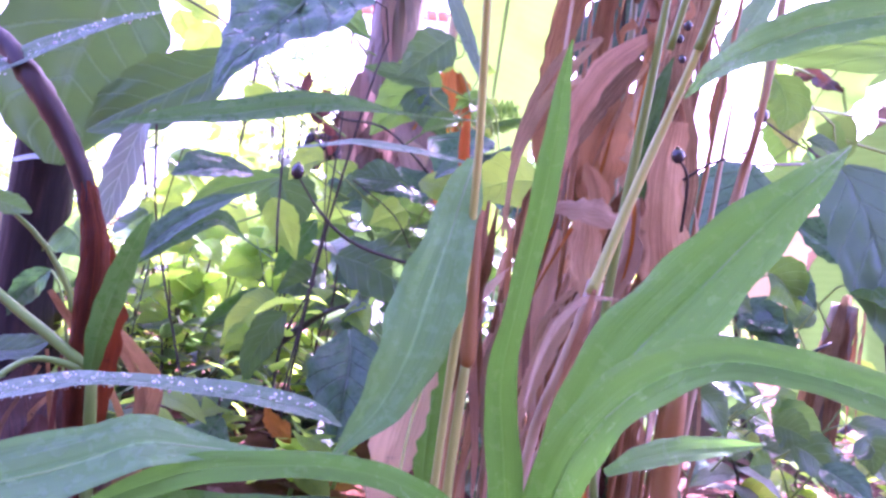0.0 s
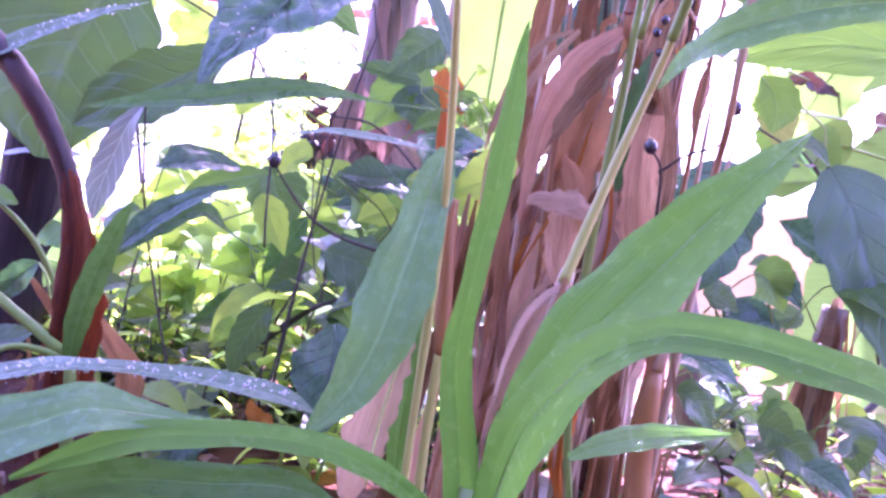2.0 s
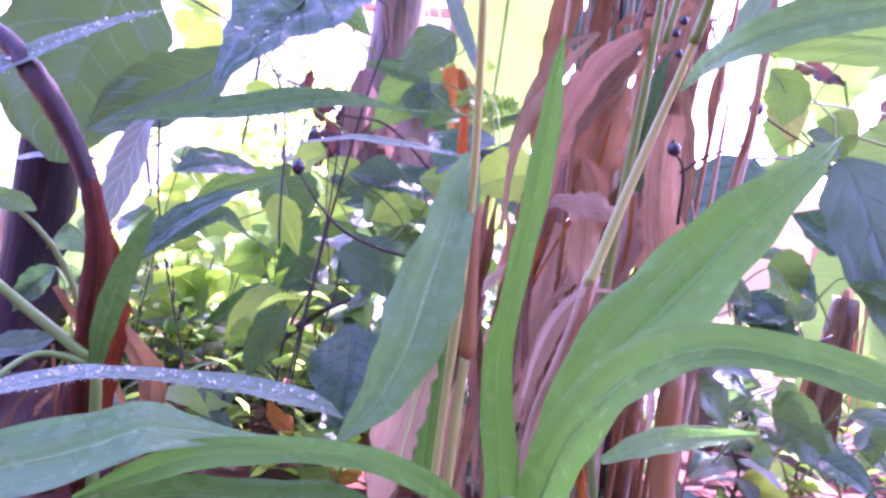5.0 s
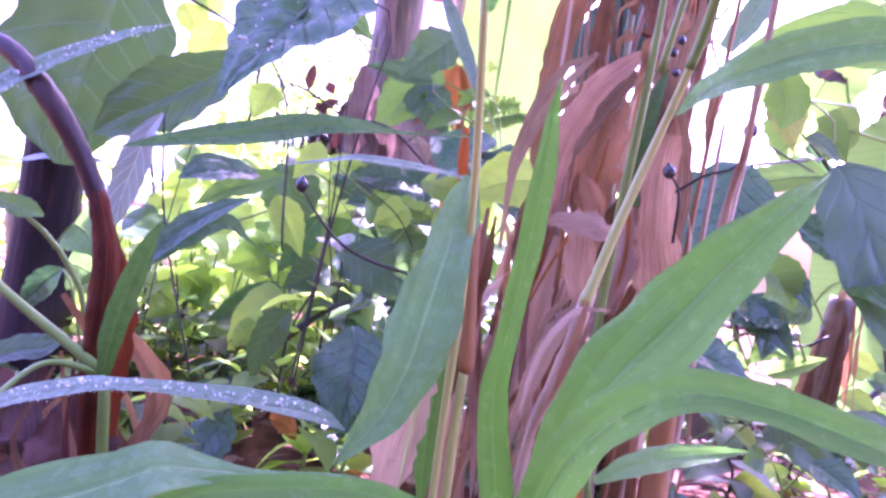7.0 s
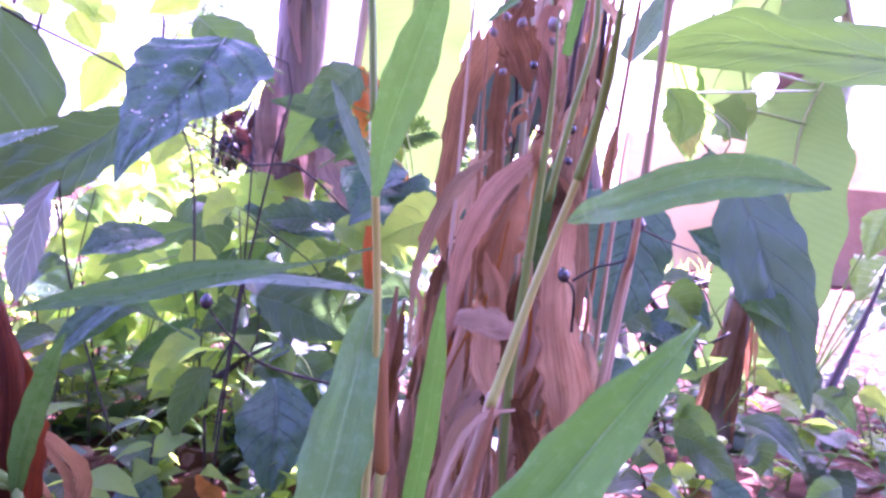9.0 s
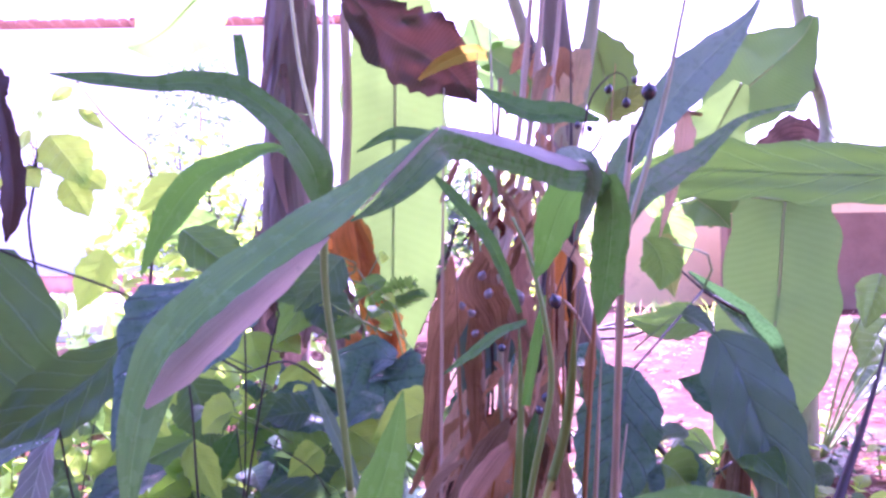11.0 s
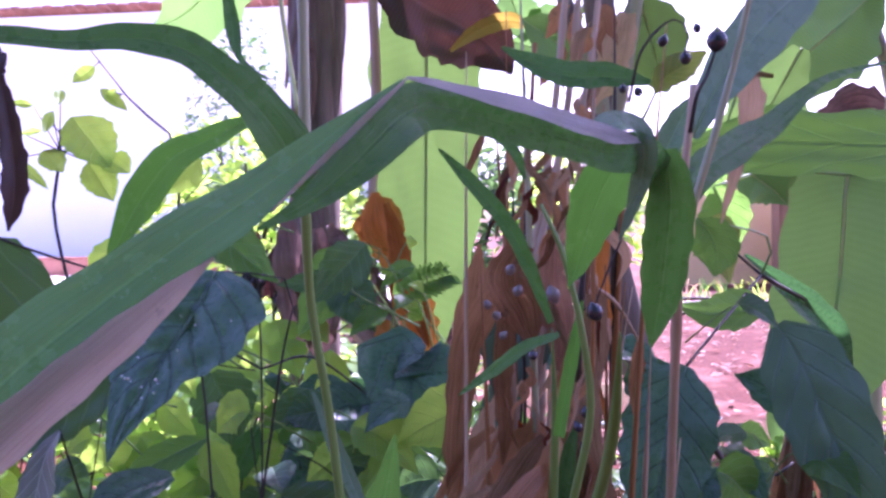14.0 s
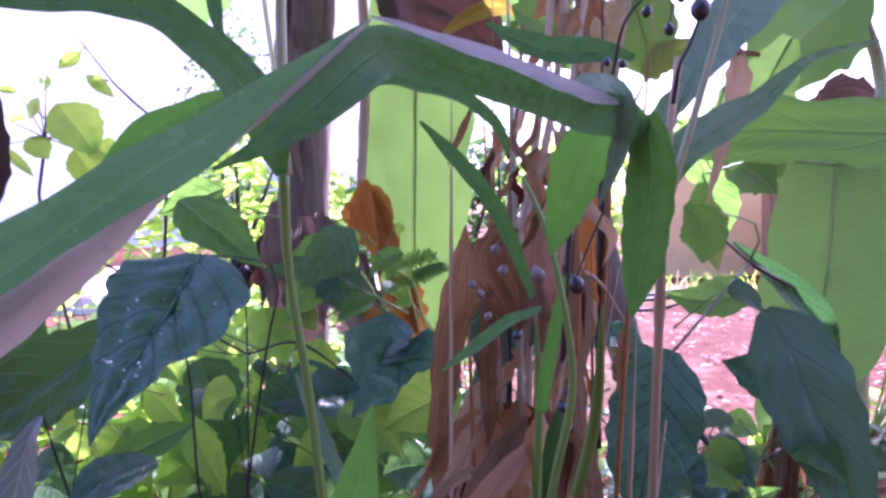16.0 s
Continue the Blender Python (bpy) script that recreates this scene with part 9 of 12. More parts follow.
stem(back, "greenstalk", [(-0.5552, 1.3896, 0.0036, 0.0016), (-0.536, 1.3955, 0.123, 0.0011), (-0.5291, 1.3855, 0.143, 0.0008)], "petiole", n=7, sides=5)
leaf(back, "herb", [(-0.275, 1.132, 0.223, 0.0028), (-0.271, 1.13, 0.217, 0.0257), (-0.265, 1.126, 0.208, 0.0443), (-0.259, 1.123, 0.197, 0.0465), (-0.251, 1.121, 0.182, 0.0333), (-0.243, 1.114, 0.17, 0.0138), (-0.238, 1.109, 0.162, 0.0009)], (0.18, -0.76, 0.63), "leaf", seed=235, half=4, n=14, quilt=0.03)
stem(back, "greenstalk", [(-0.309, 1.1389, 0.1013, 0.0016), (-0.2777, 1.1425, 0.2028, 0.0011), (-0.2749, 1.1325, 0.2228, 0.0008)], "petiole", n=7, sides=5)
leaf(back, "herb", [(-0.296, 1.294, 0.237, 0.0029), (-0.293, 1.291, 0.232, 0.0269), (-0.289, 1.287, 0.223, 0.0462), (-0.285, 1.284, 0.212, 0.0485), (-0.28, 1.281, 0.197, 0.0349), (-0.274, 1.274, 0.185, 0.0144), (-0.271, 1.269, 0.177, 0.001)], (0.21, -0.91, 0.36), "leaf", seed=236, half=4, n=14, quilt=0.03)
stem(back, "greenstalk", [(-0.2635, 1.328, 0.1416, 0.0016), (-0.2949, 1.3039, 0.2175, 0.0011), (-0.2958, 1.2939, 0.2375, 0.0008)], "petiole", n=7, sides=5)
leaf(back, "herb", [(-0.33, 1.396, 0.223, 0.0033), (-0.33, 1.393, 0.215, 0.0299), (-0.329, 1.389, 0.203, 0.0515), (-0.328, 1.385, 0.189, 0.054), (-0.327, 1.382, 0.17, 0.0388), (-0.325, 1.375, 0.155, 0.0161), (-0.324, 1.369, 0.144, 0.0011)], (0.17, -0.71, 0.68), "leaf", seed=237, half=4, n=14, quilt=0.03)
stem(back, "greenstalk", [(-0.3046, 1.4121, 0.077, 0.0016), (-0.3341, 1.4058, 0.2026, 0.0011), (-0.3303, 1.3958, 0.2226, 0.0008)], "petiole", n=7, sides=5)
leaf(back, "herb", [(-0.179, 1.326, 0.208, 0.0027), (-0.178, 1.323, 0.204, 0.0247), (-0.176, 1.318, 0.196, 0.0426), (-0.174, 1.315, 0.187, 0.0447), (-0.172, 1.312, 0.176, 0.0321), (-0.169, 1.304, 0.166, 0.0133), (-0.168, 1.299, 0.16, 0.0009)], (0.1, -0.73, 0.67), "leaf", seed=238, half=4, n=14, quilt=0.03)
stem(back, "greenstalk", [(-0.2003, 1.3462, 0.0923, 0.0016), (-0.1804, 1.3358, 0.1882, 0.0011), (-0.1791, 1.3258, 0.2082, 0.0008)], "petiole", n=7, sides=5)
leaf(back, "herb", [(-0.193, 1.165, 0.214, 0.0024), (-0.188, 1.162, 0.212, 0.022), (-0.18, 1.158, 0.209, 0.0379), (-0.17, 1.156, 0.205, 0.0397), (-0.158, 1.154, 0.199, 0.0285), (-0.147, 1.146, 0.195, 0.0118), (-0.14, 1.141, 0.192, 0.0008)], (0.15, -0.95, 0.28), "leaf", seed=239, half=4, n=14, quilt=0.03)
stem(back, "greenstalk", [(-0.2413, 1.1893, 0.0313, 0.0016), (-0.1997, 1.1746, 0.194, 0.0011), (-0.1932, 1.1646, 0.214, 0.0008)], "petiole", n=7, sides=5)
leaf(back, "herb", [(-0.258, 1.096, 0.177, 0.0037), (-0.253, 1.093, 0.172, 0.0335), (-0.246, 1.089, 0.164, 0.0577), (-0.239, 1.087, 0.154, 0.0605), (-0.229, 1.085, 0.14, 0.0434), (-0.22, 1.077, 0.129, 0.018), (-0.213, 1.073, 0.122, 0.0012)], (0.21, -0.91, 0.37), "leaf", seed=240, half=4, n=14, quilt=0.03)
stem(back, "greenstalk", [(-0.2925, 1.1349, 0.026, 0.0016), (-0.2483, 1.1056, 0.1575, 0.0011), (-0.2575, 1.0956, 0.1775, 0.0008)], "petiole", n=7, sides=5)
leaf(back, "herb", [(-0.207, 1.079, 0.319, 0.0039), (-0.208, 1.076, 0.31, 0.0355), (-0.21, 1.071, 0.296, 0.0611), (-0.213, 1.068, 0.281, 0.0641), (-0.217, 1.064, 0.259, 0.046), (-0.219, 1.056, 0.242, 0.019), (-0.22, 1.05, 0.23, 0.0013)], (0.2, -0.96, 0.19), "leaf", seed=241, half=4, n=14, quilt=0.03)
stem(back, "greenstalk", [(-0.1673, 1.0812, 0.1739, 0.0016), (-0.1981, 1.0888, 0.2986, 0.0011), (-0.2067, 1.0788, 0.3186, 0.0008)], "petiole", n=7, sides=5)
leaf(back, "broadlit", [(-0.212, 1.108, 0.2, 0.0028), (-0.21, 1.105, 0.195, 0.026), (-0.208, 1.101, 0.186, 0.0448), (-0.206, 1.098, 0.175, 0.047), (-0.203, 1.094, 0.161, 0.0337), (-0.2, 1.087, 0.15, 0.0139), (-0.197, 1.081, 0.142, 0.0009)], (0.17, -0.86, 0.48), "leaf", seed=242, half=4, n=14, quilt=0.03)
stem(back, "greenstalk", [(-0.2474, 1.1347, 0.0508, 0.0016), (-0.2139, 1.1177, 0.1804, 0.0011), (-0.2118, 1.1077, 0.2004, 0.0008)], "petiole", n=7, sides=5)
leaf(back, "herb", [(-0.283, 1.216, 0.179, 0.0034), (-0.278, 1.214, 0.173, 0.0309), (-0.268, 1.21, 0.163, 0.0532), (-0.258, 1.208, 0.152, 0.0559), (-0.245, 1.206, 0.136, 0.0401), (-0.233, 1.2, 0.124, 0.0166), (-0.224, 1.195, 0.116, 0.0011)], (0.17, -0.77, 0.62), "leaf", seed=243, half=4, n=14, quilt=0.03)
stem(back, "greenstalk", [(-0.26, 1.2246, 0.0482, 0.0016), (-0.279, 1.2261, 0.1587, 0.0011), (-0.2831, 1.2161, 0.1787, 0.0008)], "petiole", n=7, sides=5)
leaf(back, "herb", [(-0.217, 1.126, 0.234, 0.0037), (-0.218, 1.123, 0.227, 0.0334), (-0.22, 1.119, 0.214, 0.0575), (-0.222, 1.115, 0.2, 0.0603), (-0.226, 1.112, 0.181, 0.0433), (-0.228, 1.103, 0.165, 0.0179), (-0.229, 1.098, 0.155, 0.0012)], (0.15, -0.72, 0.68), "leaf", seed=244, half=4, n=14, quilt=0.03)
stem(back, "greenstalk", [(-0.2487, 1.1303, 0.0386, 0.0016), (-0.2153, 1.1364, 0.214, 0.0011), (-0.2166, 1.1264, 0.234, 0.0008)], "petiole", n=7, sides=5)
leaf(back, "herb", [(-0.144, 1.156, 0.218, 0.0022), (-0.14, 1.154, 0.215, 0.0203), (-0.133, 1.15, 0.211, 0.0349), (-0.125, 1.147, 0.207, 0.0366), (-0.114, 1.145, 0.201, 0.0263), (-0.105, 1.137, 0.195, 0.0109), (-0.099, 1.132, 0.192, 0.0007)], (0.1, -0.89, 0.45), "leaf", seed=245, half=4, n=14, quilt=0.03)
stem(back, "greenstalk", [(-0.177, 1.1956, 0.035, 0.0016), (-0.1439, 1.1662, 0.1977, 0.0011), (-0.1443, 1.1562, 0.2177, 0.0008)], "petiole", n=7, sides=5)
leaf(back, "herb", [(-0.155, 1.174, 0.177, 0.0028), (-0.153, 1.171, 0.172, 0.0256), (-0.15, 1.167, 0.162, 0.044), (-0.146, 1.164, 0.152, 0.0461), (-0.142, 1.161, 0.137, 0.0331), (-0.138, 1.153, 0.125, 0.0137), (-0.135, 1.148, 0.118, 0.0009)], (0.1, -0.72, 0.69), "leaf", seed=246, half=4, n=14, quilt=0.03)
stem(back, "greenstalk", [(-0.126, 1.1881, 0.074, 0.0016), (-0.1612, 1.1839, 0.1571, 0.0011), (-0.155, 1.1739, 0.1771, 0.0008)], "petiole", n=7, sides=5)
leaf(back, "herb", [(-0.423, 1.206, 0.09, 0.0024), (-0.419, 1.203, 0.088, 0.0219), (-0.411, 1.198, 0.084, 0.0377), (-0.403, 1.194, 0.079, 0.0395), (-0.393, 1.19, 0.072, 0.0284), (-0.383, 1.181, 0.067, 0.0117), (-0.376, 1.175, 0.064, 0.0008)], (0.28, -0.84, 0.46), "leaf", seed=247, half=4, n=14, quilt=0.03)
stem(back, "greenstalk", [(-0.4722, 1.2365, 0, 0.0016), (-0.4188, 1.2163, 0.07, 0.0011), (-0.4232, 1.2063, 0.09, 0.0008)], "petiole", n=7, sides=5)
scatter_leaves(darkp, 67, 34, (0.13, 0.58, 0.0), (0.48, 0.9, 0.12), (0.022, 0.045), ("herbshade", "broad", "broadlit", "herbshade", "herb"))
scatter_leaves(darkp, 68, 16, (0.3, 0.85, 0.02), (0.75, 1.4, 0.16), (0.03, 0.06), ("herb", "broadlit", "herbshade"))
stem(dry, "brownstalk", [(0.0325, 0.5781, 0.5806, 0.0002), (0.0377, 0.5765, 0.4874, 0.0017), (0.0441, 0.5752, 0.4058, 0.0017), (0.0438, 0.5839, 0.3454, 0.0017)], "stalk", n=16, sides=6, rings=3)
stem(dry, "twig", [(0.0877, 0.4798, 0.5458, 0.0002), (0.0859, 0.4784, 0.4844, 0.0017), (0.0815, 0.477, 0.4308, 0.0017), (0.0807, 0.4861, 0.3906, 0.0017)], "stalk", n=16, sides=6, rings=3)
stem(dry, "twig", [(0.0577, 0.6141, 0.5997, 0.0002), (0.0552, 0.6114, 0.479, 0.0011), (0.0517, 0.6089, 0.3735, 0.0011), (0.0463, 0.6169, 0.2951, 0.0011)], "stalk", n=16, sides=6, rings=3)
stem(dry, "straw", [(0.1135, 0.6134, 0.6654, 0.0002), (0.1063, 0.6095, 0.4987, 0.0018), (0.1045, 0.6063, 0.3527, 0.0018), (0.0996, 0.6137, 0.2446, 0.0018)], "stalk", n=16, sides=6, rings=2)
stem(dry, "twig", [(0.1271, 0.6139, 0.6613, 0.0002), (0.125, 0.6107, 0.5176, 0.0022), (0.1201, 0.6077, 0.3919, 0.0022), (0.1203, 0.6158, 0.2991, 0.0022)], "stalk", n=16, sides=6, rings=3)
stem(dry, "straw", [(0.0923, 0.5648, 0.5798, 0.0002), (0.0916, 0.5628, 0.4876, 0.002), (0.092, 0.5611, 0.4068, 0.002), (0.0903, 0.5698, 0.3468, 0.0021)], "stalk", n=16, sides=6, rings=3)
stem(dry, "brownstalk", [(0.0885, 0.4644, 0.5657, 0.0002), (0.0874, 0.4629, 0.4987, 0.0013), (0.0875, 0.4617, 0.44, 0.0013), (0.0871, 0.4708, 0.3964, 0.0013)], "stalk", n=16, sides=6, rings=3)
stem(dry, "twig", [(0.0432, 0.543, 0.5706, 0.0002), (0.0451, 0.541, 0.4728, 0.0012), (0.0502, 0.5396, 0.3872, 0.0012), (0.0486, 0.5481, 0.3233, 0.0012)], "stalk", n=16, sides=6, rings=3)
stem(dry, "brownstalk", [(0.136, 0.6107, 0.5901, 0.0002), (0.1278, 0.6077, 0.4721, 0.0022), (0.1207, 0.6051, 0.3689, 0.0022), (0.1153, 0.6132, 0.292, 0.0022)], "stalk", n=16, sides=6, rings=3)
leaf(dry, "dry", [(0.0757, 0.5056, 0.5398, 0.0028), (0.0797, 0.4996, 0.5288, 0.0056), (0.0873, 0.4979, 0.5184, 0.0044), (0.0936, 0.5061, 0.5086, 0.0007)], (-0.11, -0.99, -0.09), "dry_leaf", seed=248, fold=0.58, wave=0.25, twist=-2.9, n=14, half=2)
leaf(dry, "dry", [(0.0308, 0.5652, 0.3652, 0.0038), (0.038, 0.5593, 0.3525, 0.0074), (0.0378, 0.557, 0.3392, 0.0059), (0.0437, 0.5651, 0.3226, 0.0008)], (-0, -0.97, 0.25), "dry_leaf", seed=249, fold=0.8, wave=0.25, twist=3.0, n=14, half=2)
leaf(dry, "drybrown", [(0.0314, 0.5539, 0.3358, 0.0016), (0.0353, 0.5478, 0.3192, 0.0031), (0.0301, 0.5451, 0.302, 0.0025), (0.0321, 0.5528, 0.2805, 0.0008)], (0.01, -0.95, 0.32), "dry_leaf", seed=250, fold=0.65, wave=0.25, twist=-1.0, n=14, half=2)
leaf(dry, "dry", [(0.0613, 0.5124, 0.5518, 0.0025), (0.0583, 0.506, 0.5442, 0.0048), (0.0571, 0.5038, 0.5372, 0.0039), (0.0549, 0.5116, 0.5313, 0.0007)], (-0.04, -0.99, -0.13), "dry_leaf", seed=251, fold=0.57, wave=0.25, twist=-1.8, n=14, half=2)
leaf(dry, "red", [(0.0573, 0.5257, 0.5126, 0.0033), (0.052, 0.5192, 0.5035, 0.0064), (0.0583, 0.5174, 0.4945, 0.0051), (0.0559, 0.5251, 0.4857, 0.0008)], (-0.05, -1, -0.04), "dry_leaf", seed=252, fold=0.47, wave=0.25, twist=-1.7, n=14, half=2)
leaf(dry, "drybrown", [(0.0268, 0.5243, 0.5544, 0.0026), (0.0216, 0.5177, 0.5405, 0.0052), (0.0162, 0.5151, 0.5273, 0.0041), (0.0103, 0.5224, 0.5147, 0.0008)], (0.04, -0.99, -0.11), "dry_leaf", seed=253, fold=0.45, wave=0.25, twist=-1.6, n=14, half=2)
leaf(dry, "drybrown", [(0.0843, 0.4865, 0.4021, 0.0027), (0.0857, 0.4804, 0.3907, 0.0053), (0.0765, 0.4775, 0.379, 0.0043), (0.077, 0.4853, 0.3645, 0.0007)], (-0.09, -0.97, 0.21), "dry_leaf", seed=254, fold=0.83, wave=0.25, twist=-1.4, n=14, half=2)
leaf(dry, "red", [(0.042, 0.4743, 0.5195, 0.0016), (0.0337, 0.4675, 0.5066, 0.0031), (0.033, 0.4652, 0.4939, 0.0025), (0.0259, 0.4725, 0.4813, 0.0007)], (0.01, -1, -0.04), "dry_leaf", seed=255, fold=0.35, wave=0.25, twist=0.7, n=14, half=2)
leaf(dry, "drybrown", [(0.0721, 0.5639, 0.5526, 0.0025), (0.0686, 0.5573, 0.5356, 0.005), (0.0531, 0.554, 0.5196, 0.004), (0.0476, 0.5613, 0.5036, 0.0008)], (-0.03, -1, -0.08), "dry_leaf", seed=256, fold=0.68, wave=0.25, twist=0.3, n=14, half=2)
leaf(dry, "red", [(0.055, 0.4515, 0.3742, 0.0014), (0.0608, 0.4458, 0.3698, 0.0028), (0.0568, 0.4434, 0.3648, 0.0022), (0.0614, 0.4516, 0.3567, 0.0006)], (-0.05, -0.97, 0.26), "dry_leaf", seed=257, fold=0.45, wave=0.25, twist=2.7, n=14, half=2)
leaf(dry, "drybrown", [(0.0775, 0.5639, 0.374, 0.0034), (0.0788, 0.5576, 0.3569, 0.0068), (0.0943, 0.5562, 0.3388, 0.0054), (0.1, 0.5641, 0.3176, 0.0008)], (-0.11, -0.96, 0.25), "dry_leaf", seed=258, fold=0.49, wave=0.25, twist=2.1, n=14, half=2)
leaf(dry, "drybrown", [(0.0665, 0.4637, 0.5172, 0.0027), (0.061, 0.4571, 0.5051, 0.0054), (0.0669, 0.4552, 0.4933, 0.0043), (0.0646, 0.4628, 0.4816, 0.0007)], (-0.07, -1, -0.04), "dry_leaf", seed=259, fold=0.47, wave=0.25, twist=-0.0, n=14, half=2)
leaf(dry, "drybrown", [(0.0928, 0.5847, 0.4493, 0.0038), (0.0921, 0.5784, 0.4401, 0.0076), (0.0796, 0.5755, 0.431, 0.006), (0.0775, 0.5831, 0.4205, 0.0008)], (-0.08, -0.99, 0.08), "dry_leaf", seed=260, fold=0.35, wave=0.25, twist=-0.4, n=14, half=2)
leaf(dry, "drybrown", [(0.0693, 0.5414, 0.4288, 0.0017), (0.0645, 0.5349, 0.4213, 0.0034), (0.0713, 0.5332, 0.4132, 0.0027), (0.0696, 0.5409, 0.4037, 0.0008)], (-0.07, -0.99, 0.12), "dry_leaf", seed=261, fold=0.81, wave=0.25, twist=-1.9, n=14, half=2)
leaf(dry, "red", [(0.0408, 0.5865, 0.5521, 0.0028), (0.0494, 0.5808, 0.5389, 0.0056), (0.0532, 0.5787, 0.5265, 0.0044), (0.0614, 0.587, 0.5145, 0.0008)], (-0.03, -1, -0.09), "dry_leaf", seed=262, fold=0.68, wave=0.25, twist=-1.4, n=14, half=2)
leaf(dry, "drybrown", [(0.0632, 0.5258, 0.5081, 0.0029), (0.0612, 0.5196, 0.5013, 0.0058), (0.067, 0.5178, 0.4947, 0.0046), (0.0674, 0.5257, 0.4883, 0.0008)], (-0.06, -1, -0.04), "dry_leaf", seed=263, fold=0.56, wave=0.25, twist=1.4, n=14, half=2)
leaf(dry, "drybrown", [(0.0467, 0.4519, 0.3969, 0.0014), (0.0478, 0.4458, 0.3909, 0.0027), (0.0402, 0.4432, 0.3843, 0.0021), (0.0396, 0.451, 0.3751, 0.0006)], (-0.01, -0.98, 0.21), "dry_leaf", seed=264, fold=0.84, wave=0.25, twist=-0.7, n=14, half=2)
leaf(dry, "red", [(0.0376, 0.5775, 0.3652, 0.0033), (0.0395, 0.5713, 0.3489, 0.0065), (0.0556, 0.5699, 0.3316, 0.0052), (0.061, 0.5779, 0.3111, 0.0008)], (-0.04, -0.97, 0.26), "dry_leaf", seed=265, fold=0.39, wave=0.25, twist=2.7, n=14, half=2)
leaf(dry, "dry", [(0.0563, 0.5588, 0.3396, 0.0032), (0.0543, 0.5525, 0.3339, 0.0064), (0.0644, 0.551, 0.3269, 0.0051), (0.0656, 0.5589, 0.317, 0.0008)], (-0.05, -0.96, 0.27), "dry_leaf", seed=266, fold=0.58, wave=0.25, twist=1.2, n=14, half=2)
leaf(dry, "drybrown", [(0.0708, 0.5158, 0.363, 0.0024), (0.0737, 0.5097, 0.3497, 0.0047), (0.0788, 0.5077, 0.3355, 0.0037), (0.0834, 0.5156, 0.3178, 0.0007)], (-0.09, -0.96, 0.28), "dry_leaf", seed=267, fold=0.44, wave=0.25, twist=0.4, n=14, half=2)
leaf(dry, "dry", [(0.0443, 0.4668, 0.5321, 0.0014), (0.0452, 0.4606, 0.5192, 0.0028), (0.0388, 0.4579, 0.5072, 0.0022), (0.0383, 0.4656, 0.4952, 0.0007)], (-0.01, -1, -0.07), "dry_leaf", seed=268, fold=0.59, wave=0.25, twist=3.0, n=14, half=2)
leaf(dry, "drybrown", [(0.0747, 0.5754, 0.5297, 0.0036), (0.0642, 0.5685, 0.5203, 0.0071), (0.0681, 0.5665, 0.5109, 0.0057), (0.0611, 0.5739, 0.5021, 0.0008)], (-0.06, -1, -0.07), "dry_leaf", seed=269, fold=0.81, wave=0.25, twist=1.3, n=14, half=2)
leaf(dry, "dry", [(0.0836, 0.481, 0.3968, 0.0014), (0.0785, 0.4745, 0.3864, 0.0028), (0.0771, 0.4721, 0.3753, 0.0022), (0.074, 0.4797, 0.3615, 0.0007)], (-0.09, -0.97, 0.22), "dry_leaf", seed=270, fold=0.76, wave=0.25, twist=-0.4, n=14, half=2)
leaf(dry, "drybrown", [(0.0868, 0.4684, 0.5178, 0.0032), (0.0848, 0.4621, 0.5083, 0.0063), (0.0759, 0.4593, 0.4995, 0.005), (0.0737, 0.467, 0.4907, 0.0007)], (-0.09, -0.99, -0.06), "dry_leaf", seed=271, fold=0.64, wave=0.25, twist=2.6, n=14, half=2)
leaf(dry, "dry", [(0.0673, 0.5275, 0.4398, 0.0029), (0.0698, 0.5213, 0.4251, 0.0056), (0.0772, 0.5195, 0.4101, 0.0045), (0.0819, 0.5274, 0.3932, 0.0008)], (-0.08, -0.99, 0.13), "dry_leaf", seed=272, fold=0.87, wave=0.25, twist=-2.9, n=14, half=2)
leaf(dry, "dry", [(0.0908, 0.573, 0.5126, 0.0027), (0.0967, 0.5671, 0.5008, 0.0053), (0.0908, 0.5645, 0.4898, 0.0043), (0.0958, 0.5726, 0.4783, 0.0008)], (-0.1, -0.99, -0.03), "dry_leaf", seed=273, fold=0.4, wave=0.25, twist=-1.9, n=14, half=2)
leaf(dry, "drybrown", [(0.0677, 0.5875, 0.4272, 0.002), (0.0735, 0.5816, 0.4149, 0.004), (0.0836, 0.58, 0.4022, 0.0032), (0.0916, 0.5882, 0.3878, 0.0009)], (-0.09, -0.99, 0.13), "dry_leaf", seed=274, fold=0.48, wave=0.25, twist=0.8, n=14, half=2)
leaf(dry, "dry", [(0.0506, 0.4537, 0.534, 0.0023), (0.0507, 0.4474, 0.5194, 0.0046), (0.0617, 0.4458, 0.5052, 0.0037), (0.0648, 0.4537, 0.4913, 0.0006)], (-0.06, -1, -0.07), "dry_leaf", seed=275, fold=0.8, wave=0.25, twist=-1.4, n=14, half=2)
leaf(dry, "drybrown", [(0.0771, 0.4645, 0.4981, 0.0029), (0.0652, 0.4574, 0.4845, 0.0057), (0.0615, 0.4549, 0.4711, 0.0045), (0.0518, 0.462, 0.4571, 0.0007)], (-0.06, -1, 0.01), "dry_leaf", seed=276, fold=0.76, wave=0.25, twist=1.1, n=14, half=2)
leaf(dry, "red", [(0.0948, 0.503, 0.4425, 0.0012), (0.0948, 0.4967, 0.429, 0.0024), (0.0945, 0.4944, 0.4154, 0.0019), (0.0962, 0.5022, 0.3998, 0.0007)], (-0.12, -0.98, 0.13), "dry_leaf", seed=277, fold=0.79, wave=0.25, twist=-2.6, n=14, half=2)
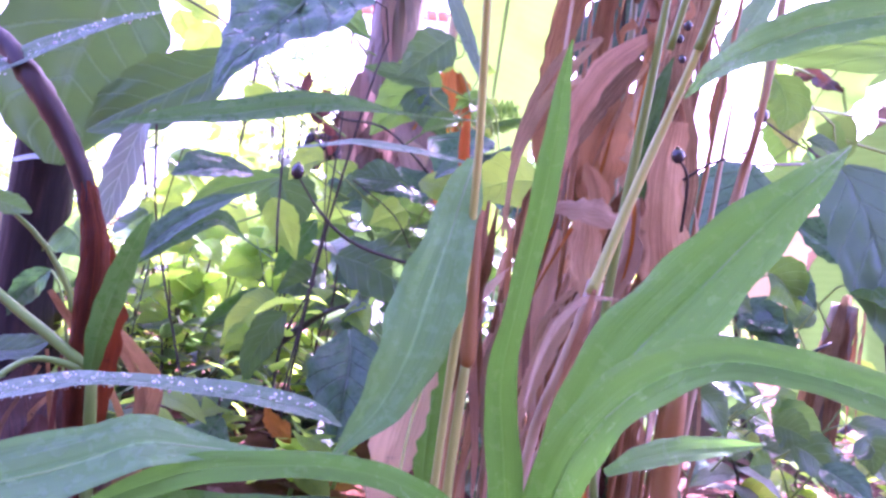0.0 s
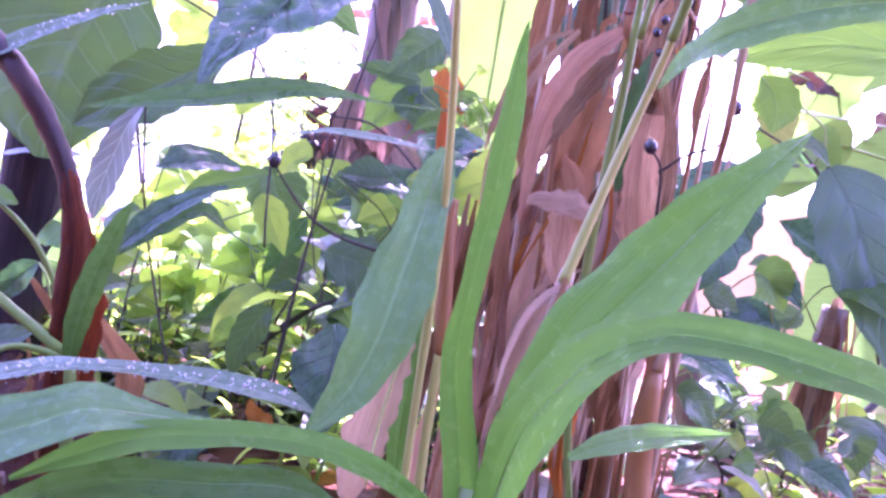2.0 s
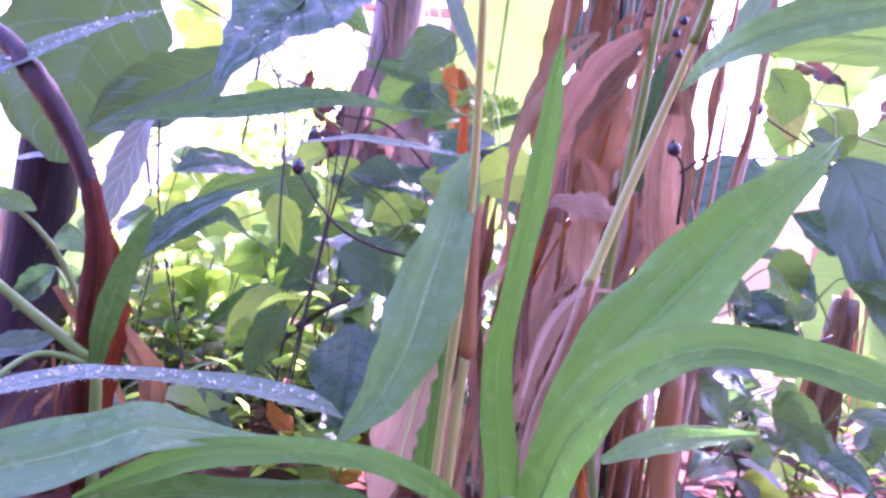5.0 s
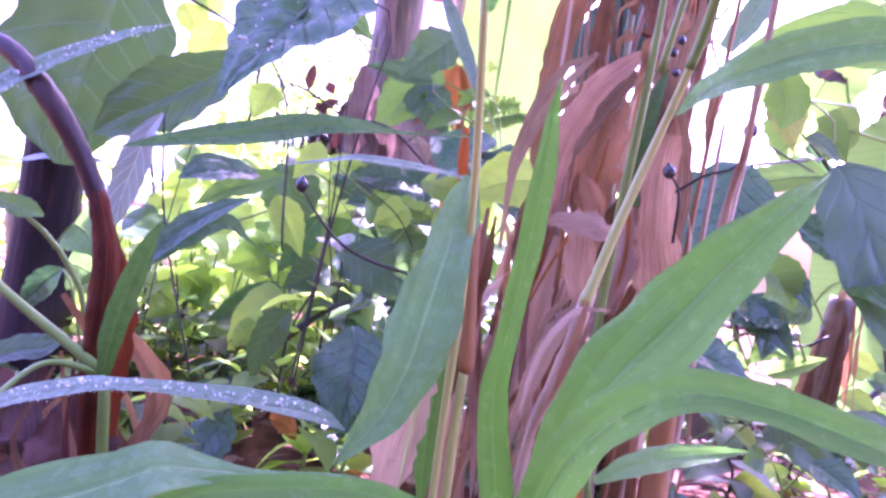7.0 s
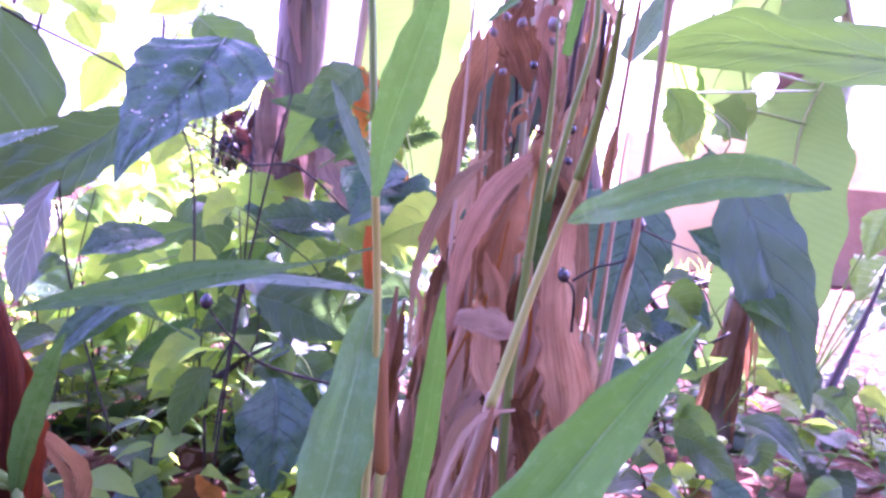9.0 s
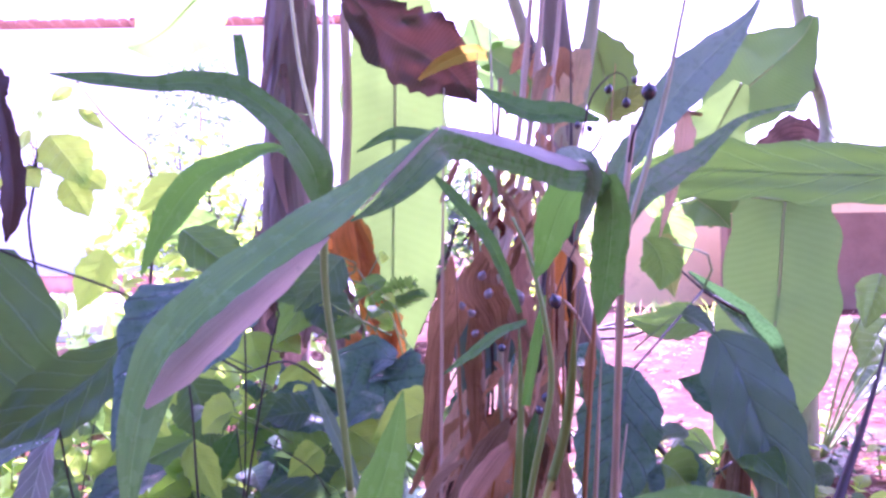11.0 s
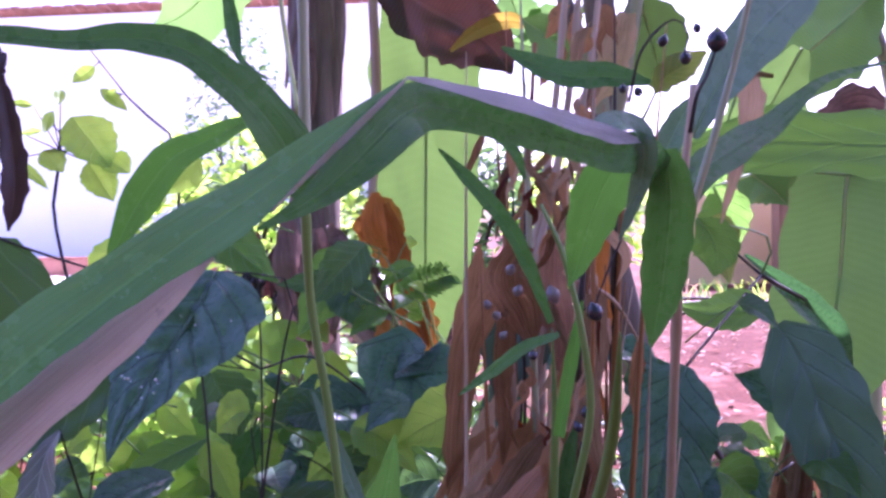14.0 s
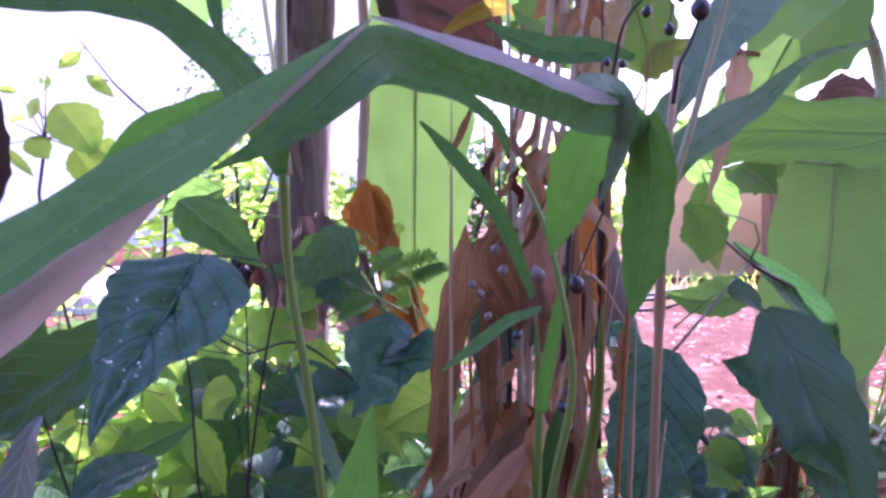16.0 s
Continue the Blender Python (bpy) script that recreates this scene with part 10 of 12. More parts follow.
leaf(dry, "drybrown", [(0.0642, 0.4481, 0.4954, 0.0015), (0.064, 0.4419, 0.4853, 0.0029), (0.057, 0.4392, 0.4756, 0.0023), (0.0561, 0.447, 0.4653, 0.0006)], (-0.05, -1, -0), "dry_leaf", seed=278, fold=0.31, wave=0.25, twist=-1.4, n=14, half=2)
leaf(dry, "drybrown", [(0.0337, 0.5326, 0.3482, 0.002), (0.0256, 0.5258, 0.3351, 0.004), (0.0236, 0.5234, 0.3209, 0.0032), (0.0162, 0.5305, 0.3031, 0.0008)], (0.02, -0.95, 0.3), "dry_leaf", seed=279, fold=0.8, wave=0.25, twist=0.2, n=14, half=2)
leaf(dry, "drybrown", [(0.0437, 0.479, 0.5374, 0.0031), (0.0426, 0.4727, 0.527, 0.0061), (0.0429, 0.4705, 0.5173, 0.0049), (0.0422, 0.4783, 0.5081, 0.0007)], (-0.02, -1, -0.1), "dry_leaf", seed=280, fold=0.84, wave=0.25, twist=0.4, n=14, half=2)
leaf(dry, "drybrown", [(0.0832, 0.5088, 0.3513, 0.0022), (0.0844, 0.5027, 0.3432, 0.0044), (0.0907, 0.5009, 0.334, 0.0035), (0.0945, 0.5089, 0.3215, 0.0007)], (-0.11, -0.95, 0.28), "dry_leaf", seed=281, fold=0.54, wave=0.25, twist=-1.7, n=14, half=2)
leaf(dry, "drybrown", [(0.0311, 0.5464, 0.4654, 0.0035), (0.0272, 0.5399, 0.4552, 0.0069), (0.0217, 0.5373, 0.4451, 0.0055), (0.017, 0.5448, 0.4339, 0.0008)], (0.03, -1, 0.06), "dry_leaf", seed=282, fold=0.47, wave=0.25, twist=1.1, n=14, half=2)
leaf(dry, "drybrown", [(0.0496, 0.443, 0.5005, 0.0017), (0.0461, 0.4366, 0.4944, 0.0034), (0.0414, 0.4342, 0.4887, 0.0027), (0.0378, 0.4419, 0.483, 0.0006)], (-0.01, -1, -0.03), "dry_leaf", seed=283, fold=0.47, wave=0.25, twist=-0.6, n=14, half=2)
leaf(dry, "drybrown", [(0.0319, 0.4631, 0.3896, 0.0014), (0.0389, 0.4573, 0.3789, 0.0029), (0.0387, 0.4551, 0.3677, 0.0023), (0.0444, 0.4631, 0.3532, 0.0007)], (-0.01, -0.97, 0.24), "dry_leaf", seed=284, fold=0.41, wave=0.25, twist=-2.7, n=14, half=2)
leaf(dry, "drybrown", [(0.0434, 0.5431, 0.5352, 0.0028), (0.0369, 0.5363, 0.5159, 0.0055), (0.0369, 0.5339, 0.4971, 0.0044), (0.0316, 0.5411, 0.478, 0.0008)], (-0, -1, -0.04), "dry_leaf", seed=285, fold=0.84, wave=0.25, twist=-1.6, n=14, half=2)
leaf(dry, "drybrown", [(0.0505, 0.511, 0.3944, 0.0031), (0.0535, 0.5051, 0.3884, 0.0061), (0.0469, 0.5025, 0.382, 0.0049), (0.0484, 0.5105, 0.3732, 0.0007)], (-0.02, -0.98, 0.19), "dry_leaf", seed=286, fold=0.64, wave=0.25, twist=-1.1, n=14, half=2)
leaf(dry, "drybrown", [(0.0949, 0.5497, 0.4512, 0.003), (0.0971, 0.5437, 0.4443, 0.0059), (0.1022, 0.5419, 0.4371, 0.0047), (0.1068, 0.55, 0.429, 0.0008)], (-0.13, -0.99, 0.07), "dry_leaf", seed=287, fold=0.6, wave=0.25, twist=-2.5, n=14, half=2)
leaf(dry, "dry", [(0.0766, 0.5324, 0.5235, 0.0027), (0.0657, 0.5255, 0.5129, 0.0053), (0.0678, 0.5234, 0.5025, 0.0043), (0.0602, 0.5307, 0.4925, 0.0008)], (-0.06, -1, -0.06), "dry_leaf", seed=288, fold=0.88, wave=0.25, twist=-1.2, n=14, half=2)
leaf(dry, "drybrown", [(0.0421, 0.4377, 0.4845, 0.0029), (0.0415, 0.4315, 0.4779, 0.0057), (0.0441, 0.4295, 0.4714, 0.0046), (0.0443, 0.4374, 0.4645, 0.0006)], (-0.02, -1, 0.01), "dry_leaf", seed=289, fold=0.87, wave=0.25, twist=1.9, n=14, half=2)
leaf(dry, "drybrown", [(0.0815, 0.5471, 0.545, 0.0014), (0.0831, 0.5409, 0.5322, 0.0027), (0.0852, 0.5388, 0.5201, 0.0021), (0.0883, 0.5468, 0.5084, 0.0008)], (-0.1, -0.99, -0.09), "dry_leaf", seed=290, fold=0.75, wave=0.25, twist=-2.8, n=14, half=2)
leaf(dry, "dry", [(0.0919, 0.5573, 0.3423, 0.0014), (0.0947, 0.5512, 0.3273, 0.0028), (0.1064, 0.5496, 0.3112, 0.0022), (0.1129, 0.5576, 0.2914, 0.0008)], (-0.13, -0.95, 0.3), "dry_leaf", seed=291, fold=0.57, wave=0.25, twist=1.8, n=14, half=2)
leaf(dry, "drybrown", [(0.058, 0.5667, 0.42, 0.0017), (0.0649, 0.5609, 0.4087, 0.0033), (0.0585, 0.5583, 0.3975, 0.0026), (0.0635, 0.5663, 0.3841, 0.0008)], (-0.04, -0.99, 0.14), "dry_leaf", seed=292, fold=0.63, wave=0.25, twist=1.3, n=14, half=2)
leaf(dry, "drybrown", [(0.062, 0.4358, 0.3696, 0.003), (0.0569, 0.4293, 0.36, 0.0058), (0.0564, 0.427, 0.3493, 0.0046), (0.0528, 0.4345, 0.335, 0.0006)], (-0.05, -0.95, 0.3), "dry_leaf", seed=293, fold=0.43, wave=0.25, twist=1.9, n=14, half=2)
bead(dry, (0.0678, 0.4956, 0.4399), 0.0027, "greybead", (32, -50))
bead(dry, (0.0314, 0.4315, 0.4374), 0.0025, "greybead", (46, -36))
bead(dry, (0.0515, 0.447, 0.413), 0.0028, "bead", (-55, 15))
bead(dry, (0.0516, 0.5299, 0.4373), 0.0027, "bead", (49, 54))
bead(dry, (0.0998, 0.5086, 0.4326), 0.0031, "bead", (-22, 17))
bead(dry, (0.0353, 0.4992, 0.4174), 0.0025, "greybead", (-17, 43))
leaf(back, "broadlit", [(-0.101, 1.021, 0.399, 0.0023), (-0.101, 1.011, 0.408, 0.0114), (-0.101, 1.006, 0.416, 0.0075), (-0.101, 1.001, 0.422, 0.0015)], (0.13, -0.94, 0.3), "leaflet", seed=294, n=10, half=2)
leaf(back, "broadlit", [(-0.101, 1.021, 0.399, 0.0023), (-0.091, 1.011, 0.395, 0.0114), (-0.083, 1.007, 0.391, 0.0075), (-0.077, 1.002, 0.388, 0.0015)], (0.1, -0.83, 0.55), "leaflet", seed=295, n=10, half=2)
leaf(back, "broadlit", [(-0.094, 1.021, 0.404, 0.0023), (-0.094, 1.012, 0.413, 0.0114), (-0.094, 1.007, 0.422, 0.0075), (-0.094, 1.002, 0.427, 0.0015)], (0.11, -0.8, 0.59), "leaflet", seed=296, n=10, half=2)
leaf(back, "broadlit", [(-0.094, 1.021, 0.404, 0.0023), (-0.084, 1.012, 0.399, 0.0114), (-0.075, 1.007, 0.395, 0.0075), (-0.069, 1.003, 0.392, 0.0015)], (0.09, -0.77, 0.63), "leaflet", seed=297, n=10, half=2)
leaf(back, "broadlit", [(-0.087, 1.022, 0.408, 0.0023), (-0.087, 1.012, 0.418, 0.0114), (-0.088, 1.007, 0.427, 0.0075), (-0.088, 1.002, 0.433, 0.0015)], (0.11, -0.9, 0.43), "leaflet", seed=298, n=10, half=2)
leaf(back, "broadlit", [(-0.087, 1.022, 0.408, 0.0023), (-0.076, 1.013, 0.403, 0.0114), (-0.067, 1.008, 0.398, 0.0075), (-0.061, 1.003, 0.395, 0.0015)], (0.09, -0.82, 0.57), "leaflet", seed=299, n=10, half=2)
leaf(back, "broadlit", [(-0.081, 1.022, 0.412, 0.0023), (-0.081, 1.013, 0.422, 0.0114), (-0.081, 1.008, 0.431, 0.0075), (-0.082, 1.003, 0.438, 0.0015)], (0.1, -0.87, 0.48), "leaflet", seed=300, n=10, half=2)
leaf(back, "broadlit", [(-0.081, 1.022, 0.412, 0.0023), (-0.069, 1.013, 0.406, 0.0114), (-0.06, 1.009, 0.402, 0.0075), (-0.053, 1.004, 0.398, 0.0015)], (0.08, -0.83, 0.55), "leaflet", seed=301, n=10, half=2)
leaf(back, "broadlit", [(-0.074, 1.023, 0.415, 0.0023), (-0.074, 1.013, 0.426, 0.0114), (-0.075, 1.008, 0.436, 0.0075), (-0.075, 1.003, 0.442, 0.0015)], (0.09, -0.83, 0.55), "leaflet", seed=302, n=10, half=2)
leaf(back, "broadlit", [(-0.074, 1.023, 0.415, 0.0023), (-0.062, 1.014, 0.41, 0.0114), (-0.052, 1.009, 0.405, 0.0075), (-0.045, 1.004, 0.401, 0.0015)], (0.07, -0.82, 0.57), "leaflet", seed=303, n=10, half=2)
leaf(back, "broadlit", [(-0.067, 1.023, 0.418, 0.0023), (-0.068, 1.014, 0.429, 0.0114), (-0.068, 1.009, 0.438, 0.0075), (-0.069, 1.004, 0.445, 0.0015)], (0.1, -0.96, 0.25), "leaflet", seed=304, n=10, half=2)
leaf(back, "broadlit", [(-0.067, 1.023, 0.418, 0.0023), (-0.056, 1.014, 0.413, 0.0114), (-0.046, 1.01, 0.408, 0.0075), (-0.039, 1.005, 0.404, 0.0015)], (0.08, -0.91, 0.4), "leaflet", seed=305, n=10, half=2)
leaf(back, "broadlit", [(-0.061, 1.024, 0.421, 0.0023), (-0.061, 1.014, 0.431, 0.0114), (-0.062, 1.009, 0.44, 0.0075), (-0.062, 1.004, 0.447, 0.0015)], (0.08, -0.81, 0.58), "leaflet", seed=306, n=10, half=2)
leaf(back, "broadlit", [(-0.061, 1.024, 0.421, 0.0023), (-0.05, 1.015, 0.416, 0.0114), (-0.04, 1.01, 0.411, 0.0075), (-0.034, 1.005, 0.408, 0.0015)], (0.07, -0.89, 0.45), "leaflet", seed=307, n=10, half=2)
leaf(back, "broadlit", [(-0.054, 1.024, 0.423, 0.0023), (-0.054, 1.015, 0.433, 0.0114), (-0.055, 1.01, 0.442, 0.0075), (-0.055, 1.005, 0.448, 0.0015)], (0.09, -0.95, 0.29), "leaflet", seed=308, n=10, half=2)
leaf(back, "broadlit", [(-0.054, 1.024, 0.423, 0.0023), (-0.043, 1.015, 0.418, 0.0114), (-0.035, 1.01, 0.414, 0.0075), (-0.028, 1.006, 0.411, 0.0015)], (0.06, -0.89, 0.45), "leaflet", seed=309, n=10, half=2)
leaf(back, "broadlit", [(-0.047, 1.025, 0.425, 0.0023), (-0.048, 1.015, 0.435, 0.0114), (-0.048, 1.01, 0.443, 0.0075), (-0.049, 1.005, 0.448, 0.0015)], (0.07, -0.8, 0.59), "leaflet", seed=310, n=10, half=2)
leaf(back, "broadlit", [(-0.047, 1.025, 0.425, 0.0023), (-0.037, 1.015, 0.421, 0.0114), (-0.029, 1.011, 0.416, 0.0075), (-0.023, 1.006, 0.413, 0.0015)], (0.06, -0.95, 0.32), "leaflet", seed=311, n=10, half=2)
leaf(back, "broadlit", [(-0.041, 1.025, 0.427, 0.0023), (-0.041, 1.016, 0.436, 0.0114), (-0.042, 1.011, 0.444, 0.0075), (-0.042, 1.006, 0.449, 0.0015)], (0.07, -0.91, 0.4), "leaflet", seed=312, n=10, half=2)
leaf(back, "broadlit", [(-0.041, 1.025, 0.427, 0.0023), (-0.031, 1.016, 0.423, 0.0114), (-0.023, 1.011, 0.419, 0.0075), (-0.018, 1.007, 0.416, 0.0015)], (0.05, -0.89, 0.45), "leaflet", seed=313, n=10, half=2)
leaf(back, "broadlit", [(-0.034, 1.026, 0.428, 0.0023), (-0.034, 1.016, 0.437, 0.0114), (-0.035, 1.011, 0.444, 0.0075), (-0.035, 1.006, 0.449, 0.0015)], (0.06, -0.78, 0.62), "leaflet", seed=314, n=10, half=2)
leaf(back, "broadlit", [(-0.034, 1.026, 0.428, 0.0023), (-0.025, 1.016, 0.424, 0.0114), (-0.018, 1.012, 0.42, 0.0075), (-0.013, 1.007, 0.418, 0.0015)], (0.05, -0.93, 0.36), "leaflet", seed=315, n=10, half=2)
stem(back, "greenstalk", [(-0.0272, 1.0263, 0.4333, 0.0008), (-0.0657, 1.0237, 0.4236, 0.0012), (-0.1008, 1.0209, 0.3992, 0.0016), (-0.12, 1.0377, 0.3004, 0.002), (-0.1254, 1.0453, 0.2041, 0.0024)], "stem")
stem(heart, "twig", [(-0.2727, 0.776, 0.0772, 0.0037), (-0.2511, 0.7777, 0.0989, 0.0046), (-0.2238, 0.7799, 0.1239, 0.004), (-0.1989, 0.7821, 0.1436, 0.0025), (-0.1615, 0.7857, 0.1626, 0.0012)], "branch", "dark bare branch", n=14, sides=7, rough=0.12)
stem(heart, "twig", [(-0.2727, 0.776, 0.0772, 0.0031), (-0.2777, 0.7765, 0.0468, 0.0034), (-0.2707, 0.8022, -0.082, 0.0035)], "branch", n=8, sides=7)
leaf(heart, "orange", [(-0.194, 0.604, 0.072, 0.0038), (-0.189, 0.605, 0.061, 0.0133), (-0.177, 0.602, 0.053, 0.016), (-0.168, 0.598, 0.047, 0.0023)], (0.26, -0.84, 0.48), "leaf", "curled orange dead leaf", seed=316, fold=0.5, wave=0.2)
stem(heart, "twig", [(-0.457, 0.9067, -0.0622, 0.0044), (-0.415, 0.908, -0.0391, 0.0051), (-0.373, 0.9093, -0.0168, 0.004), (-0.3307, 0.9104, 0.0027, 0.0018)], "branch", n=12, sides=7, rough=0.12)
leaf(darkp, "broad", [(0.384, 1.103, 0.447, 0.0048), (0.442, 1.156, 0.411, 0.0253), (0.507, 1.209, 0.367, 0.0441), (0.573, 1.262, 0.315, 0.0386), (0.65, 1.366, 0.231, 0.008)], (-0.36, -0.89, 0.27), "leaf", seed=317, fold=0.8, wave=0.1)
stem(dry, "straw", [(0.1172, 0.7021, 0.7822, 0.0027), (0.1079, 0.6927, 0.6791, 0.003), (0.0961, 0.6833, 0.5881, 0.0033), (0.0804, 0.6741, 0.5138, 0.0036), (0.0665, 0.6654, 0.4603, 0.0039), (0.0521, 0.656, 0.3744, 0.0042), (0.045, 0.6471, 0.2901, 0.0045)], "stalk", n=26, sides=7, rings=4)
stem(dry, "straw", [(0.1061, 0.7014, 0.7825, 0.0026), (0.0952, 0.6917, 0.6695, 0.003), (0.0839, 0.6823, 0.5785, 0.0033), (0.0718, 0.6733, 0.5042, 0.0036), (0.0589, 0.6646, 0.446, 0.0039), (0.0494, 0.6556, 0.3649, 0.0042), (0.0424, 0.6467, 0.2807, 0.0045)], "stalk", n=26, sides=7, rings=4)
stem(dry, "straw", [(0.1366, 0.7035, 0.7918, 0.0021), (0.1254, 0.6938, 0.6787, 0.0024), (0.11, 0.6843, 0.5927, 0.0026), (0.0954, 0.6753, 0.5281, 0.0029), (0.0813, 0.6665, 0.4697, 0.0031), (0.0719, 0.6578, 0.4027, 0.0034), (0.0668, 0.6489, 0.3085, 0.0036)], "stalk", n=26, sides=7, rings=4)
stem(dry, "brownstalk", [(0.07, 0.6964, 0.6519, 0.0019), (0.0645, 0.6878, 0.5801, 0.0022), (0.0576, 0.6793, 0.5148, 0.0024), (0.0519, 0.6709, 0.4508, 0.0026), (0.0464, 0.6623, 0.3735, 0.0028), (0.0403, 0.6534, 0.2883, 0.003)], "stalk", n=26, sides=7, rings=4)
leaf(dry, "drybrown", [(0.116, 0.645, 0.651, 0.005), (0.106, 0.638, 0.641, 0.0099), (0.109, 0.636, 0.633, 0.0079), (0.103, 0.643, 0.627, 0.0009)], (-0.12, -0.96, -0.25), "dry_leaf", seed=318, fold=0.42, wave=0.25, twist=2.9, n=14, half=2)
leaf(dry, "drybrown", [(0.092, 0.643, 0.529, 0.005), (0.088, 0.637, 0.518, 0.0098), (0.089, 0.635, 0.507, 0.0078), (0.088, 0.642, 0.496, 0.0009)], (-0.09, -0.99, -0.05), "dry_leaf", seed=319, fold=0.52, wave=0.25, twist=1.6, n=14, half=2)
leaf(dry, "drybrown", [(0.106, 0.6306, 0.5776, 0.0043), (0.1078, 0.6246, 0.5686, 0.0085), (0.106, 0.6223, 0.5604, 0.0068), (0.1088, 0.6303, 0.5533, 0.0009)], (-0.12, -0.98, -0.14), "dry_leaf", seed=320, fold=0.49, wave=0.25, twist=2.4, n=14, half=2)
leaf(dry, "dry", [(0.101, 0.73, 0.543, 0.006), (0.09, 0.723, 0.53, 0.0118), (0.089, 0.721, 0.517, 0.0095), (0.08, 0.728, 0.504, 0.0011)], (-0.08, -1, -0.06), "dry_leaf", seed=321, fold=0.37, wave=0.25, twist=1.0, n=14, half=2)
leaf(dry, "drybrown", [(0.132, 0.733, 0.696, 0.0054), (0.137, 0.727, 0.677, 0.0108), (0.129, 0.724, 0.66, 0.0086), (0.134, 0.732, 0.645, 0.0011)], (-0.13, -0.96, -0.26), "dry_leaf", seed=322, fold=0.69, wave=0.25, twist=2.0, n=14, half=2)
leaf(dry, "drybrown", [(0.109, 0.713, 0.687, 0.0053), (0.109, 0.707, 0.674, 0.0104), (0.101, 0.704, 0.662, 0.0083), (0.101, 0.712, 0.653, 0.001)], (-0.09, -0.96, -0.27), "dry_leaf", seed=323, fold=0.56, wave=0.25, twist=2.4, n=14, half=2)
leaf(dry, "dry", [(0.1098, 0.619, 0.6467, 0.0058), (0.0988, 0.6119, 0.6297, 0.0114), (0.0944, 0.6093, 0.614, 0.0091), (0.0858, 0.6165, 0.6001, 0.0009)], (-0.1, -0.97, -0.23), "dry_leaf", seed=324, fold=0.5, wave=0.25, twist=2.6, n=14, half=2)
leaf(dry, "drybrown", [(0.0852, 0.6296, 0.5259, 0.0046), (0.0899, 0.6235, 0.507, 0.0091), (0.1026, 0.6219, 0.4883, 0.0072), (0.1106, 0.63, 0.4693, 0.0009)], (-0.11, -0.99, -0.02), "dry_leaf", seed=325, fold=0.36, wave=0.25, twist=1.0, n=14, half=2)
leaf(dry, "drybrown", [(0.091, 0.717, 0.669, 0.0035), (0.096, 0.71, 0.647, 0.0069), (0.095, 0.708, 0.626, 0.0055), (0.099, 0.716, 0.607, 0.001)], (-0.08, -0.97, -0.22), "dry_leaf", seed=326, fold=0.78, wave=0.25, twist=-2.8, n=14, half=2)
leaf(dry, "drybrown", [(0.0998, 0.6282, 0.5898, 0.0045), (0.0984, 0.6219, 0.5802, 0.009), (0.1095, 0.6204, 0.5711, 0.0071), (0.1123, 0.6284, 0.5636, 0.0009)], (-0.12, -0.98, -0.16), "dry_leaf", seed=327, fold=0.45, wave=0.25, twist=-2.0, n=14, half=2)
leaf(dry, "drybrown", [(0.1222, 0.6395, 0.6666, 0.005), (0.1255, 0.6335, 0.654, 0.0099), (0.1279, 0.6314, 0.6428, 0.0079), (0.1332, 0.6395, 0.6339, 0.0009)], (-0.15, -0.95, -0.27), "dry_leaf", seed=328, fold=0.39, wave=0.25, twist=-1.0, n=14, half=2)
leaf(dry, "drybrown", [(0.101, 0.729, 0.696, 0.0067), (0.092, 0.722, 0.684, 0.0133), (0.089, 0.72, 0.673, 0.0106), (0.082, 0.727, 0.664, 0.0011)], (-0.07, -0.96, -0.27), "dry_leaf", seed=329, fold=0.67, wave=0.25, twist=-0.3, n=14, half=2)
leaf(dry, "drybrown", [(0.083, 0.691, 0.539, 0.0065), (0.09, 0.686, 0.528, 0.0129), (0.086, 0.683, 0.518, 0.0103), (0.093, 0.691, 0.508, 0.001)], (-0.08, -0.99, -0.06), "dry_leaf", seed=330, fold=0.84, wave=0.25, twist=-0.2, n=14, half=2)
leaf(dry, "dry", [(0.114, 0.693, 0.626, 0.0028), (0.119, 0.687, 0.607, 0.0056), (0.11, 0.684, 0.589, 0.0044), (0.114, 0.692, 0.573, 0.001)], (-0.11, -0.98, -0.17), "dry_leaf", seed=331, fold=0.38, wave=0.25, twist=0.0, n=14, half=2)
leaf(dry, "drybrown", [(0.088, 0.735, 0.647, 0.0058), (0.086, 0.729, 0.636, 0.0116), (0.077, 0.726, 0.626, 0.0092), (0.075, 0.734, 0.618, 0.0011)], (-0.06, -0.98, -0.21), "dry_leaf", seed=332, fold=0.89, wave=0.25, twist=3.0, n=14, half=2)
leaf(dry, "dry", [(0.129, 0.696, 0.628, 0.0047), (0.121, 0.689, 0.607, 0.0092), (0.107, 0.686, 0.587, 0.0074), (0.099, 0.693, 0.568, 0.001)], (-0.11, -0.98, -0.17), "dry_leaf", seed=333, fold=0.56, wave=0.25, twist=-2.4, n=14, half=2)

leaf(dry, "pink", [(0.0537, 0.4038, 0.2037, 0.0015), (0.0363, 0.3979, 0.2009, 0.004), (0.0236, 0.3918, 0.1882, 0.0041), (0.0154, 0.3904, 0.1671, 0.0033), (0.0111, 0.3891, 0.1413, 0.0018)], (-0.02, -0.95, 0.3), "leaf", seed=402, fold=0.4, wave=0.1)
leaf(dry, "tan", [(0.0394, 0.3933, 0.2072, 0.0021), (0.036, 0.3922, 0.1859, 0.0049), (0.0302, 0.3908, 0.1617, 0.0045), (0.0245, 0.3894, 0.1358, 0.0024)], (-0.02, -0.95, 0.3), "leaf", seed=403, fold=0.4, wave=0.1)
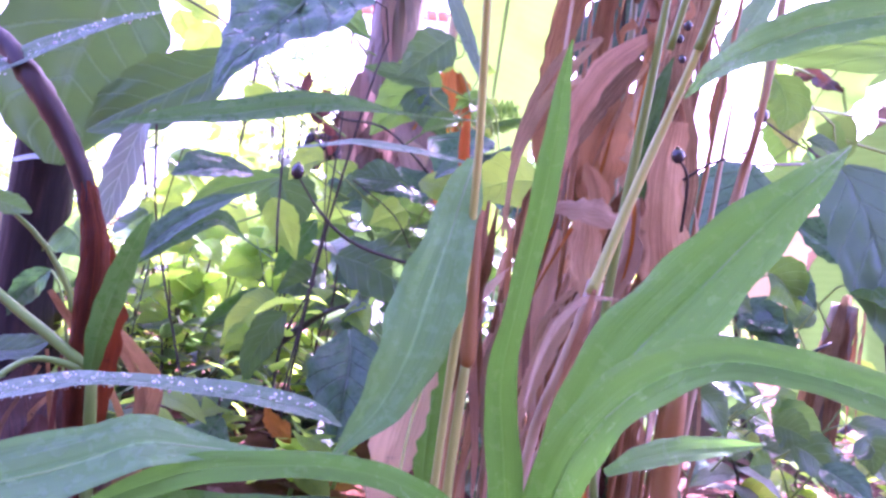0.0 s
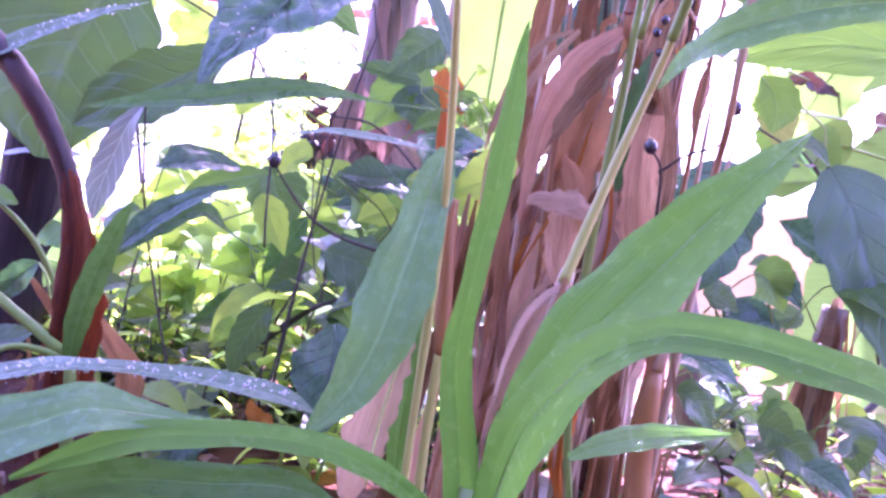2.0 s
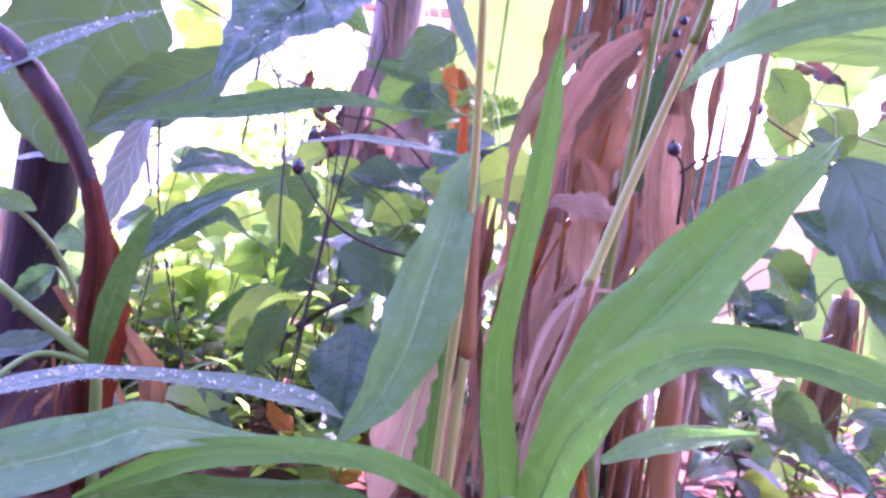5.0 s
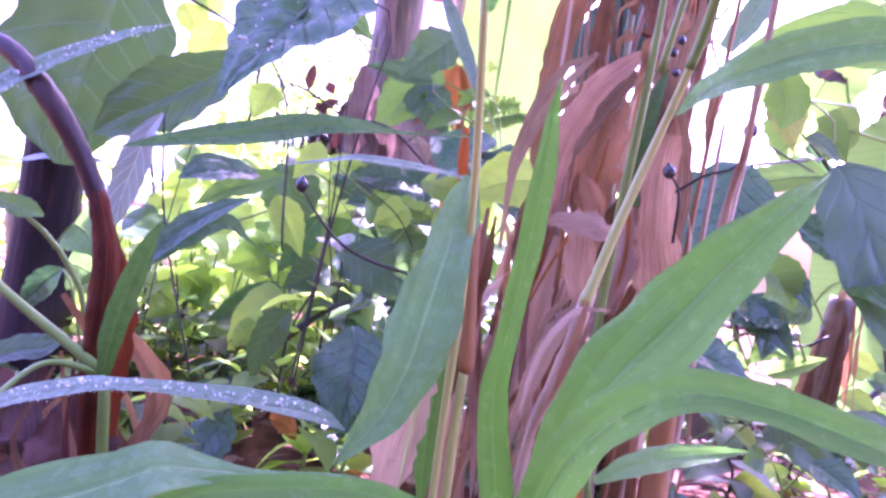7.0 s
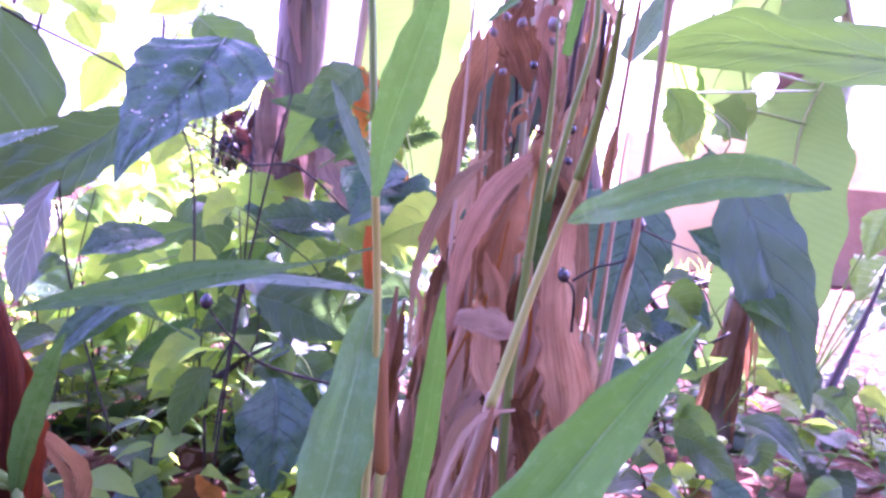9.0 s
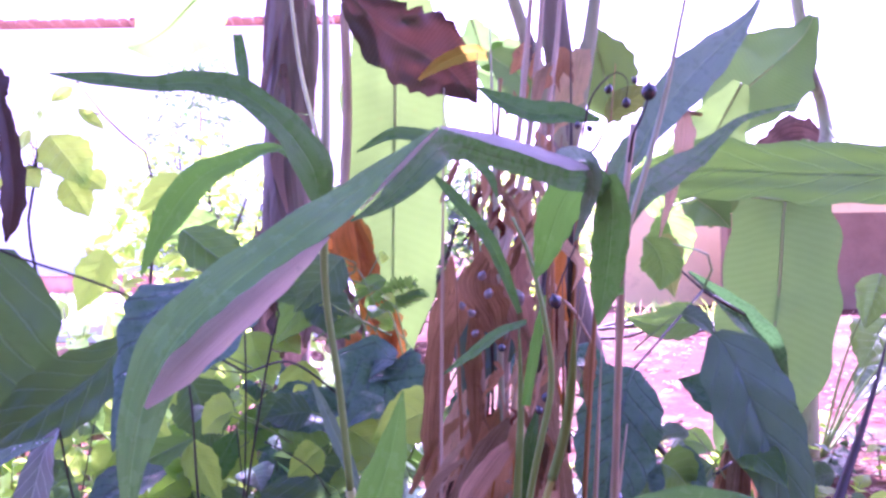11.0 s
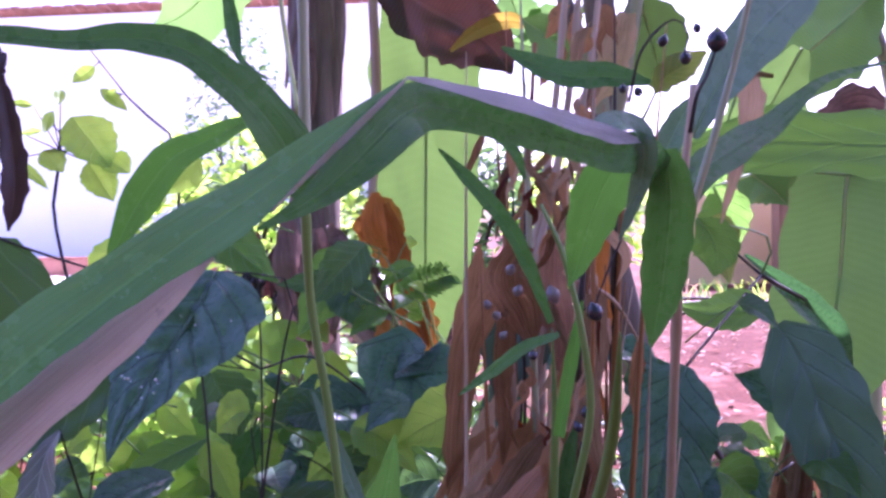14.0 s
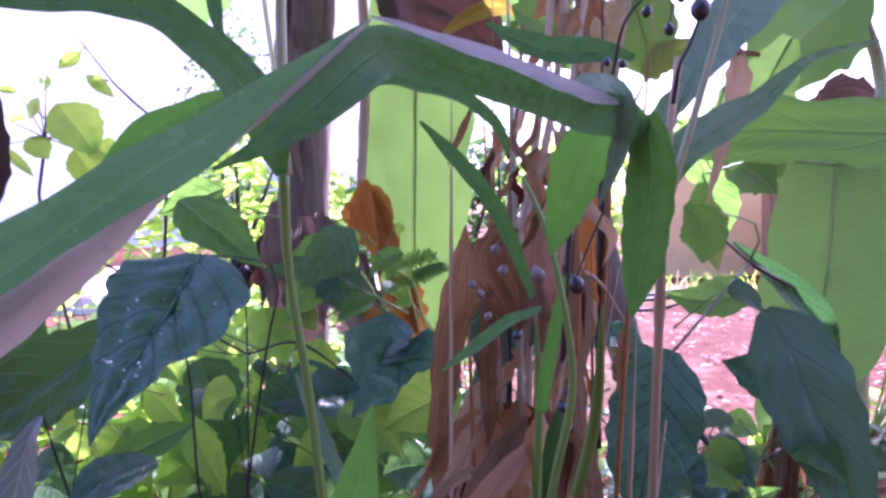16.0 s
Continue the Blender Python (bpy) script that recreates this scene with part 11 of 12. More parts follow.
leaf(dry, "drybrown", [(0.0578, 0.4538, 0.1985, 0.0046), (0.0654, 0.4533, 0.1792, 0.0153), (0.0713, 0.4525, 0.1566, 0.0176), (0.0702, 0.4512, 0.1277, 0.0077)], (-0.1, -0.95, 0.2), "leaf", seed=404, fold=0.5, wave=0.2)
leaf(heart, "broad", [(-0.2241, 0.5637, 0.2438, 0.0028), (-0.2415, 0.5517, 0.2323, 0.0154), (-0.2618, 0.5395, 0.2153, 0.0213), (-0.2764, 0.5278, 0.1951, 0.0157), (-0.2863, 0.5267, 0.1814, 0.0013)], (0.3, -0.62, 0.72), "leaf", seed=406, half=6, quilt=0.04)
leaf(heart, "broadlit", [(-0.2648, 0.7604, 0.28, 0.0049), (-0.2905, 0.7475, 0.2692, 0.0315), (-0.318, 0.7344, 0.2558, 0.0275), (-0.3448, 0.7214, 0.235, 0.0018)], (0.25, -0.8, 0.5), "leaf", seed=407, half=6, quilt=0.04)
leaf(heart, "broad", [(-0.261, 0.6807, 0.0384, 0.0066), (-0.2626, 0.6604, 0.026, 0.0397), (-0.2684, 0.6397, 0.0072, 0.0438), (-0.2736, 0.619, -0.0163, 0.004)], (0.25, -0.5, 0.85), "leaf", seed=408, half=7, quilt=0.06)
leaf(heart, "herbshade", [(-0.202, 0.8035, 0.2056, 0.0132), (-0.1684, 0.7947, 0.1999, 0.0625), (-0.1275, 0.7858, 0.1854, 0.0592), (-0.0913, 0.7767, 0.1697, 0.0038)], (0.1, -0.9, 0.4), "leaf", seed=409, half=6, quilt=0.04)
leaf(heart, "herbshade", [(-0.2012, 0.8649, 0.2317, 0.0071), (-0.1637, 0.8662, 0.2245, 0.0465), (-0.1208, 0.8578, 0.2188, 0.0377), (-0.0824, 0.8489, 0.208, 0.0028)], (0.1, -0.85, 0.5), "leaf", seed=410, half=6, quilt=0.04)
leaf(heart, "herbshade", [(-0.0967, 0.8446, 0.125, 0.0083), (-0.1235, 0.843, 0.1156, 0.0552), (-0.1542, 0.8306, 0.0942, 0.0573), (-0.1762, 0.8182, 0.0606, 0.004)], (0.1, -0.85, 0.5), "leaf", seed=411, half=6, quilt=0.04)
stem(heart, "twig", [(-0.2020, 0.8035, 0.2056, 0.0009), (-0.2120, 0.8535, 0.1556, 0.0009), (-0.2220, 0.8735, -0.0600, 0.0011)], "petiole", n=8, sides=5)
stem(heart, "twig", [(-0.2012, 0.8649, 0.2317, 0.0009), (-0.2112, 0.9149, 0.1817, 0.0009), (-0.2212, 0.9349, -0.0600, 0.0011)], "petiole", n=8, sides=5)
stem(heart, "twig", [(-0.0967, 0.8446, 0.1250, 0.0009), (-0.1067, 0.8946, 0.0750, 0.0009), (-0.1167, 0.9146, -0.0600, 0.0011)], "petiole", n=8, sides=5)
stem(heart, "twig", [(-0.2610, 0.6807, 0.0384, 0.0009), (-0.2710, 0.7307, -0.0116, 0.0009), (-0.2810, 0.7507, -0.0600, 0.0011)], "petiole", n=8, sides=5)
scatter_leaves(heart, 66, 16, (-0.22, 0.9, 0.08), (0.0, 1.08, 0.3), (0.05, 0.085), ("herbshade", "herbshade", "broad", "broadlit"))
leaf(stump, "bark", [(-0.3933, 0.5755, 0.0824, 0.0077), (-0.3838, 0.5564, 0.0581, 0.0468), (-0.364, 0.5385, 0.0349, 0.0543), (-0.361, 0.5288, 0.0062, 0.0178)], (0.4, -0.9, 0.2), "dry_sheath", seed=420, fold=-0.35, wave=0.15, n=18, half=4)
leaf(stump, "bark", [(-0.337, 0.5515, 0.0851, 0.0064), (-0.3378, 0.5414, 0.0614, 0.0362), (-0.3327, 0.5319, 0.0371, 0.0427), (-0.3198, 0.5233, 0.0105, 0.0131)], (0.2, -0.95, 0.25), "dry_sheath", seed=421, fold=-0.35, wave=0.15, n=18, half=4)
leaf(stump, "bark", [(-0.4413, 0.6004, 0.0665, 0.0071), (-0.4259, 0.582, 0.0393, 0.0441), (-0.4147, 0.5632, 0.0088, 0.0475), (-0.4088, 0.5538, -0.0161, 0.014)], (0.5, -0.85, 0.2), "dry_sheath", seed=422, fold=-0.35, wave=0.15, n=18, half=4)
leaf(stump, "bark", [(-0.2981, 0.5256, 0.0598, 0.0044), (-0.2958, 0.5159, 0.0406, 0.03), (-0.2901, 0.5065, 0.0227, 0.0337), (-0.2831, 0.5073, 0.0024, 0.0084)], (0, -0.95, 0.3), "dry_sheath", seed=423, fold=-0.35, wave=0.15, n=18, half=4)
leaf(stump, "bark", [(-0.3455, 0.5305, 0.0555, 0.0044), (-0.3387, 0.5212, 0.0365, 0.0393), (-0.3313, 0.512, 0.014, 0.0386), (-0.3242, 0.5128, -0.0067, 0.0086)], (0.3, -0.9, 0.3), "dry_sheath", seed=424, fold=-0.35, wave=0.15, n=18, half=4)
leaf(banc, "dullrosy", [(-0.3153, 1.2438, 0.5251, 0.0198), (-0.2984, 1.2209, 0.4447, 0.0623), (-0.283, 1.2081, 0.3673, 0.0715), (-0.282, 1.2048, 0.2947, 0.0155)], (0, -1, 0.1), "dry_sheath", seed=430, fold=0.4, wave=0.2, n=22, half=5, twist=0.6)
leaf(banc, "dullrosy", [(-0.2623, 1.2248, 0.4969, 0.0195), (-0.2481, 1.2023, 0.4276, 0.0709), (-0.2475, 1.1993, 0.3603, 0.0805), (-0.2526, 1.196, 0.2926, 0.0172)], (0.1, -1, 0.1), "dry_sheath", seed=431, fold=0.4, wave=0.2, n=22, half=5, twist=-0.5)
leaf(banc, "dullrosy", [(-0.2224, 1.216, 0.4844, 0.0193), (-0.2018, 1.194, 0.4212, 0.0608), (-0.1748, 1.1726, 0.3653, 0.0655), (-0.1392, 1.1516, 0.3102, 0.0441), (-0.122, 1.1512, 0.2841, 0.0055)], (0.3, -1, 0.1), "dry_sheath", seed=432, fold=0.4, wave=0.2, n=22, half=5, twist=0.8)
leaf(banc, "dullrosy", [(-0.2405, 1.2261, 0.5038, 0.0136), (-0.1991, 1.2151, 0.4429, 0.0444), (-0.1636, 1.2042, 0.3873, 0.0479), (-0.1255, 1.1832, 0.3307, 0.0151)], (0.3, -1, 0), "dry_sheath", seed=433, fold=0.4, wave=0.2, n=22, half=5, twist=-0.7)
leaf(banc, "orange", [(-0.1563, 1.1632, 0.3617, 0.0093), (-0.1356, 1.1527, 0.3308, 0.0368), (-0.1175, 1.1415, 0.2864, 0.0401), (-0.1014, 1.1402, 0.2422, 0.0073)], (0.2, -1, 0.1), "dry_sheath", seed=434, fold=0.4, wave=0.2, n=22, half=5, twist=0.5, ragged=0.12)
leaf(banc, "trunk", [(-0.335, 1.363, 0.71, 0.012), (-0.331, 1.348, 0.62, 0.026), (-0.3301, 1.333, 0.53, 0.024), (-0.3258, 1.318, 0.43, 0.004)], (-0.56, -1, 0.05), "dry_sheath", seed=440, fold=-0.3, wave=0.15, n=16, half=3)
leaf(banc, "dullrosy", [(-0.3235, 1.351, 1.025, 0.012), (-0.3195, 1.336, 0.935, 0.026), (-0.3233, 1.321, 0.845, 0.024), (-0.3299, 1.306, 0.745, 0.004)], (-0.43, -1, 0.05), "dry_sheath", seed=441, fold=-0.3, wave=0.15, n=16, half=3)
leaf(banc, "trunk", [(-0.312, 1.339, 0.773, 0.012), (-0.308, 1.324, 0.683, 0.026), (-0.3191, 1.309, 0.593, 0.024), (-0.3155, 1.294, 0.493, 0.004)], (-0.29, -1, 0.05), "dry_sheath", seed=442, fold=-0.3, wave=0.15, n=16, half=3)
leaf(banc, "trunk", [(-0.3005, 1.327, 1.088, 0.012), (-0.2965, 1.312, 0.998, 0.026), (-0.302, 1.297, 0.908, 0.024), (-0.3141, 1.282, 0.808, 0.004)], (-0.15, -1, 0.05), "dry_sheath", seed=443, fold=-0.3, wave=0.15, n=16, half=3)
leaf(banc, "dullrosy", [(-0.289, 1.315, 0.836, 0.012), (-0.285, 1.3, 0.746, 0.026), (-0.2962, 1.285, 0.656, 0.024), (-0.274, 1.27, 0.556, 0.004)], (-0.01, -1, 0.05), "dry_sheath", seed=444, fold=-0.3, wave=0.15, n=16, half=3)
leaf(banc, "trunk", [(-0.2775, 1.327, 1.151, 0.012), (-0.2735, 1.312, 1.061, 0.026), (-0.2751, 1.297, 0.971, 0.024), (-0.2855, 1.282, 0.871, 0.004)], (0.13, -1, 0.05), "dry_sheath", seed=445, fold=-0.3, wave=0.15, n=16, half=3)
leaf(banc, "trunk", [(-0.266, 1.339, 0.899, 0.012), (-0.262, 1.324, 0.809, 0.026), (-0.267, 1.309, 0.719, 0.024), (-0.2518, 1.294, 0.619, 0.004)], (0.26, -1, 0.05), "dry_sheath", seed=446, fold=-0.3, wave=0.15, n=16, half=3)
leaf(banc, "dullrosy", [(-0.2545, 1.351, 1.214, 0.012), (-0.2505, 1.336, 1.124, 0.026), (-0.2481, 1.321, 1.034, 0.024), (-0.2442, 1.306, 0.934, 0.004)], (0.4, -1, 0.05), "dry_sheath", seed=447, fold=-0.3, wave=0.15, n=16, half=3)
leaf(banc, "trunk", [(-0.243, 1.363, 0.962, 0.012), (-0.239, 1.348, 0.872, 0.026), (-0.2447, 1.333, 0.782, 0.024), (-0.2432, 1.318, 0.682, 0.004)], (0.54, -1, 0.05), "dry_sheath", seed=448, fold=-0.3, wave=0.15, n=16, half=3)

leaf(tall, "blue", [(0.0542, 0.2286, 0.5057, 0.0024), (0.0602, 0.2331, 0.5087, 0.0077), (0.0663, 0.2365, 0.5112, 0.0096), (0.0718, 0.2409, 0.5091, 0.0089), (0.074, 0.2439, 0.5016, 0.0068), (0.0719, 0.2476, 0.4904, 0.0046), (0.0679, 0.2511, 0.479, 0.0008)], (-0.1, -0.8, 0.6), "leaf", seed=452, fold=0.2, half=5)

leaf(banc, "orange", [(-0.1218, 1.2268, 0.4568, 0.0184), (-0.1098, 1.2262, 0.406, 0.0423), (-0.0931, 1.2157, 0.3516, 0.0565), (-0.081, 1.2151, 0.3058, 0.0383), (-0.0704, 1.2154, 0.291, 0.0036)], (0.15, -0.98, 0.1), "leaf", seed=453, fold=0.3, wave=0.2)
leaf(banc, "orange", [(-0.1747, 1.2764, 0.5527, 0.0153), (-0.1593, 1.2664, 0.5186, 0.0665), (-0.1649, 1.255, 0.4807, 0.0848), (-0.1787, 1.2434, 0.4528, 0.0281)], (0.1, -0.98, 0.1), "leaf", seed=454, fold=0.3, wave=0.2, ragged=0.12)

leaf(dry, "greyleaf", [(0.0738, 0.5964, 0.4572, 0.0116), (0.0595, 0.5946, 0.4293, 0.0521), (0.0432, 0.5924, 0.3963, 0.0541), (0.0297, 0.5901, 0.3596, 0.0039)], (-0.05, -1, 0.05), "leaf", seed=455, fold=0.2, half=6)
stem(dry, "greenstalk", [(0.0738, 0.5964, 0.4572, 0.0014), (0.0801, 0.6026, 0.476, 0.0015), (0.0737, 0.6096, 0.5259, 0.0015)], "petiole", n=8, sides=5)
leaf(dry, "drybrown", [(0.0496, 0.516, 0.475, 0.0152), (0.039, 0.5146, 0.4529, 0.0312), (0.0484, 0.5139, 0.4297, 0.027), (0.0548, 0.5132, 0.4066, 0.0034)], (0.1, -1, 0.1), "leaf", seed=456, fold=0.5, wave=0.2)
leaf(dry, "rosy", [(0.0718, 0.5371, 0.4764, 0.0114), (0.0677, 0.5357, 0.4497, 0.0227), (0.0737, 0.5346, 0.4196, 0.0201), (0.0713, 0.5331, 0.3887, 0.0026)], (-0.1, -1, 0.1), "leaf", seed=457, fold=0.5, wave=0.2)
leaf(dry, "drybrown", [(0.0584, 0.541, 0.3531, 0.0107), (0.0476, 0.5393, 0.3253, 0.0356), (0.0439, 0.5377, 0.2938, 0.0373), (0.0495, 0.5363, 0.2586, 0.0089)], (-0.1, -1, 0.1), "leaf", seed=458, fold=0.5, wave=0.2)


edge = thing("broadleaf_plant", (1.02, 2.0, -0.09), "low shrub with broad green leaves on bare soil", "shrub", "broadleaf shrubs")
leaf(edge, "broadlit", [(1.142, 1.904, 0.418, 0.007), (1.13, 1.893, 0.401, 0.055), (1.112, 1.875, 0.377, 0.091), (1.092, 1.856, 0.35, 0.085), (1.068, 1.832, 0.317, 0.053), (1.052, 1.815, 0.295, 0.019), (1.044, 1.807, 0.285, 0.003)], (-0.3, -0.8, 0.5), "leaf", seed=470, half=6, quilt=0.04)
stem(edge, "greenstalk", [(1.02, 2.0, -0.1, 0.004), (1.081, 1.972, 0.191, 0.003), (1.142, 1.904, 0.418, 0.0015)], "petiole", n=10, sides=5)
leaf(edge, "herbshade", [(1.203, 1.952, 0.324, 0.01), (1.209, 1.94, 0.314, 0.075), (1.219, 1.921, 0.298, 0.124), (1.229, 1.901, 0.281, 0.116), (1.24, 1.875, 0.261, 0.073), (1.248, 1.858, 0.247, 0.026), (1.251, 1.85, 0.241, 0.004)], (-0.3, -0.8, 0.5), "leaf", seed=471, half=6, quilt=0.04)
stem(edge, "greenstalk", [(1.02, 2.0, -0.1, 0.004), (1.111, 1.996, 0.135, 0.003), (1.203, 1.952, 0.324, 0.0015)], "petiole", n=10, sides=5)
leaf(edge, "broadlit", [(1.216, 2.001, 0.29, 0.012), (1.2, 1.99, 0.275, 0.086), (1.176, 1.973, 0.253, 0.143), (1.15, 1.953, 0.229, 0.134), (1.117, 1.929, 0.2, 0.084), (1.095, 1.913, 0.18, 0.03), (1.085, 1.905, 0.171, 0.004)], (-0.3, -0.8, 0.5), "leaf", seed=472, half=6, quilt=0.04)
stem(edge, "greenstalk", [(1.02, 2.0, -0.1, 0.004), (1.118, 2.021, 0.114, 0.003), (1.216, 2.001, 0.290, 0.0015)], "petiole", n=10, sides=5)
leaf(edge, "herbshade", [(1.279, 2.049, 0.222, 0.012), (1.276, 2.037, 0.205, 0.088), (1.272, 2.019, 0.181, 0.146), (1.267, 1.999, 0.154, 0.138), (1.261, 1.974, 0.121, 0.086), (1.257, 1.957, 0.1, 0.031), (1.254, 1.949, 0.09, 0.004)], (-0.3, -0.8, 0.5), "leaf", seed=473, half=6, quilt=0.04)
stem(edge, "greenstalk", [(1.02, 2.0, -0.1, 0.004), (1.149, 2.044, 0.073, 0.003), (1.279, 2.049, 0.222, 0.0015)], "petiole", n=10, sides=5)
leaf(edge, "herb", [(1.373, 2.096, 0.371, 0.009), (1.38, 2.084, 0.365, 0.07), (1.389, 2.066, 0.357, 0.116), (1.4, 2.045, 0.348, 0.11), (1.413, 2.02, 0.337, 0.068), (1.421, 2.002, 0.33, 0.025), (1.425, 1.994, 0.326, 0.003)], (-0.3, -0.8, 0.5), "leaf", seed=474, half=6, quilt=0.04)
stem(edge, "greenstalk", [(1.02, 2.0, -0.1, 0.004), (1.196, 2.068, 0.162, 0.003), (1.373, 2.096, 0.371, 0.0015)], "petiole", n=10, sides=5)
leaf(edge, "broadlit", [(1.441, 2.143, 0.215, 0.012), (1.446, 2.131, 0.2, 0.093), (1.453, 2.112, 0.178, 0.153), (1.461, 2.092, 0.153, 0.144), (1.47, 2.067, 0.123, 0.09), (1.476, 2.049, 0.103, 0.033), (1.479, 2.041, 0.094, 0.004)], (-0.3, -0.8, 0.5), "leaf", seed=475, half=6, quilt=0.04)
stem(edge, "greenstalk", [(1.02, 2.0, -0.1, 0.004), (1.230, 2.092, 0.069, 0.003), (1.441, 2.143, 0.215, 0.0015)], "petiole", n=10, sides=5)
leaf(edge, "herbshade", [(1.315, 2.197, 0.138, 0.008), (1.298, 2.186, 0.126, 0.063), (1.273, 2.169, 0.109, 0.104), (1.245, 2.149, 0.091, 0.098), (1.211, 2.126, 0.068, 0.061), (1.187, 2.109, 0.053, 0.022), (1.177, 2.102, 0.047, 0.003)], (-0.3, -0.8, 0.5), "leaf", seed=476, half=6, quilt=0.04)
stem(edge, "greenstalk", [(1.02, 2.0, -0.1, 0.004), (1.168, 2.119, 0.023, 0.003), (1.315, 2.197, 0.138, 0.0015)], "petiole", n=10, sides=5)

leaf(darkp, "broadlit", [(0.2712, 0.9274, 0.4964, 0.0058), (0.2859, 0.9273, 0.4795, 0.0466), (0.2941, 0.9266, 0.4547, 0.051), (0.2909, 0.9252, 0.4274, 0.0036)], (-0.2, -0.95, 0.1), "leaf", seed=480, half=6, quilt=0.04)
stem(darkp, "greenstalk", [(0.2712, 0.9274, 0.4964, 0.0012), (0.40, 1.05, 0.47, 0.0016), (0.3894, 1.0526, 0.4208, 0.002)], "petiole", n=8, sides=5)
leaf(banr, "bananalit", [(0.5481, 1.7499, 0.6928, 0.0215), (0.6047, 1.7511, 0.6644, 0.1234), (0.6597, 1.751, 0.609, 0.1127), (0.6436, 1.7471, 0.5375, 0.0067)], (-0.3, -0.95, 0), "leaf", seed=481, half=6)
stem(banr, "greenstalk", [(0.5481, 1.7499, 0.6928, 0.002), (0.80, 1.85, 0.66, 0.003), (0.9412, 1.8432, 0.6007, 0.004)], "petiole", n=8, sides=5)
leaf(banr, "dullrosy", [(0.8953, 2.0611, 0.6986, 0.0299), (0.9398, 2.0663, 0.7685, 0.0986), (1.0082, 2.0727, 0.8, 0.1255), (1.1046, 2.0806, 0.7885, 0.0179)], (-0.4, -0.9, 0.1), "dead_leaf", seed=482, half=5)

stem(tall, "greenstalk", [(0.0499, 0.3309, 0.4934, 0.0008), (0.0586, 0.3311, 0.4724, 0.0012), (0.0658, 0.3308, 0.4401, 0.0015), (0.0690, 0.3353, 0.4067, 0.0017), (0.0619, 0.3441, 0.3660, 0.0018), (0.0560, 0.3579, 0.3256, 0.0019)], "stalk", n=26, sides=6)
leaf(back, "herb", [(-0.4795, 1.2967, 0.3591, 0.006), (-0.4891, 1.2959, 0.3519, 0.0708), (-0.4966, 1.2852, 0.3421, 0.0878), (-0.503, 1.2746, 0.3324, 0.0522), (-0.5091, 1.264, 0.3265, 0.0039)], (0.26, -0.8, 0.26), "leaf", seed=500, half=5, n=16, quilt=0.05)
stem(back, "greenstalk", [(-0.4795, 1.2967, 0.3591, 0.0008), (-0.4895, 1.3567, 0.2891, 0.0014)], "petiole", n=8, sides=5)
leaf(back, "herb", [(-0.5403, 1.1915, 0.3093, 0.0055), (-0.5378, 1.1914, 0.2975, 0.0568), (-0.5299, 1.1816, 0.2814, 0.0704), (-0.5225, 1.1717, 0.2656, 0.0419), (-0.5149, 1.162, 0.2558, 0.0036)], (-0.28, -0.8, 0.52), "leaf", seed=501, half=5, n=16, quilt=0.05)
stem(back, "greenstalk", [(-0.5403, 1.1915, 0.3093, 0.0008), (-0.5503, 1.2515, 0.2393, 0.0014)], "petiole", n=8, sides=5)
leaf(back, "herb", [(-0.4158, 1.149, 0.2951, 0.0053), (-0.3992, 1.15, 0.2908, 0.055), (-0.3754, 1.1414, 0.2861, 0.0682), (-0.3537, 1.1327, 0.2815, 0.0405), (-0.3323, 1.124, 0.279, 0.0034)], (0.37, -0.8, 0.29), "leaf", seed=502, half=5, n=16, quilt=0.05)
stem(back, "greenstalk", [(-0.4158, 1.1490, 0.2951, 0.0008), (-0.4258, 1.2090, 0.2251, 0.0014)], "petiole", n=8, sides=5)
leaf(back, "herb", [(-0.3376, 1.2552, 0.3425, 0.0057), (-0.3376, 1.2549, 0.3272, 0.0684), (-0.3347, 1.2446, 0.3055, 0.0848), (-0.3319, 1.2343, 0.2842, 0.0505), (-0.3288, 1.2242, 0.2708, 0.0037)], (-0.25, -0.8, 0.36), "leaf", seed=503, half=5, n=16, quilt=0.05)
stem(back, "greenstalk", [(-0.3376, 1.2552, 0.3425, 0.0008), (-0.3476, 1.3152, 0.2725, 0.0014)], "petiole", n=8, sides=5)
leaf(back, "herb", [(-0.4513, 1.0457, 0.2549, 0.0048), (-0.4394, 1.0463, 0.2452, 0.0406), (-0.4206, 1.0372, 0.233, 0.0503), (-0.4034, 1.028, 0.2212, 0.0299), (-0.3863, 1.0189, 0.2142, 0.0031)], (-0.24, -0.8, 0.3), "leaf", seed=504, half=5, n=16, quilt=0.05)
stem(back, "greenstalk", [(-0.4513, 1.0457, 0.2549, 0.0008), (-0.4613, 1.1057, 0.1849, 0.0014)], "petiole", n=8, sides=5)
leaf(back, "herb", [(-0.3105, 1.0042, 0.24, 0.0046), (-0.3232, 1.0033, 0.2311, 0.0386), (-0.3349, 0.9923, 0.2202, 0.0477), (-0.345, 0.9814, 0.2096, 0.0284), (-0.3546, 0.9706, 0.2037, 0.003)], (-0.05, -0.8, 0.55), "leaf", seed=505, half=5, n=16, quilt=0.05)
stem(back, "greenstalk", [(-0.3105, 1.0042, 0.2400, 0.0008), (-0.3205, 1.0642, 0.1700, 0.0014)], "petiole", n=8, sides=5)
leaf(back, "herb", [(-0.3091, 0.984, 0.2263, 0.0045), (-0.2957, 0.9846, 0.2123, 0.0377), (-0.2762, 0.9754, 0.1943, 0.0466), (-0.2585, 0.9661, 0.1768, 0.0277), (-0.241, 0.957, 0.1663, 0.0029)], (0.19, -0.8, 0.57), "leaf", seed=506, half=5, n=16, quilt=0.05)
stem(back, "greenstalk", [(-0.3091, 0.9840, 0.2263, 0.0008), (-0.3191, 1.0440, 0.1563, 0.0014)], "petiole", n=8, sides=5)
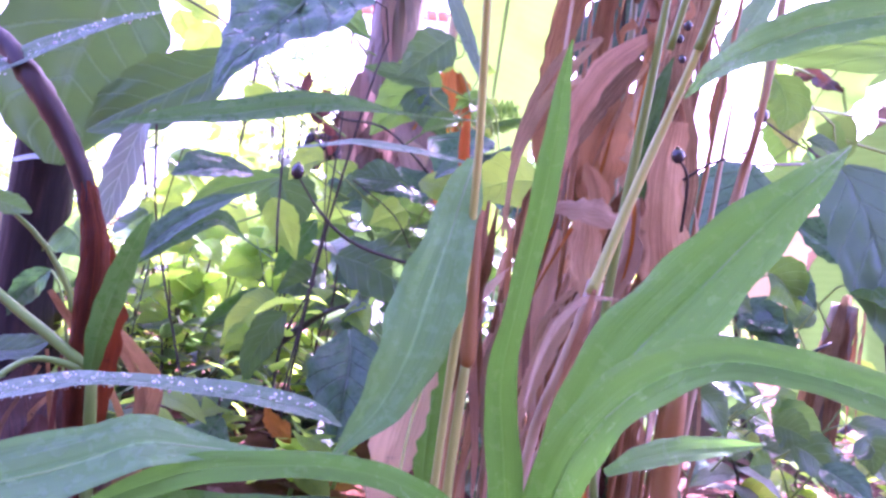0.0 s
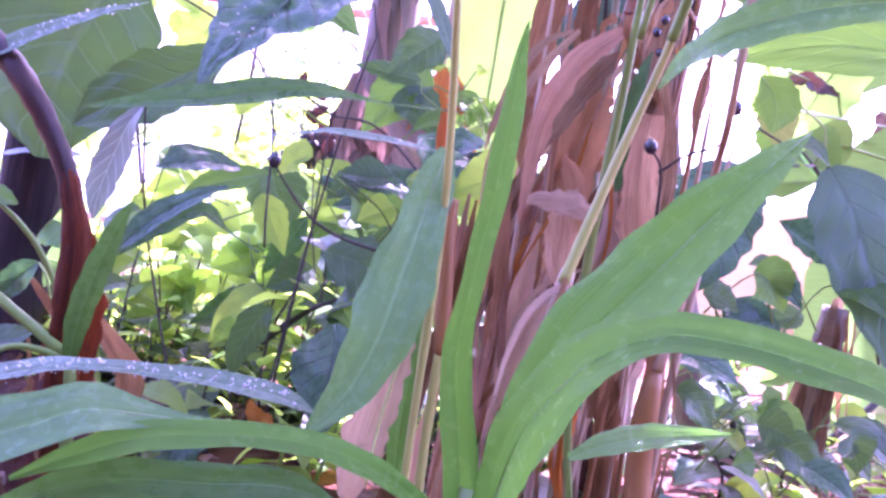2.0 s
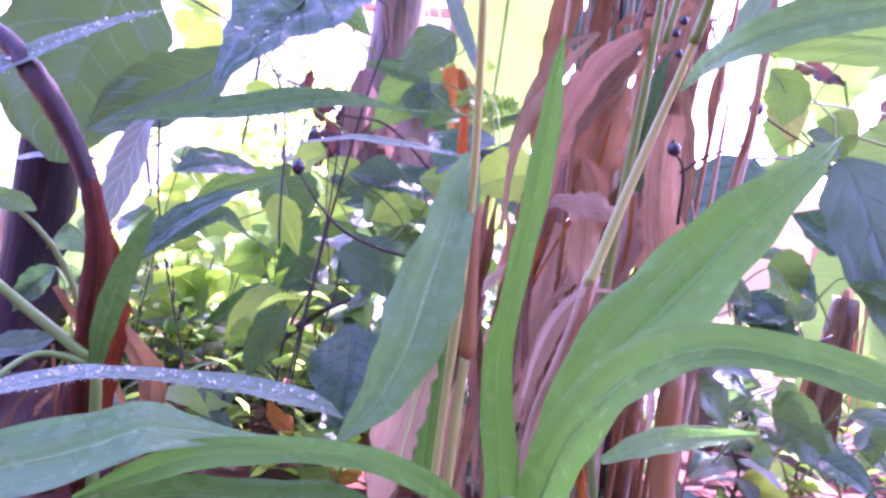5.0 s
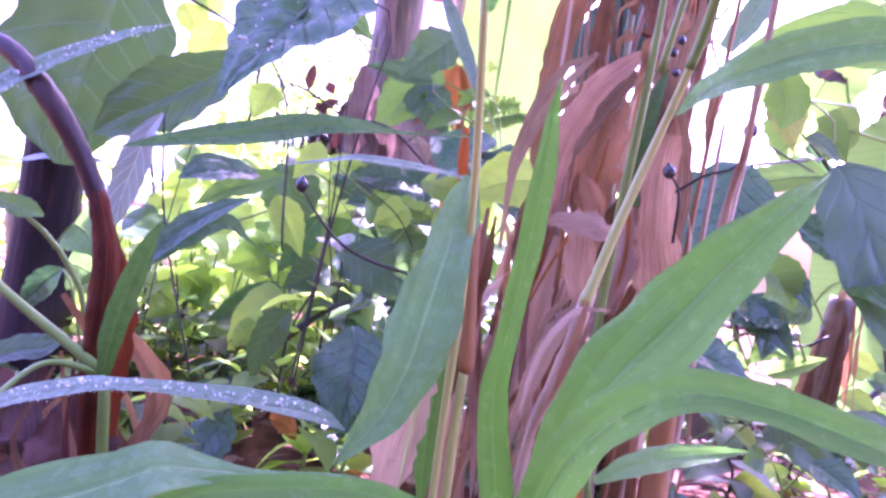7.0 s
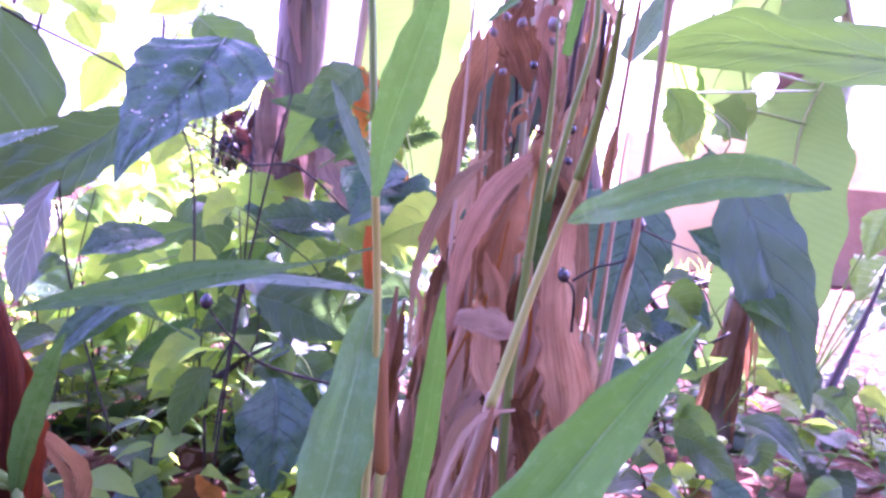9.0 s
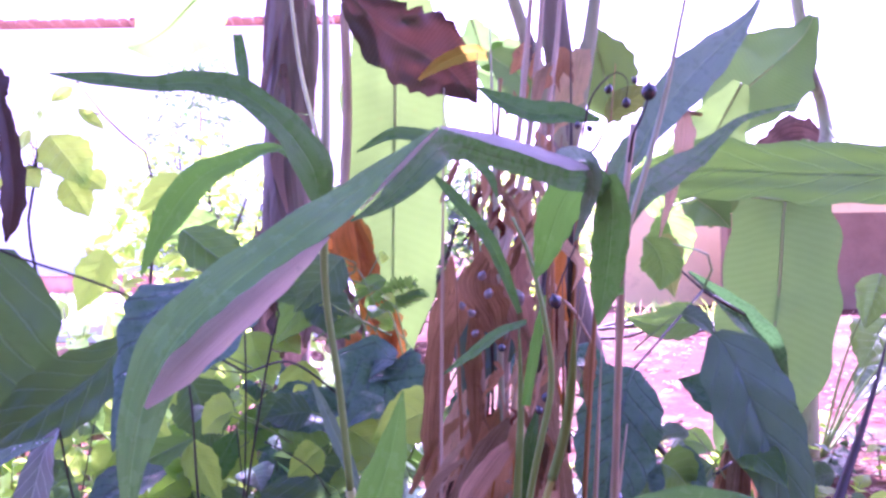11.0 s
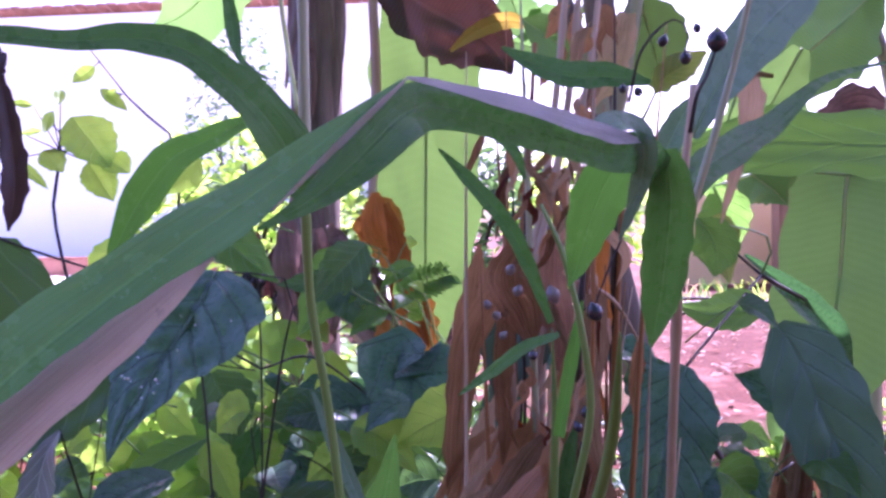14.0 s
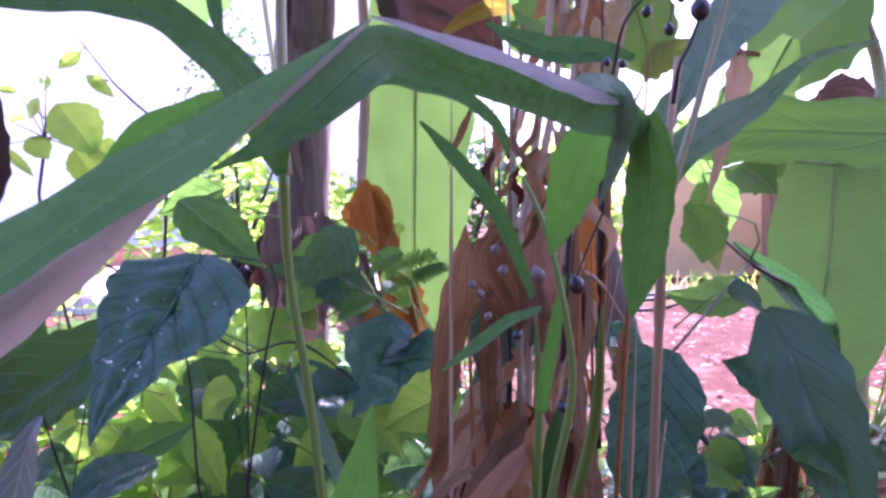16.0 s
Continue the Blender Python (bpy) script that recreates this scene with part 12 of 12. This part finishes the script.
leaf(back, "herb", [(-0.4126, 0.9971, 0.2093, 0.0046), (-0.4295, 0.9959, 0.2016, 0.0555), (-0.4454, 0.9847, 0.1928, 0.0687), (-0.459, 0.9736, 0.1841, 0.0408), (-0.4722, 0.9626, 0.1797, 0.003)], (-0.34, -0.8, 0.59), "leaf", seed=507, half=5, n=16, quilt=0.05)
stem(back, "greenstalk", [(-0.4126, 0.9971, 0.2093, 0.0008), (-0.4226, 1.0571, 0.1393, 0.0014)], "petiole", n=8, sides=5)
leaf(back, "herb", [(-0.3265, 0.9521, 0.1914, 0.0044), (-0.3421, 0.951, 0.1842, 0.0462), (-0.3571, 0.9398, 0.1765, 0.0572), (-0.37, 0.9288, 0.169, 0.0339), (-0.3824, 0.9179, 0.1654, 0.0028)], (0.22, -0.8, 0.48), "leaf", seed=508, half=5, n=16, quilt=0.05)
stem(back, "greenstalk", [(-0.3265, 0.9521, 0.1914, 0.0008), (-0.3365, 1.0121, 0.1214, 0.0014)], "petiole", n=8, sides=5)
leaf(back, "broad", [(-0.2981, 1.2064, 0.2846, 0.0055), (-0.2765, 1.2077, 0.2796, 0.0474), (-0.2479, 1.1994, 0.274, 0.0587), (-0.222, 1.1909, 0.2685, 0.0349), (-0.1965, 1.1824, 0.2653, 0.0036)], (0.27, -0.8, 0.69), "leaf", seed=509, half=5, n=16, quilt=0.05)
stem(back, "greenstalk", [(-0.2981, 1.2064, 0.2846, 0.0008), (-0.3081, 1.2664, 0.2146, 0.0014)], "petiole", n=8, sides=5)
leaf(back, "broad", [(-0.3065, 1.1046, 0.2315, 0.0051), (-0.2865, 1.1056, 0.2212, 0.0587), (-0.2594, 1.097, 0.2082, 0.0727), (-0.235, 1.0883, 0.1957, 0.0432), (-0.2108, 1.0797, 0.1881, 0.0033)], (-0.22, -0.8, 0.44), "leaf", seed=510, half=5, n=16, quilt=0.05)
stem(back, "greenstalk", [(-0.3065, 1.1046, 0.2315, 0.0008), (-0.3165, 1.1646, 0.1615, 0.0014)], "petiole", n=8, sides=5)
leaf(back, "herb", [(-0.4462, 1.296, 0.2239, 0.006), (-0.432, 1.2966, 0.214, 0.069), (-0.4113, 1.2877, 0.2014, 0.0856), (-0.3924, 1.2786, 0.1891, 0.051), (-0.3736, 1.2696, 0.1816, 0.0039)], (0.36, -0.8, 0.22), "leaf", seed=511, half=5, n=16, quilt=0.05)
stem(back, "greenstalk", [(-0.4462, 1.2960, 0.2239, 0.0008), (-0.4562, 1.3560, 0.1539, 0.0014)], "petiole", n=8, sides=5)
leaf(back, "broad", [(-0.1637, 1.214, 0.2359, 0.0055), (-0.1867, 1.2123, 0.2281, 0.0573), (-0.2128, 1.2004, 0.2183, 0.071), (-0.236, 1.1887, 0.2087, 0.0422), (-0.2586, 1.1772, 0.2034, 0.0036)], (0.39, -0.8, 0.26), "leaf", seed=512, half=5, n=16, quilt=0.05)
stem(back, "greenstalk", [(-0.1637, 1.2140, 0.2359, 0.0008), (-0.1737, 1.2740, 0.1659, 0.0014)], "petiole", n=8, sides=5)
leaf(back, "herb", [(-0.6326, 1.3374, 0.3748, 0.0062), (-0.6104, 1.3385, 0.3598, 0.079), (-0.5787, 1.33, 0.3385, 0.0981), (-0.55, 1.3214, 0.3177, 0.0584), (-0.5214, 1.3129, 0.3041, 0.004)], (-0.36, -0.8, 0.44), "leaf", seed=513, half=5, n=16, quilt=0.05)
stem(back, "greenstalk", [(-0.6326, 1.3374, 0.3748, 0.0008), (-0.6426, 1.3974, 0.3048, 0.0014)], "petiole", n=8, sides=5)
leaf(back, "herb", [(-0.399, 1.1993, 0.2493, 0.0055), (-0.4193, 1.1978, 0.2422, 0.0625), (-0.4401, 1.1863, 0.2334, 0.0774), (-0.4583, 1.1749, 0.2248, 0.0461), (-0.476, 1.1637, 0.22, 0.0036)], (-0.33, -0.8, 0.62), "leaf", seed=514, half=5, n=16, quilt=0.05)
stem(back, "greenstalk", [(-0.3990, 1.1993, 0.2493, 0.0008), (-0.4090, 1.2593, 0.1793, 0.0014)], "petiole", n=8, sides=5)
leaf(back, "herb", [(-0.6001, 1.1368, 0.27, 0.0053), (-0.5803, 1.1378, 0.2564, 0.0655), (-0.551, 1.1292, 0.2383, 0.0812), (-0.5244, 1.1205, 0.2205, 0.0483), (-0.498, 1.1119, 0.2095, 0.0034)], (0.06, -0.8, 0.23), "leaf", seed=515, half=5, n=16, quilt=0.05)
stem(back, "greenstalk", [(-0.6001, 1.1368, 0.2700, 0.0008), (-0.6101, 1.1968, 0.2000, 0.0014)], "petiole", n=8, sides=5)
leaf(seedh, "bark", [(-0.4194, 1.284, 0.5276, 0.0029), (-0.4213, 1.2835, 0.5079, 0.0196), (-0.4232, 1.2829, 0.4881, 0.0147), (-0.4242, 1.2827, 0.4783, 0.002)], (0.2, -0.95, 0.1), "dry_leaf", seed=536, half=3, n=12)
leaf(seedh, "bark", [(-0.3907, 1.2852, 0.4974, 0.0029), (-0.3854, 1.2854, 0.489, 0.0196), (-0.3801, 1.2855, 0.4806, 0.0147), (-0.3774, 1.2856, 0.4764, 0.002)], (0.2, -0.95, 0.1), "dry_leaf", seed=537, half=3, n=12)
leaf(seedh, "bark", [(-0.367, 1.2861, 0.4674, 0.0029), (-0.3807, 1.285, 0.4585, 0.0196), (-0.3944, 1.2839, 0.4496, 0.0147), (-0.4013, 1.2834, 0.4452, 0.002)], (0.2, -0.95, 0.1), "dry_leaf", seed=538, half=3, n=12)
leaf(seedh, "bark", [(-0.3824, 1.2845, 0.4383, 0.0029), (-0.3728, 1.2849, 0.4284, 0.0196), (-0.3632, 1.2853, 0.4186, 0.0147), (-0.3584, 1.2855, 0.4136, 0.002)], (0.2, -0.95, 0.1), "dry_leaf", seed=539, half=3, n=12)
leaf(seedh, "bark", [(-0.3535, 1.2859, 0.418, 0.0029), (-0.3577, 1.2853, 0.4027, 0.0196), (-0.3618, 1.2847, 0.3875, 0.0147), (-0.3639, 1.2844, 0.3799, 0.002)], (0.2, -0.95, 0.1), "dry_leaf", seed=540, half=3, n=12)
leaf(seedh, "bark", [(-0.4064, 1.2834, 0.4586, 0.0029), (-0.3978, 1.2837, 0.4484, 0.0196), (-0.3893, 1.284, 0.4382, 0.0147), (-0.385, 1.2842, 0.4331, 0.002)], (0.2, -0.95, 0.1), "dry_leaf", seed=541, half=3, n=12)
leaf(seedh, "bark", [(-0.3423, 1.2878, 0.4765, 0.0029), (-0.3498, 1.2869, 0.4568, 0.0196), (-0.3574, 1.286, 0.437, 0.0147), (-0.3611, 1.2856, 0.4271, 0.002)], (0.2, -0.95, 0.1), "dry_leaf", seed=542, half=3, n=12)

leaf(dry, "tough", [(0.0735, 0.498, 0.2656, 0.0079), (0.0705, 0.4937, 0.3071, 0.0107), (0.0745, 0.4897, 0.344, 0.0092), (0.0803, 0.4905, 0.365, 0.0011)], (0, -0.95, 0.2), "leaf", seed=562, fold=0.3)

leaf(bane, "banana", [(0.1995, 1.1988, 0.7131, 0.0088), (0.1707, 1.1872, 0.7422, 0.0699), (0.1359, 1.1803, 0.7722, 0.0835), (0.1013, 1.1732, 0.7958, 0.0537), (0.079, 1.1669, 0.8104, 0.0052)], (0, -0.95, 0.2), "leaf", seed=570, half=6)
leaf(bane, "yellow", [(0.2743, 1.1535, 0.6888, 0.0067), (0.2873, 1.1547, 0.7096, 0.0388), (0.3154, 1.157, 0.7277, 0.0455), (0.3511, 1.1599, 0.7489, 0.0051)], (0, -0.95, 0.2), "leaf", seed=571, half=5)
stem(bane, "greenstalk", [(0.1995, 1.1988, 0.7131, 0.0018), (0.2170, 1.2127, 0.6597, 0.003), (0.2144, 1.1865, 0.6463, 0.004)], "petiole", n=10, sides=5)
stem(bane, "greenstalk", [(0.2743, 1.1535, 0.6888, 0.0018), (0.2544, 1.1900, 0.6475, 0.003), (0.2144, 1.1865, 0.6463, 0.004)], "petiole", n=10, sides=5)
leaf(dry, "drybrown", [(0.0191, 0.615, 0.4745, 0.0025), (0.0132, 0.6163, 0.4298, 0.0222), (0.0054, 0.6175, 0.38, 0.0212), (0.0008, 0.6193, 0.3257, 0.0087)], (0, -0.95, 0.2), "dry_leaf", seed=572, fold=0.4, wave=0.15, n=20, half=3)
leaf(dry, "dry", [(0.0788, 0.6245, 0.4002, 0.0022), (0.08, 0.6264, 0.3565, 0.0183), (0.0801, 0.6283, 0.3127, 0.0164), (0.0806, 0.6299, 0.2738, 0.0058)], (0, -0.95, 0.2), "dry_leaf", seed=573, fold=0.4, wave=0.15, n=20, half=3)


# ---- undergrowth ----
def ovate(length, width, seed):
    rows = [(0, 0, 0, width * 0.15), (0, length * 0.25, length * 0.06, width), (0, length * 0.6, length * 0.05, width * 0.8), (0, length, -length * 0.08, 0.0006)]
    return leaf_mesh(rows, (0, 0, 1), fold=0.2, wave=0.05, seed=seed, n=9, half=2)


OVATE = {}
for kind in ("herb", "herbshade", "broadlit"):
    OVATE[kind] = [ovate(1.0, w, i) for i, w in enumerate((0.62, 0.78, 0.5))]
    for me in OVATE[kind]:
        me.materials.append(MATS[kind])


def herb(rng, x, y, height, size, kind, count, label):
    z0 = ground_height(x, y)
    top = (x + rng.uniform(-0.25, 0.25) * height, y + rng.uniform(-0.25, 0.25) * height, z0 + height)
    base = thing("herb", (x, y, z0), label, "weed", "undergrowth")
    rows = [(x, y, z0 - 0.01, 0.0022), ((x + top[0]) / 2 + rng.uniform(-0.02, 0.02), (y + top[1]) / 2, z0 + height * 0.55, 0.0018), (*top, 0.0008)]
    stem(base, "greenstalk" if rng.random() < 0.6 else "twig", rows, n=8, sides=5)
    c = spline(rows, 20)
    for k in range(count):
        i = min(19, int(4 + 16 * k / count))
        p = c[i, :3]
        turn = k * 2.4 + rng.uniform(-0.5, 0.5)
        s = size * rng.uniform(0.6, 1.2)
        ob = part("leaf", rng.choice(OVATE[kind]), None, None)
        m = Matrix.Translation(p) @ Euler((radians(rng.uniform(-35, 40)), radians(rng.uniform(-25, 25)), turn)).to_matrix().to_4x4() @ Matrix.Diagonal((s, s, s, 1))
        ob.matrix_world = m
        ob.parent = base
        ob.matrix_parent_inverse = base.matrix_world.inverted()


rng = random.Random(11)
for i in range(120):
    x, y = rng.uniform(-1.5, -0.02), rng.uniform(1.0, 2.6)
    herb(rng, x, y, rng.uniform(0.12, 0.5) * (0.7 if x > -0.3 else 1.0), rng.uniform(0.055, 0.10), "herb", rng.randint(9, 15), "bright green weed with small round leaves")
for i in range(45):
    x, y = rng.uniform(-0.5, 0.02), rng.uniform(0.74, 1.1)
    herb(rng, x, y, rng.uniform(0.05, 0.22), rng.uniform(0.035, 0.065), rng.choice(("herb", "herbshade")), rng.randint(8, 13), "green weed under the grass stalks, some in shaded leaf colour")
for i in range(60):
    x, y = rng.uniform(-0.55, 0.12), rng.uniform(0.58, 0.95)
    herb(rng, x, y, rng.uniform(0.02, 0.09), rng.uniform(0.03, 0.055), "herb" if rng.random() < 0.5 else "herbshade", rng.randint(7, 11), "green weed under the grass stalks, some in shaded leaf colour")
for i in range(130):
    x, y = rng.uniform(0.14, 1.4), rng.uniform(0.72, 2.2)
    herb(rng, x, y, rng.uniform(0.03, 0.12), rng.uniform(0.03, 0.06), "herbshade" if rng.random() < 0.7 else "herb", rng.randint(7, 12), "low green weed on the soil")


def litter(name, count, box, size, material, seed, label, floor=None):
    """Loose bits that lie on the soil, in one mesh."""
    rg = np.random.default_rng(seed)
    verts, faces, uvs = [], [], []
    for k in range(count):
        x, y = rg.uniform(box[0], box[1]), rg.uniform(box[2], box[3])
        z = (ground_height(x, y) if floor is None else floor) + 0.006
        s = size * rg.uniform(0.4, 1.3)
        a, tip = rg.uniform(0, 6.28), rg.uniform(-0.3, 0.3)
        ux, uy = np.array((math.cos(a), math.sin(a), tip)), np.array((-math.sin(a), math.cos(a), rg.uniform(-0.3, 0.3)))
        b = len(verts)
        for u, v, h in ((-1, 0, 0.1), (-0.4, -0.4, 0.2), (0.4, -0.35, 0.12), (1, 0, 0), (0.4, 0.35, 0.12), (-0.4, 0.4, 0.2), (0, 0, 0)):
            q = np.array((x, y, z)) + s * (ux * u + uy * v) + np.array((0, 0, s * (h + 0.25)))
            verts.append(tuple(q))
            uvs.append((u / 2 + 0.5, v + 0.5))
        for k2 in range(6):
            faces.append((b + k2, b + (k2 + 1) % 6, b + 6))
    ob = part(name, mesh_from(name, verts, faces, uvs, False), material, None)
    return tagged(ob, label, "leaf litter", kind="stuff")


litter("leaf_litter", 2600, (-1.6, 3.0, 0.5, 5.0), 0.022, "litter", 5, "dry brown leaf litter scattered on the soil")
litter("leaf_litter", 3500, (-0.8, 1.5, 0.35, 2.2), 0.016, "litter", 9, "dry brown leaf litter under the plants")
litter("leaf_litter", 700, (-6.0, -2.2, 6.2, 9.0), 0.05, "litter", 14, "red brown dry leaves swept over the pale yard", 0.06)
litter("pale_chips", 900, (0.2, 4.0, 0.8, 7.0), 0.018, "pink", 6, "pale dry chips scattered on red soil")


# ---- distance ----
def wall(name, lo, hi, material, label):
    return tagged(part(name, box_mesh(lo, hi), material, None), label, "wall", kind="structure")


wall("wall_east", (1.9, 8.2, -0.2), (14.0, 8.5, 1.4), "wall", "sunlit tan plaster house wall")
wall("wall_low", (2.8, 7.4, -0.2), (14.0, 7.65, 0.88), "mud", "low brown mud wall")
tagged(part("courtyard", box_mesh((-14.0, 5.0, -0.1), (-0.6, 13.9, 0.06)), "concrete", None), "pale sunlit courtyard floor", "courtyard", kind="structure")
house = thing("garden_wall", (-9.5, 15.3, 0.0), "high lime washed wall with a clay tile coping", "wall")
part("wall", box_mesh((-19.0, 15.2, -0.4), (-0.4, 15.5, 5.35)), "white", house)
TILE = box_mesh((-0.11, -0.32, -0.03), (0.11, 0.32, 0.05), 0.02)
for i in range(80):
    tile = part("tile", TILE, "roof", None)
    tile.matrix_world = pose(-18.9 + i * 0.234, 15.35, 5.39 + 0.012 * (i % 3), -12, 0, 0)
    tile.parent = house
    tile.matrix_parent_inverse = house.matrix_world.inverted()
# Plain block added to stand in for a red band of leaf litter.
tagged(part("litter_block", box_mesh((-7.5, 9.4, -0.2), (-3.0, 9.7, 0.3), 0.04), "roof", None), "low red block standing in for a band of leaf litter", "wall", kind="structure")


def bush(name, base, radius, count, size, material, seed, label, tall=1.0):
    rg = random.Random(seed)
    root = thing(name, base, label, "bush", "far bushes")
    for k in range(5):
        a = rg.uniform(0, 6.28)
        tip = (base[0] + radius * 0.6 * math.cos(a), base[1] + radius * 0.6 * math.sin(a), base[2] + radius * tall * rg.uniform(0.9, 1.7))
        stem(root, "twig", [(*base, 0.02), tuple((base[i] + tip[i]) / 2 + rg.uniform(-0.05, 0.05) for i in range(3)) + (0.014,), (*tip, 0.004)], "limb", n=8, sides=5)
    verts, faces, uvs = [], [], []
    for k in range(count):
        d = Vector((rg.gauss(0, 1), rg.gauss(0, 1), rg.gauss(0, 1))).normalized() * radius * rg.uniform(0.3, 1.0) ** 0.6
        c = Vector(base) + Vector((d.x, d.y, (radius + d.z) * tall))
        if c.z < 0.05:
            continue
        m = Euler((rg.uniform(-1, 1), rg.uniform(-1, 1), rg.uniform(0, 6.28))).to_matrix()
        b, s = len(verts), size * rg.uniform(0.5, 1.3)
        for u, v, h in ((0, -1, 0), (-0.45, -0.2, 0.12), (-0.35, 0.4, 0.1), (0, 1, -0.1), (0.35, 0.4, 0.1), (0.45, -0.2, 0.12)):
            verts.append(tuple(c + m @ Vector((u * s, v * s, h * s))))
            uvs.append((u / 2 + 0.5, v / 2 + 0.5))
        faces += [(b, b + 1, b + 2, b + 3), (b, b + 3, b + 4, b + 5)]
    part("crown", mesh_from("crown", verts, faces, uvs, False), material, root)


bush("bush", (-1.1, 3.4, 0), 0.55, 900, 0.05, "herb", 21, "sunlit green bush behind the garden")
bush("bush", (-0.2, 4.6, 0), 0.6, 900, 0.06, "herbshade", 23, "green bush behind the banana plants in shaded leaf colour")
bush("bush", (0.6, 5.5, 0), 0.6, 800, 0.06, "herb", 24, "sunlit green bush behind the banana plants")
bush("bush", (-1.85, 5.4, 0.06), 0.40, 1100, 0.034, "herbshade", 61, "slim fine leaved bush at the edge of the yard", 2.7)
# Added behind the camera, never in view, to hold back the sky's light.
bush("unseen_shade_tree", (0.4, -3.6, 0.0), 2.4, 5000, 0.16, "herbshade", 31, "dense tree out of view, added to block sky light")

# Unseen row behind the camera, added to darken leaves that face it.
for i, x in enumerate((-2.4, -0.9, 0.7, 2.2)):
    bush("bush", (x, -1.9 - 0.2 * (i % 2), 0), 0.85, 1500, 0.09, "herbshade", 41 + i, "dense bush out of view, added to absorb fill light")
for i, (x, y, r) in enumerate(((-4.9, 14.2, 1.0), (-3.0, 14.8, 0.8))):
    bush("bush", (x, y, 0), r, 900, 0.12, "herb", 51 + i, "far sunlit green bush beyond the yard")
